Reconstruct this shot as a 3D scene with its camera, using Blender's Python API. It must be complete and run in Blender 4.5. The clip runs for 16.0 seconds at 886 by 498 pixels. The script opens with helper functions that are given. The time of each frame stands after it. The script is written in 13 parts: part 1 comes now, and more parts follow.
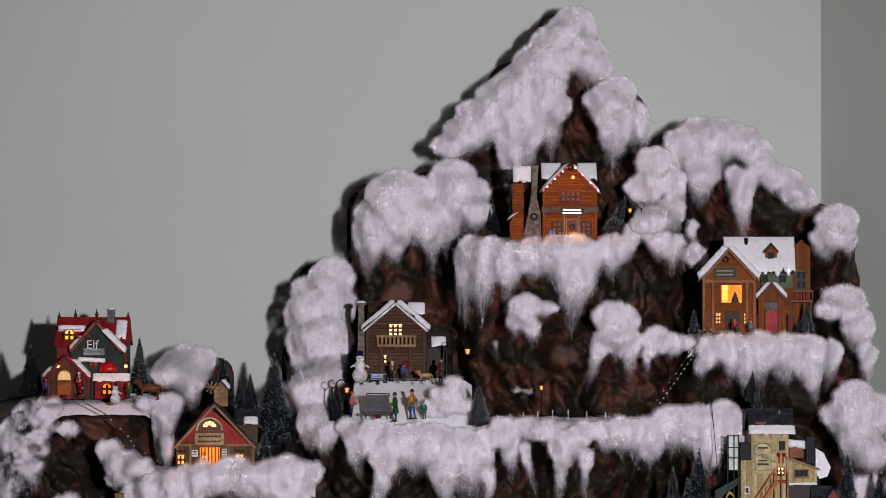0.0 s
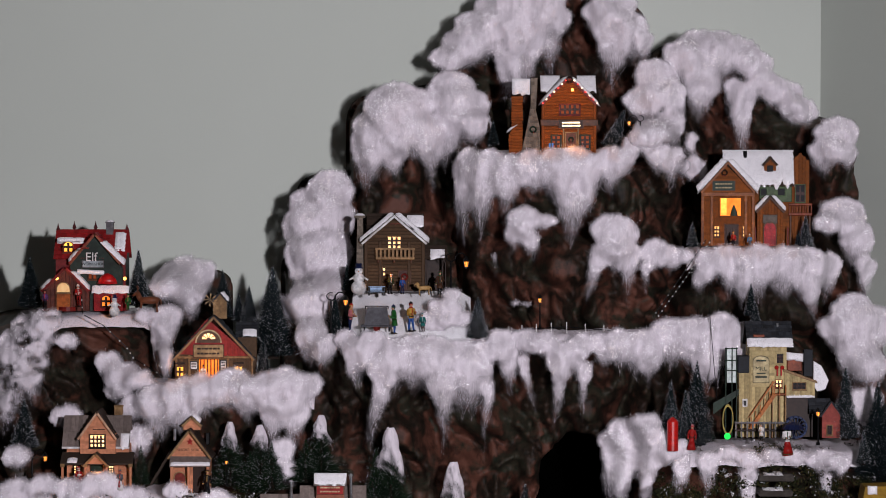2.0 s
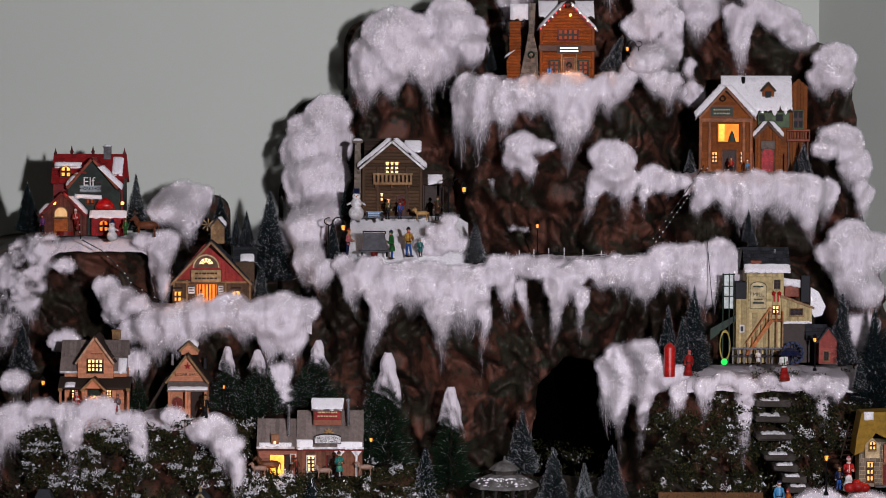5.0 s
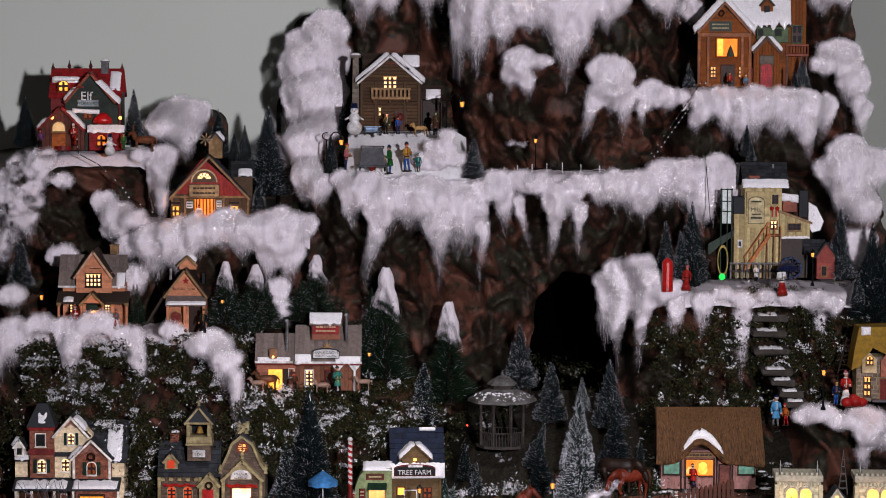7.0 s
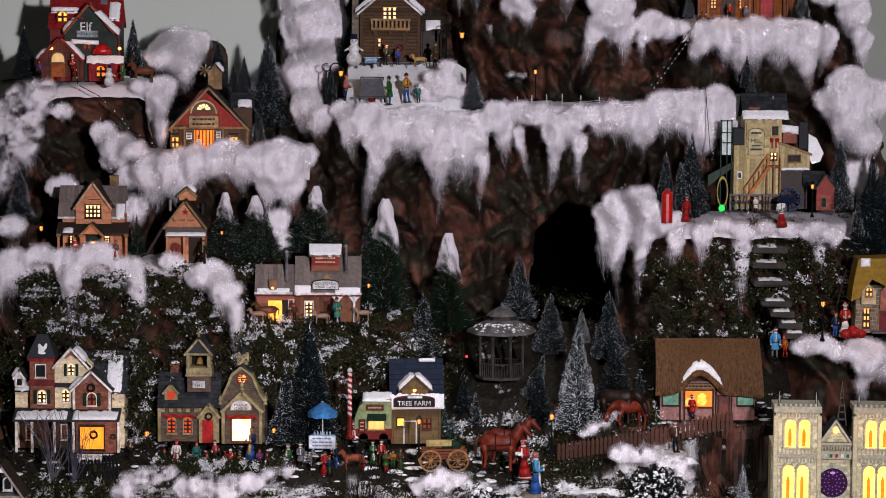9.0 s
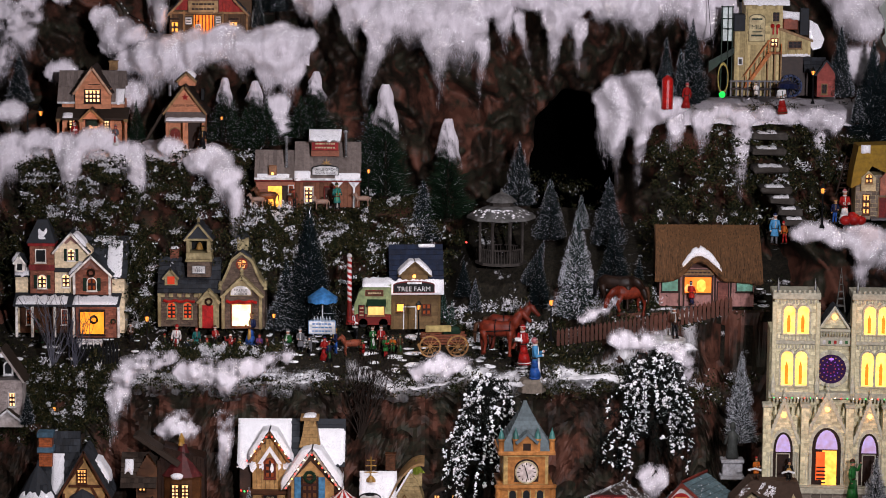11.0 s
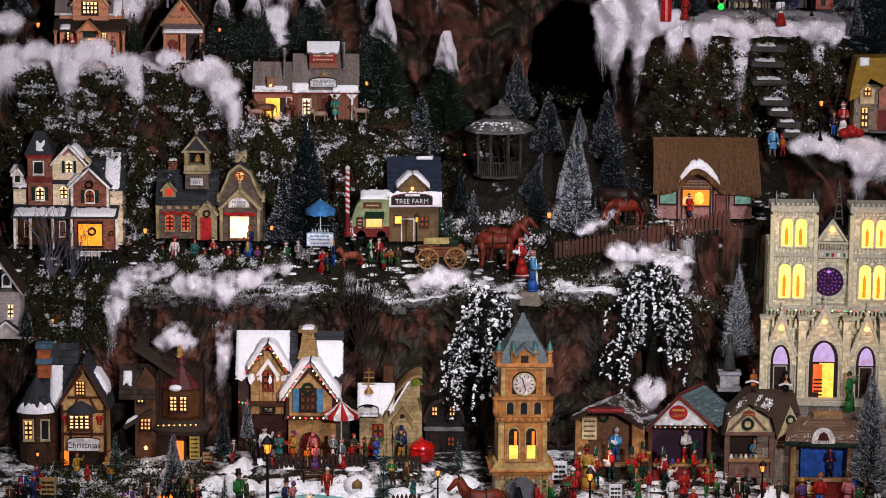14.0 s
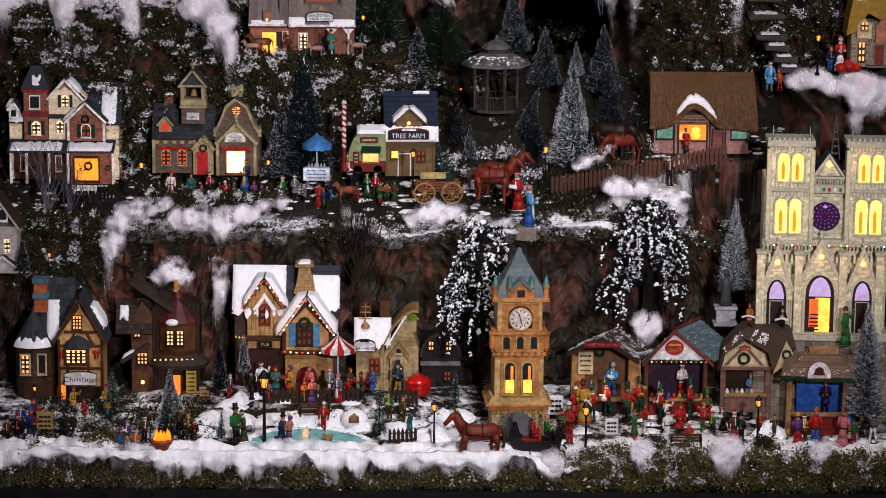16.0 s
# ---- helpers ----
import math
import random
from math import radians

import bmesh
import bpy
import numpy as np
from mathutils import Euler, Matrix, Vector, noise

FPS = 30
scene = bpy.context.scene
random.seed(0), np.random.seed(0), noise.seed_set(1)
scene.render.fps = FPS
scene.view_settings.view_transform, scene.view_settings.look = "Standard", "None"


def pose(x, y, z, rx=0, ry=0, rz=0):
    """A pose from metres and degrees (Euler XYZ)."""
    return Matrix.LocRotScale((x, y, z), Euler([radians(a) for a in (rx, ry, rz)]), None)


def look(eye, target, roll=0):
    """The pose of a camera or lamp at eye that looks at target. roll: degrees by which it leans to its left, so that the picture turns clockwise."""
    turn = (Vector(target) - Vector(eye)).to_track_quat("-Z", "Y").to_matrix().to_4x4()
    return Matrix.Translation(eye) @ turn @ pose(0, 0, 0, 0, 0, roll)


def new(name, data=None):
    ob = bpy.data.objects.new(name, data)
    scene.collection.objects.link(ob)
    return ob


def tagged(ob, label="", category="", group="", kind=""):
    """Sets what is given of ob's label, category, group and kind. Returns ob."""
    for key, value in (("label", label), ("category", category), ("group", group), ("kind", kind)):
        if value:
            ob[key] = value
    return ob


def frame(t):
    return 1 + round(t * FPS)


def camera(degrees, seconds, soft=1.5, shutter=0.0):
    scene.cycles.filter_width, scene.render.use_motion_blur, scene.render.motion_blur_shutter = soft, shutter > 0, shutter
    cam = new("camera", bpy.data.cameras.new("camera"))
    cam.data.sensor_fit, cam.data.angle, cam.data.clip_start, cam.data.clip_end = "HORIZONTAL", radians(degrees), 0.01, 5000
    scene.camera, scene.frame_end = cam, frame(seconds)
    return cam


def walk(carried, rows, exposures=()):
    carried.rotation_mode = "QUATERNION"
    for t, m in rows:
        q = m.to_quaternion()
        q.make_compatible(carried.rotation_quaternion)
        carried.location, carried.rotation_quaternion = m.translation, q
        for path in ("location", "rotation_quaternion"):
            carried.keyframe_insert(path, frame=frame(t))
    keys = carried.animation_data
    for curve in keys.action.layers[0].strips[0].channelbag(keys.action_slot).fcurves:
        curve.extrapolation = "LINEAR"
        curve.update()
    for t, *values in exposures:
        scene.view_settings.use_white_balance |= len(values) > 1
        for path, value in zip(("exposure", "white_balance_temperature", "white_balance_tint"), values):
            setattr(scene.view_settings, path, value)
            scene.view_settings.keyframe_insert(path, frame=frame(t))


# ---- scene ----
from math import cos, pi, sin, sqrt

# camera: a tripod in the room, tilting down over the display
EYE = 2.0
cam = camera(18.0, 16.0, soft=0.95)
ROWS = [
    (0.0, 0.000, -0.000, 0.000),
    (0.5, -0.301, 0.022, 0.008),
    (1.0, -0.684, 0.042, 0.048),
    (1.5, -1.136, 0.022, 0.109),
    (2.0, -1.788, 0.025, 0.068),
    (2.5, -2.332, 0.012, 0.096),
    (3.0, -2.715, 0.005, 0.165),
    (3.2, -2.814, 0.013, 0.167),
    (5.3, -3.542, 0.090, 0.187),
    (5.5, -3.739, 0.097, 0.189),
    (6.0, -4.216, 0.101, 0.197),
    (6.5, -4.579, 0.127, 0.220),
    (7.0, -5.061, 0.123, 0.218),
    (7.5, -5.377, 0.115, 0.250),
    (8.0, -5.822, 0.138, 0.225),
    (8.5, -6.340, 0.140, 0.245),
    (9.0, -6.469, 0.136, 0.260),
    (9.5, -6.937, 0.142, 0.299),
    (10.0, -7.420, 0.141, 0.351),
    (10.2, -7.830, 0.140, 0.343),
    (12.3, -9.233, 0.175, 0.442),
    (12.5, -9.356, 0.187, 0.394),
    (13.0, -9.843, 0.175, 0.420),
    (13.5, -10.265, 0.183, 0.447),
    (14.0, -10.603, 0.207, 0.446),
    (14.5, -10.903, 0.234, 0.477),
    (15.0, -11.263, 0.255, 0.469),
    (15.5, -11.507, 0.264, 0.499),
    (16.0, -11.940, 0.291, 0.489),
]
walk(cam, [(t, pose(0, 0, EYE, 0, 0, -yaw) @ pose(0, 0, 0, 90 + pitch) @ pose(0, 0, 0, 0, 0, roll)) for t, pitch, yaw, roll in ROWS],
     exposures=[(0.0, 0.0), (16.0, 0.0)])

# the room's own light: one lamp to the right of the camera, and the dim rest of the room
world = bpy.data.worlds.new("room_dusk")
scene.world = world
world.use_nodes = True
world.node_tree.nodes["Background"].inputs[0].default_value = (0.75, 0.8, 1.0, 1)
world.node_tree.nodes["Background"].inputs[1].default_value = 0.003


def lamp(name, x, y, z, target, watts, radius, color, spread):
    data = bpy.data.lights.new(name, "SPOT")
    data.energy, data.color, data.spot_size, data.spot_blend, data.shadow_soft_size = watts, color, spread, 1.0, radius
    ob = new(name, data)
    ob.matrix_world = look((x, y, z), target)
    return ob


lamp("floor_lamp_light", 0.95, 0.3, 2.22, (-0.1, 6.3, 1.8), 1040, 0.07, (1.005, 0.945, 1.04), radians(44))
lamp("ceiling_spot_light", 0.3, 3.7, 2.78, (0.0, 5.02, 0.55), 172, 0.12, (1.0, 0.95, 1.0), 1.08)

# ---------------------------------------------------------------- materials
MATS = {}


def nodes_of(name):
    m = bpy.data.materials.new(name)
    m.use_nodes = True
    return m, m.node_tree.nodes, m.node_tree.links, m.node_tree.nodes["Principled BSDF"]


def noise_fac(nd, lk, scale, detail=4, lo=0.35, hi=0.65, stretch=None, kind="Object", rough=0.6):
    tc = nd.new("ShaderNodeTexCoord")
    out = tc.outputs[kind]
    if stretch:
        mp = nd.new("ShaderNodeMapping")
        mp.inputs["Scale"].default_value = stretch
        lk.new(out, mp.inputs["Vector"])
        out = mp.outputs[0]
    n = nd.new("ShaderNodeTexNoise")
    n.inputs["Scale"].default_value, n.inputs["Detail"].default_value, n.inputs["Roughness"].default_value = scale, detail, rough
    lk.new(out, n.inputs["Vector"])
    r = nd.new("ShaderNodeMapRange")
    r.inputs[1].default_value, r.inputs[2].default_value = lo, hi
    lk.new(n.outputs[0], r.inputs[0])
    return r.outputs[0], n.outputs[0]


def mix(nd, lk, fac, a, b):
    m = nd.new("ShaderNodeMix")
    m.data_type = "RGBA"
    for sock, v in ((m.inputs[0], fac), (m.inputs[6], a), (m.inputs[7], b)):
        if hasattr(v, "links"):
            lk.new(v, sock)
        else:
            sock.default_value = (*v, 1) if isinstance(v, tuple) else v
    return m.outputs[2]


def bump(nd, lk, bsdf, height, strength, dist):
    b = nd.new("ShaderNodeBump")
    b.inputs["Strength"].default_value, b.inputs["Distance"].default_value = strength, dist
    lk.new(height, b.inputs["Height"])
    lk.new(b.outputs[0], bsdf.inputs["Normal"])


def paint(color, rough=0.5, var=0.42, scale=120, dirt=0.36, bumpy=0.4, metal=0.0):
    """Painted resin, with washes of darker paint in it and a fine grain."""
    color = tuple(min(1.0, c ** 1.22) for c in color)
    key = ("paint", color, rough, var, scale, dirt, metal)
    if key in MATS:
        return MATS[key]
    m, nd, lk, bs = nodes_of("painted_resin")
    f1, raw = noise_fac(nd, lk, scale, 5)
    f2, _ = noise_fac(nd, lk, scale * 0.22, 3, 0.45, 0.7)
    dark = tuple(c * (1 - var) for c in color)
    c1 = mix(nd, lk, f1, dark, tuple(min(1, c * (1 + var * 0.35)) for c in color))
    grime = tuple(c * (1 - dirt * 1.6) * k for c, k in zip(color, (1, 0.92, 0.85)))
    lk.new(mix(nd, lk, f2, c1, grime), bs.inputs["Base Color"])
    bs.inputs["Roughness"].default_value, bs.inputs["Metallic"].default_value = rough, metal
    bs.inputs["Specular IOR Level"].default_value = 0.5 if rough < 0.4 else 0.16
    bump(nd, lk, bs, raw, bumpy, 0.0006)
    MATS[key] = m
    return m


def glow(color, strength, name="lit_pane"):
    key = ("glow", color, strength)
    if key in MATS:
        return MATS[key]
    m, nd, lk, bs = nodes_of(name)
    f, _ = noise_fac(nd, lk, 60, 2, 0.3, 0.7)
    c = mix(nd, lk, f, (color[0] * 0.75, color[1] * 0.5, color[2] * 0.35), color)
    lk.new(c, bs.inputs["Emission Color"])
    bs.inputs["Emission Strength"].default_value = strength
    bs.inputs["Base Color"].default_value = (*[k * 0.3 for k in color], 1)
    bs.inputs["Roughness"].default_value, bs.inputs["Specular IOR Level"].default_value = 0.6, 0.1
    MATS[key] = m
    return m


def snow_material(name, grain, sparkle, color=(0.74, 0.69, 0.735), wispy=False, fluff=(0, 0, 0)):
    """Cotton snow: soft fibres with glitter flakes lying at all angles in it."""
    m, nd, lk, bs = nodes_of(name)
    f, raw = noise_fac(nd, lk, grain, 5, 0.3, 0.75)
    base = mix(nd, lk, f, tuple(c * 0.86 for c in color), color)
    if wispy:
        comb, _ = noise_fac(nd, lk, 60, 5, 0.32, 0.62, (1.8, 1, 0.3), rough=0.6)
        base = mix(nd, lk, comb, mix(nd, lk, 0.18, base, (0.25, 0.22, 0.25)), base)
    lk.new(base, bs.inputs["Base Color"])
    bs.inputs["Roughness"].default_value = 0.9
    bs.inputs["Specular IOR Level"].default_value = 0.1
    soft = nd.new("ShaderNodeVectorMath")
    soft.operation = "MULTIPLY_ADD"
    soft.inputs[1].default_value = (0.9, 0.9, 0.9)
    soft.inputs[2].default_value = fluff
    gn = nd.new("ShaderNodeNewGeometry")
    lk.new(gn.outputs["Normal"], soft.inputs[0])
    fz = nd.new("ShaderNodeBump")
    fz.inputs["Strength"].default_value, fz.inputs["Distance"].default_value = 0.6, 0.0022
    lk.new(raw, fz.inputs["Height"])
    lk.new(soft.outputs[0], fz.inputs["Normal"])
    lk.new(fz.outputs[0], bs.inputs["Normal"])
    tc = nd.new("ShaderNodeTexCoord")
    vo = nd.new("ShaderNodeTexVoronoi")
    vo.inputs["Scale"].default_value = sparkle
    lk.new(tc.outputs["Object"], vo.inputs["Vector"])
    sub = nd.new("ShaderNodeVectorMath")
    sub.operation = "SUBTRACT"
    sub.inputs[1].default_value = (0.5, 0.5, 0.5)
    lk.new(vo.outputs["Color"], sub.inputs[0])
    geo = nd.new("ShaderNodeNewGeometry")
    add = nd.new("ShaderNodeVectorMath")
    add.operation = "MULTIPLY_ADD"
    add.inputs[1].default_value = (0.7, 0.7, 0.7)
    lk.new(sub.outputs[0], add.inputs[0])
    lk.new(geo.outputs["Normal"], add.inputs[2])
    nrm = nd.new("ShaderNodeVectorMath")
    nrm.operation = "NORMALIZE"
    lk.new(add.outputs[0], nrm.inputs[0])
    gl = nd.new("ShaderNodeBsdfGlossy")
    gl.inputs["Roughness"].default_value = 0.17
    gl.inputs["Color"].default_value = (0.95, 0.95, 1, 1)
    lk.new(nrm.outputs[0], gl.inputs["Normal"])
    less = nd.new("ShaderNodeMath")
    less.operation = "LESS_THAN"
    less.inputs[1].default_value = 0.33
    lk.new(vo.outputs["Distance"], less.inputs[0])
    patch, _ = noise_fac(nd, lk, 20, 4, 0.3, 0.55)
    mul = nd.new("ShaderNodeMath")
    mul.operation = "MULTIPLY"
    lk.new(less.outputs[0], mul.inputs[0])
    half = nd.new("ShaderNodeMath")
    half.operation = "MULTIPLY"
    half.inputs[1].default_value = 0.14 if wispy else 0.5
    lk.new(patch, half.inputs[0])
    lk.new(half.outputs[0], mul.inputs[1])
    shine = mul.outputs[0]
    if wispy:
        ca = nd.new("ShaderNodeAttribute")
        ca.attribute_name = "cover"
        cr = nd.new("ShaderNodeMapRange")
        cr.inputs[1].default_value, cr.inputs[2].default_value = 0.55, 0.95
        lk.new(ca.outputs["Fac"], cr.inputs[0])
        cm = nd.new("ShaderNodeMath")
        cm.operation = "MULTIPLY"
        lk.new(shine, cm.inputs[0])
        lk.new(cr.outputs[0], cm.inputs[1])
        shine = cm.outputs[0]
    ms = nd.new("ShaderNodeMixShader")
    lk.new(shine, ms.inputs[0])
    lk.new(bs.outputs[0], ms.inputs[1])
    lk.new(gl.outputs[0], ms.inputs[2])
    out = ms.outputs[0]
    if wispy:
        # cotton pulled thin: threads with gaps between them, towards the ends of the tongues
        at = nd.new("ShaderNodeAttribute")
        at.attribute_name = "cover"
        _, thread = noise_fac(nd, lk, 210, 5, 0, 1, (2.2, 1, 0.3), rough=0.7)
        ad = nd.new("ShaderNodeMath")
        ad.operation = "MULTIPLY_ADD"
        ad.inputs[1].default_value = 0.8
        lk.new(thread, ad.inputs[0])
        lk.new(at.outputs["Fac"], ad.inputs[2])
        rg = nd.new("ShaderNodeMapRange")
        rg.inputs[1].default_value, rg.inputs[2].default_value = 0.42, 1.27
        lk.new(ad.outputs[0], rg.inputs[0])
        tr = nd.new("ShaderNodeBsdfTransparent")
        m2 = nd.new("ShaderNodeMixShader")
        lk.new(rg.outputs[0], m2.inputs[0])
        lk.new(tr.outputs[0], m2.inputs[1])
        lk.new(out, m2.inputs[2])
        out = m2.outputs[0]
    lk.new(out, nd["Material Output"].inputs[0])
    return m


def mat_wall():
    m, nd, lk, bs = nodes_of("painted_wall")
    f, raw = noise_fac(nd, lk, 1.3, 3, 0.3, 0.7)
    lk.new(mix(nd, lk, f, (0.45, 0.49, 0.435), (0.475, 0.515, 0.46)), bs.inputs["Base Color"])
    bs.inputs["Roughness"].default_value = 0.8
    _, fine = noise_fac(nd, lk, 260, 4)
    bump(nd, lk, bs, fine, 0.08, 0.002)
    return m


def mat_rock():
    """Crumpled rock paper, printed in rust brown, moss green and black."""
    m, nd, lk, bs = nodes_of("rock_paper")
    f1, _ = noise_fac(nd, lk, 7, 4, 0.47, 0.57, (1.6, 1, 0.9))
    f2, _ = noise_fac(nd, lk, 10, 4, 0.5, 0.58, (0.9, 1, 1.6))
    f4, _ = noise_fac(nd, lk, 22, 5, 0.52, 0.6, (2.0, 1, 0.7))
    f3, raw = noise_fac(nd, lk, 90, 6, 0.3, 0.7)
    c = mix(nd, lk, f1, (0.005, 0.006, 0.004), (0.082, 0.032, 0.021))
    c = mix(nd, lk, f2, c, (0.013, 0.017, 0.011))
    c = mix(nd, lk, f4, c, mix(nd, lk, 0.6, c, (0.002, 0.002, 0.002)))
    c = mix(nd, lk, f3, c, mix(nd, lk, 0.15, c, (0.16, 0.075, 0.05)))
    lk.new(c, bs.inputs["Base Color"])
    bs.inputs["Roughness"].default_value = 0.6
    bs.inputs["Specular IOR Level"].default_value = 0.15
    bump(nd, lk, bs, raw, 0.3, 0.002)
    return m


def mat_island(name, cols, rough=0.8):
    """Needles, moss and twigs: each piece takes one of the colours."""
    m, nd, lk, bs = nodes_of(name)
    g = nd.new("ShaderNodeNewGeometry")
    r = nd.new("ShaderNodeValToRGB")
    r.color_ramp.interpolation = "CONSTANT"
    els = r.color_ramp.elements
    while len(els) < len(cols):
        els.new(0.5)
    for e, (p, c) in zip(els, cols):
        e.position, e.color = p, (*c, 1)
    lk.new(g.outputs["Random Per Island"], r.inputs[0])
    lk.new(r.outputs[0], bs.inputs["Base Color"])
    bs.inputs["Roughness"].default_value, bs.inputs["Specular IOR Level"].default_value = rough, 0.1
    return m


def mat_strewn(name, lo, hi):
    """Trodden ground: white scatter snow over dark earth and moss."""
    m, nd, lk, bs = nodes_of(name)
    f, _ = noise_fac(nd, lk, 26, 7, lo, hi, rough=0.72)
    g, raw = noise_fac(nd, lk, 160, 4, 0.3, 0.7)
    earth = mix(nd, lk, g, (0.005, 0.005, 0.004), (0.022, 0.018, 0.012))
    snow = mix(nd, lk, g, (0.72, 0.71, 0.74), (0.9, 0.89, 0.91))
    lk.new(mix(nd, lk, f, earth, snow), bs.inputs["Base Color"])
    bs.inputs["Roughness"].default_value, bs.inputs["Specular IOR Level"].default_value = 0.85, 0.1
    bump(nd, lk, bs, raw, 0.6, 0.003)
    return m


WALL, ROCK = mat_wall(), mat_rock()
LOWER_GROUND, UPPER_GROUND = mat_strewn("snowy_pavement", 0.47, 0.64), mat_strewn("patchy_snow", 0.6, 0.7)
SNOW = snow_material("cotton_snow", 260, 560)
COTTON = snow_material("pulled_cotton", 260, 560, wispy=True, fluff=(0, -0.05, 0.12))
CRUST = snow_material("snow_crust", 90, 400, (0.88, 0.87, 0.89), wispy=True)
FIBRE = snow_material("cotton_fibre", 200, 560, fluff=(0, -0.05, 0.12))
ROOFSNOW = snow_material("painted_snow", 90, 700, (0.82, 0.81, 0.83))
GROUNDSNOW = snow_material("scattered_snow", 45, 480, (0.86, 0.86, 0.88))
NEEDLE_DARK = mat_island("dark_needles", [(0, (0.005, 0.012, 0.012)), (0.4, (0.01, 0.018, 0.018)), (0.7, (0.012, 0.02, 0.024)), (0.92, (0.05, 0.06, 0.08)), (0.98, (0.8, 0.82, 0.88))])
NEEDLE_FROST = mat_island("frosted_needles", [(0, (0.005, 0.016, 0.013)), (0.4, (0.01, 0.022, 0.018)), (0.7, (0.03, 0.045, 0.045)), (0.9, (0.85, 0.87, 0.9))])
NEEDLE_WHITE = mat_island("rimed_needles", [(0, (0.006, 0.012, 0.012)), (0.45, (0.012, 0.02, 0.02)), (0.62, (0.16, 0.18, 0.19)), (0.8, (0.85, 0.87, 0.9))])
MOSS = mat_island("dried_moss", [(0, (0.007, 0.009, 0.003)), (0.3, (0.02, 0.022, 0.007)), (0.55, (0.045, 0.036, 0.014)), (0.8, (0.009, 0.013, 0.005)), (0.97, (0.3, 0.3, 0.31))])
MOSS_OLIVE = mat_island("olive_moss", [(0, (0.04, 0.036, 0.012)), (0.3, (0.08, 0.066, 0.022)), (0.6, (0.12, 0.092, 0.036)), (0.85, (0.045, 0.045, 0.016)), (0.97, (0.5, 0.5, 0.5))])
MOSS_SNOW = mat_island("moss_snow", [(0, (0.3, 0.3, 0.31)), (0.3, (0.55, 0.55, 0.57)), (0.75, (0.68, 0.67, 0.7))])
GLITTER = paint((0.97, 0.97, 0.98), 0.39, 0.03, dirt=0.0, bumpy=0.0, metal=0.3)
# near-black without gloss: the deep shade of the cave, put in as colour
CAVE_SHADE = paint((0.002, 0.002, 0.002), 0.95)
CAVE_SHADE.node_tree.nodes["Principled BSDF"].inputs["Specular IOR Level"].default_value = 0.0
BARK = paint((0.035, 0.024, 0.018), 0.85)
BLACK = paint((0.012, 0.012, 0.013), 0.4)


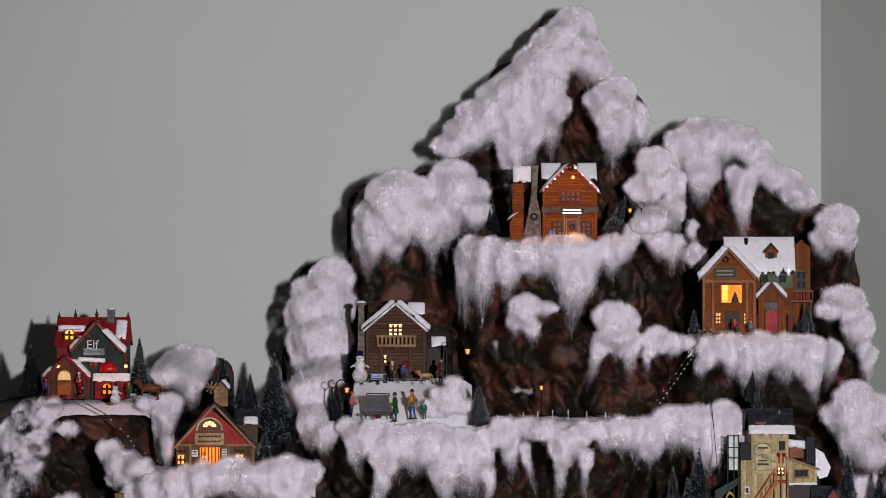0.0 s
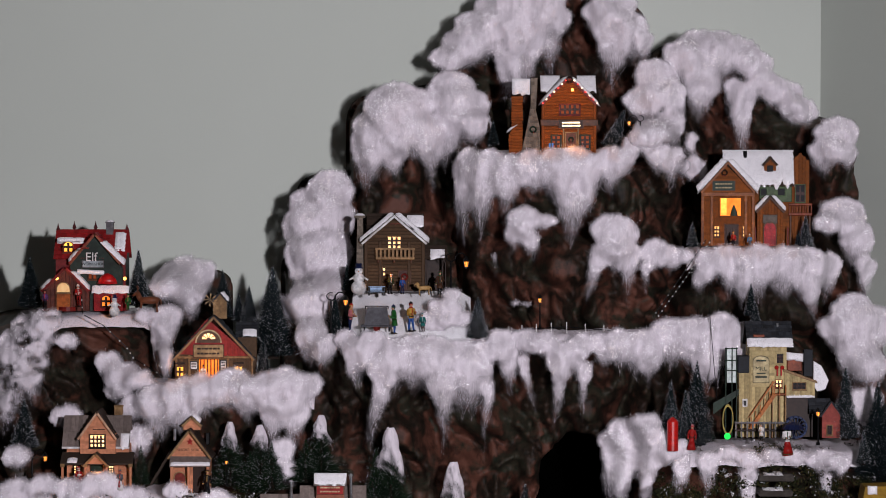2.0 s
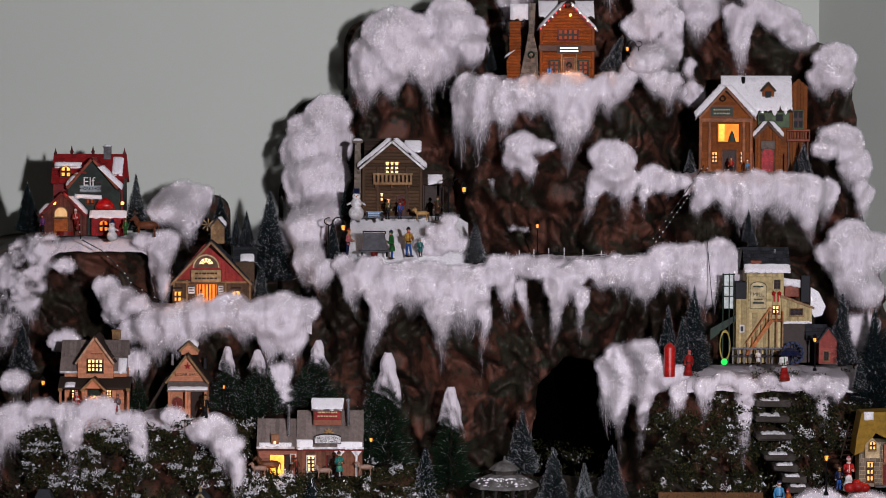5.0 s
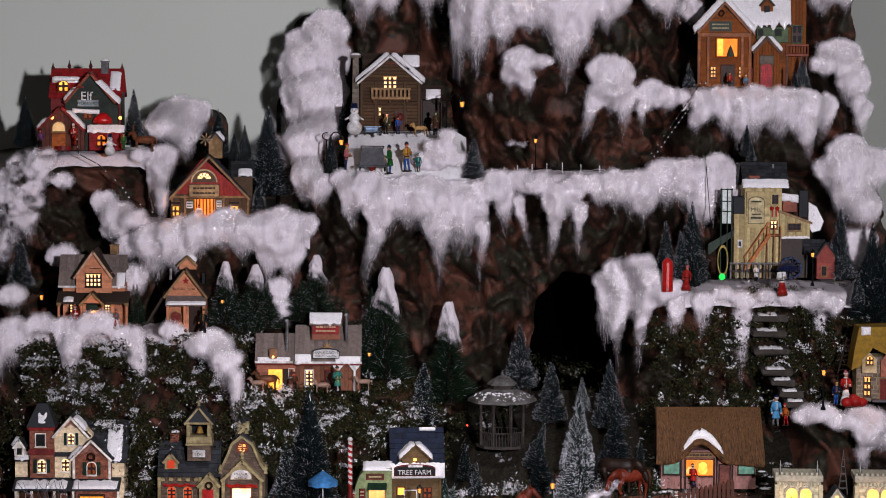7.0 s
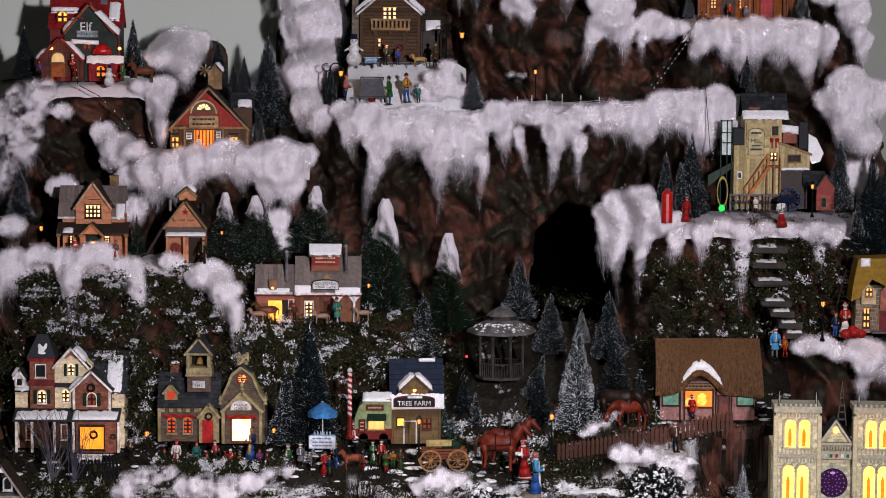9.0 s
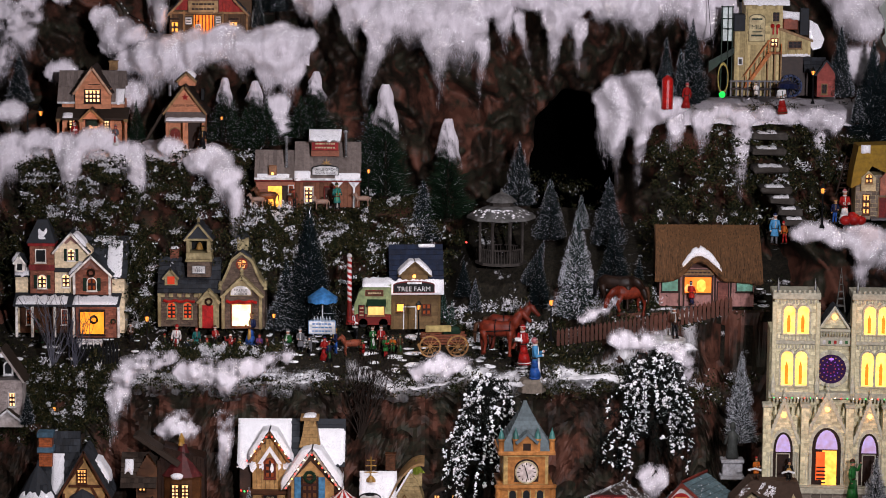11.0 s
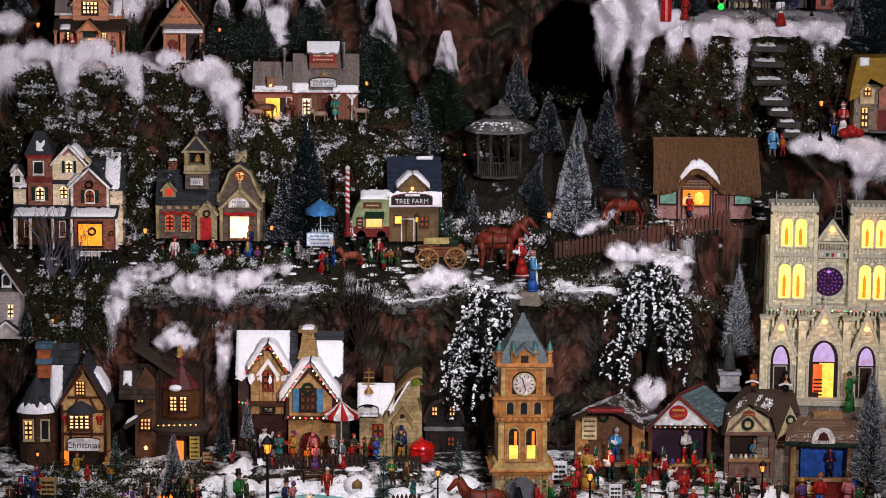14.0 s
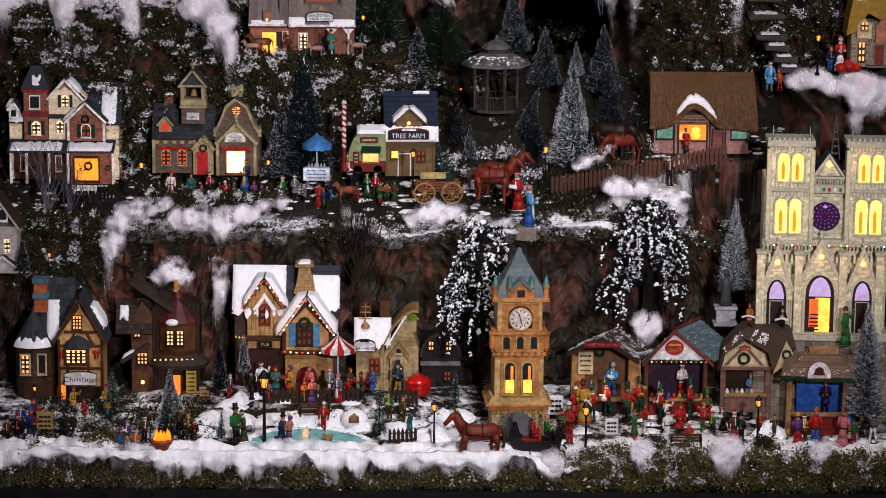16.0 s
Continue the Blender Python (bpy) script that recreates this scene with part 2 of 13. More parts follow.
# ---------------------------------------------------------------- mesh helpers
class Mesh:
    """Vertices, faces and the material of each face, gathered before they become one object."""

    def __init__(self, edge=0.0012):
        self.v, self.f, self.m, self.edge = [], [], [], edge

    def add(self, verts, faces, mi=0):
        n = len(self.v)
        self.v.extend(verts)
        self.f.extend([tuple(i + n for i in q) for q in faces])
        self.m.extend([mi] * len(faces))
        return self

    def box(self, x0, x1, y0, y1, z0, z1, mi=0, ch=None):
        """A block with chamfered edges."""
        lo, hi = (min(x0, x1), min(y0, y1), min(z0, z1)), (max(x0, x1), max(y0, y1), max(z0, z1))
        c = min(hi[i] - lo[i] for i in range(3)) * 0.22 if ch is None else ch
        c = min(c, self.edge)
        v, idx = [], {}
        for sx in (0, 1):
            for sy in (0, 1):
                for sz in (0, 1):
                    for a in range(3):
                        p = []
                        for k, s in enumerate((sx, sy, sz)):
                            base = hi[k] if s else lo[k]
                            p.append(base if k == a else base + (-c if s else c))
                        idx[sx, sy, sz, a] = len(v)
                        v.append(tuple(p))
        f = []
        for a in range(3):
            b, d = [k for k in range(3) if k != a]
            for s in (0, 1):
                ring = []
                for tb, td in ((0, 0), (1, 0), (1, 1), (0, 1)):
                    key = [0, 0, 0]
                    key[a], key[b], key[d] = s, tb, td
                    ring.append(idx[(*key, a)])
                f.append(tuple(ring))
            for tb in (0, 1):
                for td in (0, 1):
                    k0, k1 = [0, 0, 0], [0, 0, 0]
                    k0[b], k0[d], k1[b], k1[d] = tb, td, tb, td
                    k1[a] = 1
                    f.append((idx[(*k0, b)], idx[(*k1, b)], idx[(*k1, d)], idx[(*k0, d)]))
        for key in [(x, y, z) for x in (0, 1) for y in (0, 1) for z in (0, 1)]:
            f.append(tuple(idx[(*key, a)] for a in range(3)))
        return self.add(v, f, mi)

    def prism(self, pts, y0, y1, mi=0, axis="y"):
        """A polygon of (x, z) drawn out along y, or of (y, z) along x, or of (x, y) along z."""
        n = len(pts)
        put = {"y": lambda a, b, t: (a, t, b), "x": lambda a, b, t: (t, a, b), "z": lambda a, b, t: (a, b, t)}[axis]
        v = [put(a, b, y0) for a, b in pts] + [put(a, b, y1) for a, b in pts]
        f = [tuple(range(n)), tuple(range(2 * n - 1, n - 1, -1))]
        f += [(i, i + n, (i + 1) % n + n, (i + 1) % n) for i in range(n)]
        return self.add(v, f, mi)

    def tube(self, a, b, r0, r1=None, n=8, mi=0, caps=True):
        """A tapered rod from a to b."""
        r1 = r0 if r1 is None else r1
        a, b = Vector(a), Vector(b)
        d = (b - a).normalized()
        e = d.orthogonal().normalized()
        g = d.cross(e)
        v, f = [], []
        for p, r in ((a, r0), (b, r1)):
            for k in range(n):
                w = 2 * pi * k / n
                v.append(tuple(p + (e * cos(w) + g * sin(w)) * r))
        f = [(k, (k + 1) % n, (k + 1) % n + n, k + n) for k in range(n)]
        if caps:
            f += [tuple(range(n))[::-1], tuple(range(n, 2 * n))]
        return self.add(v, f, mi)

    def path(self, pts, r, n=6, mi=0, r_end=None):
        for i in range(len(pts) - 1):
            k0 = i / (len(pts) - 1)
            k1 = (i + 1) / (len(pts) - 1)
            e = r if r_end is None else r_end
            self.tube(pts[i], pts[i + 1], r + (e - r) * k0, r + (e - r) * k1, n, mi)
        return self

    def lathe(self, prof, n=12, cx=0, cy=0, mi=0, sx=1, sy=1, cz=0):
        """A profile of (radius, z) turned about the upright through cx, cy."""
        v, f = [], []
        for r, z in prof:
            for k in range(n):
                w = 2 * pi * k / n
                v.append((cx + r * cos(w) * sx, cy + r * sin(w) * sy, cz + z))
        for i in range(len(prof) - 1):
            for k in range(n):
                a, b = i * n + k, i * n + (k + 1) % n
                f.append((a, b, b + n, a + n))
        f.append(tuple(range(n))[::-1])
        f.append(tuple(range((len(prof) - 1) * n, len(prof) * n)))
        return self.add(v, f, mi)

    def ball(self, x, y, z, r, n=8, rings=5, mi=0, sx=1, sy=1, sz=1):
        prof = [(r * sin(pi * (i + 0.15) / (rings + 0.3)), -r * sz * cos(pi * (i + 0.15) / (rings + 0.3))) for i in range(rings + 1)]
        return self.lathe(prof, n, x, y, mi, sx, sy, z)

    def data(self, name, mats, smooth=False):
        me = bpy.data.meshes.new(name)
        me.from_pydata(self.v, [], self.f)
        for k in mats if isinstance(mats, (list, tuple)) else [mats]:
            me.materials.append(k)
        me.polygons.foreach_set("material_index", self.m)
        if smooth:
            me.polygons.foreach_set("use_smooth", [True] * len(self.f))
        me.update()
        return me


def part(name, mesh, mats, parent=None, label="", smooth=False):
    ob = new(name, mesh.data(name, mats, smooth) if isinstance(mesh, Mesh) else mesh)
    ob.parent = parent
    if label:
        ob["label"] = label
    return ob


def thing(name, label, category, group="", kind=""):
    return tagged(new(name), label, category, group, kind)


def solid(name, mesh, mats, label, category, kind="", group="", smooth=False):
    return tagged(part(name, mesh, mats, smooth=smooth), label, category, group, kind)


def grid_faces(nu, nv):
    return [(j * nu + i, j * nu + i + 1, (j + 1) * nu + i + 1, (j + 1) * nu + i) for j in range(nv - 1) for i in range(nu - 1)]


def nz(x, y, z=0.0):
    return noise.noise((x, y, z))

# ---------------------------------------------------------------- the room
WALL_Y = 6.35
CORNER = 0.8582


def room():
    """Back wall, the wall that turns towards the camera at an obtuse corner, and the rest of the room."""
    ex, ey = CORNER + 2.9, WALL_Y - 2.9 * 1.62
    top = 2.85
    corners = [(-3.4, WALL_Y), (CORNER, WALL_Y), (ex, ey), (ex, -2.2), (-3.4, -2.2)]
    names = ["wall_north", "wall_angled", "wall_east", "wall_south", "wall_west"]
    for i, n in enumerate(names):
        (ax, ay), (bx, by) = corners[i], corners[(i + 1) % 5]
        dx, dy = bx - ax, by - ay
        k = 0.12 / sqrt(dx * dx + dy * dy)
        ox, oy = -dy * k, dx * k
        if n in ("wall_north",):
            ox, oy = 0, 0.12
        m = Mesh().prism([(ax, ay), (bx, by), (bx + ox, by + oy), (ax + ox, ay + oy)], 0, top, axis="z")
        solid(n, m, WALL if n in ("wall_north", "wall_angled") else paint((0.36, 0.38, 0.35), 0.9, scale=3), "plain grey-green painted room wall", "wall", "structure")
    solid("ceiling", Mesh().box(-3.5, ex + 0.2, -2.3, WALL_Y + 0.2, top, top + 0.1), paint((0.55, 0.55, 0.54), 0.9, scale=3), "plain ceiling of the darkened room", "ceiling", "structure")
    solid("floor", Mesh().box(-3.5, ex + 0.2, -2.3, WALL_Y + 0.2, -0.1, 0), paint((0.07, 0.045, 0.03), 0.5, scale=6), "brown wooden room floor", "floor", "structure")


room()

# ---------------------------------------------------------------- the mountain
CRAGS = []


def crag(x, half, top, front, deep=0.28, dome=0.09, foot=-9.0):
    """A buttress of the mountain: its middle, half width, top height and front, and how far it rounds back."""
    CRAGS.append((x, half, top, front, deep, dome, foot))


# summit and shoulders
crag(0.2783, 0.077031, 2.538, 6.14, 0.3, 0.2)
crag(0.2062, 0.118031, 2.4299, 6.16, 0.25, 0.2)
crag(0.1193, 0.130455, 2.3118, 6.16, 0.25, 0.15)
crag(0.3721, 0.092728, 2.3598, 6.12, 0.3, 0.12)
crag(0.0197, 0.123233, 2.1738, 6.1, 0.3, 0.1)
crag(-0.0974, 0.117071, 2.1516, 6.08, 0.3, 0.1)
crag(-0.2399, 0.092728, 1.9703, 6.14, 0.25, 0.1)
crag(-0.2637, 0.098586, 1.8041, 6.1, 0.25, 0.08)
crag(-0.2738, 0.085556, 1.7079, 6.0, 0.3, 0.08)
crag(0.5761, 0.117455, 2.2671, 6.12, 0.28, 0.12)
crag(0.6998, 0.111273, 2.1743, 6.12, 0.28, 0.1)
crag(0.4741, 0.092122, 2.1916, 6.06, 0.3, 0.1)
crag(0.8084, 0.098586, 2.0998, 6.1, 0.25, 0.08)
crag(0.8629, 0.061111, 2.0684, 6.04, 0.25, 0.08)
# ledge under the top cabin, and the cliff below it
crag(0.2777, 0.258435, 2.0012, 5.9, 0.35, 0.03)
crag(0.3051, 0.226466, 1.8586, 5.86, 0.2, 0.05)
crag(0.2566, 0.154425, 1.7644, 5.85, 0.12, 0.05)
# ledges of the lodge, the cabin yard and the long snow shelf
crag(0.6687, 0.166869, 1.8076, 5.86, 0.3, 0.03)
crag(0.6011, 0.130667, 1.7399, 5.84, 0.2, 0.03)
crag(-0.0763, 0.154950, 1.7032, 5.88, 0.25, 0.02)
crag(-0.075, 0.210910, 1.6204, 5.78, 0.3, 0.03)
crag(0.1828, 0.328082, 1.6239, 5.78, 0.3, 0.03)
crag(0.5343, 0.140607, 1.6438, 5.8, 0.3, 0.03)
crag(0.8679, 0.066667, 1.9046, 5.96, 0.3, 0.06)
crag(0.8773, 0.089394, 1.6923, 5.84, 0.3, 0.06)
crag(0.9093, 0.082021, 1.5224, 5.76, 0.3, 0.05)
# the left-hand crags
crag(-0.7822, 0.239193, 1.6579, 5.86, 0.35, 0.03)
crag(-0.5641, 0.086970, 1.7528, 6.16, 0.2, 0.06)
crag(-1.006, 0.131112, 1.6436, 5.9, 0.3, 0.05)
crag(-0.4633, 0.235152, 1.5231, 5.78, 0.35, 0.03)
crag(-0.7219, 0.391517, 1.3194, 5.66, 0.3, 0.03)
crag(-0.21, 0.205455, 1.203, 5.64, 0.3, 0.03)
crag(-0.5411, 0.476850, 1.2257, 5.6, 0.3, 0.1)
# the mill's ledge
crag(0.6509, 0.273940, 1.3936, 5.62, 0.35, 0.03)
crag(0.9036, 0.182627, 1.3887, 5.6, 0.35, 0.04)
crag(0.8612, 0.166667, 1.1849, 5.47, 0.3, 0.04)
# foot of the mountain behind the second street
crag(0.0325, 1.277783, 1.0845, 5.74, 0.3, 0.05)
CAVE_X, CAVE_Z, CAVE_R = 0.292, 1.235, 0.066


def rock_y(x, z):
    """How far back the mountain's face stands at this place, without its crumples."""
    y = WALL_Y + 0.03
    for cx, half, top, front, deep, dome, foot in CRAGS:
        if z > top or abs(x - cx) > half:
            continue
        a = abs(x - cx) / half
        b = max(0.0, (z - top + dome) / dome)
        r = (a ** 4 + b ** 4)
        if r < 1:
            y = min(y, front + deep * (1 - (1 - r) ** 0.5))
    e = ((x - CAVE_X + 0.03 * nz(z * 11, 3.3) + 0.012 * nz(z * 34, 8.1)) / CAVE_R) ** 2 + (max(z - CAVE_Z, 0) / 0.15) ** 2
    if e < 1.6 and z > CAVE_Z - 0.35:
        y = max(y, 5.74 + (WALL_Y - 0.04 - 5.74) * max(0.0, min(1.0, (1.6 - e) * 7)))
    return y


def mountain():
    x0, x1, z0, z1, nx, nzz = -1.3, 1.08, 0.55, 2.6, 440, 380
    xs = [x0 + (x1 - x0) * i / (nx - 1) for i in range(nx)]
    zs = [z0 + (z1 - z0) * j / (nzz - 1) for j in range(nzz)]
    m = Mesh()
    ys = np.array([[rock_y(x, z) for x in xs] for z in zs])
    for _ in range(4):
        p = np.pad(ys, 1, mode="edge")
        ys = (p[1:-1, 1:-1] * 2 + p[:-2, 1:-1] + p[2:, 1:-1] + p[1:-1, :-2] + p[1:-1, 2:]) / 6
    v = []
    for j, z in enumerate(zs):
        for i, x in enumerate(xs):
            y = ys[j, i]
            k = min(1.0, max(0.0, (WALL_Y - 0.02 - y) / 0.05))
            # crumpled paper: flat facets that meet in sharp slanting creases
            w = noise.noise((x * 6, z * 6, y * 4)) * 0.05
            a, b = x * 0.86 + z * 0.5 + w, z * 0.86 - x * 0.5 - w
            big = noise.voronoi((a * 11, b * 6.5, y * 5), distance_metric="MANHATTAN")[0]
            mid = noise.voronoi((a * 25 + 7, b * 16, y * 9), distance_metric="MANHATTAN")[0]
            fold = abs(noise.noise((a * 15, b * 8, 3.1)))
            fine = abs(noise.noise((x * 44 + w * 30, z * 32, 1.3)))
            d = big[0] * 0.11 + mid[0] * 0.07 + fold * 0.11 + fine * 0.024 - 0.095
            v.append((x, max(y, min(y + d * k, WALL_Y - 0.008)), z) if y < WALL_Y - 0.008 else (x, y, z))
    m.add(v, grid_faces(nx, nzz))
    # faces inside the cave get the black that paints in its shade
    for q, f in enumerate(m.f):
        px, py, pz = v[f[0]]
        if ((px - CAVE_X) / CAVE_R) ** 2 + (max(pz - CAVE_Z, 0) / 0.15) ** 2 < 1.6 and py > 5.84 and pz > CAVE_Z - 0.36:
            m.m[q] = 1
    solid("mountain", m, [ROCK, CAVE_SHADE], "crumpled brown and dark green rock-paper mountain against the wall", "mountain", "structure", smooth=True)


mountain()


def ground_z(x, y):
    """Height of the two streets at the mountain's foot."""
    lower = 0.552 + (y - 4.98) * 0.13 + nz(x * 7, y * 7) * 0.006
    rise = min(1.0, max(0.0, (x + 0.38) / 0.05), max(0.0, (0.03 - x) / 0.05)) if -0.38 < x < 0.03 else 0.0
    lower += 0.018 * rise * min(1.0, max(0.0, (y - 5.15) / 0.045)) * min(1.0, max(0.0, (5.28 - y) / 0.03))
    edge = 5.43 + 0.05 * nz(x * 3, 2.2) + 0.025 * nz(x * 9, 5)
    upper = 0.905 + (y - 5.45) * 0.42 + nz(x * 6, y * 6, 4) * 0.012 - 0.02 * max(0, -x)
    sx = min(1.0, max(0.0, (x - 0.0) / 0.09))
    sa = min(1.0, max(0.0, (x - 0.2) / 0.16))
    sy = min(1.0, max(0.0, (y - (5.53 - 0.09 * sa)) / (0.16 - 0.1 * sa)))
    upper += 0.1 * sx * sx * (3 - 2 * sx) * sy * sy * (3 - 2 * sy)
    k = min(1.0, max(0.0, (y - edge + 0.075) / 0.075))
    k = k * k * (3 - 2 * k)
    if x > 0.52:
        s = min(1, (x - 0.52) / 0.06)
        k *= 1 - s * (1 if y < 5.44 else max(0, 1 - (y - 5.44) / 0.05))
    if y < 4.985:
        lower -= (4.985 - y) * 2.2
    return lower * (1 - k) + upper * k


def streets():
    x0, x1, nx = -1.3, 1.05, 300
    ys = [4.945 + 0.385 * j / 50 for j in range(50)] + [5.33 + 0.15 * j / 90 for j in range(90)] + [5.48 + 0.38 * j / 44 for j in range(45)]
    ny = len(ys)
    v = []
    for j, y in enumerate(ys):
        for i in range(nx):
            x = x0 + (x1 - x0) * i / (nx - 1)
            z = ground_z(x, y)
            steep = abs(ground_z(x, y + 0.012) - z) / 0.012
            d = 0.0
            if steep > 1.2:
                d = (abs(nz(x * 22, z * 16)) + 0.6 * abs(nz(x * 40, z * 30, 3)) - 0.3) * 0.045
            v.append((x, y + d, z + nz(x * 60, y * 60) * 0.0025))
    m = Mesh().add(v, grid_faces(nx, ny))
    for q in range(len(m.f)):
        w = [Vector(v[i]) for i in m.f[q]]
        x, y = w[0].x, w[0].y
        flat = abs(ground_z(x, y + 0.01) - ground_z(x, y - 0.01)) / 0.02
        m.m[q] = 0 if flat > (0.62 if y < 5.44 else 1.5) else (1 if y < 5.34 else 2)
    solid("ground", m, [ROCK, LOWER_GROUND, UPPER_GROUND], "rock terraces strewn with white artificial snow", "ground", "structure")
    t = Mesh().box(-1.35, 1.1, 4.93, 6.3, 0.44, 0.5)
    solid("table_top", t, paint((0.02, 0.02, 0.022), 0.7), "black cloth-covered trestle top under the display", "table", "structure")
    c = Mesh()
    for k in range(60):
        a, b = -1.36 + k * 0.041, -1.36 + (k + 1) * 0.041
        c.prism([(a, 4.915 - 0.006 * (k % 2)), (b, 4.915 - 0.006 * ((k + 1) % 2)), (b, 4.93), (a, 4.93)], 0.0, 0.503, axis="z")
    solid("table_skirt", c, paint((0.016, 0.016, 0.018), 0.8), "black pleated cloth hanging from the table edge", "table skirt", "structure")


streets()

# ---------------------------------------------------------------- cotton snow
rng = random.Random(11)
snow_rng = np.random.default_rng(5)


def soft_noise(X, Z, fx, fz, seed):
    """Smooth random bumps between -1 and 1, fx and fz of them to the metre."""
    u, w = X * fx + seed * 3.7, Z * fz + seed * 1.9
    a, b = np.floor(u), np.floor(w)
    p, q = u - a, w - b
    p, q = p * p * (3 - 2 * p), q * q * (3 - 2 * q)

    def at(i, j):
        h = np.sin(i * 127.1 + j * 311.7 + seed * 74.7) * 43758.5453
        return h - np.floor(h)

    top = at(a, b) * (1 - p) + at(a + 1, b) * p
    low = at(a, b + 1) * (1 - p) + at(a + 1, b + 1) * p
    return (top * (1 - q) + low * q) * 2 - 1


def sway(X, Z, seed):
    """How far cotton is pulled aside at a place."""
    dx = 0.007 * soft_noise(X, Z, 20, 14, seed) + 0.004 * soft_noise(X, Z, 75, 40, seed + 3) + 0.0018 * soft_noise(X, Z, 190, 60, seed + 5)
    dz = 0.005 * soft_noise(X, Z, 20, 20, seed + 7) + 0.003 * soft_noise(X, Z, 90, 70, seed + 9)
    return dx, dz


def taper(q, tip):
    """Width and depth of a hanging tongue, q of the way down it."""
    wide = (1 - q) ** 0.8 * (1 - tip) + tip * (1 - q ** 3)
    return wide, 0.3 + 0.7 * (1 - q) ** 0.9


def drape(label, *lobes, puff=0.62, tip=0.3, strands=0.4, y=None, step=0.0036, thick=0.94):
    """One sheet of cotton: puffs (x, z, half width, length of the tongue, lean) that lie on a ledge, run together and hang in thinning wisps."""
    full = []
    for q in lobes:
        x, z, half, length = q[:4]
        yf = y
        if yf is None:
            yf = min(rock_y(x + k * half, z - dz) for k in (-0.6, 0, 0.6) for dz in (0.02, 0.05, 0.09)) - 0.004
            yf = min(yf, WALL_Y - 0.03)
        full.append((x, z, half, max(length * 1.2, half * 0.8), yf, q[4] if len(q) > 4 else 0.0))
    seed = rng.uniform(0, 60)
    x0, x1 = min(q[0] - q[2] - abs(q[5]) * q[3] for q in full) - 0.02, max(q[0] + q[2] + abs(q[5]) * q[3] for q in full) + 0.02
    z0, z1 = min(q[1] - q[3] for q in full) - 0.015, max(q[1] + q[2] for q in full) + 0.015
    nx, nq = max(8, int((x1 - x0) / step)), max(8, int((z1 - z0) / step))
    X2, Z2 = np.meshgrid(np.linspace(x0, x1, nx), np.linspace(z0, z1, nq))
    wx, wz = sway(X2, Z2, seed)
    soft = 0.028
    acc, near, dense = np.zeros_like(X2), np.full_like(X2, 9.0), np.zeros_like(X2)
    for x, z, half, length, yf, lean in full:
        d = z - (Z2 + wz)
        q = np.clip(d / length, 0, 1)
        wide, deep = taper(q, tip)
        r2 = ((X2 + wx - x - lean * np.clip(d, 0, None)) / np.maximum(wide * half, 1e-4)) ** 2 + np.clip(-d / (half * 0.78), 0, None) ** 2
        inside = (r2 < 1) & (d < length)
        f = np.where(inside, yf - (half * puff * deep + 0.005) * np.clip(1 - r2, 0, 1) ** 0.7, 9.0)
        one = np.where(inside, np.clip((1 - q) * 1.25, 0, 1) ** 1.35, 0)
        dense = np.maximum(dense, one) + 0.15 * np.minimum(dense, one)
        near = np.minimum(near, f)
        acc += np.exp(-(np.minimum(f, 8) - 5.5) / soft * 0.5)
    hit = near < 8
    # thin towards the rim, the more so in the hanging parts
    inner, left = hit.astype(float), hit.copy()
    for _ in range(7):
        left = left & np.roll(left, 1, 0) & np.roll(left, -1, 0) & np.roll(left, 1, 1) & np.roll(left, -1, 1)
        inner += left
    dense = np.clip(dense, 0, 1)
    dense = dense * np.clip(inner / (2.2 + 5.5 * (1 - dense)), 0, 1)
    for _ in range(3):
        dense = (dense * 2 + np.roll(dense, 1, 0) + np.roll(dense, -1, 0) + np.roll(dense, 1, 1) + np.roll(dense, -1, 1)) / 6
    if thick < 1:
        dense = np.clip(dense * (thick + min(0.75, 3 * (1 - thick)) * soft_noise(X2, Z2, 46, 60, seed + 21) + min(0.45, 2 * (1 - thick)) * soft_noise(X2, Z2, 110, 130, seed + 23)), 0, 1)
    Y2 = np.where(hit, 5.5 - np.log(np.maximum(acc, 1e-300)) * soft / 0.5, 9.0)
    for _ in range(22):
        num, den = np.where(hit, Y2, 0), hit.astype(float)
        n2, d2 = num * 2, den * 2
        for dy, dx in ((0, 1), (0, -1), (1, 0), (-1, 0)):
            n2 = n2 + np.roll(np.roll(num, dy, 0), dx, 1)
            d2 = d2 + np.roll(np.roll(den, dy, 0), dx, 1)
        Y2 = np.where(hit, n2 / np.maximum(d2, 1e-9), Y2)
    # carry the rim of the sheet back towards the rock behind it
    base, cnt, tot = np.where(hit, Y2, 0), np.zeros_like(X2), np.zeros_like(X2)
    for dy, dx in ((0, 1), (0, -1), (1, 0), (-1, 0), (1, 1), (-1, 1), (1, -1), (-1, -1)):
        h = np.roll(np.roll(hit, dy, 0), dx, 1)
        cnt += h
        tot += np.where(h, np.roll(np.roll(base, dy, 0), dx, 1), 0)
    rim = (~hit) & (cnt > 0)
    Y2 = np.where(rim, tot / np.maximum(cnt, 1) + 0.02, Y2)
    # clumps on the puffs, combed strands down the tongues
    Y2 += 0.004 * soft_noise(X2, Z2, 30, 24, seed + 1) + 0.0032 * soft_noise(X2, Z2, 85, 60, seed + 2) + 0.0018 * soft_noise(X2, Z2, 190, 150, seed + 4)
    Y2 += 0.0025 * (1.25 - dense) * soft_noise(X2 + wx, Z2, 170, 18, seed + 6)
    keep = hit | rim
    idx = -np.ones(X2.shape, int)
    idx[keep] = np.arange(keep.sum())
    verts = np.stack([X2[keep], Y2[keep], Z2[keep]], 1).tolist()
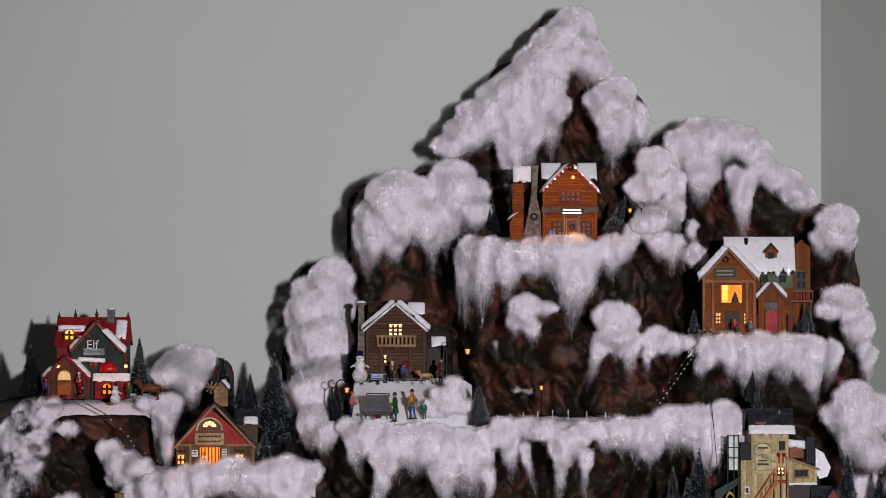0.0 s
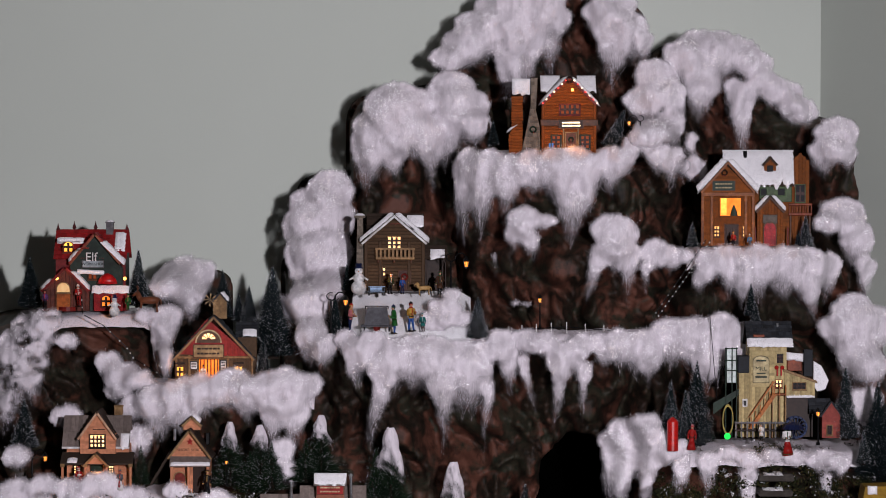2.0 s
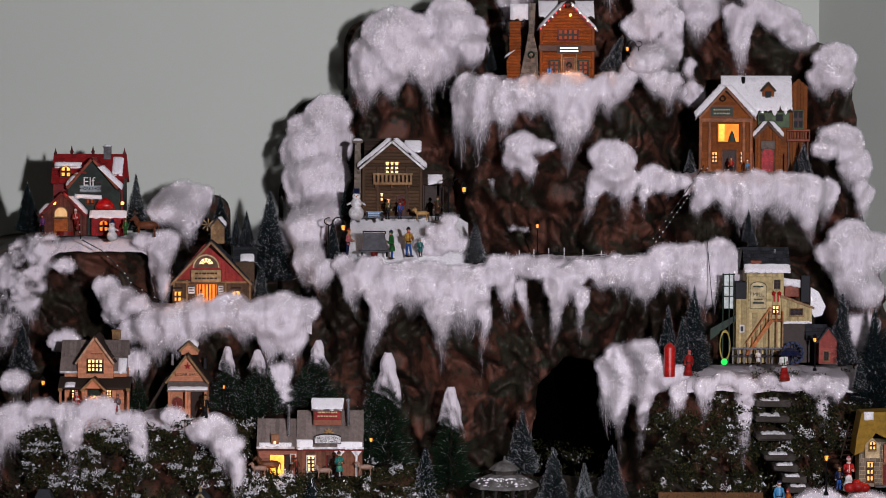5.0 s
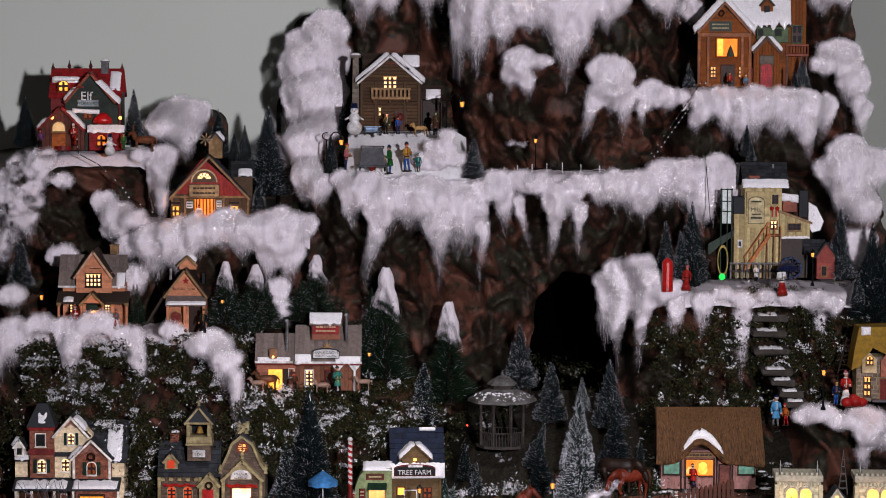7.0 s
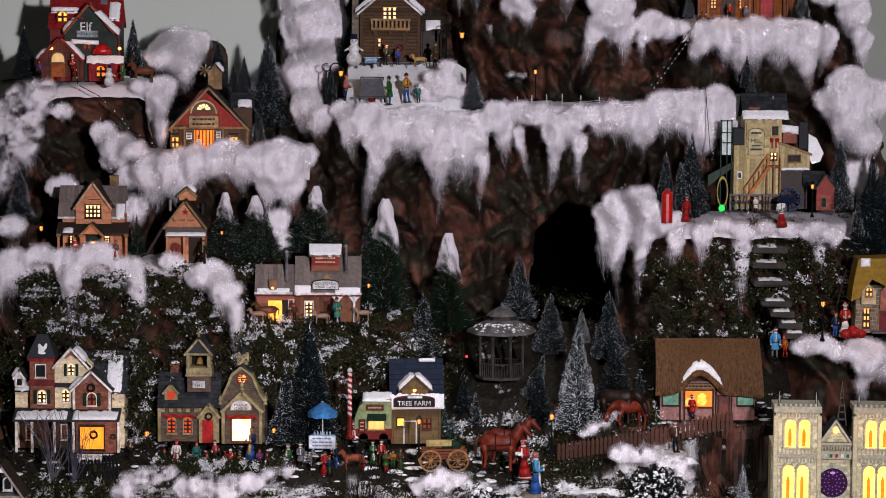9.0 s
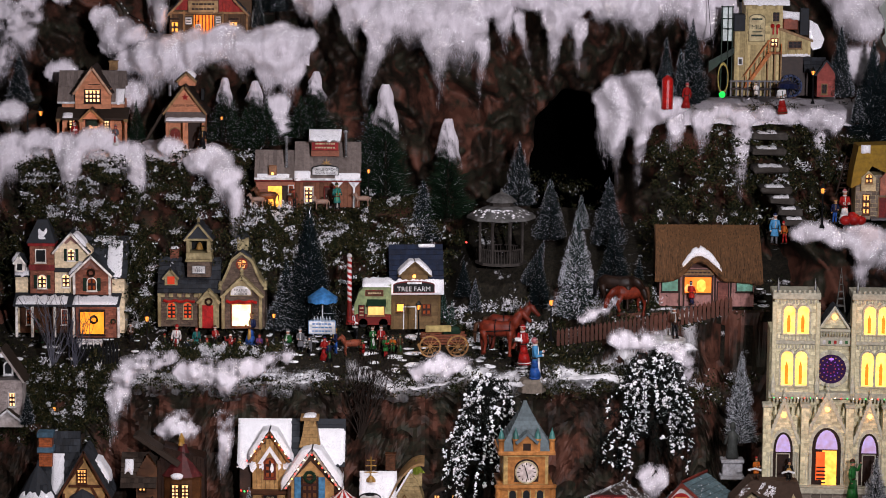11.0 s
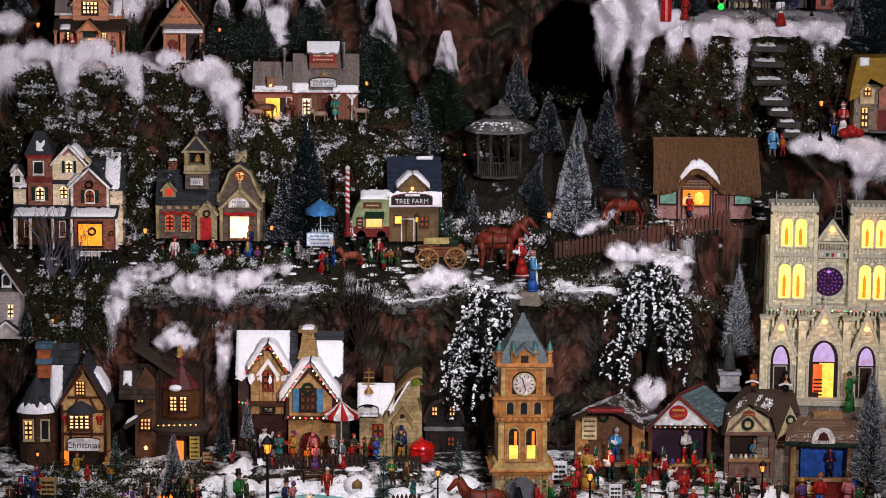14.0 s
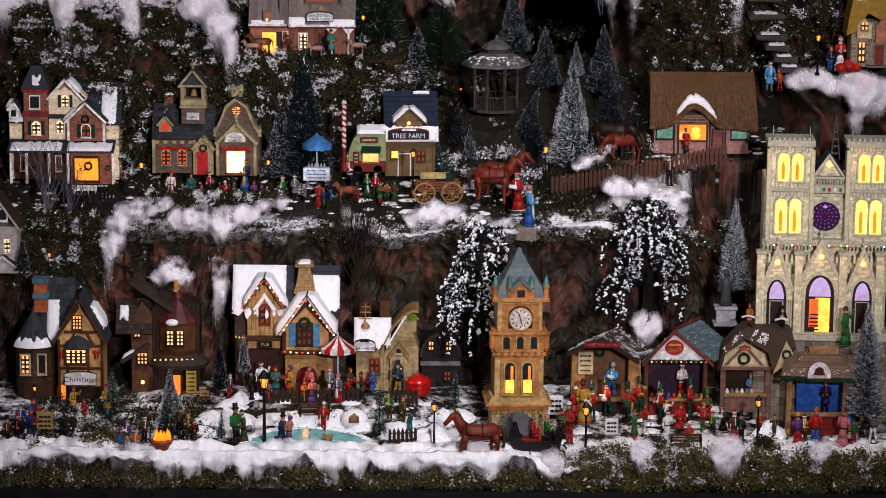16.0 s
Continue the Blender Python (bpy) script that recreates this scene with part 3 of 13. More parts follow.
    a, b, c, d = idx[:-1, :-1], idx[:-1, 1:], idx[1:, 1:], idx[1:, :-1]
    ok = (a >= 0) & (b >= 0) & (c >= 0) & (d >= 0)
    m = Mesh().add(verts, list(zip(a[ok].tolist(), b[ok].tolist(), c[ok].tolist(), d[ok].tolist())))
    fb = Mesh()
    for x, z, half, length, yf, lean in full:
        # fibres that run down each tongue and past its tip
        n = int(strands * (half / 0.0013) * (0.3 + length / 0.06))
        j, s0 = np.clip(snow_rng.normal(0, 0.5, (n, 1)), -1.15, 1.15), snow_rng.uniform(-0.25, 0.8, (n, 1)) * length
        k = np.linspace(0, 1, 6)[None, :]
        dd = s0 + np.minimum(snow_rng.uniform(0.15, 0.45, (n, 1)) * length, length * 1.02 - s0) * k
        q = np.clip(dd / length, 0, 1)
        wide, deep = taper(q, tip)
        r2 = np.clip(j * j + np.clip(-dd / (half * 0.78), 0, None) ** 2, 0, 1)
        px = x + lean * np.clip(dd, 0, None) + j * np.maximum(wide, 0.12) * half * 1.02 + snow_rng.uniform(0, 0.003, (n, 1)) * np.sin(snow_rng.uniform(0, 6, (n, 1)) + k * 4)
        pz = z - dd
        sx, sz = sway(px, pz, seed)
        py = yf - (half * puff * deep + 0.005) * np.sqrt(1 - r2) - 0.0005 - np.abs(snow_rng.normal(0, 0.003, (n, 1)))
        w = snow_rng.uniform(0.00004, 0.00013, (n, 1)) * (1 - 0.8 * k)
        px, pz = px - sx, pz - sz
        rib = np.stack([np.stack([px - w, py, pz], 2), np.stack([px + w, py, pz], 2)], 2).reshape(-1, 3)
        fb.add(rib.tolist(), [(12 * i + 2 * s, 12 * i + 2 * s + 1, 12 * i + 2 * s + 3, 12 * i + 2 * s + 2) for i in range(n) for s in range(5)])
        # short fuzz standing off the top
        n = int(half / 0.0006)
        g = snow_rng.uniform(0.05, pi - 0.05, n)
        px, pz = x + np.cos(g) * half * snow_rng.uniform(0.85, 1.0, n), z + np.sin(g) * half * 0.78 * snow_rng.uniform(0.85, 1.0, n)
        sx, sz = sway(px, pz, seed)
        px, pz, py = px - sx, pz - sz, yf + snow_rng.uniform(-0.015, 0.0, n)
        ex, ez = px + snow_rng.normal(0, 0.003, n) + np.cos(g) * 0.003, pz + snow_rng.normal(0, 0.003, n) + np.sin(g) * 0.002
        w = snow_rng.uniform(0.00012, 0.0003, n)
        rib = np.stack([np.stack(p, 1) for p in ((px - w, py, pz), (px + w, py, pz), (ex + w * 0.3, py, ez), (ex - w * 0.3, py, ez))], 1).reshape(-1, 3)
        fb.add(rib.tolist(), [(4 * i, 4 * i + 1, 4 * i + 2, 4 * i + 3) for i in range(n)])
    # glitter flakes caught in the cotton, thickest on the puffs
    gj, gi = np.nonzero(hit & (dense > 0.45))
    n = int(len(gj) * 2.6)
    tilt = np.clip(np.gradient(Y2, axis=0) / ((z1 - z0) / (nq - 1)), -1, 1)
    if n:
        pick = snow_rng.integers(0, len(gj), n)
        gx, gz, gy = X2[gj, gi][pick], Z2[gj, gi][pick], Y2[gj, gi][pick]
        gx, gz = gx + snow_rng.uniform(-step, step, n) * 0.5, gz + snow_rng.uniform(-step, step, n) * 0.5
        clump = soft_noise(gx, gz, 28, 28, seed + 11) + 0.7 * soft_noise(gx, gz, 75, 75, seed + 13)
        ok = snow_rng.uniform(-0.6, 1.5, n) < clump * 1.25 + 0.55 * tilt[gj, gi][pick] - 0.1
        p = np.stack([gx, gy - 0.0012, gz], 1)[ok]
        u, w = snow_rng.normal(0, 1, p.shape), snow_rng.normal(0, 1, p.shape)
        u[:, 1] *= 0.28
        w[:, 1] *= 0.28
        u *= (snow_rng.uniform(0.0006, 0.0016, (len(p), 1)) / np.linalg.norm(u, axis=1, keepdims=True))
        w *= (snow_rng.uniform(0.0006, 0.0013, (len(p), 1)) / np.linalg.norm(w, axis=1, keepdims=True))
        fl = np.stack([p - u, p + w, p + u, p - w], 1).reshape(-1, 3)
        flakes = Mesh().add(fl.tolist(), [(4 * i, 4 * i + 1, 4 * i + 2, 4 * i + 3) for i in range(len(p))])
    else:
        flakes = None
    root = thing("snow_drape", label, "artificial snow", "cotton snow", "stuff")
    sheet = part("cotton_sheet", m, COTTON, root, smooth=True)
    thin = sheet.data.attributes.new("cover", "FLOAT", "POINT")
    thin.data.foreach_set("value", dense[keep].astype(np.float32))
    part("loose_fibres", fb, FIBRE, root)
    if flakes:
        part("glitter", flakes, GLITTER, root, "fine white glitter flakes")
    return root


def shelf(label, x0, x1, ya, za, yb, zb, mat=None, rough=0.006):
    """Snow lying on a ledge, from its front edge (ya, za) back to (yb, zb)."""
    ya += 0.018
    nx, ny = max(6, int((x1 - x0) / 0.007)), max(5, int((yb - ya) / 0.01))
    v = []
    for j in range(ny):
        k = j / (ny - 1)
        for i in range(nx):
            x = x0 + (x1 - x0) * i / (nx - 1)
            e = min(1, min(i, nx - 1 - i) / 4)
            z = za + (zb - za) * k + nz(x * 18, k * 3 + ya, za * 9) * rough + nz(x * 60, k * 9, 3) * rough * 0.3 - (1 - e) * 0.015
            z -= (0.025, 0.008, 0.002)[j] if j < 3 else 0.0
            v.append((x, ya + (yb - ya) * k + nz(x * 25, 2, k) * 0.006, z))
    m = Mesh().add(v, grid_faces(nx, ny))
    return solid("snow_shelf", m, mat or SNOW, label, "artificial snow", "stuff", "cotton snow", smooth=True)


def moss(label, n, spots, size=0.0034, white=0.0, mat=None):
    """Dried moss in clumps: small leaf scraps round the given places, each (x, y, z, spread x, spread y, spread z); white: how much snow lies on it."""
    m = Mesh()
    r = random.Random(n + len(spots))
    clumps = []
    for x, y, z, sx, sy, sz in spots:
        for _ in range(7):
            clumps.append((x + r.gauss(0, sx), y + r.uniform(-sy, sy), z + r.gauss(0, sz), r.uniform(0.5, 1.0)))
    for _ in range(int(n * 1.7)):
        cx, cy, cz, big = clumps[r.randrange(len(clumps))]
        rad = 0.011 * big
        p = Vector((cx + r.gauss(0, rad), cy + r.gauss(0, rad * 0.6), cz + r.gauss(0, rad * 0.8)))
        e = Vector((r.gauss(0, 1), r.gauss(0, 0.6), r.gauss(0, 1))).normalized() * size * r.uniform(0.5, 1.3)
        g = Vector((r.gauss(0, 1), r.gauss(0, 0.6), r.gauss(0, 1))).normalized() * size * r.uniform(0.3, 0.7)
        lies = nz(p.x * 28, p.z * 28, 5) + 0.5 * nz(p.x * 80, p.z * 80, 1)
        top = (p.z - cz) > rad * 0.1
        m.add([tuple(p - e), tuple(p + g), tuple(p + e), tuple(p - g * 0.6)], [(0, 1, 2, 3)], 1 if white and top and lies > 0.55 - white else 0)
    return solid("moss", m, [mat or MOSS, MOSS_SNOW], label, "moss", "stuff")


def crust(label, x0, x1, lip, back, base, tongues=(), seed=0.0, drop=0.01, bare=0.1, mat=None, lift=None):
    """Loose snow that lies along an edge and spills over it. lip(x): (y, z) of the edge; back: depth of snow behind it; tongues: (x, half width, length)."""
    nx, nb, nf = int((x1 - x0) / 0.0045), 14, 18
    v, cov = [], []
    for i in range(nx):
        x = x0 + (x1 - x0) * i / (nx - 1)
        y, z = lip(x)
        up = lift(x) if lift else 0.0
        z += up
        ln = max(0.003, drop * (1 + 2.0 * nz(x * 14, seed) + 0.9 * nz(x * 55, seed)))
        for tx, tw, tl in tongues:
            e = abs(x - tx) / tw
            if e < 1:
                ln = max(ln, (tl + up) * (1 - e * e) ** 0.6 * (1 + 0.2 * nz(x * 200, seed)))
        end = min(1.0, min(i, nx - 1 - i) / 6)
        for j in range(nb + nf):
            if j < nb:
                q = 1 - j / (nb - 1)
                yy = y + back * q * (1 + 0.3 * nz(x * 20, seed + 3))
                zz = ground_z(x, yy) if base is None else z + base * q
                zz += 0.004 + 0.013 * max(0.0, nz(x * 26, yy * 26, seed) + 0.35) + 0.004 * nz(x * 80, yy * 80, seed)
                zz += up * (1 - q) ** 0.5
                c = min(1.0, 2.4 - 2.4 * q) + nz(x * 40, yy * 40, seed) * 0.9 - bare
            else:
                q = (j - nb + 1) / nf
                bulge = 0.02 * sin(min(1.0, q * 1.6) * pi * 0.5) + 0.014 * nz(x * 26, q * 2, seed)
                yy = y - bulge - 0.004
                zz = z + 0.008 - ln * q
                c = min(1.0, (1 - q) * 1.7) + nz(x * 40, zz * 40, seed) * 0.8 - bare * 0.5
            v.append((x + nz(yy * 90, x * 90, zz * 90) * 0.002, yy + nz(x * 90, zz * 90, 4) * 0.0035, zz + nz(x * 110, yy * 110, zz * 60) * 0.0035))
            cov.append(max(0.0, min(1.0, c * end)))
    n = nb + nf
    m = Mesh().add(v, [(i * n + j, i * n + j + 1, (i + 1) * n + j + 1, (i + 1) * n + j) for i in range(nx - 1) for j in range(n - 1)])
    ob = solid("snow_crust", m, mat or CRUST, label, "artificial snow", "stuff", "cotton snow", smooth=True)
    thin = ob.data.attributes.new("cover", "FLOAT", "POINT")
    thin.data.foreach_set("value", np.array(cov, dtype=np.float32))
    return ob


def on_rock(x, z, out=0.012):
    return rock_y(x, z) - out


# the sheets, from the summit down
shelf("cotton snow on the ledge before the top cabin", 0.075, 0.372, 5.88, 2.0059, 6.1, 2.0259)
shelf("cotton snow on the ledge before the lodge", 0.5137, 0.79, 5.84, 1.8101, 6.02, 1.8261)
shelf("trodden snow in the yard of the log house", -0.19, 0.0615, 5.775, 1.634, 5.97, 1.7262, GROUNDSNOW, 0.008)
shelf("cotton snow along the fenced shelf", 0.0539, 0.6515, 5.77, 1.6375, 5.88, 1.6472)
shelf("cotton snow on the crag under the red workshop", -0.83, -0.6, 5.89, 1.6744, 6.06, 1.6829)
shelf("cotton snow on the ledge before the barn", -0.6429, -0.2647, 5.78, 1.5248, 5.98, 1.5349)
shelf("cotton snow on the ledge of the timber houses", -0.9882, -0.44, 5.665, 1.3207, 5.86, 1.3243)
shelf("cotton snow on the mill's ledge", 0.475, 0.9966, 5.615, 1.4116, 5.84, 1.4221)
drape("white glittering cotton snow over the mountain's summit",
      (0.285, 2.493, 0.054, 0.099), (0.316, 2.427, 0.049, 0.068), (0.248, 2.452, 0.059, 0.111), (0.211, 2.399, 0.067, 0.099), (0.168, 2.360, 0.064, 0.111),
      (0.125, 2.329, 0.062, 0.099), (0.082, 2.292, 0.057, 0.074), (0.051, 2.255, 0.050, 0.052), (0.014, 2.220, 0.039, 0.034), (0.232, 2.347, 0.037, 0.148),
      (0.175, 2.286, 0.045, 0.130), (0.144, 2.237, 0.030, 0.112), (0.251, 2.310, 0.036, 0.037), (0.341, 2.399, 0.030, 0.045))
drape("white cotton snow hanging beside a dark cleft in the rock",
      (0.374, 2.340, 0.052, 0.049), (0.342, 2.322, 0.039, 0.043), (0.371, 2.291, 0.042, 0.117), (0.414, 2.297, 0.039, 0.074), (0.440, 2.267, 0.025, 0.056))
drape("white glittering cotton snow on a rounded shoulder of rock",
      (-0.093, 2.111, 0.081, 0.078), (-0.142, 2.075, 0.056, 0.098), (-0.164, 2.044, 0.039, 0.104), (-0.127, 2.117, 0.049, 0.049), (-0.056, 2.060, 0.051, 0.055),
      (-0.023, 2.069, 0.029, 0.117), (-0.103, 2.032, 0.032, 0.073), (0.020, 2.158, 0.054, 0.074), (0.044, 2.121, 0.054, 0.080), (0.066, 2.084, 0.034, 0.049),
      (0.010, 2.085, 0.032, 0.092))
drape("white cotton snow puffs down the mountain's flank",
      (-0.242, 1.942, 0.052, 0.1), (-0.277, 1.902, 0.057, 0.11), (-0.308, 1.868, 0.042, 0.09), (-0.225, 1.890, 0.035, 0.08), (-0.250, 1.799, 0.061, 0.09),
      (-0.299, 1.797, 0.047, 0.1), (-0.219, 1.797, 0.029, 0.05), (-0.282, 1.702, 0.053, 0.08), (-0.244, 1.726, 0.043, 0.027), (-0.324, 1.696, 0.029, 0.044),
      (-0.274, 1.635, 0.040, 0.054), (-0.244, 1.617, 0.030, 0.045))
drape("white glittering cotton snow on the second peak",
      (0.560, 2.247, 0.056, 0.068), (0.515, 2.227, 0.046, 0.067), (0.601, 2.254, 0.044, 0.092), (0.561, 2.185, 0.044, 0.092), (0.635, 2.235, 0.054, 0.047),
      (0.680, 2.208, 0.044, 0.039), (0.658, 2.152, 0.026, 0.142), (0.697, 2.171, 0.039, 0.034), (0.740, 2.146, 0.047, 0.034), (0.637, 2.162, 0.022, 0.074),
      (0.787, 2.109, 0.037, 0.032), (0.762, 2.114, 0.032, 0.032))
drape("white cotton snow filling the gully beside the top cabin",
      (0.464, 2.187, 0.049, 0.079), (0.434, 2.135, 0.041, 0.055), (0.503, 2.148, 0.034, 0.085), (0.491, 2.087, 0.032, 0.079), (0.447, 2.055, 0.050, 0.026),
      (0.412, 2.046, 0.029, 0.017), (0.553, 1.987, 0.029, 0.049), (0.542, 2.048, 0.015, 0.061, 0.20))
drape("white cotton snow caps on the outer ridge",
      (0.852, 2.062, 0.049, 0.063), (0.827, 2.026, 0.032, 0.056), (0.874, 2.013, 0.029, 0.036))
drape("rounded cap of white cotton snow on the outer ridge",
      (0.856, 1.884, 0.055, 0.041), (0.815, 1.868, 0.031, 0.026), (0.883, 1.843, 0.046, 0.072), (0.903, 1.783, 0.026, 0.072))
drape("white cotton snow mounds above the mill",
      (0.854, 1.683, 0.054, 0.071), (0.821, 1.657, 0.038, 0.054), (0.902, 1.669, 0.045, 0.082), (0.862, 1.604, 0.045, 0.054), (0.886, 1.580, 0.040, 0.046),
      (0.836, 1.603, 0.024, 0.042), (0.871, 1.508, 0.037, 0.070))
drape("long white cotton snow tongues under the top cabin",
      (0.055, 2.005, 0.031, 0.156, -0.05), (0.035, 1.993, 0.017, 0.134), (0.097, 1.999, 0.036, 0.137, -0.12), (0.144, 1.993, 0.036, 0.101, -0.10), (0.191, 1.993, 0.045, 0.065),
      (0.239, 1.999, 0.045, 0.077), (0.274, 1.999, 0.047, 0.160), (0.311, 1.999, 0.026, 0.101), (0.357, 2.004, 0.040, 0.071), (0.388, 2.011, 0.029, 0.045),
      (0.412, 2.035, 0.029, 0.021), (0.455, 2.023, 0.029, 0.050), (0.487, 2.011, 0.030, 0.066), (0.520, 1.993, 0.016, 0.037))
drape("puffs of white cotton snow on the middle cliff",
      (0.178, 1.877, 0.042, 0.033), (0.154, 1.859, 0.024, 0.047), (0.191, 1.842, 0.019, 0.047), (0.215, 1.877, 0.024, 0.021))
drape("puffs of white cotton snow on the middle cliff",
      (0.361, 1.848, 0.054, 0.047), (0.330, 1.813, 0.026, 0.094, -0.25), (0.387, 1.815, 0.026, 0.089), (0.361, 1.806, 0.017, 0.040), (0.444, 1.812, 0.035, 0.040),
      (0.481, 1.800, 0.033, 0.033), (0.428, 1.786, 0.014, 0.059), (0.510, 1.805, 0.021, 0.014))
drape("thin streaks of cotton snow caught on the rock",
      (0.111, 1.805, 0.007, 0.040), (0.160, 1.707, 0.010, 0.003), (0.181, 1.706, 0.010, 0.003), puff=0.2)
drape("white cotton snow hanging below the lodge",
      (0.559, 1.790, 0.040, 0.042), (0.537, 1.763, 0.021, 0.038), (0.606, 1.796, 0.042, 0.071), (0.659, 1.796, 0.045, 0.082), (0.714, 1.795, 0.047, 0.073),
      (0.768, 1.789, 0.045, 0.083), (0.818, 1.786, 0.031, 0.072), (0.779, 1.738, 0.021, 0.065), (0.633, 1.766, 0.016, 0.071))
drape("white cotton snow closing the yard",
      (0.009, 1.692, 0.035, 0.031), (0.040, 1.668, 0.028, 0.021), (-0.022, 1.661, 0.035, 0.012), (0.019, 1.727, 0.019, 0.024), y=5.84)
drape("long shelf of white cotton snow with wispy hanging tongues",
      (-0.203, 1.635, 0.026, 0.042), (-0.179, 1.605, 0.030, 0.070), (-0.144, 1.620, 0.040, 0.058), (-0.118, 1.587, 0.030, 0.157, -0.16), (-0.095, 1.613, 0.033, 0.082),
      (-0.056, 1.614, 0.040, 0.084), (-0.015, 1.611, 0.042, 0.087), (0.003, 1.588, 0.028, 0.158), (0.037, 1.608, 0.037, 0.122), (0.062, 1.588, 0.028, 0.105),
      (0.092, 1.614, 0.028, 0.058), (0.092, 1.576, 0.016, 0.152), (0.124, 1.629, 0.035, 0.035), (0.142, 1.606, 0.023, 0.076))
drape("snowy rim of the long shelf with icicle-like tongues",
      (0.171, 1.588, 0.014, 0.093, 0.18), (0.171, 1.626, 0.040, 0.028), (0.212, 1.626, 0.037, 0.026), (0.241, 1.600, 0.026, 0.053), (0.242, 1.576, 0.018, 0.111, -0.06),
      (0.264, 1.606, 0.037, 0.052), (0.295, 1.576, 0.016, 0.099), (0.290, 1.621, 0.033, 0.028), (0.335, 1.626, 0.028, 0.054), (0.370, 1.629, 0.033, 0.061),
      (0.406, 1.629, 0.037, 0.073), (0.431, 1.604, 0.024, 0.065), (0.447, 1.643, 0.033, 0.070))
drape("deep white cotton snow at the end of the long shelf",
      (0.475, 1.647, 0.042, 0.070), (0.522, 1.652, 0.044, 0.082), (0.569, 1.652, 0.047, 0.099), (0.547, 1.588, 0.028, 0.059), (0.610, 1.641, 0.037, 0.070),
      (0.637, 1.621, 0.021, 0.047))
drape("white cotton snow around the workshop's crag",
      (-0.854, 1.651, 0.047, 0.071), (-0.890, 1.615, 0.045, 0.106), (-0.826, 1.670, 0.028, 0.047), (-0.915, 1.579, 0.040, 0.130), (-0.856, 1.580, 0.031, 0.089),
      (-0.904, 1.505, 0.026, 0.065), (-0.789, 1.618, 0.028, 0.012), thick=0.78)
drape("white cotton snow hanging beside the workshop",
      (-0.578, 1.671, 0.031, 0.060), (-0.591, 1.642, 0.031, 0.095), (-0.576, 1.601, 0.021, 0.070), (-0.626, 1.674, 0.021, 0.021))
drape("loose heap of white cotton snow between the crags",
      (-0.700, 1.581, 0.032, 0.042), (-0.665, 1.551, 0.040, 0.047), (-0.630, 1.543, 0.035, 0.028), (-0.677, 1.522, 0.033, 0.028), (-0.600, 1.527, 0.019, 0.012))
drape("white cotton snow on the rock behind the barn",
      (-0.562, 1.746, 0.055, 0.052), (-0.580, 1.735, 0.038, 0.036), (-0.526, 1.758, 0.035, 0.062), (-0.538, 1.711, 0.030, 0.059))
drape("broad white cotton snow blanket below the barn",
      (-0.637, 1.487, 0.038, 0.026), (-0.587, 1.504, 0.047, 0.072), (-0.534, 1.517, 0.047, 0.082), (-0.487, 1.528, 0.047, 0.051), (-0.435, 1.538, 0.047, 0.049),
      (-0.400, 1.528, 0.037, 0.064), (-0.360, 1.540, 0.040, 0.049), (-0.319, 1.540, 0.047, 0.058), (-0.280, 1.537, 0.035, 0.049), (-0.308, 1.480, 0.037, 0.064),
      (-0.352, 1.493, 0.026, 0.082), (-0.625, 1.431, 0.031, 0.059), (-0.331, 1.408, 0.026, 0.070), (-0.311, 1.367, 0.016, 0.042))
drape("white cotton snow tongues below the timber houses",
      (-0.861, 1.330, 0.039, 0.080), (-0.888, 1.317, 0.021, 0.115), (-0.747, 1.328, 0.039, 0.051), (-0.745, 1.305, 0.021, 0.120), (-0.626, 1.317, 0.034, 0.046),
      (-0.610, 1.296, 0.019, 0.109), (-0.689, 1.336, 0.041, 0.011), (-0.804, 1.339, 0.032, 0.011), (-0.541, 1.324, 0.032, 0.010), (-0.866, 1.397, 0.034, 0.028),
      (-0.787, 1.459, 0.036, 0.019), puff=0.4)
drape("white cotton snow spilling over the mossy bank",
      (-0.455, 1.297, 0.046, 0.041), (-0.491, 1.304, 0.025, 0.034), (-0.429, 1.279, 0.034, 0.068), (-0.407, 1.246, 0.016, 0.114, 0.08), puff=0.4)
drape("white cotton snow combed down the side of the mill's ledge",
      (0.419, 1.466, 0.034, 0.018), (0.383, 1.450, 0.039, 0.034, -0.50), (0.356, 1.424, 0.030, 0.125, -0.05), (0.434, 1.439, 0.034, 0.027, -0.70), (0.392, 1.407, 0.027, 0.091, -0.30),
      (0.374, 1.361, 0.015, 0.102), (0.474, 1.416, 0.034, 0.018, -0.60), (0.434, 1.398, 0.027, 0.068, -0.35), (0.413, 1.356, 0.014, 0.102))
drape("icicle-like tongues of cotton snow on the mill's ledge",
      (0.483, 1.398, 0.021, 0.070), (0.537, 1.398, 0.025, 0.075), (0.579, 1.410, 0.024, 0.012), (0.619, 1.402, 0.026, 0.026), (0.617, 1.373, 0.020, 0.125),
      (0.667, 1.410, 0.024, 0.008), (0.713, 1.404, 0.024, 0.012), (0.764, 1.398, 0.030, 0.030), (0.802, 1.396, 0.026, 0.030), (0.774, 1.360, 0.014, 0.050), puff=0.4, thick=0.9)
drape("white cotton snow round the yellow cottage",
      (0.737, 1.186, 0.031, 0.022), (0.768, 1.190, 0.027, 0.011), (0.844, 1.181, 0.042, 0.040), (0.846, 1.156, 0.021, 0.089), (0.801, 1.173, 0.029, 0.016),
      (0.879, 1.174, 0.031, 0.056))
# terrace edge under the second street
def street_lip(x):
    y = 5.415 + 0.05 * nz(x * 3, 2.2) + 0.025 * nz(x * 9, 5)
    return y, ground_z(x, y + 0.015)


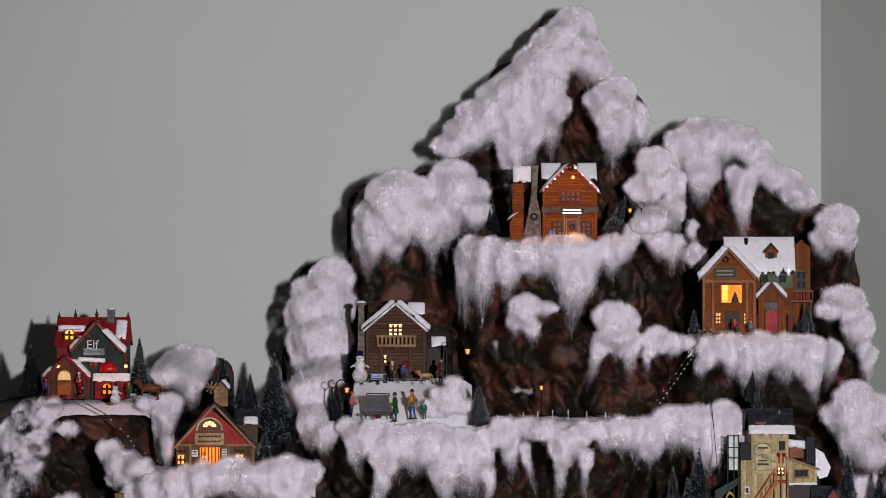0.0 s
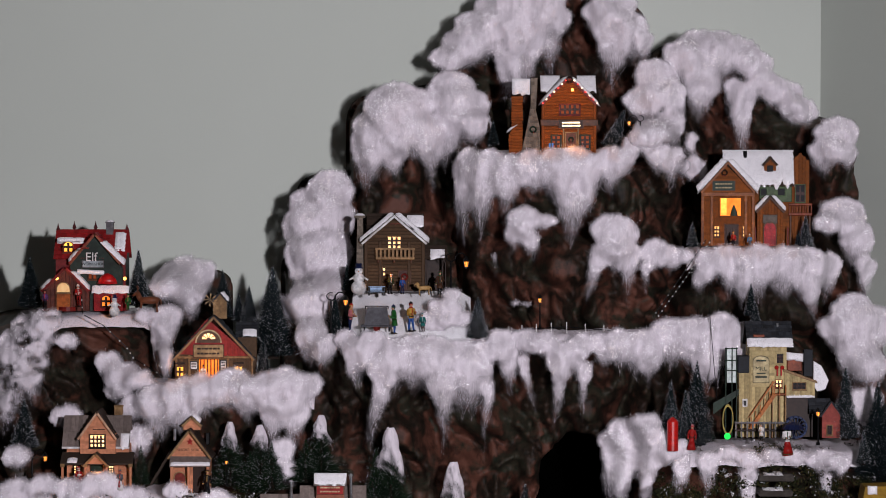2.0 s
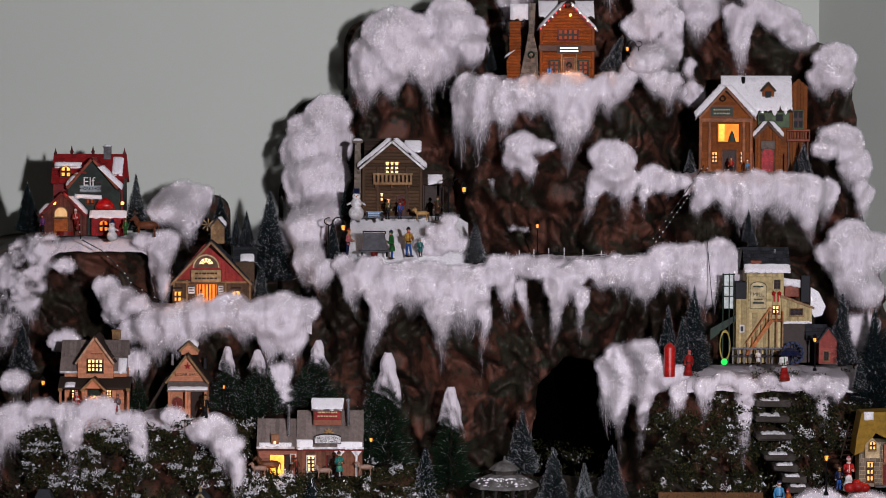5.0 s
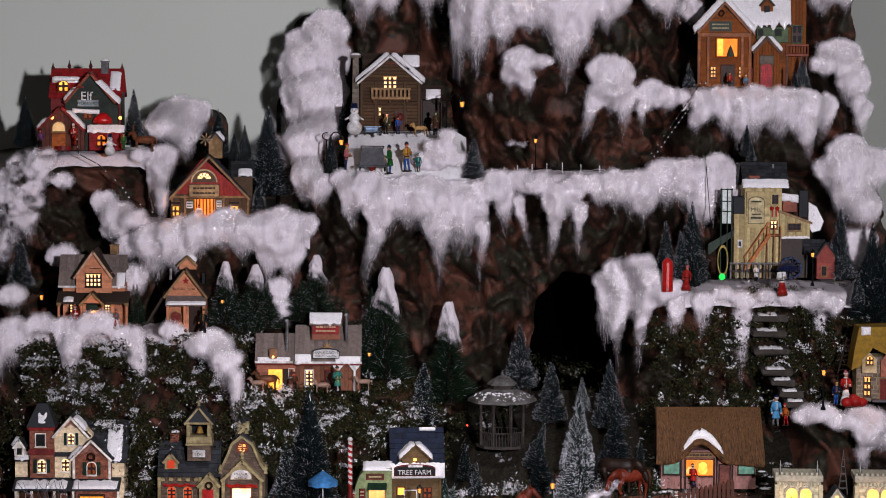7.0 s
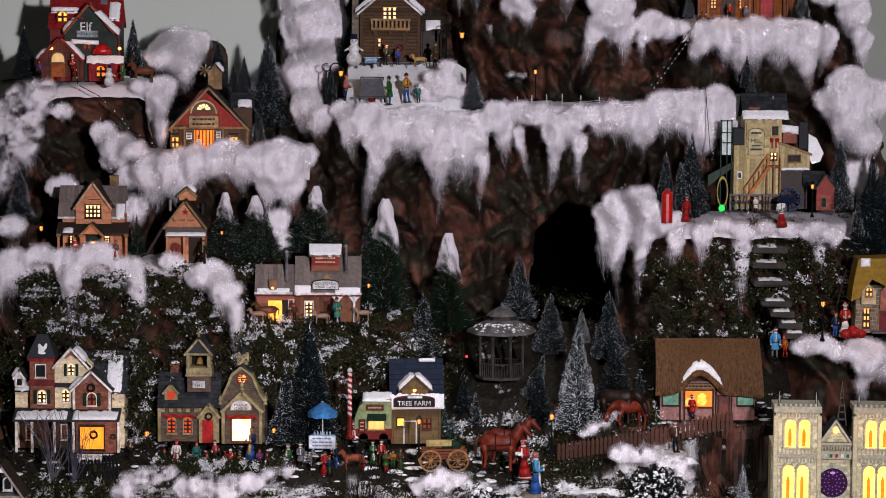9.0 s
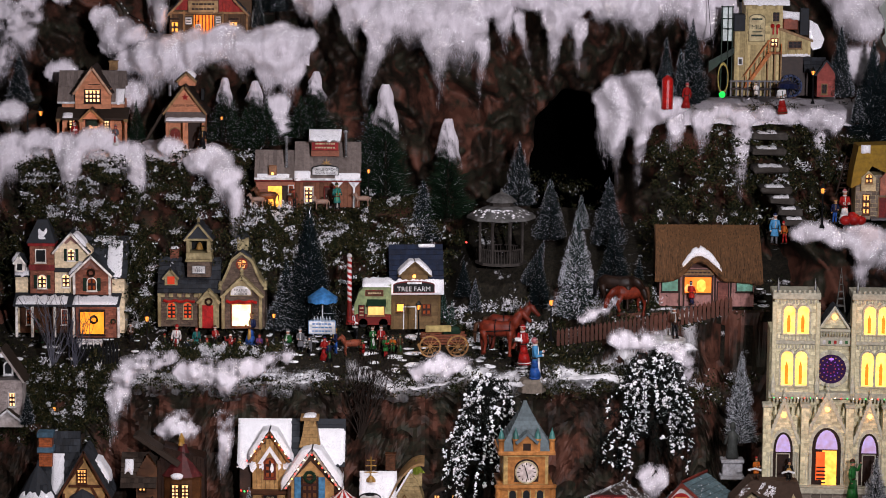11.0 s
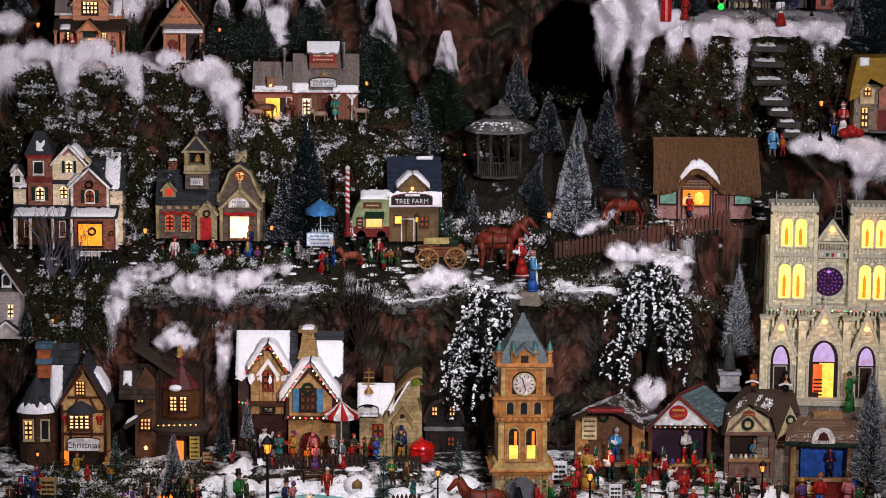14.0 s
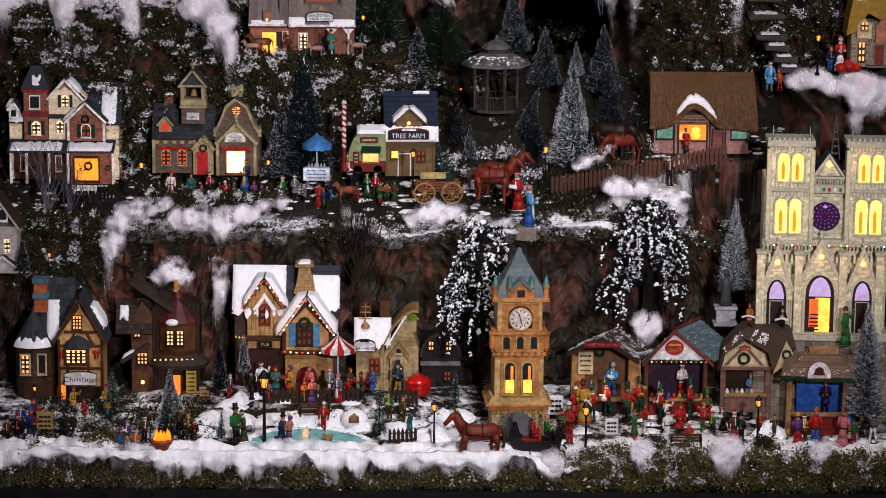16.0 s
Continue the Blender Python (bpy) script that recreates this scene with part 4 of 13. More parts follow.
crust("thin snow along the edge of the second street", -0.6617, -0.2223, street_lip, 0.05, None, [(-0.4559, 0.05, 0.012)], 1.0, 0.005, 0.62)
crust("thin snow along the edge of the second street", -0.1778, 0.1896, street_lip, 0.05, None, [(-0.0776, 0.03, 0.012), (0.1005, 0.04, 0.02)], 4.0, 0.006, 0.5)
crust("thin snow along the edge of the second street", 0.217, 0.524, street_lip, 0.05, None, [(0.3556, 0.04, 0.02), (0.4776, 0.04, 0.03)], 7.0, 0.006, 0.5)
drape("white cotton snow over the corner of the second street",
      (-0.559, 0.944, 0.031, 0.022), (-0.593, 0.933, 0.029, 0.035), (-0.617, 0.908, 0.022, 0.066, 0.10), (-0.633, 0.871, 0.014, 0.089, 0.00), (-0.526, 0.951, 0.020, 0.009), y=5.37, puff=0.3, thick=0.78)
drape("glittering white cotton mound on the second street's edge",
      (-0.479, 0.918, 0.029, 0.029), (-0.441, 0.923, 0.033, 0.038), (-0.400, 0.923, 0.031, 0.042), (-0.408, 0.898, 0.016, 0.038), (-0.361, 0.930, 0.027, 0.022),
      (-0.330, 0.938, 0.022, 0.009), (-0.292, 0.948, 0.018, 0.007), y=5.38, puff=0.3, thick=0.78)
drape("wisp of white cotton behind the half-timbered houses",
      (-0.500, 0.822, 0.029, 0.020), (-0.524, 0.804, 0.024, 0.016), (-0.478, 0.804, 0.022, 0.020), (-0.409, 0.828, 0.019, 0.078), (-0.416, 0.785, 0.016, 0.078), y=5.36, puff=0.3, thick=0.78)
drape("loose white cotton on the second street's edge",
      (0.011, 0.934, 0.033, 0.031), (-0.025, 0.923, 0.022, 0.024), (0.055, 0.939, 0.022, 0.011), y=5.385, puff=0.3, thick=0.78)
drape("white cotton snow behind the weeping tree",
      (0.370, 0.984, 0.033, 0.016), (0.415, 0.984, 0.031, 0.016), (0.462, 0.962, 0.029, 0.055), (0.495, 0.944, 0.018, 0.062), y=5.39, puff=0.3, thick=0.78)
drape("strip of white cotton along the slope by the picket fence",
      (0.353, 1.047, 0.012, 0.013), (0.331, 1.034, 0.015, 0.016), (0.310, 1.020, 0.015, 0.013), (0.294, 1.009, 0.012, 0.009), y=5.475, puff=0.3, thick=0.72)
drape("puff of white cotton behind the market stalls", (0.4279, 0.7277, 0.034457, 0.043071), y=5.33)
# front edge of the display
def front_lip(x):
    return 4.952 + 0.012 * nz(x * 8, 3) + 0.04 * min(1.0, max(0.0, (x - 0.26) / 0.08)), ground_z(x, 4.99) - 0.002 + 0.006 * nz(x * 11, 6)


crust("white snow spilling over the mossy front edge", -0.8282, 0.888, front_lip, 0.075, None,
      [(-0.7661, 0.057115, 0.019038), (-0.6882, 0.042085, 0.011022), (-0.631, 0.057115, 0.012024), (-0.4542, 0.063128, 0.039079), (-0.3866, 0.048097, 0.023047), (-0.319, 0.048097, 0.038077), (-0.2618, 0.036073, 0.019038), (-0.1786, 0.034069, 0.050101), (-0.1297, 0.025051, 0.039079), (-0.0694, 0.042085, 0.025051), (-0.0121, 0.042085, 0.030061), (0.0451, 0.048097, 0.028057), (0.1096, 0.042085, 0.037075), (0.2272, 0.036073, 0.033067), (0.3001, 0.042085, 0.019038), (0.3938, 0.034069, 0.042085), (0.4719, 0.048097, 0.015030), (0.55, 0.048097, 0.041083), (0.6489, 0.057115, 0.015030), (0.7114, 0.034069, 0.021043), (0.7843, 0.057115, 0.019038)], 11.0, 0.014, 0.22, None, lambda x: 0.014 * min(1.0, max(0.0, (0.26 - x) / 0.1)) + 0.004)

drape("white cotton tongues over the mossy front edge", (0.2264, 0.5573, 0.025948, 0.037923), (0.391, 0.5808, 0.025895, 0.047806), (0.546, 0.5841, 0.037847, 0.049798), (0.717, 0.58, 0.021911, 0.025895), y=4.935, puff=0.35)

# moss banks
def bank(label, n, x0, x1, zs, y, sx=0.018, sy=0.012, sz=0.016, white=0.0, steps=10, mat=None):
    """Moss over a stretch of rock face, or at one depth."""
    spots = []
    for k in range(steps):
        x = x0 + (x1 - x0) * k / (steps - 1)
        for z in zs:
            spots.append((x, on_rock(x, z) if y is None else y, z, sx, sy, sz))
    moss(label, n, spots, white=white, mat=mat)


bank("dried brown-green moss on the bank, dusted white", 15000, -0.8151, -0.3805, (1.2944, 1.2541, 1.2079), None, white=0.5)
bank("dried brown-green moss below the sugar shack, dusted white", 15000, -0.3807, -0.0371, (1.198, 1.1633, 1.1228), None, white=0.42)
bank("dark dried moss behind the second street", 14000, -0.9076, 0.4442, (1.1559, 1.1097, 1.0517), None, 0.025, 0.012, 0.025, 0.12, 18)
bank("dark dried moss on the mill's ledge", 16000, 0.4642, 0.8976, (1.3863, 1.3346, 1.2771, 1.208), None, 0.015, 0.012, 0.02, 0.25, 11)
bank("brown-green moss along the display's front edge", 22000, -0.818, 0.2639, (0.5335, 0.5162), 4.95, 0.016, 0.012, 0.006, 0.2, 26, MOSS_OLIVE)
bank("brown-green moss heaped along the display's front edge", 24000, 0.2639, 0.8785, (0.5702, 0.5529, 0.5357, 0.5184), 4.945, 0.016, 0.012, 0.007, 0.3, 15, MOSS_OLIVE)
bank("frosted twigs and moss beside the tall house", 4000, -0.6105, -0.5834, (1.1442, 1.0862, 1.0164, 0.958), 5.6, 0.008, 0.02, 0.02, 0.5, 3)
bank("moss tufts and snow on the second street's edge", 7000, -0.8563, 0.6016, (0.8941,), 5.405, 0.02, 0.02, 0.012, 0.4, 30)
bank("dark moss on the bank beside the corner house", 12000, -0.8524, -0.6531, (0.905, 0.8598, 0.8144), 5.385, 0.014, 0.02, 0.02, 0.3, 8)


moss("dark moss on the slope behind the picket fence", 9000, [(0.23 + 0.02 * k, 5.45 + 0.035 * j, ground_z(0.23 + 0.02 * k, 5.45 + 0.035 * j) + 0.003, 0.012, 0.016, 0.004) for k in range(15) for j in range(4)], white=0.25)
moss("dark moss and twigs on the ground before the corner houses", 7000, [(-0.74 + 0.022 * k, 5.06 + 0.04 * j, ground_z(-0.74 + 0.022 * k, 5.06 + 0.04 * j) + 0.003, 0.01, 0.016, 0.003) for k in range(15) for j in range(5)], white=0.2)
moss("snow-dusted moss on the ground before the gazebo", 4200, [(0.05 + 0.022 * k, 5.54 + 0.03 * j, ground_z(0.05 + 0.022 * k, 5.54 + 0.03 * j) + 0.003, 0.01, 0.014, 0.004) for k in range(8) for j in range(3)], white=0.75)
moss("heap of olive moss by the fire", 2600, [(-0.615 + 0.014 * k, 5.0, 0.566, 0.008, 0.012, 0.006) for k in range(5)], white=0.25, mat=MOSS_OLIVE)


# ---------------------------------------------------------------- kit for the miniature houses
def scaled(mesh, u):
    mesh.v = [(a * u, b * u, c * u) for a, b, c in mesh.v]
    return mesh


def spans(poly, h, axis=1):
    """Where a level line cuts a polygon: from the least to the greatest place on it."""
    out = []
    for i in range(len(poly)):
        p, q = poly[i], poly[(i + 1) % len(poly)]
        a, b = p[axis], q[axis]
        if (a - h) * (b - h) <= 0 and a != b:
            out.append(p[1 - axis] + (q[1 - axis] - p[1 - axis]) * (h - a) / (b - a))
    return (min(out), max(out)) if len(out) > 1 else None


def island_paint(name, color, spread, rough=0.7):
    """Pieces of one colour family, each a little different."""
    key = ("island", color, spread)
    if key not in MATS:
        m, nd, lk, bs = nodes_of(name)
        g = nd.new("ShaderNodeNewGeometry")
        color = tuple(c ** 1.15 for c in color)
        a, b = tuple(c * (1 - spread) for c in color), tuple(min(1, c * (1 + spread)) for c in color)
        f, raw = noise_fac(nd, lk, 150, 4)
        c = mix(nd, lk, g.outputs["Random Per Island"], a, b)
        lk.new(mix(nd, lk, f, mix(nd, lk, 0.35, c, (0.02, 0.015, 0.01)), c), bs.inputs["Base Color"])
        bs.inputs["Roughness"].default_value, bs.inputs["Specular IOR Level"].default_value = rough, 0.12
        bump(nd, lk, bs, raw, 0.45, 0.0008)
        MATS[key] = m
    return MATS[key]


W_WARM = glow((1.0, 0.5, 0.16), 1.7)
W_ORANGE = glow((1.0, 0.25, 0.03), 1.5)
W_YELLOW = glow((1.0, 0.5, 0.08), 2.0)
W_WHITE = glow((1.0, 0.66, 0.32), 2.3)
W_DIM = glow((0.5, 0.11, 0.03), 0.22)
BULB_R, BULB_W, BULB_G, BULB_Y = glow((1, 0.05, 0.04), 5), glow((1, 0.85, 0.6), 6), glow((0.05, 1, 0.15), 3), glow((1, 0.5, 0.1), 6)
FLAME = glow((1, 0.36, 0.06), 2.2)
DARK_GLASS = paint((0.02, 0.022, 0.025), 0.6, 0.2)
BAR_WOOD = paint((0.06, 0.025, 0.02))
WHITE, CREAM, GREY = paint((0.72, 0.72, 0.72), 0.5), paint((0.55, 0.47, 0.3), 0.6), paint((0.2, 0.2, 0.21), 0.6)
RED, DKRED, GREEN, DKGREEN = paint((0.42, 0.03, 0.025)), paint((0.2, 0.025, 0.02)), paint((0.05, 0.16, 0.06)), paint((0.02, 0.05, 0.03))
BROWN, DKBROWN, TAN, GOLD = paint((0.13, 0.06, 0.03)), paint((0.045, 0.024, 0.016)), paint((0.34, 0.22, 0.11)), paint((0.45, 0.27, 0.07), 0.35)
SLATE, SHINGLE = island_paint("slates", (0.042, 0.047, 0.055), 0.4), island_paint("shingles", (0.05, 0.036, 0.028), 0.45)
STONE, BRICK = island_paint("rubble", (0.2, 0.17, 0.14), 0.4), island_paint("bricks", (0.29, 0.12, 0.08), 0.35)


class House:
    """A miniature building. Its own measures are in steps of u metres: x to the right, y to the back, z up from its foot."""

    def __init__(self, name, label, x, y, z, u, turn=0, category="miniature house", group="village houses"):
        self.root = thing(name, label, category, group)
        self.root.matrix_world = pose(x, y, z, 0, 0, turn)
        self.u = u

    def M(self):
        return Mesh(1.0)

    def add(self, name, mesh, mat, parent=None, label="", smooth=False):
        ob = part(name, scaled(mesh, self.u), mat, parent or self.root, label, smooth)
        if name.endswith(("_facing", "_cladding", "_cover")) or name in ("straw", "bricks"):
            ob["kind"] = "stuff"
        return ob

    def box(self, name, x0, x1, y0, y1, z0, z1, mat, parent=None, label=""):
        return self.add(name, self.M().box(x0, x1, y0, y1, z0, z1), mat, parent, label)

    def wall(self, poly, y, depth, mat, style=None, pitch=6, face=None, name="wall", label="", relief=1.4):
        """A wall of the given outline, with its cladding of logs, boards, bricks or stones before it."""
        body = self.add(name, self.M().prism(poly, y, y + depth), mat, label=label)
        if not style:
            return body
        m = self.M()
        lo, hi = min(p[1] for p in poly), max(p[1] for p in poly)
        if style == "vert":
            xl, xh = min(p[0] for p in poly), max(p[0] for p in poly)
            n = max(1, round((xh - xl) / pitch))
            w = (xh - xl) / n
            for k in range(n):
                s = spans(poly, xl + (k + 0.5) * w, 0)
                if s:
                    m.box(xl + k * w + 0.25, xl + (k + 1) * w - 0.25, y - relief * rng.uniform(0.6, 1), y + 0.5, s[0], s[1])
        else:
            n = max(1, round((hi - lo) / pitch))
            h = (hi - lo) / n
            for k in range(n):
                z0, z1 = lo + k * h, lo + (k + 1) * h
                s = spans(poly, z0 + h * 0.5)
                if not s:
                    continue
                a, b = s
                if style == "log":
                    e = rng.uniform(0, 1.2)
                    pr = [(y + 0.3, z0), (y - relief * 0.8, z0 + h * 0.15), (y - relief * 1.3, z0 + h * 0.5), (y - relief * 0.8, z0 + h * 0.85), (y + 0.3, z1)]
                    m.prism(pr, a - e, b + e, axis="x")
                elif style == "board":
                    m.prism([(y + 0.3, z0), (y - relief, z0), (y - relief * 0.25, z1), (y + 0.3, z1)], a, b, axis="x")
                else:
                    px = a
                    wide = pitch * 2.1 if style == "brick" else pitch * 1.3
                    first = wide * (0.5 if k % 2 else 1.0)
                    while px < b - 0.5:
                        w = first * (rng.uniform(0.75, 1.25) if style == "stone" else rng.uniform(0.92, 1.06))
                        first = wide
                        q = min(b, px + w)
                        d = relief * rng.uniform(0.5, 1.2)
                        m.box(px + 0.3, q - 0.3, y - d, y + 0.4, z0 + 0.3, z1 - 0.3)
                        px = q
        self.add({"vert": "plank_cladding", "log": "log_cladding", "board": "board_cladding", "brick": "brick_facing", "stone": "stone_facing"}[style], m, face or mat, body)
        return body

    def window(self, x, z, w, h, y, nx=2, ny=2, lit=None, frame=None, arch=False, bar=1.2, rim=1.6, shutter=None, name="window", sill=True):
        """Frame, bars, pane and, where it has them, shutters; x is its middle, z its foot."""
        frame = frame or WHITE
        m = self.M()
        d = 1.6
        if arch:
            n = 10
            outer = [(x - w / 2 - rim, z), (x + w / 2 + rim, z)]
            pts_o = [(x + (w / 2 + rim) * cos(pi * k / n), z + h - w / 2 + (w / 2 + rim) * sin(pi * k / n)) for k in range(n + 1)]
            pts_i = [(x + w / 2 * cos(pi * k / n), z + h - w / 2 + w / 2 * sin(pi * k / n)) for k in range(n + 1)]
            for k in range(n):
                m.prism([pts_i[k], pts_o[k], pts_o[k + 1], pts_i[k + 1]], y - d, y + 0.5)
            hs = z + h - w / 2
        else:
            m.box(x - w / 2 - rim, x + w / 2 + rim, y - d, y + 0.5, z + h, z + h + rim)
            hs = z + h
        m.box(x - w / 2 - rim, x - w / 2, y - d, y + 0.5, z, hs)
        m.box(x + w / 2, x + w / 2 + rim, y - d, y + 0.5, z, hs)
        m.box(x - w / 2 - rim, x + w / 2 + rim, y - d, y + 0.5, z - rim, z)
        bars = self.M()
        bx, bz = max(bar, 0.48 * w / max(1, nx)), max(bar, 0.44 * h / max(1, ny))
        for k in range(1, nx):
            cx = x - w / 2 + w * k / nx
            bars.box(cx - bx / 2, cx + bx / 2, y - d * 0.8, y + 0.3, z, z + h * (0.97 if not arch else 0.93))
        for k in range(1, ny):
            cz = z + h * k / ny
            bars.box(x - w / 2, x + w / 2, y - d * 0.75, y + 0.3, cz - bz / 2, cz + bz / 2)
        if nx > 1 or ny > 1:
            for sx in (-1, 1):
                bars.box(x + sx * w / 2 - bx * 0.3, x + sx * w / 2 + bx * 0.3, y - d * 0.78, y + 0.3, z, z + h * (0.97 if not arch else 0.75))
            bars.box(x - w / 2, x + w / 2, y - d * 0.77, y + 0.3, z, z + bz * 0.3)
        win = self.add(name, m, frame)
        if nx > 1 or ny > 1:
            self.add("glazing_grille", bars, BAR_WOOD, win)
        if arch:
            poly = [(x - w / 2, z)] + [(x - w / 2 * cos(pi * k / 10), z + h - w / 2 + w / 2 * sin(pi * k / 10)) for k in range(11)] + [(x + w / 2, z)]
        else:
            poly = [(x - w / 2, z), (x - w / 2, z + h), (x + w / 2, z + h), (x + w / 2, z)]
        self.add("pane", self.M().prism(poly, y - 0.5, y + 0.2), lit or DARK_GLASS, win)
        if sill:
            self.box("sill", x - w / 2 - rim - 1, x + w / 2 + rim + 1, y - d - 1.5, y, z - rim - 1.2, z - rim, frame, win)
        if shutter:
            for sx in (-1, 1):
                a = x + sx * (w / 2 + rim)
                s = self.M().box(min(a, a + sx * w * 0.45), max(a, a + sx * w * 0.45), y - d * 0.7, y + 0.2, z - rim, z + h + rim * 0.5)
                for k in range(5):
                    zz = z + h * (k + 0.5) / 5
                    s.box(min(a, a + sx * w * 0.45) + 0.5, max(a, a + sx * w * 0.45) - 0.5, y - d * 0.95, y, zz - h * 0.06, zz + h * 0.06)
                self.add("shutter", s, shutter, win)
        return win

    def door(self, x, w, h, y, mat, frame=None, z=0, arch=False, glazing=None, name="door"):
        m = self.M()
        if arch:
            poly = [(x - w / 2, z)] + [(x - w / 2 * cos(pi * k / 10), z + h - w / 2 + w / 2 * sin(pi * k / 10)) for k in range(11)] + [(x + w / 2, z)]
            m.prism(poly, y - 0.8, y + 0.5)
        else:
            m.box(x - w / 2, x + w / 2, y - 0.8, y + 0.5, z, z + h)
        for sx in (-1, 1):
            for a, b in ((0.08, 0.42), (0.5, 0.85)):
                m.box(x + sx * w * 0.24 - w * 0.17, x + sx * w * 0.24 + w * 0.17, y - 1.3, y, z + h * a, z + h * b)
        d = self.add(name, m, mat)
        f = self.M()
        hs = h - (w / 2 if arch else 0)
        f.box(x - w / 2 - 2, x - w / 2, y - 1.8, y + 0.5, z, z + hs)
        f.box(x + w / 2, x + w / 2 + 2, y - 1.8, y + 0.5, z, z + hs)
        if arch:
            for k in range(10):
                q = [(x + r * cos(pi * j / 10), z + h - w / 2 + r * sin(pi * j / 10)) for r, j in ((w / 2, k), (w / 2 + 2, k), (w / 2 + 2, k + 1), (w / 2, k + 1))]
                f.prism(q, y - 1.8, y + 0.5)
        else:
            f.box(x - w / 2 - 2, x + w / 2 + 2, y - 1.8, y + 0.5, z + h, z + h + 2)
        self.add("door_frame", f, frame or BROWN, d)
        self.add("knob", self.M().ball(x + w * 0.36, y - 1.6, z + h * 0.45, 0.8, 6, 4), GOLD, d)
        if glazing:
            self.box("glazing", x - w * 0.3, x + w * 0.3, y - 1.5, y - 0.6, z + h * 0.5, z + h * 0.85, glazing, d)
        return d

    def courses(self, m, o, a, b, n, la, lb, rows, th, cols=0):
        """Overlapping rows of a roof slope, from the ridge down; each row may be split into single slates."""
        o, a, b, n = Vector(o), Vector(a), Vector(b), Vector(n)
        for i in range(rows):
            b0, b1 = lb * i / rows, lb * (i + 1) / rows
            cuts = [0, la]
            if cols:
                w = la / cols
                off = 0.5 * w * (i % 2)
                cuts = [0] + [min(la, max(0.01, off + w * k + rng.uniform(-0.12, 0.12) * w)) for k in range(1 - (i % 2 == 0) * 0, cols + 1)]
                cuts = sorted(set(cuts + [la]))
            for c0, c1 in zip(cuts, cuts[1:]):
                if c1 - c0 < 0.3:
                    continue
                g = 0.12 if cols else 0.0
                lift = th * (1 + (rng.uniform(-0.15, 0.25) if cols else 0))
                v = []
                for top in (0, 1):
                    for s, t in ((c0 + g, b0), (c1 - g, b0), (c1 - g, b1 + 0.2), (c0 + g, b1 + 0.2)):
                        hgt = (th * 0.35 if t == b0 else lift) * top
                        v.append(tuple(o + a * s + b * t + n * hgt))
                m.add(v, [(3, 2, 1, 0), (4, 5, 6, 7), (0, 1, 5, 4), (1, 2, 6, 5), (2, 3, 7, 6), (3, 0, 4, 7)])
        return m

    def snow_sheet(self, o, a, b, n, a0, a1, b0, b1, thick, parent, wavy=0.18, top_wavy=0.0):
        """Snow on a slope: thick, rounded, with a ragged lower edge."""
        o, a, b, n = Vector(o), Vector(a), Vector(b), Vector(n)
        na, nb = max(8, int((a1 - a0) / 3.0)), 9
        seed = rng.uniform(0, 99)
        v = []
        for j in range(nb):
            for i in range(na):
                ka, kb = i / (na - 1), j / (nb - 1)
                s = a0 + (a1 - a0) * ka
                lo = b0 + (b1 - b0) * top_wavy * abs(nz(s * 0.13, seed + 9))
                hi = b1 + (b1 - b0) * wavy * (nz(s * 0.12, seed) + 0.5 * nz(s * 0.31, seed))
                t = lo + (hi - lo) * kb
                e = min(ka, 1 - ka) * (na - 1) / 1.6
                q = min(1.0, e) * min(1.0, kb * 8, (1 - kb) * 6)
                hgt = thick * (q ** 0.5) * (1 + 0.25 * nz(s * 0.2, t * 0.2, seed)) - (0.4 if q == 0 else 0)
                v.append(tuple(o + a * s + b * t + n * hgt))
        return self.add("roof_snow", self.M().add(v, grid_faces(na, nb)), ROOFSNOW, parent, smooth=True)

    def dust(self, o, a, b, n, la, lb, count, parent=None, big=2.6):
        """Snow dusted in patches over a slope: many small flat clots."""
        o, a, b, n = Vector(o), Vector(a), Vector(b), Vector(n)
        m, seed = self.M(), rng.uniform(0, 99)
        for _ in range(count):
            s, t = rng.uniform(0, la), rng.uniform(0, lb)
            if nz(s * 0.07 + seed, t * 0.07) + rng.uniform(-0.25, 0.25) < 0.0:
                continue
            g, k0 = rng.uniform(0.5, big), rng.uniform(0, 6)
            ring = [o + a * (s + g * rng.uniform(0.7, 1.3) * cos(k0 + k * 1.047)) + b * (t + g * rng.uniform(0.6, 1.2) * sin(k0 + k * 1.047)) + n * 0.2 for k in range(6)]
            top = o + a * s + b * t + n * (0.3 + 0.35 * g)
            m.add([tuple(v) for v in ring] + [tuple(top)], [(k, (k + 1) % 6, 6) for k in range(6)])
        self.add("snow_dust", m, ROOFSNOW, parent, smooth=True)["kind"] = "stuff"

    def verge_snow(self, x0, z0, x1, z1, y0, y1, thick):
        """Thick snow along the sloping front edge of a gable."""
        run = Vector((x1 - x0, 0, z1 - z0))
        ln = run.length
        run.normalize()
        return self.snow_sheet((x0, y0, z0), run, (0, 1, 0), (-run[2], 0, run[0]), 0, ln, 0, y1 - y0, thick, None, 0.1)

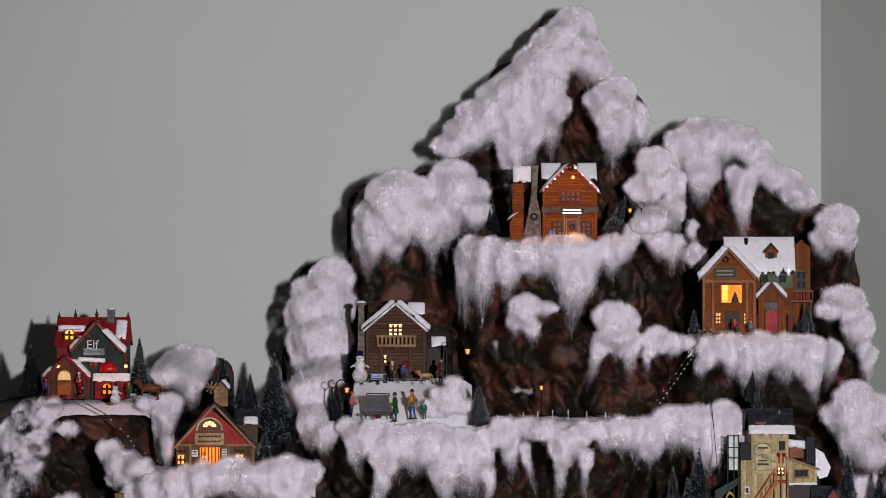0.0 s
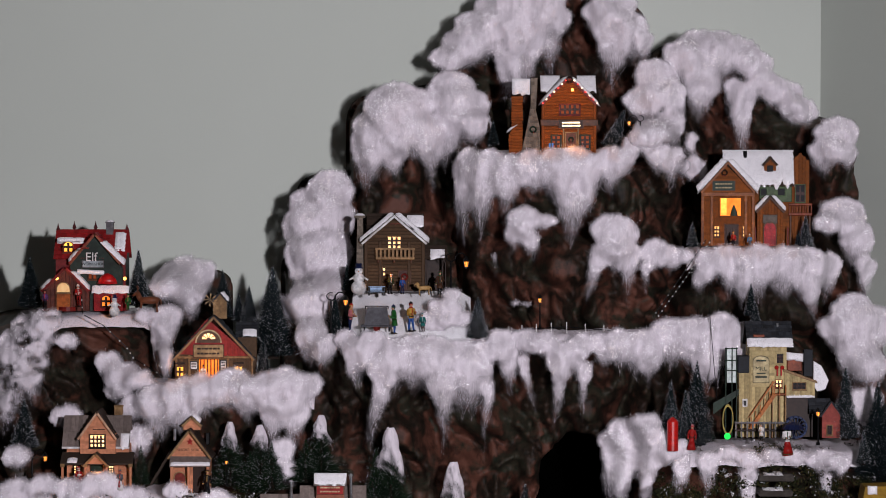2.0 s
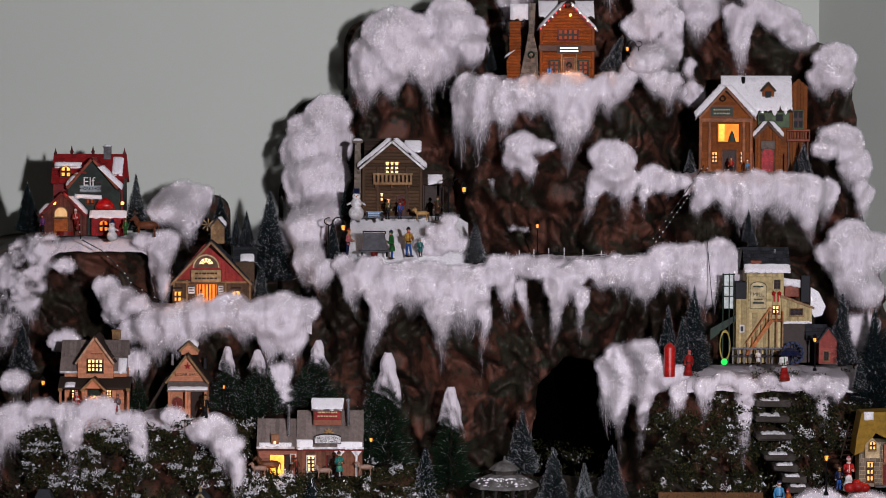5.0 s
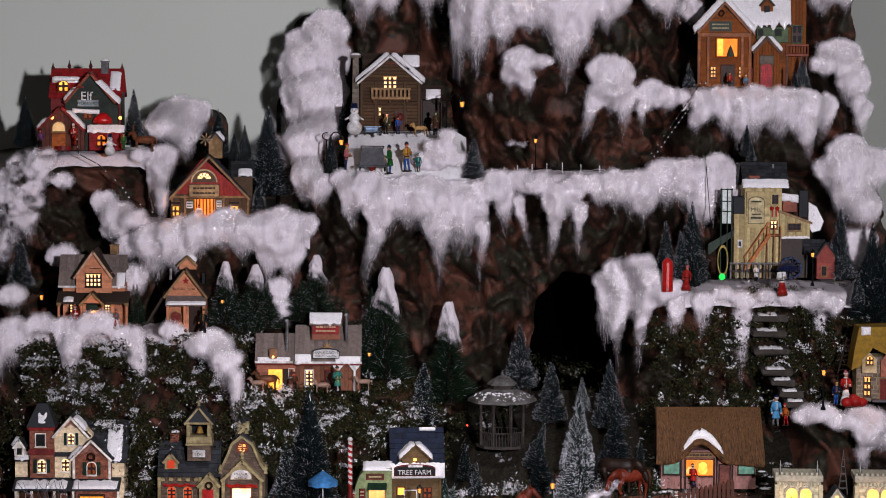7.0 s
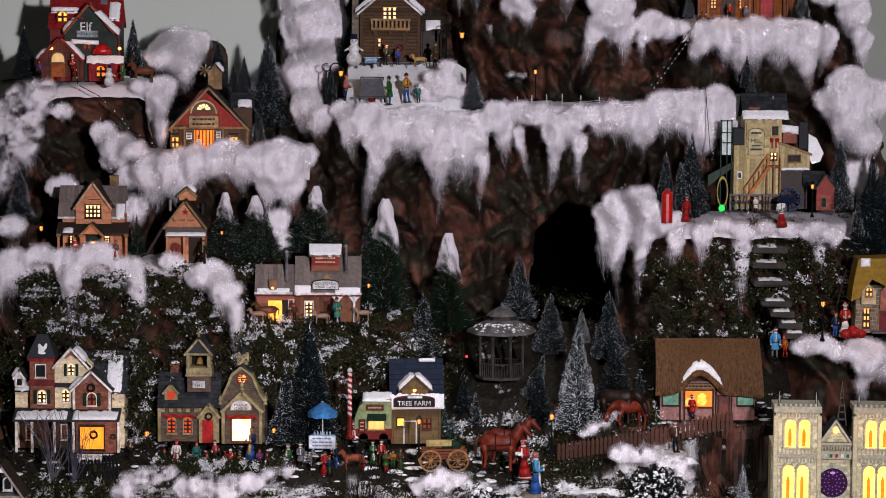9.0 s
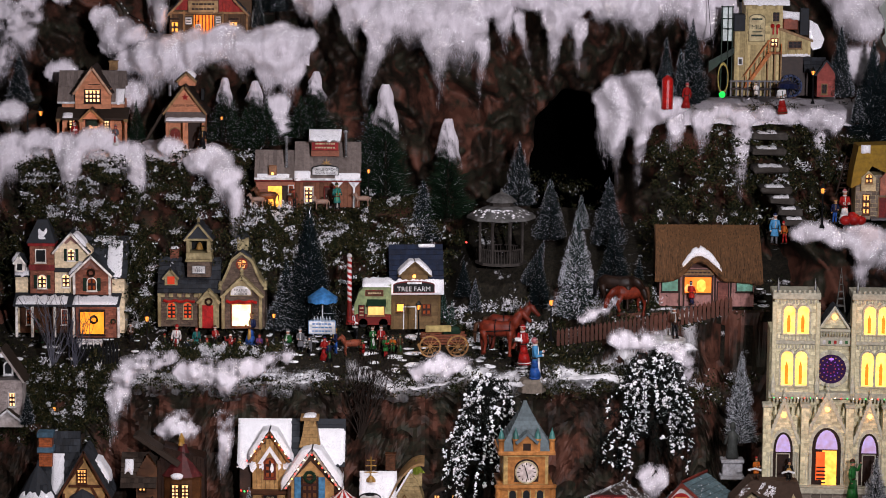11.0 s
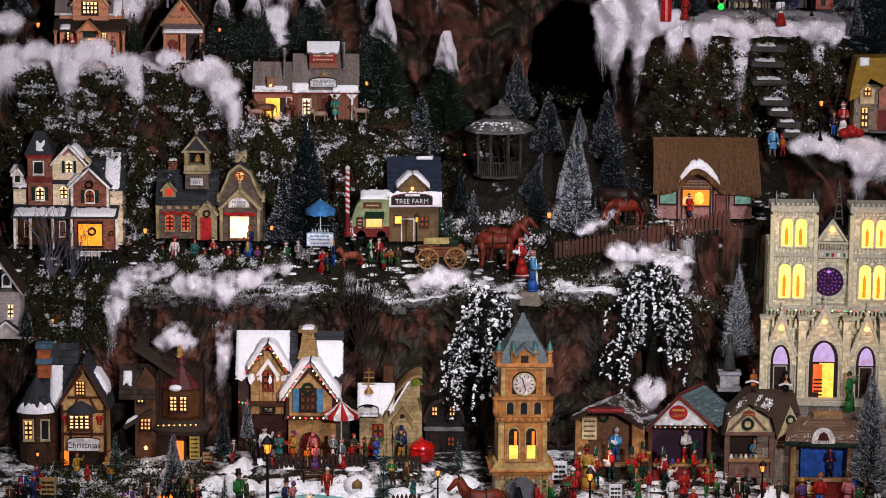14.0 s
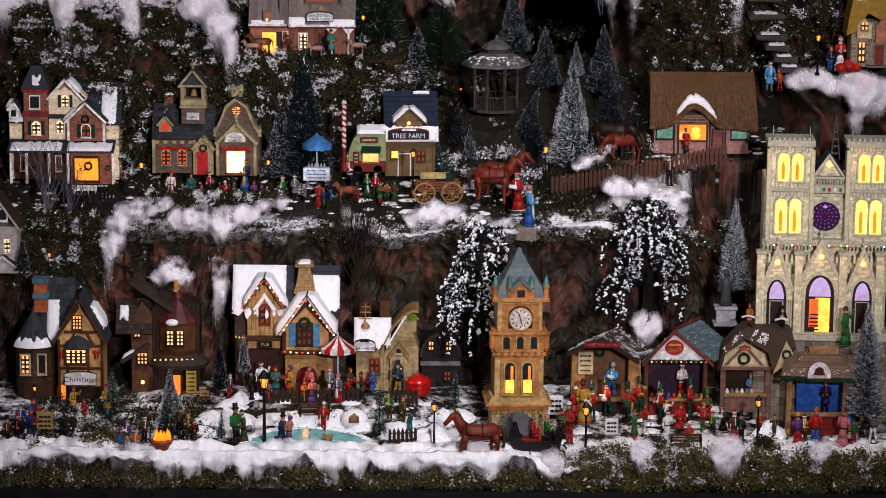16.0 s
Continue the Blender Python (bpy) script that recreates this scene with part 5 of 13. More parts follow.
    def roof(self, x0, x1, y0, y1, ze, zr, axis, mat, over=3, th=2.2, rows=6, cols=0, snow=(), trim=None, thick=3.0, name="roof"):
        """A gable roof, its ridge along x or y. snow: for each slope (0 front or left, 1 back or right) the parts covered."""
        slopes = []
        if axis == "x":
            ym = (y0 + y1) / 2
            for sgn in (-1, 1):
                run, drop = (y1 - y0) / 2, zr - ze
                ln = sqrt(run * run + drop * drop)
                b = Vector((0, sgn * run / ln, -drop / ln))
                n = Vector((0, sgn * drop / ln, run / ln))
                slopes.append(((x0 - over, ym, zr), (1, 0, 0), b, n, x1 - x0 + 2 * over, ln + over))
        else:
            xm = (x0 + x1) / 2
            for sgn in (-1, 1):
                run, drop = (x1 - x0) / 2, zr - ze
                ln = sqrt(run * run + drop * drop)
                b = Vector((sgn * run / ln, 0, -drop / ln))
                n = Vector((sgn * drop / ln, 0, run / ln))
                slopes.append(((xm, y0 - over, zr), (0, 1, 0), b, n, y1 - y0 + over, ln + over))
        m = self.M()
        for o, a, b, n, la, lb in slopes:
            self.courses(m, o, a, b, n, la, lb, rows, th, cols)
        deck = self.M()
        for o, a, b, n, la, lb in slopes:
            o, a, b, n = Vector(o), Vector(a), Vector(b), Vector(n)
            q = [o + a * i + b * j - n * e for e in (1.2, 0.1) for i, j in ((0.3, 0), (la - 0.3, 0), (la - 0.3, lb - 0.3), (0.3, lb - 0.3))]
            deck.add([tuple(w) for w in q], [(3, 2, 1, 0), (4, 5, 6, 7), (0, 1, 5, 4), (1, 2, 6, 5), (2, 3, 7, 6), (3, 0, 4, 7)])
        top = self.add(name, deck, mat)
        self.add("shingle_cover", m, mat, top)
        for k, a0, a1, b0, b1 in snow:
            o, a, b, n, la, lb = slopes[k]
            oo = Vector(o) + Vector(n) * th * 0.8
            self.snow_sheet(oo, a, b, n, la * a0, la * a1, lb * b0, lb * b1, thick * (1.7 if axis == "y" else 1.0), top)
        if trim and axis == "y":
            f = self.M()
            for o, a, b, n, la, lb in slopes:
                p, q = Vector(o), Vector(o) + b * lb
                dn = Vector(n) * 3.2
                e = Vector((0, 1.6, 0))
                pts = [p - dn, q - dn, q + Vector(n) * 0.4, p + Vector(n) * 0.4]
                f.add([tuple(w - e * 0.6) for w in pts] + [tuple(w + e) for w in pts], [(0, 1, 2, 3), (7, 6, 5, 4), (0, 4, 5, 1), (1, 5, 6, 2), (2, 6, 7, 3), (3, 7, 4, 0)])
            self.add("barge_board", f, trim, top)
        return top

    def chimney(self, x, y, z0, z1, w, mat, face=None, pitch=3, snow=True, cap=None):
        c = self.box("chimney", x - w / 2, x + w / 2, y, y + w, z0, z1, mat)
        m = self.M()
        n = max(1, round((z1 - z0) / pitch))
        for k in range(n):
            zz = z0 + (z1 - z0) * k / n
            sh = (k % 2) * w * 0.2
            for a, b in ((-w / 2, -w * 0.1 + sh), (-w * 0.1 + sh, w / 2)):
                m.box(x + a + 0.15, x + b - 0.15, y - 0.8, y + 0.2, zz + 0.2, zz + (z1 - z0) / n - 0.2)
        self.add("bricks", m, face or mat, c)
        self.box("cap", x - w / 2 - 1.2, x + w / 2 + 1.2, y - 1.4, y + w + 1, z1, z1 + 2, cap or mat, c)
        if snow:
            self.add("cap_snow", self.M().ball(x, y + w / 2, z1 + 2, w * 0.55, 10, 5, 0, 1, 1, 0.5), ROOFSNOW, c, smooth=True)
        return c

    def text(self, body, x, z, y, size, mat, parent=None, squeeze=1.0, name="lettering"):
        cu = bpy.data.curves.new("lettering", "FONT")
        cu.body, cu.size, cu.extrude, cu.align_x, cu.align_y = body, size * self.u, 0.2 * self.u, "CENTER", "CENTER"
        tmp = new("lettering_source", cu)
        me = bpy.data.meshes.new_from_object(tmp)
        bpy.data.objects.remove(tmp)
        bpy.data.curves.remove(cu)
        me.transform(Matrix.Translation((x * self.u, y * self.u, z * self.u)) @ Euler((pi / 2, 0, 0)).to_matrix().to_4x4() @ Matrix.Diagonal((squeeze, 1, 1, 1)))
        me.materials.clear()
        me.materials.append(mat)
        return part(name, me, mat, parent or self.root)

    def sign(self, x, z, w, h, y, board, rim=None, words=(), ink=None, arch=0.0, bars=0, name="sign"):
        """A board with a rim; words: (text, height on the board, size); bars: lines too small to read."""
        pts = [(x - w / 2, z), (x + w / 2, z), (x + w / 2, z + h)]
        if arch:
            pts += [(x + w / 2 * cos(pi * k / 10), z + h + arch * sin(pi * k / 10)) for k in range(1, 10)]
        pts.append((x - w / 2, z + h))
        s = self.add(name, self.M().prism(pts, y - 1.4, y), board)
        if rim:
            cx, cz = x, z + h / 2
            big = [(cx + (a - cx) * (1 + 2.4 / w), cz + (b - cz) * (1 + 2.4 / h)) for a, b in pts]
            self.add("sign_rim", self.M().prism(big, y - 0.9, y + 0.2), rim, s)
        for body, zz, size in words:
            self.text(body, x, z + zz, y - 1.6, size, ink or WHITE, s)
        if bars:
            m = self.M()
            for k in range(bars):
                zz = z + h * (k + 0.7) / (bars + 0.4)
                px = x - w * 0.38
                while px < x + w * 0.36:
                    ln = rng.uniform(0.06, 0.14) * w
                    m.box(px, min(px + ln, x + w * 0.38), y - 1.8, y - 1.3, zz - h * 0.13 / bars - 0.25, zz + h * 0.13 / bars + 0.25)
                    px += ln + w * 0.025
            self.add("sign_marks", m, ink or WHITE, s)
        return s

    def bulbs(self, a, b, n, mats, r=0.9, sag=0.0, name="bulb"):
        for k in range(n):
            t = (k + 0.5) / n
            p = [a[i] + (b[i] - a[i]) * t for i in range(3)]
            self.add(name, self.M().ball(p[0], p[1], p[2] - sag * sin(pi * t), r, 6, 4), mats[k % len(mats)], smooth=True)

    def wreath(self, x, z, y, r, mat=None, name="wreath"):
        m = self.M()
        for k in range(26):
            w = 2 * pi * k / 26
            m.ball(x + r * cos(w), y - 1, z + r * sin(w), r * rng.uniform(0.28, 0.42), 5, 3)
        ob = self.add(name, m, mat or DKGREEN)
        self.add("bow", self.M().box(x - r * 0.5, x + r * 0.5, y - 2.2, y - 1, z - r * 1.2, z - r * 0.8), RED, ob)
        return ob


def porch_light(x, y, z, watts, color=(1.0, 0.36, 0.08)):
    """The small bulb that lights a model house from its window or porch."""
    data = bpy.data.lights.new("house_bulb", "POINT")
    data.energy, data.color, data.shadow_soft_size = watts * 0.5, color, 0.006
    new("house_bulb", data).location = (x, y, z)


# ---------------------------------------------------------------- trees, lamps, figures
def brush_mesh(seed, needles, mat, flat=0.5, ragged=0.15, frost=0.3):
    """A bottle-brush fir one metre high: a trunk wire and rings of short bristles with frosted ends."""
    r = random.Random(seed)
    m = Mesh()
    for _ in range(needles):
        h = 0.05 + 0.95 * (1 - sqrt(r.random()))
        w = r.uniform(0, 2 * pi)
        rad = (flat * 0.5) * (1 - h) ** 0.9 * (1 + ragged * nz(cos(w) * 1.7 + seed, sin(w) * 1.7, h * 9)) + 0.012
        L = rad * r.uniform(0.7, 1.06)
        s = r.uniform(0.3, 0.8)
        p0 = Vector((cos(w) * L * s, sin(w) * L * s, h - 0.02))
        p1 = Vector((cos(w) * L, sin(w) * L, h + r.uniform(-0.015, 0.03)))
        side = Vector((-sin(w), cos(w), r.uniform(-0.7, 0.7))) * r.uniform(0.002, 0.005)
        m.add([tuple(p0 - side), tuple(p1), tuple(p0 + side)], [(0, 1, 2)])
        if L > rad * 0.8 and r.random() < frost * (0.55 + 0.9 * nz(cos(w) * 2 - seed, sin(w) * 2, h * 6)) * 2.2:
            q = p1 + Vector((cos(w), sin(w), 0)) * 0.004
            g = r.uniform(0.002, 0.0056)
            m.add([tuple(q + Vector((-g, 0, 0))), tuple(q + Vector((g, 0, 0.002))), tuple(q + Vector((0, -0.002, g * 1.5)))], [(0, 1, 2)], 1)
    return m.data("crown", [mat, FROST])


def trunk_mesh():
    m = Mesh()
    m.tube((0, 0, 0), (0, 0, 0.97), 0.022, 0.004, 6)
    m.lathe([(0.075, 0), (0.075, 0.02), (0.05, 0.035)], 10)
    return m.data("trunk", BARK)


FROST = paint((0.78, 0.8, 0.86), 0.5, 0.1)
CROWN_DARK = [brush_mesh(3, 12000, NEEDLE_DARK, 0.54, 0.2, 0.12), brush_mesh(4, 12000, NEEDLE_DARK, 0.58, 0.3, 0.17)]
CROWN_FROST = [brush_mesh(5, 12000, NEEDLE_FROST, 0.56, 0.2, 0.3), brush_mesh(6, 12000, NEEDLE_FROST, 0.6, 0.3, 0.38)]
CROWN_WHITE = [brush_mesh(9, 11000, NEEDLE_WHITE, 0.7, 0.7, 0.8)]
CROWN_GREEN = [brush_mesh(7, 2600, mat_island("green_needles", [(0, (0.01, 0.04, 0.025)), (0.5, (0.02, 0.07, 0.05)), (0.85, (0.05, 0.12, 0.09)), (0.95, (0.5, 0.55, 0.55))]), 0.48, 0.3, 0.2)]
CROWN_LUSH = [brush_mesh(8, 7000, mat_island("lush_needles", [(0, (0.006, 0.016, 0.008)), (0.5, (0.012, 0.03, 0.014)), (0.9, (0.03, 0.05, 0.025)), (0.97, (0.4, 0.42, 0.42))]), 0.72, 0.9, 0.1)]
TRUNK = trunk_mesh()
KINDS = {"dark": (CROWN_DARK, "dark bottle-brush fir tree lightly frosted with white"), "frost": (CROWN_FROST, "heavily frosted white and green bottle-brush fir tree"),
         "white": (CROWN_WHITE, "narrow fir tree thickly rimed with white"), "green": (CROWN_GREEN, "small bright green fir tree with white tips"), "lush": (CROWN_LUSH, "bushy dark green fir tree on the slope")}
tree_n = 0


def fir(x, y, z, h, kind="dark", wide=1.0, lean=0.0, cap=False):
    global tree_n
    tree_n += 1
    crowns, label = KINDS[kind]
    root = thing("fir_tree", label + (", capped with cotton snow" if cap else ""), "tree", "fir trees")
    t, c = part("trunk", TRUNK, BARK, root), part("crown", crowns[tree_n % len(crowns)], None, root)
    turn = tree_n * 1.7
    if cap:
        m, cov, seed = Mesh(), [], tree_n * 3.3
        nu, nv = 26, 16
        v = []
        for j in range(nv):
            q = j / (nv - 1)
            for i in range(nu):
                w = 2 * pi * i / (nu - 1)
                side = 0.6 + 0.4 * cos(w - 0.4 + turn)
                zz = 1.03 - q * (0.3 + 0.22 * side)
                rad = (0.03 + 0.13 * q ** 0.8) * (1 + 0.45 * nz(cos(w) * 2 + seed, sin(w) * 2, q * 3)) + 0.01
                v.append((rad * cos(w), rad * sin(w), zz + 0.012 * nz(w * 2, q * 6, seed)))
                cov.append(max(0.0, min(1.0, 1.6 * (1 - q) * (0.35 + 0.9 * side) + 0.7 * nz(w * 1.5, q * 5, seed))))
        m.add(v, grid_faces(nu, nv))
        sc = part("snow_cap", m, COTTON, root, "white cotton snow cap", smooth=True)
        at = sc.data.attributes.new("cover", "FLOAT", "POINT")
        at.data.foreach_set("value", np.array(cov, dtype=np.float32))
    if y > 5.5:
        y = min(y, min(rock_y(x, z + 0.25 * h), rock_y(x, z + 0.5 * h)) - 0.16 * h * wide)
    root.matrix_world = Matrix.LocRotScale((x, y, z), Euler((0, lean, turn)), (h * wide, h * wide, h))
    return root


def street_lamp(x, y, z, h, side=1, twin=False, label="black street lamp with a glowing lantern"):
    """A post with a scrolled arm and a hanging or a topped lantern."""
    root = thing("street_lamp", label, "street lamp", "street lamps")
    root.location = (x, y, z)
    m = Mesh()
    m.lathe([(0.06 * h, 0), (0.05 * h, 0.05 * h), (0.025 * h, 0.09 * h), (0.018 * h, 0.5 * h), (0.016 * h, 0.75 * h)], 8)
    part("post", m, BLACK, root)
    if side:
        a = Mesh()
        pts = [(side * 0.02 * h, 0, 0.72 * h)] + [(side * (0.1 + 0.13 * (1 - cos(k * 0.5))) * h * 0.9, 0, (0.78 + 0.13 * sin(k * 0.5)) * h) for k in range(7)]
        a.path(pts, 0.014 * h, 6)
        a.path([(-side * (0.1 * sin(k * 0.7)) * h, 0, (0.74 + 0.08 * (1 - cos(k * 0.7))) * h) for k in range(6)], 0.012 * h, 6)
        part("scroll_arm", a, BLACK, root)
        lx, lz = pts[-1][0], pts[-1][2] - 0.2 * h
    else:
        lx, lz = 0, 0.75 * h
    g = Mesh().lathe([(0.03 * h, 0.03 * h), (0.045 * h, 0.13 * h)], 6, lx, 0, 0, 1, 1, lz)
    lan = Mesh().lathe([(0.04 * h, 0), (0.04 * h, 0.02 * h)], 6, lx, 0, 0, 1, 1, lz)
    lan.lathe([(0.08 * h, 0.15 * h), (0.05 * h, 0.2 * h), (0.012 * h, 0.25 * h)], 6, lx, 0, 0, 1, 1, lz)
    for k in range(6):
        w = 2 * pi * k / 6
        lan.tube((lx + 0.036 * h * cos(w), 0.036 * h * sin(w), lz + 0.02 * h), (lx + 0.062 * h * cos(w), 0.062 * h * sin(w), lz + 0.15 * h), 0.006 * h, None, 4)
    ln = part("lantern", lan, BLACK, root)
    part("flame_glass", g, FLAME, ln)
    return root


SKIN = paint((0.5, 0.28, 0.2), 0.5)


HAIR = [paint((0.06, 0.03, 0.015), 0.5), paint((0.2, 0.1, 0.035), 0.5), paint((0.35, 0.33, 0.32), 0.5)]
TRIM = [paint((0.66, 0.65, 0.64), 0.45), paint((0.42, 0.27, 0.08), 0.35), paint((0.36, 0.03, 0.03), 0.45), paint((0.04, 0.12, 0.05), 0.45)]


def figurine(x, y, z, h, coat, lower=None, hat=None, face=0.0, skirt=False, arms="down", kind="man", label="small painted resin figurine of a villager", sit=False):
    """A small painted villager, all in one piece."""
    m = Mesh()
    r = random.Random(int(x * 9000) + int(h * 70000))
    mats = [coat, lower or BLACK, SKIN, hat or DKBROWN, r.choice(HAIR), r.choice(TRIM), DKBROWN]
    h *= r.uniform(0.88, 1.0)
    face += r.uniform(-35, 35)
    zo = -0.2 * h if sit else 0
    lean = r.uniform(-0.05, 0.02) * h
    if skirt:
        n = 14
        for r0, z0, r1, z1, mi in ((0.165, 0.0, 0.175, 0.05, 1), (0.175, 0.05, 0.12, 0.27, 1), (0.12, 0.27, 0.07, 0.5, 1)):
            m.lathe([(r0 * h, z0 * h), (r1 * h, z1 * h)], n, 0, 0, mi, 1, 0.85)
        if r.random() < 0.5:
            m.lathe([(0.09 * h, 0.07 * h), (0.075 * h, 0.3 * h), (0.04 * h, 0.48 * h)], 8, 0, -0.085 * h, 5, 0.8, 0.5)
        else:
            m.lathe([(0.178 * h, 0.035 * h), (0.178 * h, 0.06 * h)], n, 0, 0, 5, 1, 0.85)
    else:
        stride = r.uniform(-0.09, 0.09) * h
        for s in (-1, 1):
            if sit:
                m.tube((s * 0.05 * h, 0, 0.28 * h), (s * 0.055 * h, -0.2 * h, 0.27 * h), 0.05 * h, 0.042 * h, 7, 1)
                m.tube((s * 0.055 * h, -0.2 * h, 0.28 * h), (s * 0.06 * h, -0.21 * h, 0.02 * h), 0.042 * h, 0.032 * h, 7, 1)
                m.box(s * 0.055 * h - 0.035 * h, s * 0.055 * h + 0.035 * h, -0.28 * h, -0.17 * h, 0, 0.035 * h, 6)
            else:
                fx, fy = s * 0.062 * h, s * stride
                m.tube((fx, fy, 0.02 * h), (s * 0.052 * h, fy * 0.5, 0.24 * h), 0.03 * h, 0.04 * h, 7, 1)
                m.tube((s * 0.052 * h, fy * 0.5, 0.24 * h), (s * 0.042 * h, 0, 0.48 * h), 0.04 * h, 0.055 * h, 7, 1)
                m.box(fx - 0.034 * h, fx + 0.034 * h, fy - 0.1 * h, fy + 0.035 * h, 0, 0.045 * h, 6)
        if not sit and kind != "tall" and r.random() < 0.4:
            m.lathe([(0.135 * h, 0.28 * h), (0.135 * h, 0.3 * h), (0.095 * h, 0.5 * h)], 12, 0, 0, 0, 1.0, 0.75)
    body = [(0.088 * h, 0.44 * h), (0.09 * h, 0.5 * h), (0.108 * h, 0.65 * h), (0.105 * h, 0.73 * h), (0.07 * h, 0.785 * h), (0.035 * h, 0.82 * h)]
    m.lathe([(q, zz + zo) for q, zz in body], 12, 0, lean * 0.6, 0, 1.05, 0.72)
    m.lathe([(0.093 * h, 0.485 * h), (0.097 * h, 0.495 * h), (0.097 * h, 0.515 * h), (0.093 * h, 0.525 * h)], 12, 0, lean * 0.5, 6, 1.05, 0.74, zo)
    m.lathe([(0.05 * h, 0.785 * h), (0.07 * h, 0.8 * h), (0.055 * h, 0.825 * h)], 10, 0, lean, 5, 1, 1, zo)
    m.box(-0.014 * h, 0.014 * h, lean * 0.6 - 0.088 * h, lean * 0.6 - 0.05 * h, 0.53 * h + zo, 0.76 * h + zo, 5)
    for s in (-1, 1):
        sh = (s * 0.108 * h, lean * 0.8, 0.735 * h + zo)
        pose_of = arms if arms != "down" or r.random() < 0.6 else "front"
        if pose_of == "up" and (s > 0 or r.random() < 0.5):
            el, hd = (s * 0.2 * h, -0.04 * h, 0.68 * h + zo), (s * 0.24 * h, -0.1 * h, 0.86 * h + zo)
        elif pose_of == "front":
            k = r.uniform(0.0, 0.1)
            el, hd = (s * 0.15 * h, -0.03 * h, 0.56 * h + zo), (s * 0.06 * h, -0.2 * h, (0.56 + k) * h + zo)
        else:
            el, hd = (s * 0.155 * h, 0.01 * h, 0.58 * h + zo), (s * 0.15 * h, -0.06 * h, 0.43 * h + zo)
        m.ball(sh[0], sh[1], sh[2], 0.046 * h, 7, 4, 0)
        m.tube(sh, el, 0.042 * h, 0.036 * h, 7, 0)
        m.tube(el, hd, 0.036 * h, 0.032 * h, 7, 0)
        w = [hd[i] + (el[i] - hd[i]) * 0.16 for i in range(3)]
        m.tube(w, hd, 0.038 * h, 0.036 * h, 7, 5)
        m.ball(hd[0], hd[1], hd[2], 0.028 * h, 6, 4, 2)
    if arms == "front" and r.random() < 0.4:
        bz = 0.6 * h + zo
        m.box(-0.08 * h, 0.08 * h, -0.27 * h, -0.19 * h, bz, bz + r.uniform(0.05, 0.1) * h, 5)
    if kind == "tall":
        prop = r.randrange(3)
        if prop == 0:
            m.tube((0, -0.15 * h, 0.46 * h), (0, -0.15 * h, 0.62 * h), 0.1 * h, None, 12, 5)
            m.tube((0, -0.15 * h, 0.62 * h), (0, -0.15 * h, 0.635 * h), 0.108 * h, None, 12, 0)
            m.tube((0, -0.15 * h, 0.45 * h), (0, -0.15 * h, 0.465 * h), 0.108 * h, None, 12, 0)
        elif prop == 1:
            m.tube((0.02 * h, -0.08 * h, 0.84 * h), (0.03 * h, -0.34 * h, 0.86 * h), 0.014 * h, 0.02 * h, 7, 5)
            m.tube((0.03 * h, -0.34 * h, 0.86 * h), (0.03 * h, -0.42 * h, 0.865 * h), 0.02 * h, 0.065 * h, 9, 5)
    hy = lean * 1.2
    m.tube((0, hy, 0.79 * h + zo), (0, hy, 0.86 * h + zo), 0.032 * h, 0.03 * h, 7, 2)
    m.ball(0, hy - 0.008 * h, 0.88 * h + zo, 0.06 * h, 10, 7, 2, 0.9, 1, 1.15)
    m.ball(0, hy - 0.066 * h, 0.875 * h + zo, 0.012 * h, 5, 3, 2)
    m.ball(0, hy + 0.014 * h, 0.897 * h + zo, 0.062 * h, 9, 6, 4, 0.97, 0.95, 1.05)
    if hat is None:
        pass
    elif kind == "tophat":
        m.lathe([(0.095 * h, 0.925 * h), (0.095 * h, 0.938 * h), (0.056 * h, 0.942 * h), (0.06 * h, 1.05 * h), (0.01 * h, 1.052 * h)], 12, 0, hy, 3, cz=zo)
    elif kind == "tall":
        m.lathe([(0.07 * h, 0.915 * h), (0.066 * h, 0.93 * h), (0.068 * h, 1.1 * h), (0.02 * h, 1.115 * h)], 12, 0, hy, 3, cz=zo)
        m.tube((0, hy - 0.06 * h, 0.98 * h + zo), (0.02 * h, hy - 0.05 * h, 1.2 * h + zo), 0.02 * h, 0.006 * h, 6, 5)
        m.box(-0.045 * h, 0.045 * h, hy - 0.105 * h, hy - 0.05 * h, 0.915 * h + zo, 0.928 * h + zo, 6)
    elif kind == "bonnet":
        m.ball(0, hy + 0.02 * h, 0.905 * h + zo, 0.078 * h, 10, 6, 3)
        m.lathe([(0.07 * h, 0.0), (0.085 * h, 0.012 * h)], 10, 0, hy, 5, 1, 0.8, 0.93 * h + zo)
    else:
        m.lathe([(0.07 * h, 0.905 * h), (0.07 * h, 0.945 * h), (0.045 * h, 0.985 * h), (0.015 * h, 1.01 * h)], 10, 0, hy + 0.005 * h, 3, cz=zo)
        m.lathe([(0.073 * h, 0.905 * h), (0.076 * h, 0.92 * h), (0.072 * h, 0.935 * h)], 10, 0, hy + 0.003 * h, 5, cz=zo)
    m.lathe([(0.11 * h, 0), (0.105 * h, 0.014 * h)], 10, 0, 0, 6)
    ob = solid("figurine", m, mats, label, "figurine", "", "village figurines", smooth=True)
    ob.matrix_world = pose(x, y, z, 0, r.uniform(-4, 4), face)
    return ob


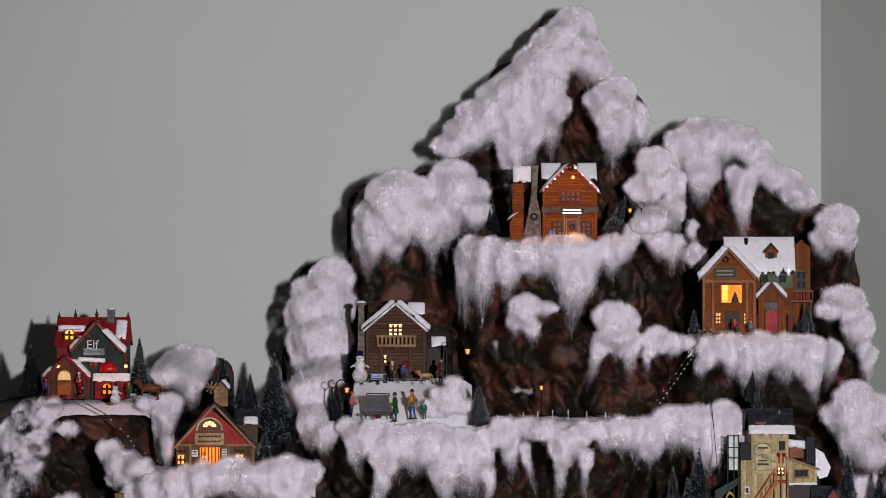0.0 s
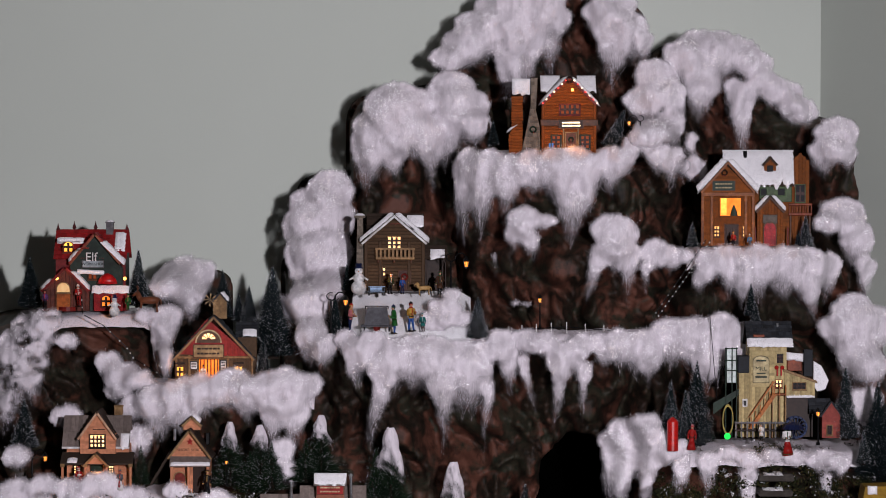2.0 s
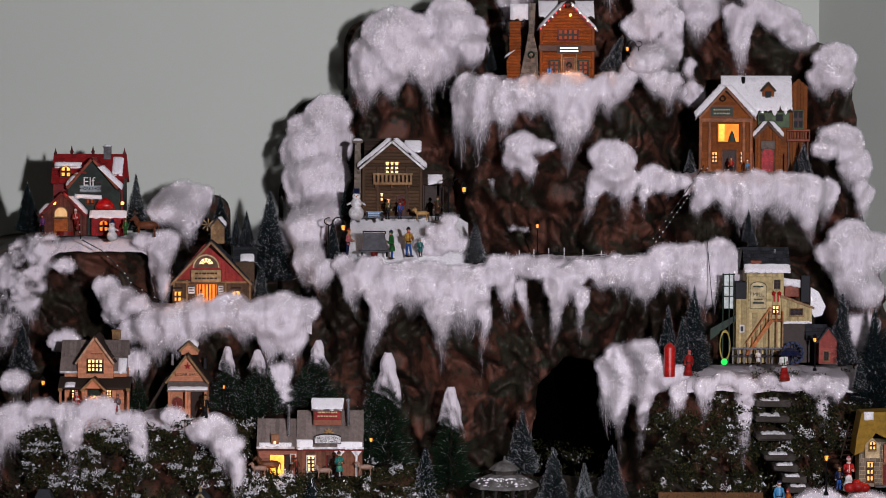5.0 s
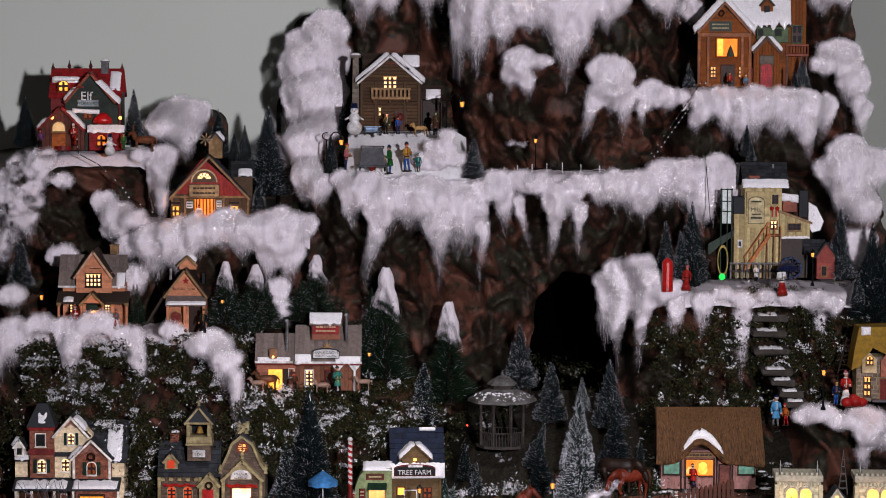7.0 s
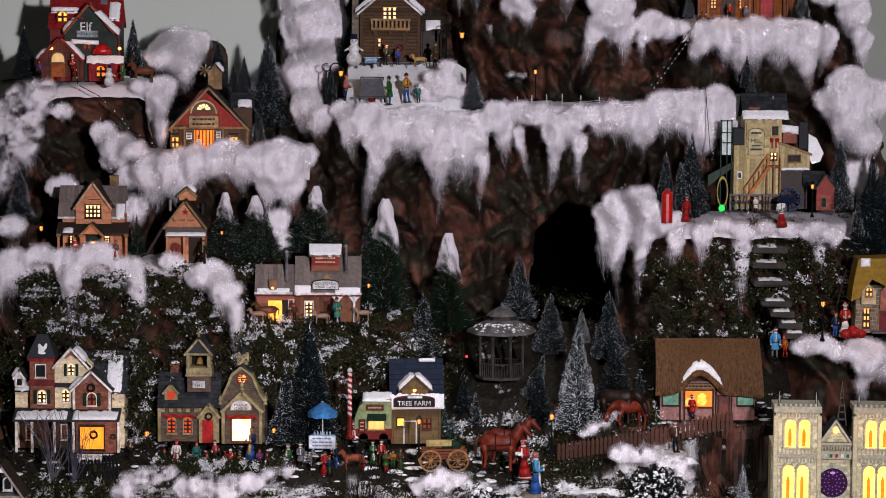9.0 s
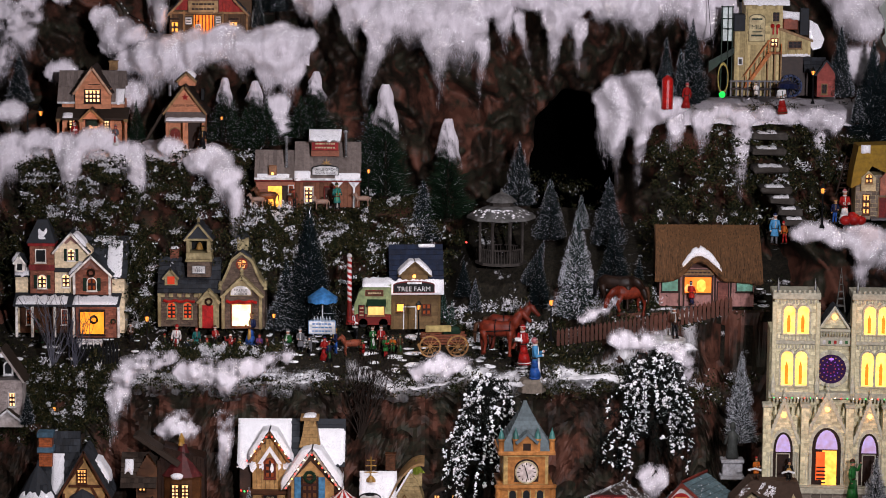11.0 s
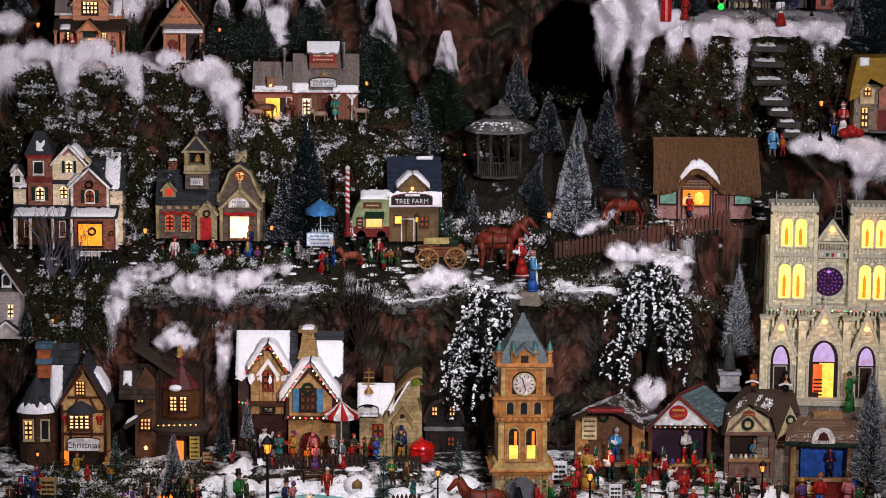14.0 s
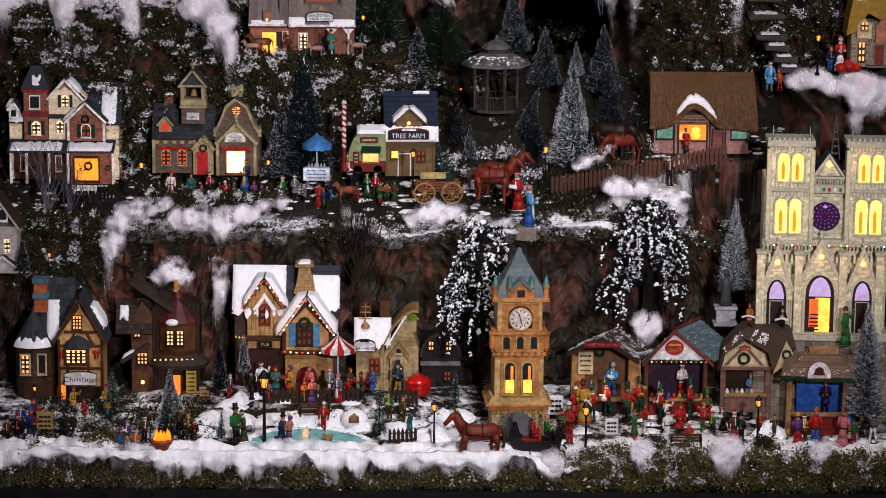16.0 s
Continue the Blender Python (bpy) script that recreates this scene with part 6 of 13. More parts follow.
def fence(x0, y0, z0, x1, y1, z1, n, h, mat, label, rails=2, picket=True):
    """Posts or pickets between two points, on two rails."""
    root = thing("fence", label, "fence", "fences")
    a, b = Vector((x0, y0, z0)), Vector((x1, y1, z1))
    root.location = a
    d = b - a
    w = d.length / n * (0.36 if picket else 0.12)
    up = Vector((0, 0, h))
    pm = Mesh().prism([(-w, 0), (w, 0), (w, h * 0.82), (0, h), (-w, h * 0.82)], -h * 0.05, h * 0.05).data("picket", mat)
    for k in range(n + 1):
        p = part("picket", pm, mat, root)
        p.location = d * (k / n)
    for r in range(rails):
        zz = Vector((0, h * 0.03, h * (0.3 + 0.4 * r)))
        part("rail", Mesh().tube(tuple(zz), tuple(d + zz), h * 0.045, None, 6), mat, root)
    return root


# ---------------------------------------------------------------- houses on the mountain
LOG_ORANGE, LOG_DARK = island_paint("orange_logs", (0.27, 0.08, 0.018), 0.25), island_paint("grey_brown_logs", (0.105, 0.066, 0.04), 0.3)
PLANK_PINK = island_paint("rosy_planks", (0.56, 0.26, 0.15), 0.18)
CLAP_CREAM, CLAP_RED = island_paint("cream_boards", (0.8, 0.66, 0.46), 0.15), island_paint("barn_red_boards", (0.32, 0.05, 0.045), 0.2)
METAL_ROOF = island_paint("weathered_tin", (0.2, 0.165, 0.15), 0.25, 0.45)


def top_cabin():
    b = House("log_cabin", "orange log cabin with stone chimney and fairy lights", 0.2596, 5.95, 2.0156, 0.001202)
    b.wall([(-38, 0), (55, 0), (55, 90), (9, 136), (-38, 90)], 0, 60, LOG_ORANGE, "log", 5.5)
    for x in (-37, 54):
        b.box("corner_post", x - 3, x + 3, -3, 2, 0, 90, LOG_ORANGE)
    b.roof(-40, 57, 20, 80, 110, 140, "x", SHINGLE, 1, snow=[(0, 0.0, 0.36, 0, 1.0), (0, 0.66, 1.0, 0, 1.0)], thick=3)
    b.roof(-38, 55, -4, 60, 91, 138, "y", SHINGLE, 4, 2, snow=[(0, 0, 1, 0, 1), (1, 0, 1, 0, 1)], trim=DKRED, thick=2.6)
    b.bulbs((-42, -11, 87), (6, -11, 134), 7, [BULB_R, BULB_W], 1.3)
    b.bulbs((14, -11, 134), (61, -11, 87), 7, [BULB_W, BULB_R], 1.3)
    b.wreath(9, 132, -9, 5, DKBROWN)
    b.window(10, 71, 34, 17, -2, 4, 2, W_DIM, DKRED, bar=2.4, rim=2)
    b.box("balcony_beam", -42, 60, -7, 0, 50, 62, BROWN)
    b.sign(12, 47, 42, 13, -8, DKBROWN, BROWN, bars=2, ink=BULB_W)
    b.door(12, 17, 38, -2, paint((0.2, 0.07, 0.03)), TAN)
    b.wreath(12, 26, -4, 4)
    for x in (-14, 37):
        b.window(x, 11, 15, 22, -2, 2, 3, W_DIM, DKGREEN, rim=2.4, bar=2)
    for x in (-1, 25):
        b.box("log_post", x - 1.5, x + 1.5, -4, 0, 0, 50, TAN)
    b.add("porch_light", b.M().ball(14, -8, 114, 2.6, 8, 5), BULB_Y)
    ch = b.wall([(-76, 0), (-42, 0), (-43, 48), (-50, 78), (-47, 135), (-59, 135), (-59, 88), (-65, 53)], -2, 26, STONE, "stone", 6, STONE, name="chimney", relief=2)
    b.wreath(-55, 44, -5, 5)
    b.add("hearth", b.M().prism([(-72, 0), (-47, 0), (-50, 9), (-60, 13), (-69, 9)], -6, 0), DKBROWN)
    b.wall([(-92, 0), (-74, 0), (-74, 103), (-92, 103)], 4, 40, LOG_ORANGE, "log", 5.5, name="annex_wall")
    b.wall([(-97, 0), (-90, 0), (-90, 40), (-97, 36)], 6, 30, LOG_ORANGE, "log", 5.5, name="lean_to_wall")
    b.snow_sheet((-92, 2, 104), (1, 0, 0), (0, 0, -1), (0, -1, 0), 0, 32, -30, -2, 5, None)
    b.snow_sheet((-102, 0, 38), (0.8, 0, 0.6), (0, 1, 0), (-0.6, 0, 0.8), 0, 26, 0, 30, 3, None)
    b.box("ski", -27, -24, -6, -5, 0, 20, paint((0.12, 0.32, 0.7)))
    b.box("ski", -22, -19, -6, -5, 0, 20, paint((0.12, 0.32, 0.7)))


def lodge():
    G = paint((0.1, 0.15, 0.07))
    w = island_paint("amber_planks", (0.22, 0.075, 0.018), 0.25)
    b = House("ski_lodge", "amber timber lodge with snow-covered gable roofs and red arched door", 0.6508, 5.9, 1.8224, 0.001192, -4)
    b.wall([(-40, 0), (75, 0), (75, 108), (-40, 108)], 25, 60, w, "board", 6)
    b.wall([(-84, 0), (5, 0), (5, 98), (-44, 144), (-84, 98)], 0, 70, w, "board", 5)
    for x in (-84, -68, -8, 5):
        b.box("timber_post", x - 3, x + 3, -4, 1, 0, 96, paint((0.3, 0.12, 0.04)))
    b.box("timber_beam", -86, 7, -4.5, 1, 88, 96, paint((0.3, 0.12, 0.04)))
    b.roof(-46, 76, 12, 92, 108, 170, "x", SHINGLE, 2, 2.2, 7, snow=[(0, 0, 1, 0, 1.0)], thick=3.6)
    b.roof(-84, 5, -2, 55, 100, 150, "y", SHINGLE, 6, 2.2, 7, snow=[(0, 0, 1, 0, 1), (1, 0, 1, 0, 1)], trim=paint((0.3, 0.12, 0.04)), thick=4.5)
    b.verge_snow(-93, 97, -42, 153, -12, 8, 8)
    b.verge_snow(-41, 153, 13, 97, -12, 8, 8)
    b.verge_snow(8, 63, 33, 90, -6, 8, 5)
    b.verge_snow(37, 90, 62, 63, -6, 8, 5)
    b.sign(-47, 99, 38, 16, -2, DKGREEN, BROWN, bars=2, ink=CREAM)
    b.wreath(-46, 130, -2, 4.5, DKBROWN)
    b.window(-35, 54, 36, 31, -2, 1, 1, W_ORANGE, w, rim=2.5)
    b.box("inner_lamp", -52, -42, -3.4, -2.2, 55, 85, W_YELLOW)
    b.add("inner_tree", b.M().lathe([(7, 0), (5, 8), (3, 14), (0.4, 20)], 8, -29, -3, 0, 1, 0.3, 54), DKGREEN)
    b.door(-33, 22, 38, -2, paint((0.05, 0.025, 0.02)), BROWN)
    b.window(-59, 17, 9, 18, -2, 2, 3, W_WARM, BROWN, bar=2, rim=1.2)
    b.window(-11, 17, 5, 18, -2, 1, 3, W_WARM, BROWN, bar=2.4, rim=1.2)
    b.box("upper_wall", 17, 74, 16, 26, 78, 106, G)
    b.window(24, 90, 10, 12, 15, 1, 1, DARK_GLASS, G)
    b.window(55, 90, 12, 12, 15, 1, 1, DARK_GLASS, G)
    b.wall([(12, 0), (58, 0), (58, 64), (35, 85), (12, 64)], 6, 20, w, "vert", 5, name="porch")
    b.roof(12, 58, 0, 24, 64, 88, "y", SHINGLE, 4, 2, 4, snow=[(0, 0, 1, 0.3, 1), (1, 0, 1, 0.3, 1)], trim=BROWN)
    b.box("porch_panel", 22, 48, 3, 6, 40, 56, paint((0.12, 0.1, 0.08)))
    b.door(35, 20, 42, 4, paint((0.38, 0.03, 0.04)), BROWN, arch=True)
    d = b.wall([(25, 126), (46, 126), (46, 145), (36, 156), (25, 145)], 22, 26, w, name="dormer")
    b.add("dormer_roof", b.M().prism([(21, 144), (36, 160), (50, 144), (47, 142), (36, 154), (24, 142)], 18, 48), SHINGLE, d)
    b.box("dormer_window", 30, 41, 20.6, 22, 130, 143, DARK_GLASS, d)
    b.add("stove_pipe", b.M().tube((-8, 40, 145), (-8, 40, 169), 3.4), BLACK)
    b.wall([(74, 0), (106, 0), (106, 150), (90, 165), (74, 150)], 45, 30, w, "vert", 6, name="wing")
    b.box("balcony_floor", 68, 110, 20, 46, 54, 59, paint((0.25, 0.07, 0.03)))
    for k in range(9):
        b.box("baluster", 69 + k * 4.8, 71 + k * 4.8, 20, 22, 59, 73, paint((0.25, 0.07, 0.03)))
    b.box("balcony_rail", 68, 110, 19, 23, 72, 76, paint((0.3, 0.09, 0.04)))
    for x in (72, 106):
        b.box("brace", x - 2, x + 2, 22, 26, 0, 56, BROWN)
    b.window(90, 78, 16, 30, 43, 2, 2, DARK_GLASS, G)
    for k, x in enumerate((8, 65)):
        b.box("ski", x, x + 2.5, 0, 2, 0, 34, DKRED)


def log_house():
    b = House("log_house", "grey-brown log house with carved balcony and snowy roof", -0.1005, 5.92, 1.7237, 0.001196)
    b.wall([(-52, 0), (52, 0), (52, 92), (2, 132), (-52, 92)], 0, 70, LOG_DARK, "log", 6, relief=2)
    for x in (-50, -25, 26, 51):
        b.box("log_corner", x - 3, x + 3, -4, 2, 0, 90, LOG_DARK)
    b.roof(-52, 52, -3, 70, 92, 136, "y", SHINGLE, 8, 2.4, 6, snow=[(0, 0, 1, 0, 0.7), (1, 0, 0.4, 0, 0.45), (1, 0, 1, 0.55, 1)], trim=WHITE, thick=3.4)
    b.roof(-50, 52, 30, 80, 107, 138, "x", SHINGLE, 0, 2, snow=[(0, 0.7, 1, 0.1, 0.8)])
    b.verge_snow(-61, 89, -1, 140, -13, 6, 5)
    b.verge_snow(3, 140, 62, 90, -13, 6, 5)
    for s in (-1, 1):
        m = b.M()
        for k in range(14):
            w = pi * k / 13
            m.ball(2 + s * (4.5 + 4 * cos(w)), -3, 119 + 4 * sin(w) - (1 - abs(cos(w))) * 2, 1, 5, 3)
        b.add("heart_carving", m, paint((0.25, 0.1, 0.08)))
    b.window(0, 77, 24, 21, -2, 3, 3, W_WHITE, LOG_DARK, bar=2.6, rim=2)
    bal = b.box("balcony", -33, 36, -12, 0, 58, 63, TAN)
    b.box("balcony_rail", -34, 37, -13, -10, 75, 79, TAN, bal)
    for k in range(10):
        b.box("baluster", -33 + k * 7.2, -29 + k * 7.2, -13, -11, 62, 76, TAN, bal)
    for x in (-28, 0, 30):
        b.box("bracket", x - 2, x + 2, -10, 0, 52, 58, BROWN, bal)
    b.window(-21, 29, 11, 14, -2, 2, 2, W_WHITE, LOG_DARK, bar=2.2)
    b.door(18, 20, 38, -2, paint((0.1, 0.035, 0.02)), BROWN)
    b.wreath(18, 27, -4, 5, DKRED)
    b.wall([(-68, 0), (-54, 0), (-56, 132), (-66, 132)], 5, 16, STONE, "stone", 5, name="chimney")
    b.box("chimney_cap", -71, -52, 3, 24, 131, 136, STONE)
    b.snow_sheet((-70, 3, 136), (1, 0, 0), (0, 1, 0), (0, 0, 1), 0, 18, 0, 20, 3, None)
    b.roof(52, 92, 0, 40, 60, 82, "x", SHINGLE, 2, 2, 4, snow=[(0, 0.3, 0.9, 0.3, 1)], name="lean_to_roof")
    for x in (56, 88):
        b.box("lean_to_post", x - 2, x + 2, 0, 4, 0, 60, DKBROWN)
    b.box("lean_to_wall", 52, 92, 38, 42, 0, 67, DKBROWN)
    b.box("stoop", -60, 60, -14, 0, 0, 3, GREY)


def red_workshop():
    R, G = paint((0.36, 0.025, 0.03)), paint((0.03, 0.05, 0.04))
    b = House("toy_workshop", "red storybook workshop with carved gables, finials and lit windows", -0.7475, 5.93, 1.6825, 0.001198)
    b.wall([(-62, 0), (62, 0), (62, 101), (-62, 101)], 18, 60, G, "board", 6, paint((0.2, 0.03, 0.03)))
    b.roof(-62, 62, 10, 90, 94, 143, "x", island_paint("red_shingles", (0.3, 0.022, 0.025), 0.25), 3, 2.4, 7, 16, snow=[(0, 0.82, 0.97, 0.1, 0.75), (0, 0.03, 0.4, 0.3, 0.5)], thick=3)
    for x in (-33, 5, -62, 61):
        b.add("finial", b.M().lathe([(3.2, 0), (2, 3), (3.6, 7), (1.6, 12), (0.3, 18)], 8, x, 50, 0, 1, 1, 140 if x in (-33, 5) else 136), paint((0.16, 0.05, 0.05)))
    b.chimney(31, 42, 131, 155, 13, GREY)
    b.wall([(-35, 0), (58, 0), (58, 76), (5, 134), (-35, 86)], 6, 30, G)
    b.roof(-32, 53, -2, 40, 88, 138, "y", R, 5, 2.6, 7, snow=[(1, 0, 0.5, 0.35, 1), (0, 0, 0.4, 0.6, 1)], trim=paint((0.3, 0.11, 0.06)), thick=3)
    b.window(5, 116, 7, 13, 4, 2, 3, W_WHITE, paint((0.3, 0.05, 0.03)), bar=1.5, rim=2)
    b.verge_snow(20, 122, 62, 82, -9, 8, 8)
    b.verge_snow(-30, 94, -14, 112, -9, 4, 4)
    s = b.sign(6, 78, 36, 10, 2, paint((0.35, 0.42, 0.45)), GREY, [("WORKSHOP", 5, 7.2)], BLACK)
    b.text("Elf", 3, 95, 1, 22, WHITE, s)
    b.add("round_dormer", b.M().lathe([(17, 0), (17, 8)], 16, -39, 0, 0, 1, 1, 0), DKRED)
    dorm = b.root.children[-1]
    dorm.rotation_euler = (pi / 2, 0, 0)
    dorm.location = (0, 16 * b.u, 112 * b.u)
    b.window(-38, 104, 17, 18, 6, 2, 2, W_YELLOW, paint((0.25, 0.06, 0.04)), arch=True, bar=2.5)
    b.snow_sheet((-58, 6, 129), (1, 0, 0), (0, 0, -1), (0, -1, 0), 0, 44, 0, 7, 5, None)
    b.wall([(-82, 0), (0, 0), (0, 34), (-42, 74), (-82, 34)], -6, 24, paint((0.14, 0.045, 0.03)), "vert", 7, name="porch")
    b.roof(-80, -2, -12, 18, 38, 78, "y", R, 4, 2.4, 5, snow=[(1, 0, 1, 0.2, 1), (0, 0, 1, 0.55, 1)], trim=DKRED)
    b.door(-45, 24, 30, -8, paint((0.4, 0.13, 0.03)), BROWN, arch=False)
    b.window(-45, 34, 22, 16, -8, 1, 1, glow((1.0, 0.7, 0.35), 0.6), TAN, arch=True)
    b.wall([(8, 0), (66, 0), (66, 38), (8, 38)], -4, 24, R, "brick", 4, name="bay")
    b.snow_sheet((5, -6, 40), (1, 0, 0), (0, -0.6, -0.8), (0, -0.8, 0.6), 0, 66, -6, 10, 4, None)
    b.add("red_awning", b.M().lathe([(18, 0), (16, 8), (10, 15), (2, 19)], 14, 32, -4, 0, 1, 0.6, 48), paint((0.5, 0.012, 0.015), 0.35), smooth=True)
    b.window(30, 8, 16, 19, -6, 2, 2, W_ORANGE, DKRED, arch=True, bar=2.5)
    b.snow_sheet((-22, 0, 74), (1, 0, -0.05), (0, 0, -1), (0, -1, 0), 0, 48, 0, 8, 4, None)
    b.window(5, 56, 14, 10, 4, 2, 1, W_DIM, BROWN)
    for x in (-56, 64):
        b.add("wall_lamp", b.M().ball(x, -12, 58, 3, 8, 5), BULB_Y)


def barn():
    b = House("red_barn", "red-gabled barn with cream trim, cupola and glowing doorway", -0.479, 5.84, 1.5411, 0.001180, 3)
    w = island_paint("brown_planks", (0.12, 0.075, 0.045), 0.25)
    b.wall([(-66, 0), (72, 0), (72, 45), (-66, 50)], 0, 80, w, "vert", 7)
    b.wall([(-62, 48), (68, 42), (-9, 110)], -3, 40, CLAP_RED, "vert", 6, name="gable")
    b.roof(-67, 71, -8, 80, 42, 115, "y", SLATE, 5, 2.4, 9, 10, trim=TAN, thick=2.5)
    m = b.M()
    for k in range(20):
        t0, t1 = pi * k / 20, pi * (k + 1) / 20
        m.prism([(-7 + 21 * cos(t0), 68 + 21 * sin(t0)), (-7 + 23.5 * cos(t0), 68 + 23.5 * sin(t0)), (-7 + 23.5 * cos(t1), 68 + 23.5 * sin(t1)), (-7 + 21 * cos(t1), 68 + 21 * sin(t1))], -7, -4)
    b.add("gable_moulding", m, CREAM)
    b.add("fan_backing", b.M().prism([(-7 + 21 * cos(pi * k / 12), 68 + 21 * sin(pi * k / 12)) for k in range(13)], -4.6, -3), paint((0.16, 0.1, 0.06)))
    for k in range(5):
        t0, t1 = pi * (k + 0.15) / 5, pi * (k + 0.85) / 5
        b.add("fan_pane", b.M().prism([(-7 + r * cos(t), 74 + r * 0.9 * sin(t)) for r, t in ((4, t0), (12, t0), (12, t1), (4, t1))], -5.6, -4.2), W_WHITE)
    b.sign(-7, 43, 52, 21, -8, paint((0.4, 0.3, 0.16)), BROWN, bars=2, ink=DKBROWN)
    b.box("lintel", -62, 68, -5, 0, 40, 44, TAN)
    b.box("doorway", -24, 11, -1.6, 0, 3, 38, W_ORANGE)
    for k in range(6):
        b.box("door_bar", -22 + k * 6, -20 + k * 6, -3, -1.5, 3, 38, DKRED)
    b.door(20, 12, 36, -2, w, TAN)
    b.door(-33, 12, 36, -2, w, TAN)
    b.sign(-33, 22, 11, 12, -4, WHITE, BLACK, bars=2, ink=BLACK)
    b.sign(19, 20, 9, 16, -4, WHITE, BLACK, bars=3, ink=BLACK)
    for x in (-58, 46):
        b.window(x, 8, 14, 17, -3, 2, 2, W_YELLOW, BROWN, bar=1.8)
        b.box("window_hood", x - 9, x + 9, -7, 0, 30, 33, DKBROWN)
    for x in (-64, -41, 27, 70):
        b.box("post", x - 2, x + 2, -4, 1, 0, 46, TAN)
    c = b.wall([(0, 108), (24, 108), (24, 140), (12, 152), (0, 140)], 45, 22, TAN, "board", 4, name="cupola")
    b.roof(0, 24, 42, 68, 140, 154, "y", SLATE, 3, 1.6, 3, snow=[(1, 0, 1, 0, 1)], name="cupola_roof")
    m = b.M()
    for k in range(8):
        w2 = 2 * pi * k / 8
        m.prism([(-5, 142), (-5 + 11 * cos(w2 - 0.2), 142 + 11 * sin(w2 - 0.2) * 0.9), (-5 + 13 * cos(w2), 142 + 13 * sin(w2) * 0.9)], 36, 38)
    b.add("star", m, GOLD)
    b.roof(42, 80, 20, 70, 78, 102, "x", SLATE, 2, 2, 5, 6, snow=[(0, 0.3, 0.9, 0.5, 1)], name="side_roof")
    b.box("side_wall", 44, 78, 24, 60, 0, 80, w)


def mill():
    C = island_paint("mill_boards", (0.5, 0.41, 0.22), 0.3)
    b = House("old_mill", "tall cream timber mill with slate roof, red stairs and water wheel", 0.6569, 5.68, 1.4403, 0.001147)
    b.wall([(-27, 0), (39, 0), (39, 166), (-27, 166)], 0, 60, C, "vert", 5)
    b.wall([(-24, 90), (17, 90), (17, 154), (-24, 154)], -5, 10, C, "board", 5, name="upper_front")
    b.roof(-29, 47, -8, 66, 164, 204, "x", SLATE, 3, 2.4, 7, 12, snow=[(0, 0, 1, 0.7, 1.04)], thick=4)
    b.box("skylight", -20, 0, 2, 10, 170, 182, paint((0.3, 0.09, 0.04)))
    b.add("stove_pipe", b.M().tube((25, 20, 178), (25, 20, 201), 2), paint((0.55, 0.56, 0.58), 0.3, metal=0.8))
    s = b.sign(-7, 98, 27, 38, -7, paint((0.58, 0.5, 0.3)), paint((0.2, 0.17, 0.09)), [("MILL", 24, 10)], DKGREEN, arch=8)
    b.add("sign_marks", b.M().box(-17, 3, -8.9, -8.4, 106, 109).box(-15, 1, -8.9, -8.4, 113, 115).box(-16, 2, -8.9, -8.4, 135, 138), DKGREEN, s)
    b.window(27, 132, 11, 16, -1, 2, 3, DARK_GLASS, C)
    b.add("bow", b.M().ball(21, -3, 124, 4, 8, 4).ball(31, -3, 124, 4, 8, 4).box(21, 24, -4, -2, 109, 124).box(28, 31, -4, -2, 109, 124), RED)
    b.window(25, 89, 11, 12, -1, 2, 2, W_WHITE, paint((0.28, 0.08, 0.04)), bar=2)
    b.wall([(35, 74), (89, 74), (89, 100), (35, 120)], -4, 44, C, "vert", 4.5, name="wing")
    b.add("wing_roof", b.M().prism([(33, 122), (93, 100), (93, 96), (33, 117)], -8, 44), TAN)
    b.window(61, 86, 22, 11, -6, 3, 2, DARK_GLASS, TAN)
    b.box("dormer", 43, 69, 20, 40, 116, 142, paint((0.28, 0.09, 0.05)))
    b.snow_sheet((41, 18, 140), (1, 0, -0.1), (0, 0, -1), (0, -1, 0), 0, 30, -10, 4, 5, None)
    b.box("chimney", 73, 89, 25, 38, 106, 154, SLATE)
    b.add("wing_snow", b.M().prism([(89, 134), (103, 126), (116, 100), (110, 84), (96, 80), (89, 92)], 15, 22), ROOFSNOW)
    b.wall([(-45, 0), (-27, 0), (-27, 114), (-45, 114)], 2, 30, C, "vert", 4.5, name="silo_wall")
    b.box("silo_roof", -47, -27, -2, 30, 114, 144, SLATE)
    b.box("lit_number_plate", -39, -30, -2, 1.5, 54, 68, WHITE)
    b.box("number_bar", -37, -32, -2.6, -2, 56, 65, BLACK)
    # the conveyor frame
    f = b.M()
    for x in (-68, -57, -49):
        f.box(x - 1, x + 1, 4, 6, 0, 159)
    for z in (157, 136, 118):
        f.box(-70, -47, 4, 6, z - 1, z + 1)
    b.add("conveyor_frame", f, DKGREEN)
    b.box("conveyor_glass", -66, -49, 6, 8, 96, 156, paint((0.4, 0.48, 0.45), 0.3))
    b.add("flume", b.M().prism([(-90, 60), (-45, 85), (-45, 75), (-90, 40)], 4, 10), DKGREEN)
    # stairs
    st = b.box("landing", 11, 37, -16, 0, 75, 79, paint((0.3, 0.11, 0.04)))
    r = paint((0.5, 0.2, 0.06))
    for k in range(11):
        x, z = -27 + k * 4.1, 20 + k * 5.6
        b.box("tread", x, x + 5, -16, -6, z, z + 1.6, r, st)
        if k % 2 == 0:
            b.box("baluster", x + 1, x + 2.6, -17, -15.4, z, z + 17, r, st)
    for y in (-17, -6):
        b.add("stringer", b.M().prism([(-30, 14), (-24, 14), (21, 78), (13, 78)], y, y + 2), r, st)
        b.add("handrail", b.M().prism([(-31, 34), (-27, 38), (17, 100), (13, 100)], y, y + 2), r, st)
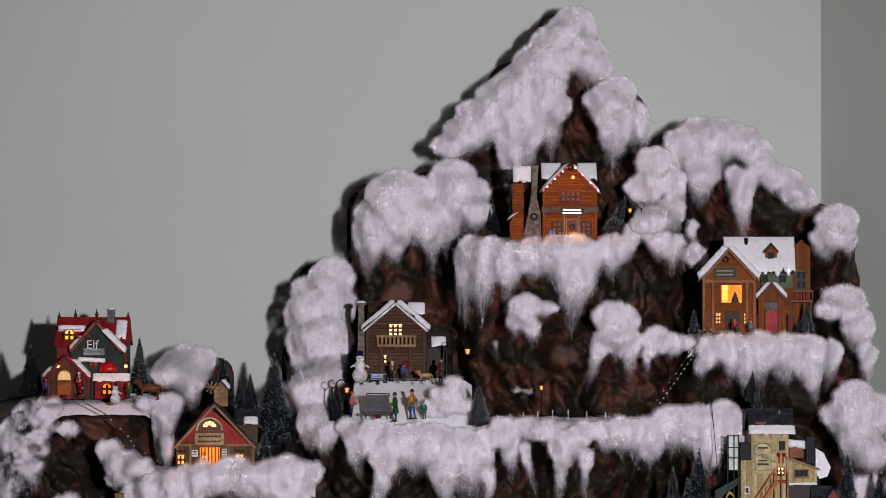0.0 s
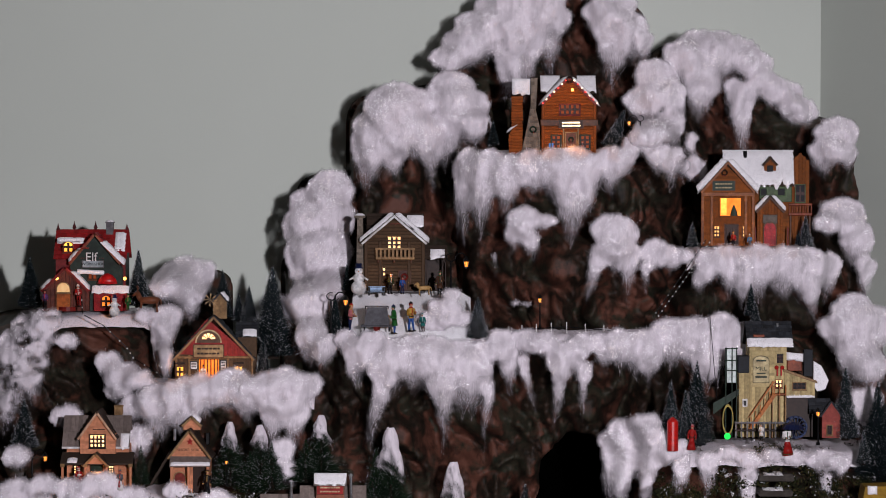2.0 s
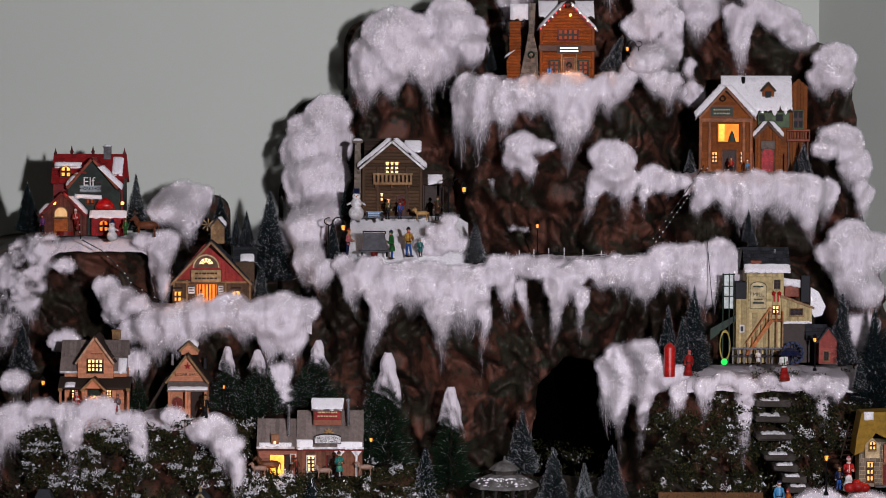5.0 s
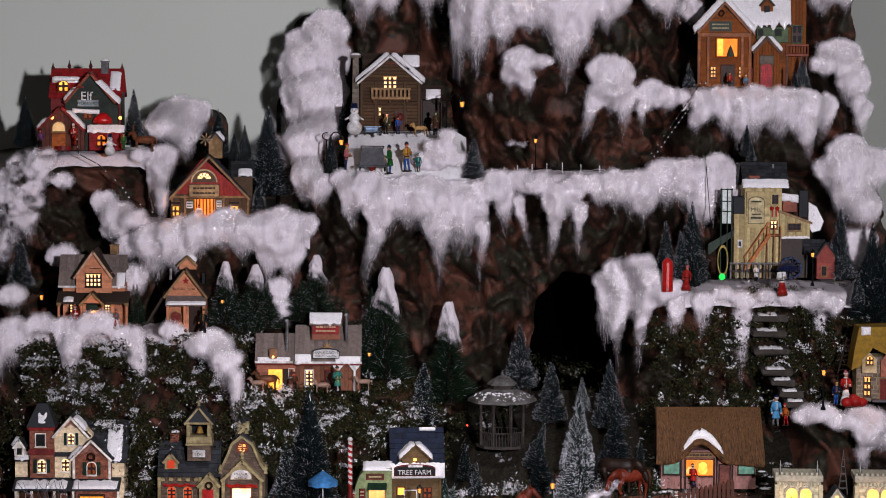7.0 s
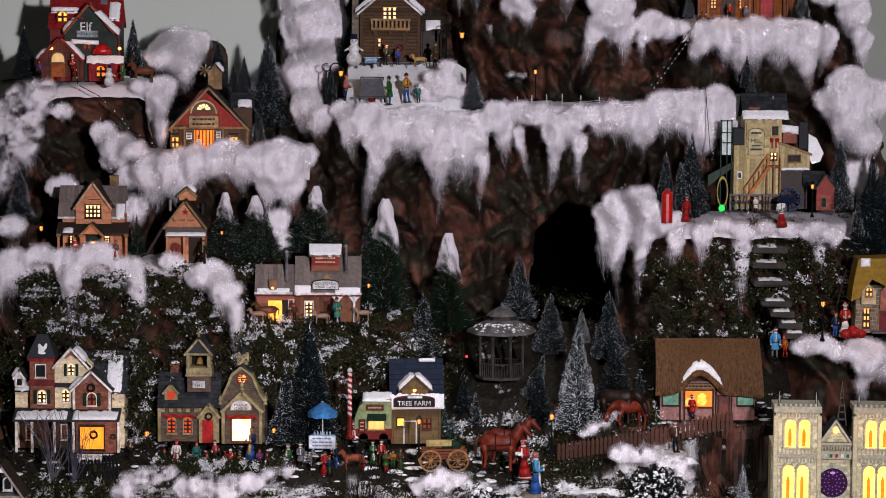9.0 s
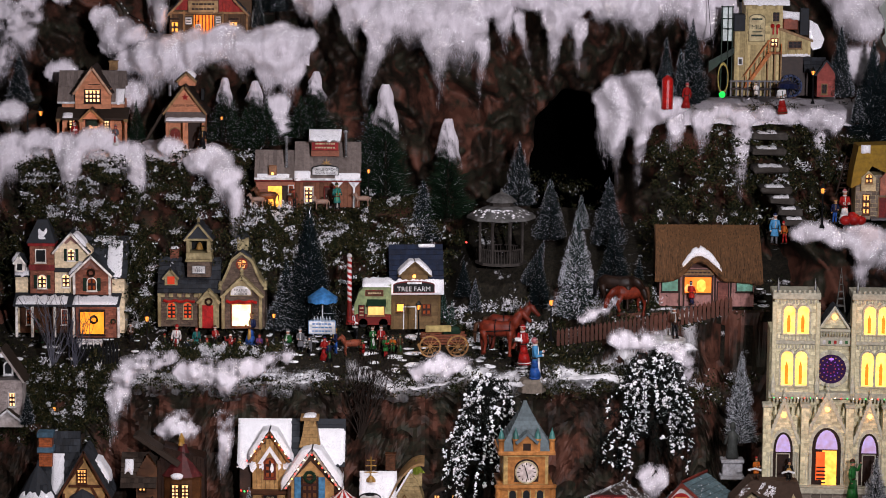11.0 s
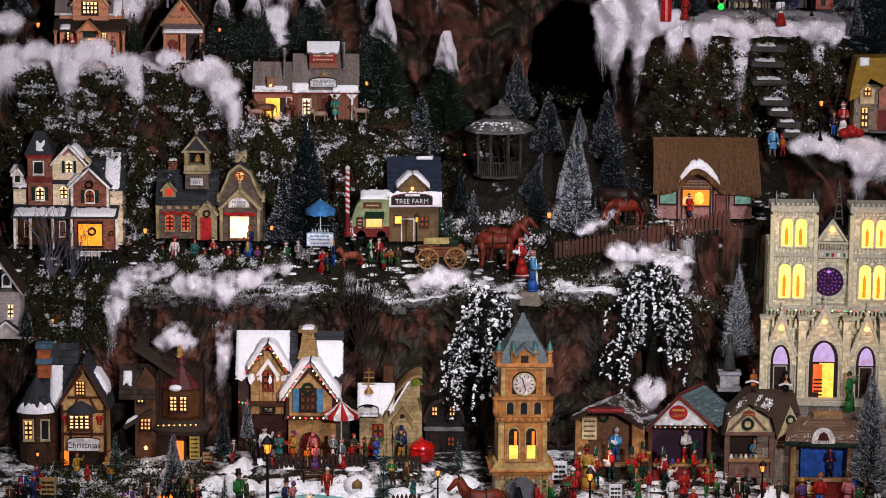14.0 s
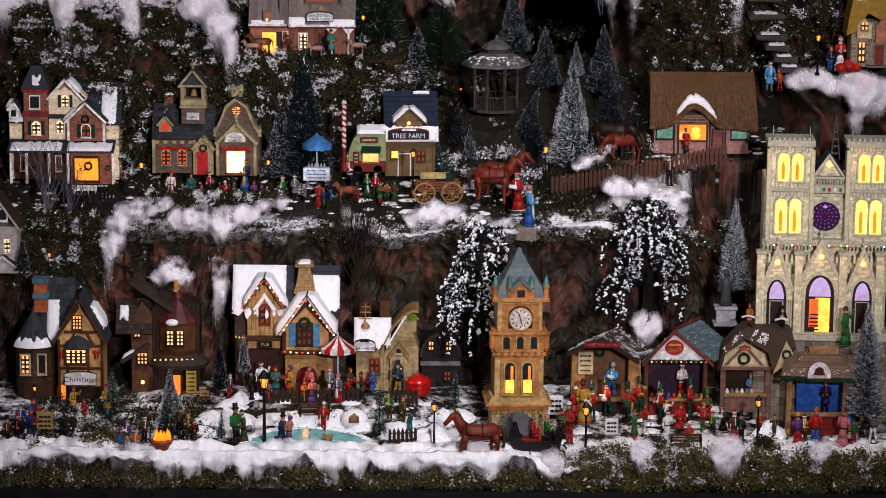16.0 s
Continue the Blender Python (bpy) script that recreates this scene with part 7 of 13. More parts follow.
    for x in (13, 25, 36):
        b.box("rail_post", x - 1, x + 1, -17, -15, 75, 94, r, st)
        b.box("prop", x - 1.2, x + 1.2, -14, -12, 0, 75, TAN, st)
    b.wall([(39, 0), (87, 0), (87, 74), (39, 74)], 8, 30, DKBROWN, "board", 6, name="lower_wall")
    b.snow_sheet((39, -2, 74), (1, 0, 0), (0, -0.5, -0.85), (0, -0.85, 0.5), 0, 50, -4, 4, 3, None)
    # red shed
    b.wall([(101, 0), (133, 0), (133, 41), (117, 63), (101, 41)], -12, 34, paint((0.3, 0.08, 0.07)), "board", 4, island_paint("red_shed_boards", (0.33, 0.09, 0.075), 0.15), name="shed")
    b.roof(99, 135, -16, 24, 40, 65, "y", SLATE, 3, 2, 4, 4, name="shed_roof")
    b.roof(79, 117, -10, 24, 44, 68, "x", SLATE, 1, 2, 4, 5, name="shed_side_roof")
    b.window(114, 6, 8, 16, -14, 2, 2, DARK_GLASS, TAN)
    # water wheel
    wl = b.M()
    for k in range(28):
        a0, a1 = 2 * pi * k / 28, 2 * pi * (k + 1) / 28
        for q in (-20, -30):
            wl.prism([(53 + rr * cos(t), 20 + rr * sin(t)) for rr, t in ((17, a0), (20, a0), (20, a1), (17, a1))], q, q + 2)
    for k in range(14):
        t = 2 * pi * k / 14
        wl.prism([(53 + 4 * cos(t), 20 + 4 * sin(t)), (53 + 20 * cos(t), 20 + 20 * sin(t)), (53 + 20 * cos(t + 0.09), 20 + 20 * sin(t + 0.09))], -30, -18)
    b.add("water_wheel", wl, paint((0.03, 0.06, 0.16)))
    b.box("deck", -55, 35, -22, 0, 12, 16, DKBROWN)
    for k in range(9):
        b.box("deck_post", -54 + k * 10, -51 + k * 10, -22, -20, 0, 30, GREY)
    b.box("deck_rail", -55, 35, -23, -20, 26, 29, GREY)
    g = b.M()
    for k in range(24):
        t0, t1 = 2 * pi * k / 24, 2 * pi * (k + 1) / 24
        g.prism([(-67 + rr * cos(t) * 0.35, 33 + rr * sin(t)) for rr, t in ((23, t0), (28, t0), (28, t1), (23, t1))], -26, -20)
    b.add("small_wheel", g, paint((0.36, 0.3, 0.08)))
    b.add("green_lamp", b.M().ball(-68, -26, 4, 6, 8, 5), glow((0.02, 0.8, 0.12), 1.6))


def timber_house():
    b = House("timber_house", "rosy timber house with tin roof, central gable and lit porch", -0.7072, 5.72, 1.3317, 0.001156)
    b.wall([(-54, 0), (56, 0), (56, 74), (-54, 74)], 8, 60, PLANK_PINK, "board", 5)
    b.roof(-60, 56, 2, 76, 70, 124, "x", METAL_ROOF, 2, 2, 2, 18, snow=[(0, 0.86, 0.99, 0.55, 1)], thick=3)
    b.wall([(-29, 60), (34, 60), (34, 94), (5, 132), (-29, 94)], -4, 50, PLANK_PINK, "board", 4.5, name="gable")
    b.roof(-29, 34, -8, 60, 92, 136, "y", SHINGLE, 6, 2.2, 6, trim=paint((0.6, 0.4, 0.28)))
    b.sign(5, 101, 28, 5, -6, PLANK_PINK, None, bars=1, ink=BLACK)
    b.window(2, 72, 26, 21, -6, 4, 3, W_WHITE, DKBROWN, bar=2.6, rim=2)
    b.add("porch_roof", b.M().prism([(-22, 42), (-22, 45), (8, 62), (10, 58)], -62, 66, axis="x"), SHINGLE)
    b.snow_sheet((-50, -24, 46), (1, 0, 0), (0, 0.85, 0.5), (0, -0.5, 0.85), 0, 18, 0, 14, 3, None)
    b.wall([(-18, 44), (22, 44), (2, 62)], -26, 14, PLANK_PINK, "board", 4, name="porch_gable")
    b.roof(-18, 22, -30, -8, 44, 64, "y", SHINGLE, 4, 2, 3, trim=TAN, name="porch_gable_roof")
    for x in (-58, -18, 20, 62):
        b.box("porch_post", x - 2.2, x + 2.2, -22, -18, 0, 44, PLANK_PINK)
        b.box("post_head", x - 4, x + 4, -23, -17, 38, 44, TAN)
    b.door(-1, 20, 40, 6, DKGREEN, BROWN)
    b.window(-36, 24, 11, 19, 6, 2, 4, W_WHITE, DKBROWN, bar=2)
    b.window(25, 20, 8, 17, 6, 2, 4, W_WHITE, DKBROWN, bar=2)
    b.wall([(38, 0), (52, 0), (52, 42), (38, 42)], 5, 6, PLANK_PINK, "brick", 4, name="brick_panel")
    b.chimney(33, 50, 124, 139, 15, TAN, snow=False)
    b.box("eave_trim", -62, 58, -1, 3, 68, 72, WHITE)


def sugar_cabin():
    b = House("sugar_cabin", "rosy steep-gabled sugar cabin with tin porch and arched red door", -0.5168, 5.72, 1.316, 0.001156)
    b.wall([(-32, 0), (34, 0), (34, 76), (2, 114), (-32, 76)], 0, 60, PLANK_PINK, "board", 5)
    b.roof(-34, 36, -6, 62, 72, 118, "y", SHINGLE, 7, 2.4, 6, trim=TAN)
    b.add("long_slope", b.M().prism([(-34, 72), (-68, 16), (-71, 18), (-37, 76)], 0, 60), SHINGLE)
    b.sign(2, 76, 44, 9, -3, PLANK_PINK, None, [("SUGAR SHACK", 4.5, 7)], BLACK)
    m = b.M()
    for k in range(5):
        t = 2 * pi * k / 5 + pi / 2
        m.prism([(1, 95), (1 + 3 * cos(t - 0.6), 95 + 3 * sin(t - 0.6)), (1 + 7 * cos(t), 95 + 7 * sin(t)), (1 + 3 * cos(t + 0.6), 95 + 3 * sin(t + 0.6))], -4, -2.5)
    b.add("leaf_ornament", m, RED)
    pr = b.add("porch_roof", b.M().prism([(-22, 52), (-22, 55), (0, 69), (2, 65)], -34, 38, axis="x"), METAL_ROOF)
    b.snow_sheet((-32, -23, 55), (1, 0, 0), (0, 0.85, 0.5), (0, -0.5, 0.85), 0, 70, 0, 10, 1.6, pr)
    for x in (-30, 0, 34):
        b.box("porch_post", x - 2.4, x + 2.4, -21, -17, 0, 54, PLANK_PINK)
    b.door(-17, 19, 40, -2, paint((0.22, 0.04, 0.03)), TAN, arch=True)
    b.box("dark_entry", 6, 31, -2, -0.5, 0, 50, DKBROWN)
    c = b.wall([(-12, 114), (18, 114), (18, 126), (3, 137), (-12, 126)], 16, 20, PLANK_PINK, "board", 4, name="cupola")
    b.roof(-13, 19, 12, 40, 124, 139, "y", SHINGLE, 3, 2, 3, snow=[(1, 0, 1, 0, 0.7)], trim=TAN, name="cupola_roof")
    b.add("stove_pipe", b.M().tube((-29, 30, 94), (-29, 30, 114), 2.6), paint((0.5, 0.5, 0.52), 0.3, metal=0.7))
    b.box("chimney", 26, 33, 30, 38, 86, 108, BLACK)
    b.box("plinth", -34, 38, -24, 0, 0, 3, GREY)


def sugar_shack():
    b = House("sugar_shack", "long sugar shack with weathered tin roof, cupola and two stove pipes", -0.2651, 5.68, 1.2053, 0.001147)
    b.wall([(-20, 0), (95, 0), (95, 51), (-20, 51)], 0, 60, island_paint("worn_brick", (0.2, 0.09, 0.055), 0.3), "vert", 7)
    b.wall([(-90, 0), (-19, 0), (-19, 51), (-90, 51)], 4, 50, DKRED, "board", 6, BRICK, name="side_wall")
    b.roof(-20, 95, -6, 66, 50, 114, "x", METAL_ROOF, 2, 2, 1, 14, snow=[(0, 0.0, 0.25, 0.75, 1), (0, 0.6, 1, 0.8, 1)], thick=2.4)
    b.roof(-92, -23, -2, 58, 52, 99, "x", METAL_ROOF, 1, 2, 1, 9, snow=[(0, 0.05, 0.9, 0.84, 1)], thick=2, name="side_roof")
    for x0, x1, y in ((-22, 98, -9), (-93, -25, -5)):
        b.box("eave_board", x0, x1, y, y + 2, 49, 53, WHITE)
        b.box("red_fascia", x0, x1, y + 1, y + 3, 46, 49, DKRED)
    c = b.wall([(8, 91), (58, 91), (58, 120), (8, 120)], 4, 36, BRICK, name="cupola")
    b.roof(6, 60, -2, 44, 119, 137, "x", METAL_ROOF, 2, 1.6, 1, 8, snow=[(0, 0, 1, 0, 1)], thick=1.6, name="cupola_roof")
    b.sign(33, 102, 46, 17, 2, paint((0.33, 0.03, 0.03)), BROWN, (), CREAM, bars=2)
    b.sign(34, 60, 46, 10, -9, WHITE, BLACK, [("MAPLE GROVE", 9, 7), ("SUGAR SHACK", 3, 5.6)], BLACK, arch=5)
    m = b.M()
    for k in range(5):
        t = pi * k / 4
        m.prism([(36, 79), (36 + 4 * cos(t - 0.3), 79 + 4 * sin(t - 0.3)), (36 + 10 * cos(t), 79 + 10 * sin(t)), (36 + 4 * cos(t + 0.3), 79 + 4 * sin(t + 0.3))], -10, -8)
    b.add("leaf_ornament", m, GOLD)
    tin = paint((0.6, 0.6, 0.62), 0.25, metal=0.85)
    for x, z0, z1 in ((-36, 71, 123), (70, 90, 134)):
        p = b.add("stove_pipe", b.M().tube((x, 6, z0), (x, 6, z1), 2.8).lathe([(4.2, 0), (4.2, 2.5), (1, 4.5)], 10, x, 6, 0, 1, 1, z1), tin)
        b.add("collar", b.M().lathe([(4, 0), (3.2, 2)], 10, x, 6, 0, 1, 1, z0), tin, p)
    b.window(4, 9, 13, 27, -2, 2, 4, W_WHITE, WHITE, bar=1.8, rim=2)
    b.window(-28, 24, 8, 14, 2, 2, 2, W_DIM, WHITE)
    b.box("barn_opening", -69, -44, 2.6, 4, 0, 37, W_YELLOW)
    b.box("barn_door", -44, -33, 0, 3, 0, 38, DKBROWN)
    b.door(41, 16, 36, -2, paint((0.08, 0.03, 0.02)), DKRED)
    for x in (55, 85):
        b.box("porch_post", x - 2, x + 2, -8, -4, 0, 48, WHITE)
        b.add("bracket", b.M().prism([(x, 46), (x + 10, 46), (x, 34)], -7, -5), WHITE)
        b.add("bracket", b.M().prism([(x, 46), (x - 10, 46), (x, 34)], -7, -5), WHITE)
    b.box("skylight", -67, -53, -8, -2, 58, 76, paint((0.35, 0.2, 0.12)))
    b.add("lamp", b.M().ball(-60, -9, 61, 2.2, 8, 5), BULB_Y)


def yellow_cottage():
    Yw = island_paint("mustard_thatch", (0.3, 0.19, 0.03), 0.2)
    b = House("mustard_cottage", "cottage with mustard-yellow rounded roof and lit windows", 0.8563, 5.46, 1.2183, 0.001103)
    b.wall([(-27, 0), (65, 0), (65, 80), (-27, 80)], 0, 50, CREAM, "stone", 7, STONE)
    m = b.M()
    m.prism([(-33, 90), (-25, 133), (67, 137), (71, 80), (25, 85), (0, 97), (-20, 65), (-37, 57)], -8, 50)
    b.add("roof", m, Yw)
    b.snow_sheet((-21, -9, 135), (1, 0, 0), (0, 0, -1), (0, -1, 0), 0, 17, 0, 15, 4, None)
    b.wall([(-19, 53), (7, 53), (7, 77), (-6, 89), (-19, 77)], -12, 10, CREAM, name="dormer")
    b.window(-6, 68, 11, 15, -14, 2, 2, W_WARM, TAN, bar=2, arch=True)
    b.window(-8, 10, 11, 34, -2, 2, 3, W_WARM, BROWN, bar=2.4)
    b.door(23, 16, 40, -2, DKRED, TAN)
    b.wall([(15, 45), (55, 45), (55, 75), (35, 97), (15, 75)], -10, 8, paint((0.4, 0.16, 0.1)), "board", 4, name="side_gable")
    b.box("step", 0, 45, -14, 0, 0, 4, GREY)


for build in (top_cabin, lodge, log_house, red_workshop, barn, mill, timber_house, sugar_cabin, sugar_shack, yellow_cottage):
    build()


# ---------------------------------------------------------------- the second street
def victorian():
    b = House("victorian_house", "cream and brick Victorian house with turret, slate gables and lit porch", -0.737, 5.56, 0.9587, 0.001123)
    C, T = CLAP_CREAM, paint((0.92, 0.86, 0.8))
    b.wall([(-100, 0), (96, 0), (96, 105), (-100, 105)], 20, 60, C, "board", 4)
    b.roof(8, 100, 4, 90, 105, 173, "x", SLATE, 3, 2.2, 9, 12, snow=[(0, 0.62, 0.9, 0.1, 1.0), (0, 0.35, 0.75, 0.0, 0.16)], thick=3)
    b.roof(-98, -62, 10, 80, 105, 140, "x", SLATE, 2, 2.2, 5, 6, snow=[(0, 0, 0.9, 0.6, 1)], thick=3, name="wing_roof")
    # turret
    t = b.wall([(-71, 75), (-28, 75), (-28, 165), (-71, 165)], 0, 42, BRICK, "brick", 4, name="turret")
    b.box("cornice", -74, -25, -4, 44, 161, 167, paint((0.36, 0.04, 0.04)), t)
    b.add("turret_roof", b.M().add([(-76, -6, 167), (-24, -6, 167), (-24, 46, 167), (-76, 46, 167), (-58, 14, 207), (-40, 14, 207), (-40, 24, 207), (-58, 24, 207)], [(0, 1, 5, 4), (1, 2, 6, 5), (2, 3, 7, 6), (3, 0, 4, 7), (4, 5, 6, 7)]), SLATE, t)
    b.snow_sheet((-60, 0, 170), (1, 0, 0), (0, 0.4, 0.9), (0, -0.9, 0.4), 0, 24, 0, 24, 4, t, 0.3)
    b.window(-51, 133, 16, 21, -2, 1, 1, DARK_GLASS, T, rim=2)
    b.box("frieze", -73, -26, -3, 0, 117, 127, paint((0.25, 0.05, 0.05)))
    b.window(-49, 86, 14, 22, -2, 2, 3, W_WHITE, T, arch=True, bar=2, shutter=DKGREEN)
    # central gable
    b.wall([(-27, 75), (40, 75), (40, 153), (3, 185), (-27, 153)], 6, 40, C, "board", 4, name="centre_gable")
    b.roof(-27, 34, -2, 60, 153, 187, "y", SLATE, 5, 2.2, 5, 8, snow=[(1, 0, 0.6, 0.1, 0.7)], trim=T, name="gable_roof")
    b.window(3, 135, 12, 20, 4, 2, 3, W_WHITE, T, bar=1.8, arch=True, shutter=DKGREEN)
    b.window(-7, 87, 13, 22, 4, 2, 3, W_WHITE, T, bar=1.8, arch=True)
    b.box("band", -28, 6, 2, 6, 113, 121, SLATE)
    # right gable, of brick
    b.wall([(8, 75), (74, 75), (74, 115), (38, 143), (8, 115)], -8, 50, BRICK, "brick", 4, name="brick_gable")
    b.roof(6, 76, -14, 60, 113, 147, "y", SLATE, 5, 2.2, 6, 8, snow=[(0, 0, 0.5, 0.4, 1.0)], trim=T, name="brick_gable_roof")
    b.window(41, 83, 15, 22, -10, 2, 2, W_DIM, T, arch=True, shutter=DKGREEN)
    b.wreath(40, 115, -12, 6, DKBROWN)
    for x in (9, 73):
        b.box("quoin", x - 2.5, x + 2.5, -11, -6, 75, 113, T)
    for s in (-1, 1):
        b.add("gable_fretwork", b.M().prism([(38, 137), (38 + s * 16, 121), (38 + s * 10, 121), (38, 129)], -13, -11), paint((0.35, 0.2, 0.17)))
        b.add("gable_fretwork", b.M().prism([(3, 179), (3 + s * 13, 166), (3 + s * 8, 165), (3, 172)], 2, 4), paint((0.35, 0.2, 0.17)))
    # dormer on the wing
    d = b.wall([(-98, 115), (-80, 115), (-80, 133), (-89, 143), (-98, 133)], 0, 20, T, name="dormer")
    b.window(-89, 117, 9, 12, -2, 1, 1, DARK_GLASS, T)
    b.roof(-99, -79, -4, 22, 132, 146, "y", SLATE, 3, 1.8, 3, snow=[(0, 0, 1, 0, 1)], trim=T, name="dormer_roof")
    # porch
    p = b.add("porch_roof", b.M().prism([(-30, 56), (-30, 60), (10, 75), (12, 71)], -98, 92, axis="x"), SLATE)
    for a0, a1 in ((4, 96), (106, 186)):
        b.snow_sheet((-98, -30, 60), (1, 0, 0), (0, 0.93, 0.36), (0, -0.36, 0.93), a0, a1, 0, 30, 4, p, 0.3)
    for x in (-92, -64, -24, 10, 90):
        b.box("porch_post", x - 2.4, x + 2.4, -29, -24, 0, 58, T)
    b.box("porch_wall", -92, 10, 14, 20, 0, 71, BROWN)
    for x in (-75, -12):
        b.window(x, 17, 9, 26, 13, 2, 4, W_DIM, T)
    b.wall([(14, 0), (86, 0), (86, 57), (14, 57)], -26, 30, BRICK, "brick", 4, name="bay")
    b.window(43, 7, 42, 42, -28, 1, 1, glow((1.0, 0.36, 0.03), 1.5), DKBROWN, bar=0.8, rim=2.4)
    b.add("window_arch", b.M().prism([(20, 47)] + [(43 + 23 * cos(pi - pi * k / 10), 47 + 4 * sin(pi * k / 10)) for k in range(11)] + [(66, 47)], -31, -28), DKBROWN)
    b.wreath(46, 33, -29, 6, DKBROWN)
    for x in (-56, 81):
        b.wreath(x, 30, -30, 4)
    s = b.sign(41, -17, 44, 18, -44, WHITE, BLACK, [("WELCOME HOME", 13, 6.2)], BLACK)
    b.add("sign_marks", b.M().box(26, 36, -46, -45.3, -13, -9).box(40, 44, -46, -45.3, -13, -9).box(48, 56, -46, -45.3, -13, -9), BLACK, s)
    for k in range(16):
        b.box("yard_paling", -10 + k * 6, -8 + k * 6, -42, -40.5, -28, 2 - 3 * (k % 2), BLACK)
    b.box("yard_rail", -10, 82, -42.4, -40.6, -6, -4, BLACK)


def school():
    b = House("village_school", "stone schoolhouse with bell tower, curved gable and bright window", -0.456, 5.56, 0.9756, 0.001123)
    T = paint((0.4, 0.34, 0.2))
    br = island_paint("grey_brown_bricks", (0.15, 0.11, 0.085), 0.3)
    b.wall([(-90, 0), (-16, 0), (-16, 66), (-90, 66)], 6, 60, br, "brick", 4)
    b.roof(-91, 18, 0, 72, 64, 122, "x", SLATE, 2, 2.2, 8, 14)
    b.box("cornice", -92, -16, 1, 7, 62, 67, T)
    for k in range(5):
        b.box("corbel", -88 + k * 15, -80 + k * 15, 1, 7, 54, 61, T)
    for x in (-90, -17):
        b.box("corner_pier", x - 3, x + 3, 1, 8, 0, 62, T)
    for x in (-68, -39):
        b.window(x, 16, 14, 28, 4, 2, 4, glow((0.8, 0.1, 0.03), 0.9), T, arch=True, bar=2.2)
    b.add("swag", b.M().path([(-82 + k * 7, 0, 49 - 3 * abs(sin(k * 1.05))) for k in range(9)], 2.6, 6), RED)
    b.chimney(-65, 34, 112, 135, 16, paint((0.2, 0.08, 0.05)), BRICK)
    d = b.wall([(-80, 76), (-57, 76), (-57, 92), (-69, 105), (-80, 92)], 2, 20, T, name="dormer")
    b.add("dormer_window", b.M().box(-75, -62, 0.5, 2, 78, 92), glow((0.7, 0.07, 0.03), 0.7), d)
    b.roof(-82, -55, -2, 24, 91, 107, "y", SLATE, 3, 1.8, 3, trim=T, name="dormer_roof")
    # bell tower
    b.wall([(-39, 92), (3, 92), (3, 120), (-39, 120)], -4, 40, br, "brick", 4, name="tower_base")
    b.sign(-18, 100, 22, 12, -6, WHITE, GREY, [("EST.", 9.5, 5), ("1893", 4, 7)], BLACK)
    b.box("tower_ledge", -42, 6, -8, 42, 120, 124, T)
    for k in range(3):
        b.box("panel", -36 + k * 13, -26 + k * 13, -5, 36, 125, 133, TAN)
    b.box("tower_band", -41, 5, -6, 40, 124, 136, T)
    for x in (-37, 0):
        for y in (-5, 32):
            b.box("belfry_pillar", x - 3.4, x + 3.4, y, y + 7, 136, 159, T)
    b.add("bell", b.M().lathe([(7, 0), (5.5, 3), (4, 9), (1.5, 12)], 10, -18, 16, 0, 1, 1, 140), GOLD)
    b.box("belfry_lintel", -42, 6, -8, 42, 158, 162, T)
    b.add("belfry_back", b.M().box(-37, 0, 34, 38, 136, 158), BLACK)
    b.wall([(-41, 162), (5, 162), (-18, 190)], -6, 40, SLATE, name="belfry_gable")
    b.roof(-43, 7, -10, 42, 161, 191, "y", SLATE, 2, 2.2, 4, trim=T, name="belfry_roof")
    b.add("finial", b.M().lathe([(3, 0), (2, 3), (3, 6), (0.5, 10)], 8, -18, 0, 0, 1, 1, 191), T)
    # hall with the curved gable
    g = [(20, 0), (100, 0), (100, 72), (90, 86), (82, 104), (76, 120), (59, 134), (42, 120), (36, 104), (28, 86), (20, 72)]
    b.wall(g, 0, 70, br, "brick", 4, name="hall")
    m = b.M()
    for i in range(2, 10):
        (x0, z0), (x1, z1) = g[i], g[i + 1]
        m.prism([(x0, z0), (x1, z1), (x1 + (1 if x1 > 59 else -1) * 3, z1 + 4), (x0 + (1 if x0 > 59 else -1) * 3, z0 + 4)], -6, 66)
    b.add("hall_roof", m, T)
    sl = b.M()
    for i in range(2, 10):
        (x0, z0), (x1, z1) = g[i], g[i + 1]
        sl.prism([(x0, z0 + 4), (x1, z1 + 4), (x1, z1 + 7), (x0, z0 + 7)], 0, 66)
    b.add("hall_slates", sl, SLATE)
    rw = b.M()
    for k in range(20):
        t0, t1 = 2 * pi * k / 20, 2 * pi * (k + 1) / 20
        rw.prism([(59 + r * cos(t), 116 + r * sin(t)) for r, t in ((8, t0), (10.5, t0), (10.5, t1), (8, t1))], -3, 0.3)
    rw.box(58, 60, -2.6, 0, 108, 124).box(51, 67, -2.6, 0, 115, 117)
    w = b.add("round_window", rw, paint((0.3, 0.06, 0.03)))
    b.add("pane", b.M().prism([(59 + 8 * cos(2 * pi * k / 16), 116 + 8 * sin(2 * pi * k / 16)) for k in range(16)], -1, 0.2), W_WARM, w)
    b.wall([(26, 0), (94, 0), (94, 62), (58, 94), (26, 62)], -14, 16, br, "brick", 4, name="porch")
    b.roof(25, 95, -18, 4, 61, 96, "y", T, 4, 2.4, 4, trim=T, name="porch_roof")
    for x in (26, 93):
        b.box("pier", x - 3, x + 3, -18, -12, 0, 60, T)
    b.sign(58, 62, 36, 4, -17, WHITE, T, [("HILLSIDE", 9, 6.2), ("SCHOOL", 2.2, 6.2)], BLACK, arch=13)
    b.window(59, 6, 33, 39, -17, 1, 1, glow((1.0, 0.8, 0.5), 2.4), paint((0.3, 0.13, 0.07)), rim=2.6)
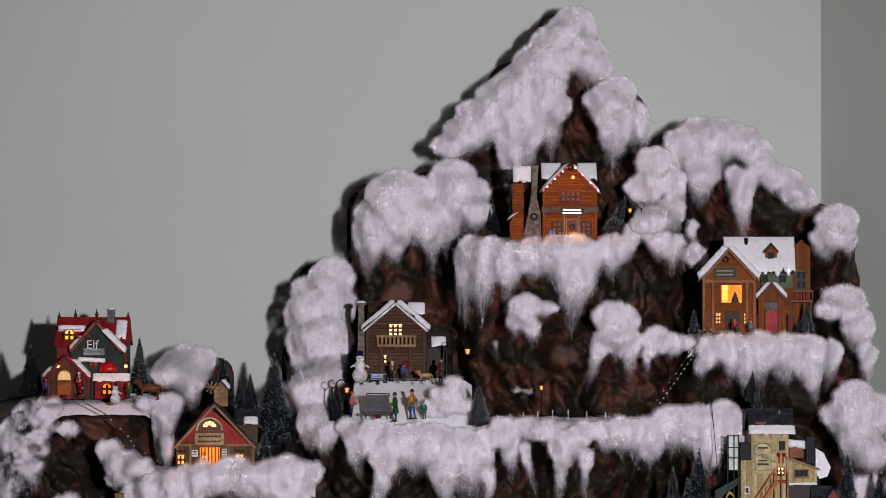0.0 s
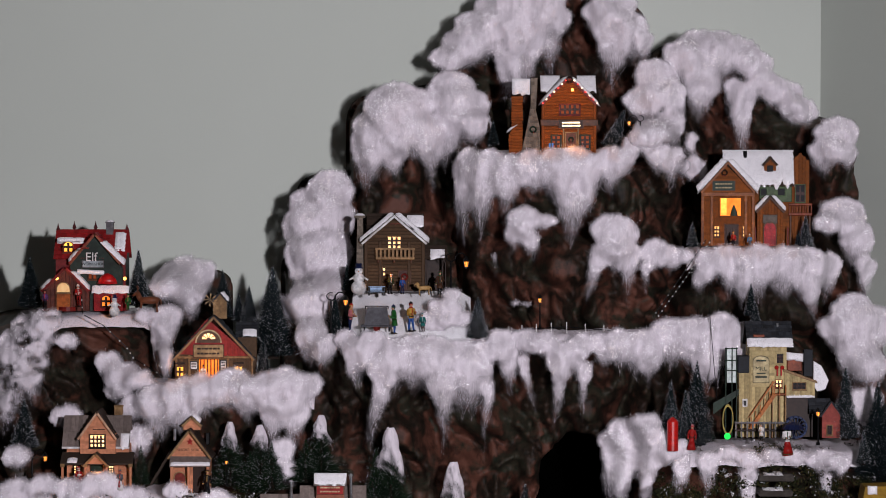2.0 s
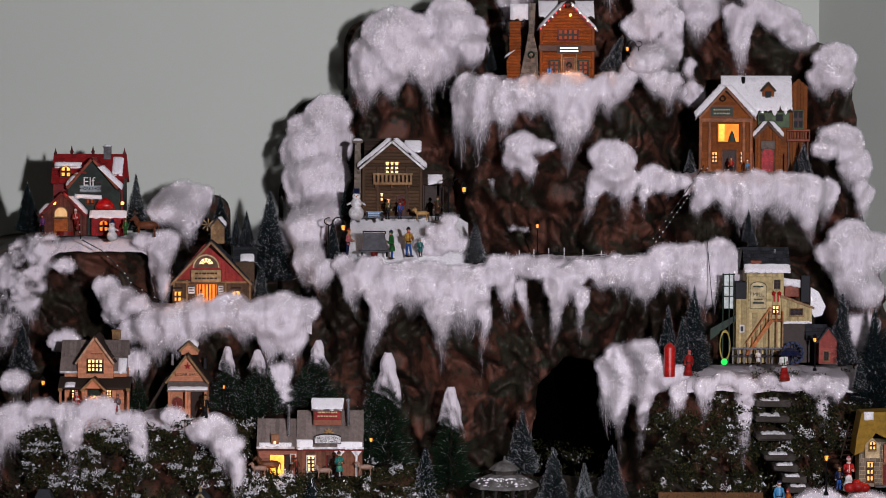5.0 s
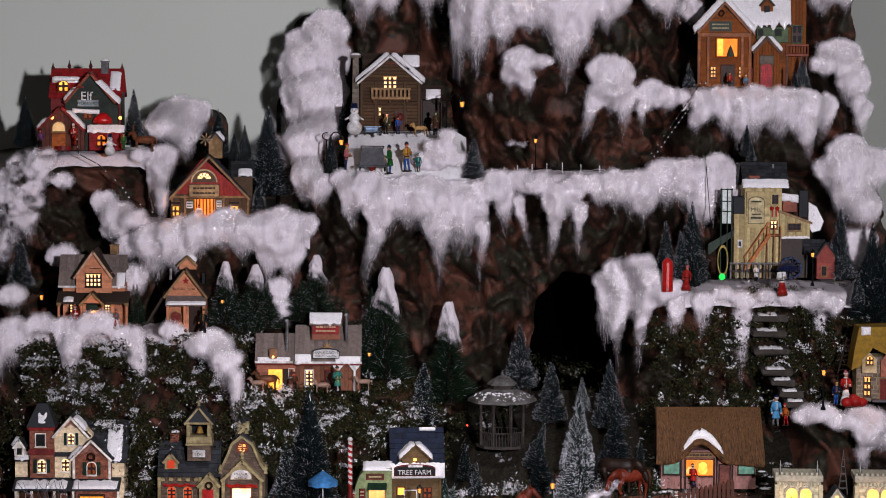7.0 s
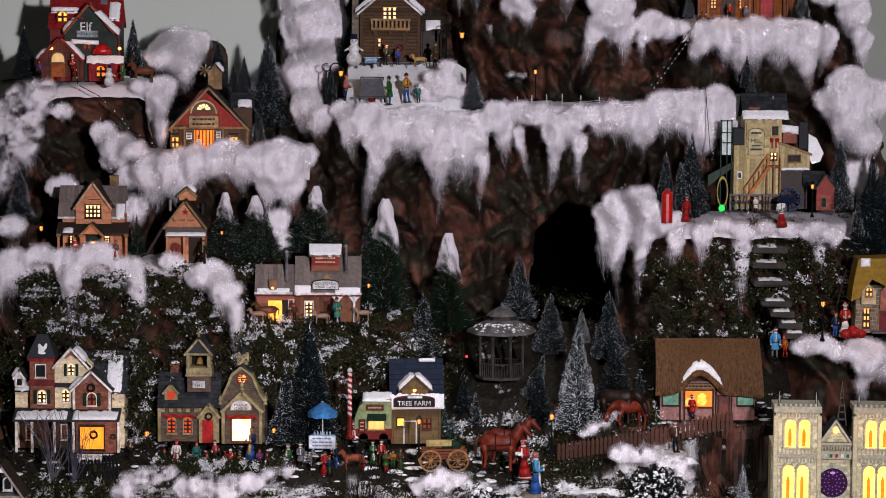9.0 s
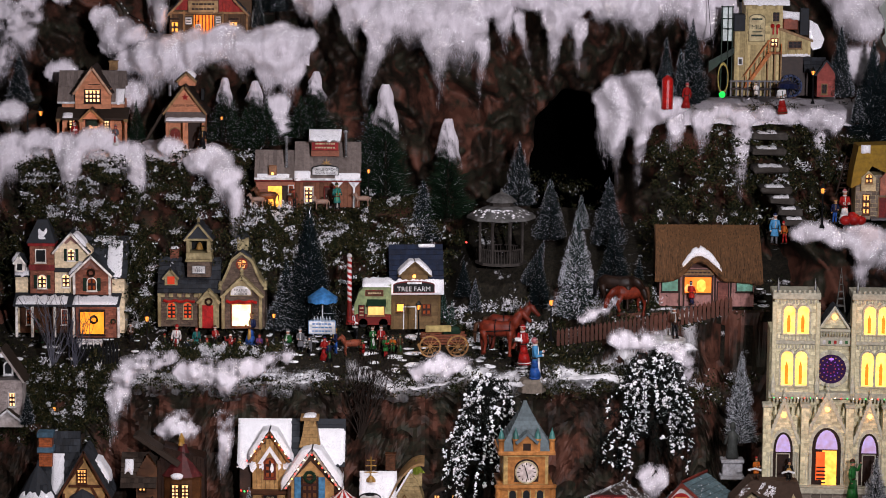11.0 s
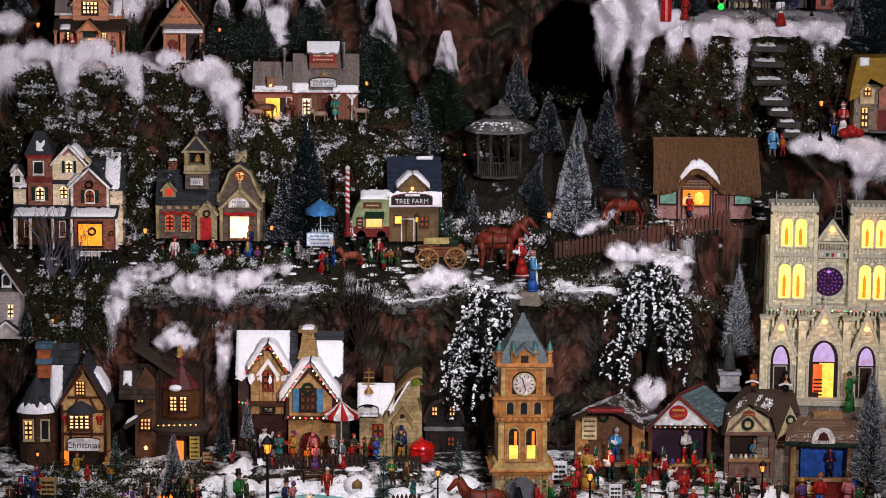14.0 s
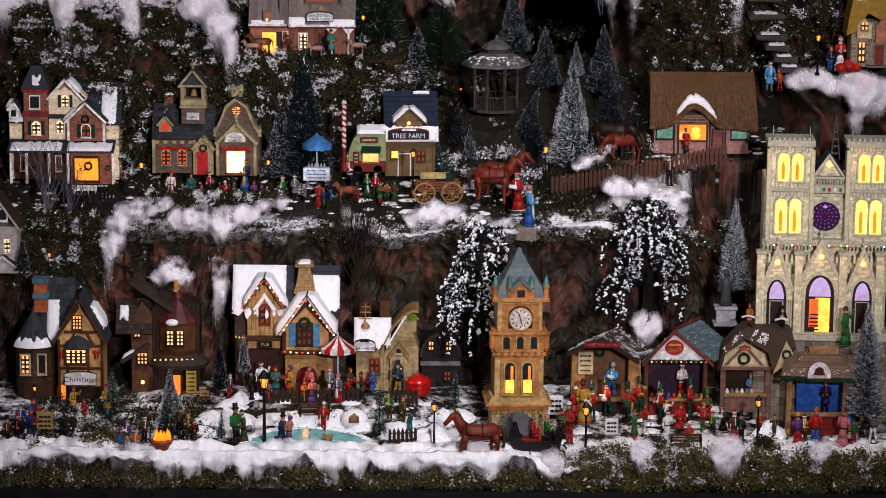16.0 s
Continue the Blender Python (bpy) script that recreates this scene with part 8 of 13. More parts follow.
    b.add("swag", b.M().path([(32 + k * 5.5, -20, 52 - 3 * abs(sin(k * 0.8))) for k in range(11)], 3, 6), RED)
    for x in (59, 101, 20):
        b.add("finial", b.M().lathe([(4, 0), (2.4, 4), (4, 8), (2.4, 12), (0.5, 16)], 8, x, -4, 0, 1, 1, 96 if x == 59 else 70), T)
    c = b.box("cupola", 49, 70, 20, 40, 137, 160, T)
    b.add("cupola_roof", b.M().lathe([(16, 0), (10, 6), (5, 14), (2, 17), (0.4, 24)], 4, 59, 30, 0, 1, 1, 158), SLATE, c)
    # entrance
    b.wall([(-18, 0), (18, 0), (18, 50), (0, 69), (-18, 50)], -8, 20, T, name="entry")
    b.roof(-19, 19, -12, 14, 49, 71, "y", T, 3, 2, 3, trim=T, name="entry_roof")
    b.door(-2, 20, 42, -9, paint((0.45, 0.03, 0.03)), T)
    b.wreath(0, 49, -12, 5.5, DKBROWN)


def tree_farm():
    b = House("tree_farm_shop", "olive wooden tree farm shop with navy roof and snowy sign", -0.0406, 5.58, 0.9711, 0.001127, 4)
    wd = island_paint("olive_planks", (0.16, 0.105, 0.05), 0.2)
    b.wall([(-42, 0), (44, 0), (44, 73), (-42, 73)], 0, 60, wd, "board", 6)
    b.roof(-44, 48, -8, 68, 73, 149, "x", island_paint("navy_shingles", (0.018, 0.028, 0.055), 0.25), 3, 2.4, 9, 14, snow=[(0, 0.55, 0.85, 0.0, 0.07), (0, 0, 1, 0.86, 1.06)], thick=4)
    b.wall([(-26, 80), (22, 80), (22, 105), (-2, 121), (-26, 105)], -14, 30, wd, "board", 5, name="dormer")
    b.roof(-28, 24, -18, 20, 101, 125, "y", wd, 4, 2.2, 4, snow=[(0, 0, 1, 0, 1), (1, 0, 1, 0, 1)], name="dormer_roof", thick=3.5)
    b.add("dormer_lamp", b.M().ball(-3, -18, 99, 3, 8, 5), BULB_Y)
    s = b.sign(-4, 71, 72, 12, -22, BLACK, DKRED, [("TREE FARM", 5.5, 12)], WHITE, arch=6)
    b.add("sign_marks", b.M().box(-16, 10, -24.2, -23.4, 86, 90), WHITE, s)
    b.snow_sheet((-50, -18, 65), (1, 0, 0), (0, 0, 1), (0, -1, 0), 0, 100, 0, 28, 4, None)
    b.window(-27, 33, 12, 13, -2, 1, 1, W_YELLOW, BROWN, rim=2)
    b.door(-10, 20, 40, -2, wd, WHITE)
    b.window(20, 27, 14, 18, -2, 2, 2, W_DIM, BROWN)
    for x in (-42, 43):
        b.box("corner_post", x - 2.5, x + 2.5, -3, 2, 0, 71, wd)


def caravan():
    b = House("caravan_cafe", "pale green rounded caravan with a lit serving hatch", -0.1279, 5.54, 0.9814, 0.001119, 0, "caravan", "")
    g = paint((0.28, 0.34, 0.17), 0.35)
    prof = [(-31, 22), (-31, 42), (-23, 64), (-11, 76), (35, 78), (35, 22)]
    b.add("body", b.M().prism(prof, 0, 40), g)
    b.box("skirt", -29, 35, -1, 30, 4, 24, DKRED)
    b.snow_sheet((-17, -2, 74), (1, 0, 0), (0, 0.95, 0.3), (0, -0.3, 0.95), 0, 52, 0, 36, 4, None)
    b.window(8, 23, 28, 19, -1, 1, 1, W_WARM, TAN, rim=1.8)
    b.add("awning", b.M().prism([(0, 47), (-14, 40), (-14, 42), (0, 51)], -8, 26, axis="x"), DKGREEN)
    b.sign(5, 58, 30, 9, -1, BROWN, DKRED, bars=1, ink=CREAM)
    b.sign(-18, 18, 9, 22, -2, DKRED, BLACK, bars=3, ink=CREAM)
    for x in (-15, 21):
        b.add("wheel", b.M().tube((x, -1, 8), (x, 6, 8), 8, None, 14), BLACK)


def candy_pole():
    b = House("candy_pole", "tall red and white striped candy pole", -0.1727, 5.55, 1.0371, 0.001121, 0, "pole", "")
    m = b.M()
    n, turns = 60, 8
    for j in range(n):
        for k in range(12):
            z0, z1 = 82 * j / n - 6, 82 * (j + 1) / n - 6
            a0, a1 = 2 * pi * k / 12, 2 * pi * (k + 1) / 12
            red = int((k / 12 + j / n * turns) * 2) % 2
            m.add([(4 * cos(a0), 4 * sin(a0), z0), (4 * cos(a1), 4 * sin(a1), z0), (4 * cos(a1), 4 * sin(a1), z1), (4 * cos(a0), 4 * sin(a0), z1)], [(0, 1, 2, 3)], red)
    m.lathe([(4, 76), (5, 78), (3, 82), (0.5, 83)], 12, 0, 0, 0)
    b.add("striped_post", m, [WHITE, RED])
    b.add("foot", b.M().lathe([(7, -46), (6, -40), (4, -6)], 12), DKRED)


def kiosk():
    b = House("umbrella_stall", "little stall with blue umbrella and white notice board", -0.2261, 5.52, 0.9694, 0.001115, 0, "stall", "")
    m = b.M()
    n = 16
    for k in range(n):
        a0, a1 = 2 * pi * k / n, 2 * pi * (k + 1) / n
        for (r0, z0), (r1, z1) in (((27, 61), (27, 69)), ((27, 69), (14, 78)), ((14, 78), (0.6, 87))):
            m.add([(r0 * cos(a0), r0 * sin(a0), z0 - (2 if r0 == 27 and z0 == 61 and k % 2 else 0)), (r0 * cos(a1), r0 * sin(a1), z0 - (2 if r0 == 27 and z0 == 61 and not k % 2 else 0)), (r1 * cos(a1), r1 * sin(a1), z1), (r1 * cos(a0), r1 * sin(a0), z1)], [(0, 1, 2, 3)])
    b.add("umbrella", m, paint((0.08, 0.25, 0.5), 0.4))
    b.add("pole", b.M().tube((0, 0, 0), (0, 0, 88), 1.2), WHITE)
    b.box("counter", -22, 22, -14, 8, 22, 26, paint((0.3, 0.45, 0.6)))
    b.sign(0, 5, 46, 22, -15, WHITE, paint((0.3, 0.45, 0.65)), (), paint((0.1, 0.25, 0.5)), bars=3)
    for x in (-16, 16):
        b.box("leg", x - 1.4, x + 1.4, -10, -7, 0, 24, WHITE)
    for k in range(6):
        b.add("bottle", b.M().lathe([(1.8, 0), (1.8, 5), (0.7, 7), (0.7, 9)], 7, -14 + k * 5.5, -6, 0, 1, 1, 26), paint((0.4, 0.45, 0.5), 0.2))


def thatched_inn():
    b = House("thatched_inn", "low inn with deep brown thatch and rosy boarded front", 0.5465, 5.5, 1.0355, 0.001111)
    pk = island_paint("rosy_white_boards", (0.36, 0.2, 0.18), 0.15)
    b.wall([(-90, 0), (80, 0), (80, 70), (-90, 70)], 0, 60, pk, "vert", 6)
    th = island_paint("thatch", (0.125, 0.066, 0.03), 0.7)
    nx, ny = 70, 24

    def eave(x):
        q = max(-1.0, min(1.0, (x - -20) / 52))
        return 52 + 36 * (0.5 + 0.5 * cos(pi * q)) - 7 * max(0, (x - 48) / 50) + 2 * nz(x * 0.05, 3)

    def slope(x, k):
        low = eave(x)
        return (x * (1 - 0.04 * k), -24 + 60 * k - 9 * sin(pi * k) + 1.4 * nz(x * 0.6, k * 7, 2), low + (143 - low) * k + 1.5 * nz(x * 0.4, k * 3))

    v = [slope(-100 + (94 - -100) * i / (nx - 1), j / (ny - 1)) for j in range(ny) for i in range(nx)]
    m = b.M().add(v, grid_faces(nx, ny))
    lip = [(v[i][0], v[i][1] + 13, v[i][2] - 2) for i in range(nx)]
    m.add([v[i] for i in range(nx)] + lip, [(i, i + nx, i + nx + 1, i + 1) for i in range(nx - 1)])
    m.path([(v[i][0], v[i][1] + 1.5, v[i][2] - 1) for i in range(0, nx, 2)], 3.6, 6)
    m.prism([(-20, 50), (36, 143), (60, 75)], -98, -96, axis="x")
    m.prism([(-20, 45), (36, 143), (60, 75)], 86, 89, axis="x")
    t = b.add("thatch_roof", m, th)
    straw = b.M()
    for _ in range(2600):
        p = Vector(slope(-99 + rng.random() * 192, rng.random() * 0.97 + 0.03))
        dz = rng.uniform(5, 12)
        x = p[0]
        straw.add([(x - 0.6, p[1] - 0.6, p[2]), (x + 0.6, p[1] - 0.6, p[2]), (x + rng.uniform(-1, 1), p[1] - 1.0 - dz * 0.62, p[2] - dz)], [(0, 1, 2)])
    b.add("straw", straw, th, t)
    pv = []
    for j in range(9):
        for i in range(30):
            ka, kb = i / 29, j / 8
            x = -55 + 76 * ka
            q = slope(x, 0.1 + kb * (0.05 + 0.24 * sin(pi * ka) ** 0.8) * (1 + 0.3 * nz(x * 0.2, 7)))
            rim = min(1.0, 5 * min(ka, 1 - ka, kb + 0.02, 1.02 - kb))
            pv.append((q[0], q[1] - 4.5 * rim + 0.5, q[2] + 3 * rim + 0.8 * nz(x * 0.5, kb * 5)))
    b.add("roof_snow", b.M().add(pv, grid_faces(30, 9)), ROOFSNOW, t, smooth=True)
    b.box("lintel", -90, 78, -4, 0, 63, 67, BROWN)
    b.sign(-22, 58, 58, 9, -6, paint((0.3, 0.2, 0.1)), DKBROWN, bars=1, ink=DKBROWN)
    b.window(-22, 25, 50, 28, -2, 1, 1, W_ORANGE, BROWN, rim=2)
    b.add("inner_glow", b.M().lathe([(5, 0), (9, 6), (8, 18), (3, 22)], 10, -15, -2.2, 0, 1, 0.15, 27), W_YELLOW)
    b.add("inner_shape", b.M().lathe([(8, 0), (10, 6), (5, 14)], 10, -36, -2.2, 0, 1, 0.15, 27), W_WARM)
    for x in (-71, 63):
        b.window(x, 28, 28, 22, -2, 1, 1, paint((0.22, 0.48, 0.36), 0.3), DKBROWN, rim=2)
    for x in (-54, -46, 5, 10, 38):
        b.box("timber", x - 1.5, x + 1.5, -3, 0, 0, 65, DKBROWN)
    b.door(24, 18, 44, -2, paint((0.25, 0.1, 0.08)), DKBROWN)


def gazebo():
    b = House("gazebo", "grey weathered garden gazebo with snow-flecked tiered roof", 0.1331, 5.63, 1.0992, 0.001137, 0, "gazebo", "")
    g = paint((0.075, 0.066, 0.06), 0.7)
    grey = paint((0.15, 0.145, 0.14), 0.8, 0.6, 60)
    b.add("floor", b.M().lathe([(46, 0), (46, 5)], 8), g)
    for k in range(8):
        t = 2 * pi * k / 8 + pi / 8
        b.add("post", b.M().tube((41 * cos(t), 41 * sin(t), 5), (41 * cos(t), 41 * sin(t), 84), 2.2), g)
        t2 = 2 * pi * (k + 1) / 8 + pi / 8
        b.add("rail", b.M().tube((41 * cos(t), 41 * sin(t), 28), (41 * cos(t2), 41 * sin(t2), 28), 1.4, None, 6), g)
        for j in range(1, 6):
            q = j / 6
            x, y = 41 * (cos(t) * (1 - q) + cos(t2) * q), 41 * (sin(t) * (1 - q) + sin(t2) * q)
            b.add("spindle", b.M().tube((x, y, 5), (x, y, 28), 0.8, None, 5), g)
        for s in (t + 0.14, t2 - 0.14):
            b.add("bracket", b.M().tube((41 * cos(t if s < (t + t2) / 2 else t2), 41 * sin(t if s < (t + t2) / 2 else t2), 70), (40 * cos(s), 40 * sin(s), 84), 1.1, None, 5), g)
    roof = b.add("roof", b.M().lathe([(62, 82), (61, 87), (44, 97), (26, 104), (22, 104)], 8), grey)
    b.add("cupola_drum", b.M().lathe([(22, 102), (21, 112)], 8), g, roof)
    b.add("cupola_roof", b.M().lathe([(28, 112), (20, 120), (9, 126), (3, 128), (1, 136)], 8), grey, roof)
    for t in (-2.4, -1.9, -1.3, -0.7):
        out, side = Vector((cos(t), sin(t), 0)), Vector((-sin(t), cos(t), 0))
        b.dust(out * 58 - side * 20 + Vector((0, 0, 89)), side, (-out * 0.86 + Vector((0, 0, 0.5))), out * 0.5 + Vector((0, 0, 0.86)), 40, 24, 60, roof, 2.8)
    b.add("lamp", b.M().ball(-62, 10, 36, 1.7, 8, 5), BULB_R)


for build in (victorian, school, tree_farm, caravan, candy_pole, kiosk, thatched_inn, gazebo):
    build()


# ---------------------------------------------------------------- the lower street
def cathedral():
    b = House("cathedral", "cream stone cathedral with two lit towers and purple rose window", 0.7541, 5.2, 0.7426, 0.001051, -3, "miniature cathedral")
    st, gr = island_paint("cream_ashlar", (0.66, 0.61, 0.42), 0.26), island_paint("carved_limestone", (0.5, 0.48, 0.38), 0.3)
    lit = glow((1.0, 0.66, 0.13), 2.6)
    b.wall([(-113, 0), (113, 0), (113, 284), (-113, 284)], 20, 70, st, "brick", 6)
    for x0, x1 in ((-107, -29), (35, 117)):
        b.wall([(x0, 162), (x1, 162), (x1, 342), (x0, 342)], 0, 66, st, "brick", 6, name="tower")
        b.box("tower_parapet", x0 - 4, x1 + 4, -5, 70, 342, 354, gr)
        for k in range(9):
            b.box("merlon", x0 - 3 + k * (x1 - x0 + 2) / 9, x0 + 2 + k * (x1 - x0 + 2) / 9, -5, -1, 354, 359, gr)
        b.box("string_course", x0 - 3, x1 + 3, -4, 10, 260, 267, gr)
        b.box("string_course", x0 - 3, x1 + 3, -4, 10, 162, 170, gr)
        c = (x0 + x1) / 2
        for s in (-12.5, 12.5):
            b.window(c + s, 280, 20, 50, -2, 1, 1, lit, st, arch=True, rim=1.8)
            b.window(c + s - 2, 185, 21, 62, -2, 1, 1, lit, st, arch=True, rim=1.8)
            for z0, hh, ww in ((280, 50, 20), (185, 62, 21)):
                cx = c + s - (2 if z0 < 200 else 0)
                hood = b.M()
                for k in range(12):
                    a0, a1 = pi * k / 12, pi * (k + 1) / 12
                    hood.prism([(cx + r * cos(t), z0 + hh - ww / 2 + r * 1.12 * sin(t)) for r, t in ((ww / 2 + 1.5, a0), (ww / 2 + 4.5, a0), (ww / 2 + 4.5, a1), (ww / 2 + 1.5, a1))], -6, 0)
                b.add("hood_mould", hood, gr)
                for q in (-1, 1):
                    b.add("window_shaft", b.M().lathe([(2.4, 0), (1.5, 3), (1.4, hh - ww / 2 - 3), (2.4, hh - ww / 2)], 8, cx + q * (ww / 2 + 2.6), -3.5, 0, 1, 1, z0), gr)
                b.add("inner_arch", b.M().prism([(cx - 4, z0 + 2), (cx - 4, z0 + hh * 0.55), (cx - 1, z0 + hh * 0.72), (cx + 2, z0 + hh * 0.55), (cx + 2, z0 + 2)], -2.9, -2.4), glow((0.9, 0.3, 0.02), 1.1))
        for z0 in (252, 334, 154):
            for k in range(13):
                xx = x0 + 1 + k * (x1 - x0 - 4) / 12
                b.box("dentil", xx, xx + 3.4, -3.4, 1, z0, z0 + 7, gr)
        for k in range(11):
            xx = x0 + 5 + k * (x1 - x0 - 10) / 10
            b.add("arcade_shaft", b.M().lathe([(1.8, 0), (1.1, 2), (1.0, 9), (1.9, 11)], 6, xx, -2.5, 0, 1, 1, 268), gr)
        for x in (x0, x1):
            b.box("buttress", x - 4, x + 4, -6, 6, 167, 337, st)
            b.add("statue_niche", b.M().lathe([(5, 0), (4, 6), (5, 14), (3, 22), (0.6, 34)], 8, x, -8, 0, 1, 0.8, 172), gr)
        for x in (x0 + 6, x1 - 6):
            b.add("pinnacle", b.M().lathe([(3, 0), (2.4, 8), (1.2, 18), (0.3, 26)], 6, x, 4, 0, 1, 1, 354), paint((0.12, 0.12, 0.11), 0.3))
    # rose window
    ring = b.M()
    for k in range(32):
        t0, t1 = 2 * pi * k / 32, 2 * pi * (k + 1) / 32
        for r0, r1, d in ((27, 33, 5), (33, 35, 3)):
            ring.prism([(-2 + r * cos(t), 212 + r * sin(t)) for r, t in ((r0, t0), (r1, t0), (r1, t1), (r0, t1))], 20 - d, 20.3)
    rw = b.add("rose_window", ring, gr)
    b.add("pane", b.M().prism([(-2 + 27 * cos(2 * pi * k / 32), 212 + 27 * sin(2 * pi * k / 32)) for k in range(32)], 17.6, 19.6), glow((0.05, 0.012, 0.1), 0.2), rw)
    for n, r, rad, mt in ((16, 21, 1.4, glow((0.6, 0.3, 0.1), 0.35)), (12, 14, 1.4, glow((0.3, 0.1, 0.8), 0.5)), (8, 8, 1.2, glow((0.7, 0.08, 0.2), 0.35))):
        tr = b.M()
        for k in range(n):
            t = 2 * pi * k / n
            tr.ball(-2 + r * cos(t), 17.4, 212 + r * sin(t), rad, 6, 4)
        b.add("petal", tr, mt, rw)
    b.add("violet_light", b.M().ball(-2, 17.2, 230, 3.2, 8, 5, 0, 1.5, 0.3, 0.8), glow((0.4, 0.2, 1.0), 1.6), rw)
    # gallery and gable between the towers
    b.box("gallery", -35, 41, 8, 20, 256, 272, gr)
    for k in range(7):
        b.box("coloured_stone", -29 + k * 10, -24 + k * 10, 6.8, 8, 260, 266, (RED, WHITE, GREEN)[k % 3])
    for k in range(15):
        b.box("gallery_shaft", -33 + k * 5, -31 + k * 5, 6, 9, 272, 283, gr)
    b.box("gallery_rail", -35, 41, 5, 10, 282, 287, gr)
    b.wall([(-25, 286), (29, 286), (2, 326)], 22, 20, st, "brick", 5, name="gable")
    b.roof(-27, 31, 16, 60, 286, 328, "y", SLATE, 3, 2.4, 5, trim=gr, name="gable_roof")
    b.add("gable_lamp", b.M().ball(2, 19, 307, 5, 10, 6), BULB_Y)
    sp = b.M()
    for s in (-1, 1):
        for y in (44, 56):
            sp.tube((15 + s * 8, y, 312), (15, 50, 392), 1.2, 0.4, 5)
    for k in range(5):
        sp.lathe([(8 - k * 1.4, 0), (8 - k * 1.4, 1.5)], 8, 15, 50, 0, 1, 1, 322 + k * 13)
    b.add("spire", sp, paint((0.16, 0.16, 0.15), 0.3))
    # gallery of kings and portals
    b.box("middle_band", -115, 115, -2, 20, 160, 172, gr)
    for k in range(22):
        x = -111 + k * 10.2
        b.add("carved_figure", b.M().lathe([(3, 0), (2.6, 8), (1.6, 10), (1.9, 14), (0.4, 16)], 6, x, -1, 0, 1, 0.7, 130), st)
    for k in range(20):
        b.add("bulb", b.M().ball(-105 + k * 11, -4, 162, 1.1, 6, 4), (BULB_G, BULB_W, BULB_R)[k % 3])
    for c, w, top in ((-87, 42, 160), (-9, 62, 172), (67, 42, 160)):
        b.wall([(c - w / 2 - 8, 0), (c + w / 2 + 8, 0), (c + w / 2 + 8, top - 78), (c, top), (c - w / 2 - 8, top - 78)], -14, 34, st, "brick", 5, name="portal")
        e = b.M()
        for s in (-1, 1):
            e.prism([(c, top + 6), (c + s * (w / 2 + 11), top - 80), (c + s * (w / 2 + 5), top - 80), (c, top - 8)], -18, -10)
        b.add("portal_gable", e, gr)
        b.add("portal_lamp", b.M().ball(c, -16, top - 28, 4.5, 10, 6), BULB_Y)
        for s in (-1, 1):
            for k in range(9):
                q = (k + 0.5) / 9
                b.add("crocket", b.M().ball(c + s * (w / 2 + 10) * q, -15, top + 5 - 85 * q, 2.6, 6, 4), gr)
            for k in range(3):
                b.add("portal_shaft", b.M().lathe([(2.6, 0), (1.5, 4), (1.4, 58), (2.6, 62)], 8, c + s * (w / 2 - 1 + k * 3.4), -16.5 - k * 1.6, 0, 1, 1, 2), gr)
        b.add("finial", b.M().lathe([(2, 0), (3.4, 4), (1.2, 8), (2.4, 11), (0.3, 17)], 8, c, -14, 0, 1, 1, top + 4), gr)
        big = w > 50
        hh = 118 if big else 108
        arch = lambda s, y0, y1: b.M().prism([(c - w / 2 * s, 0), (c - w / 2 * s, hh * 0.58)] + [(c - w / 2 * s * cos(pi * k / 12), hh * 0.58 + (hh * 0.42 * s) * sin(pi * k / 12) ** 0.8) for k in range(1, 12)] + [(c + w / 2 * s, hh * 0.58), (c + w / 2 * s, 0)], y0, y1)
        b.add("portal_arch", arch(1.0, -15.5, -13), gr)
        # flat dark panel: paints the shade of a recess that isn't hollowed out
        b.add("portal_recess", arch(0.84, -16.2, -14), DKBROWN)
        b.add("tympanum", b.M().prism([(c - w * 0.32, hh * 0.6)] + [(c - w * 0.32 * cos(pi * k / 10), hh * 0.6 + hh * 0.3 * sin(pi * k / 10)) for k in range(11)] + [(c + w * 0.32, hh * 0.6)], -17, -16), glow((0.62, 0.5, 0.95), 0.75))
        if big:
            b.box("doorway_light", c - w * 0.12, c + w * 0.3, -17, -16, 2, hh * 0.58, W_YELLOW)
            b.box("altar_glow", c - w * 0.3, c - w * 0.04, -17.6, -16, 14, hh * 0.56, glow((1.0, 0.14, 0.03), 1.1))
            for k in range(5):
                b.box("pew", c - w * 0.28, c - w * 0.02, -18.4, -17.4, 8 + k * 7, 11 + k * 7, DKBROWN)
        else:
            b.door(c, w * 0.5, hh * 0.56, -16.6, DKBROWN, gr)
    for x in (-117, -49, 31, 97):
        b.wall([(x - 7, 0), (x + 7, 0), (x + 7, 147), (x - 7, 147)], -20, 20, st, "stone", 8, name="pier")
        b.box("pier_cap", x - 9, x + 9, -23, 0, 147, 154, gr)
    b.wall([(-125, -170), (135, -170), (135, -8), (-125, -8)], -30, 120, gr, "stone", 14, STONE, name="plinth")
    b.box("steps", -119, 119, -34, 0, -8, 2, gr)
    b.box("steps", -115, 115, -28, 0, 2, 5, gr)


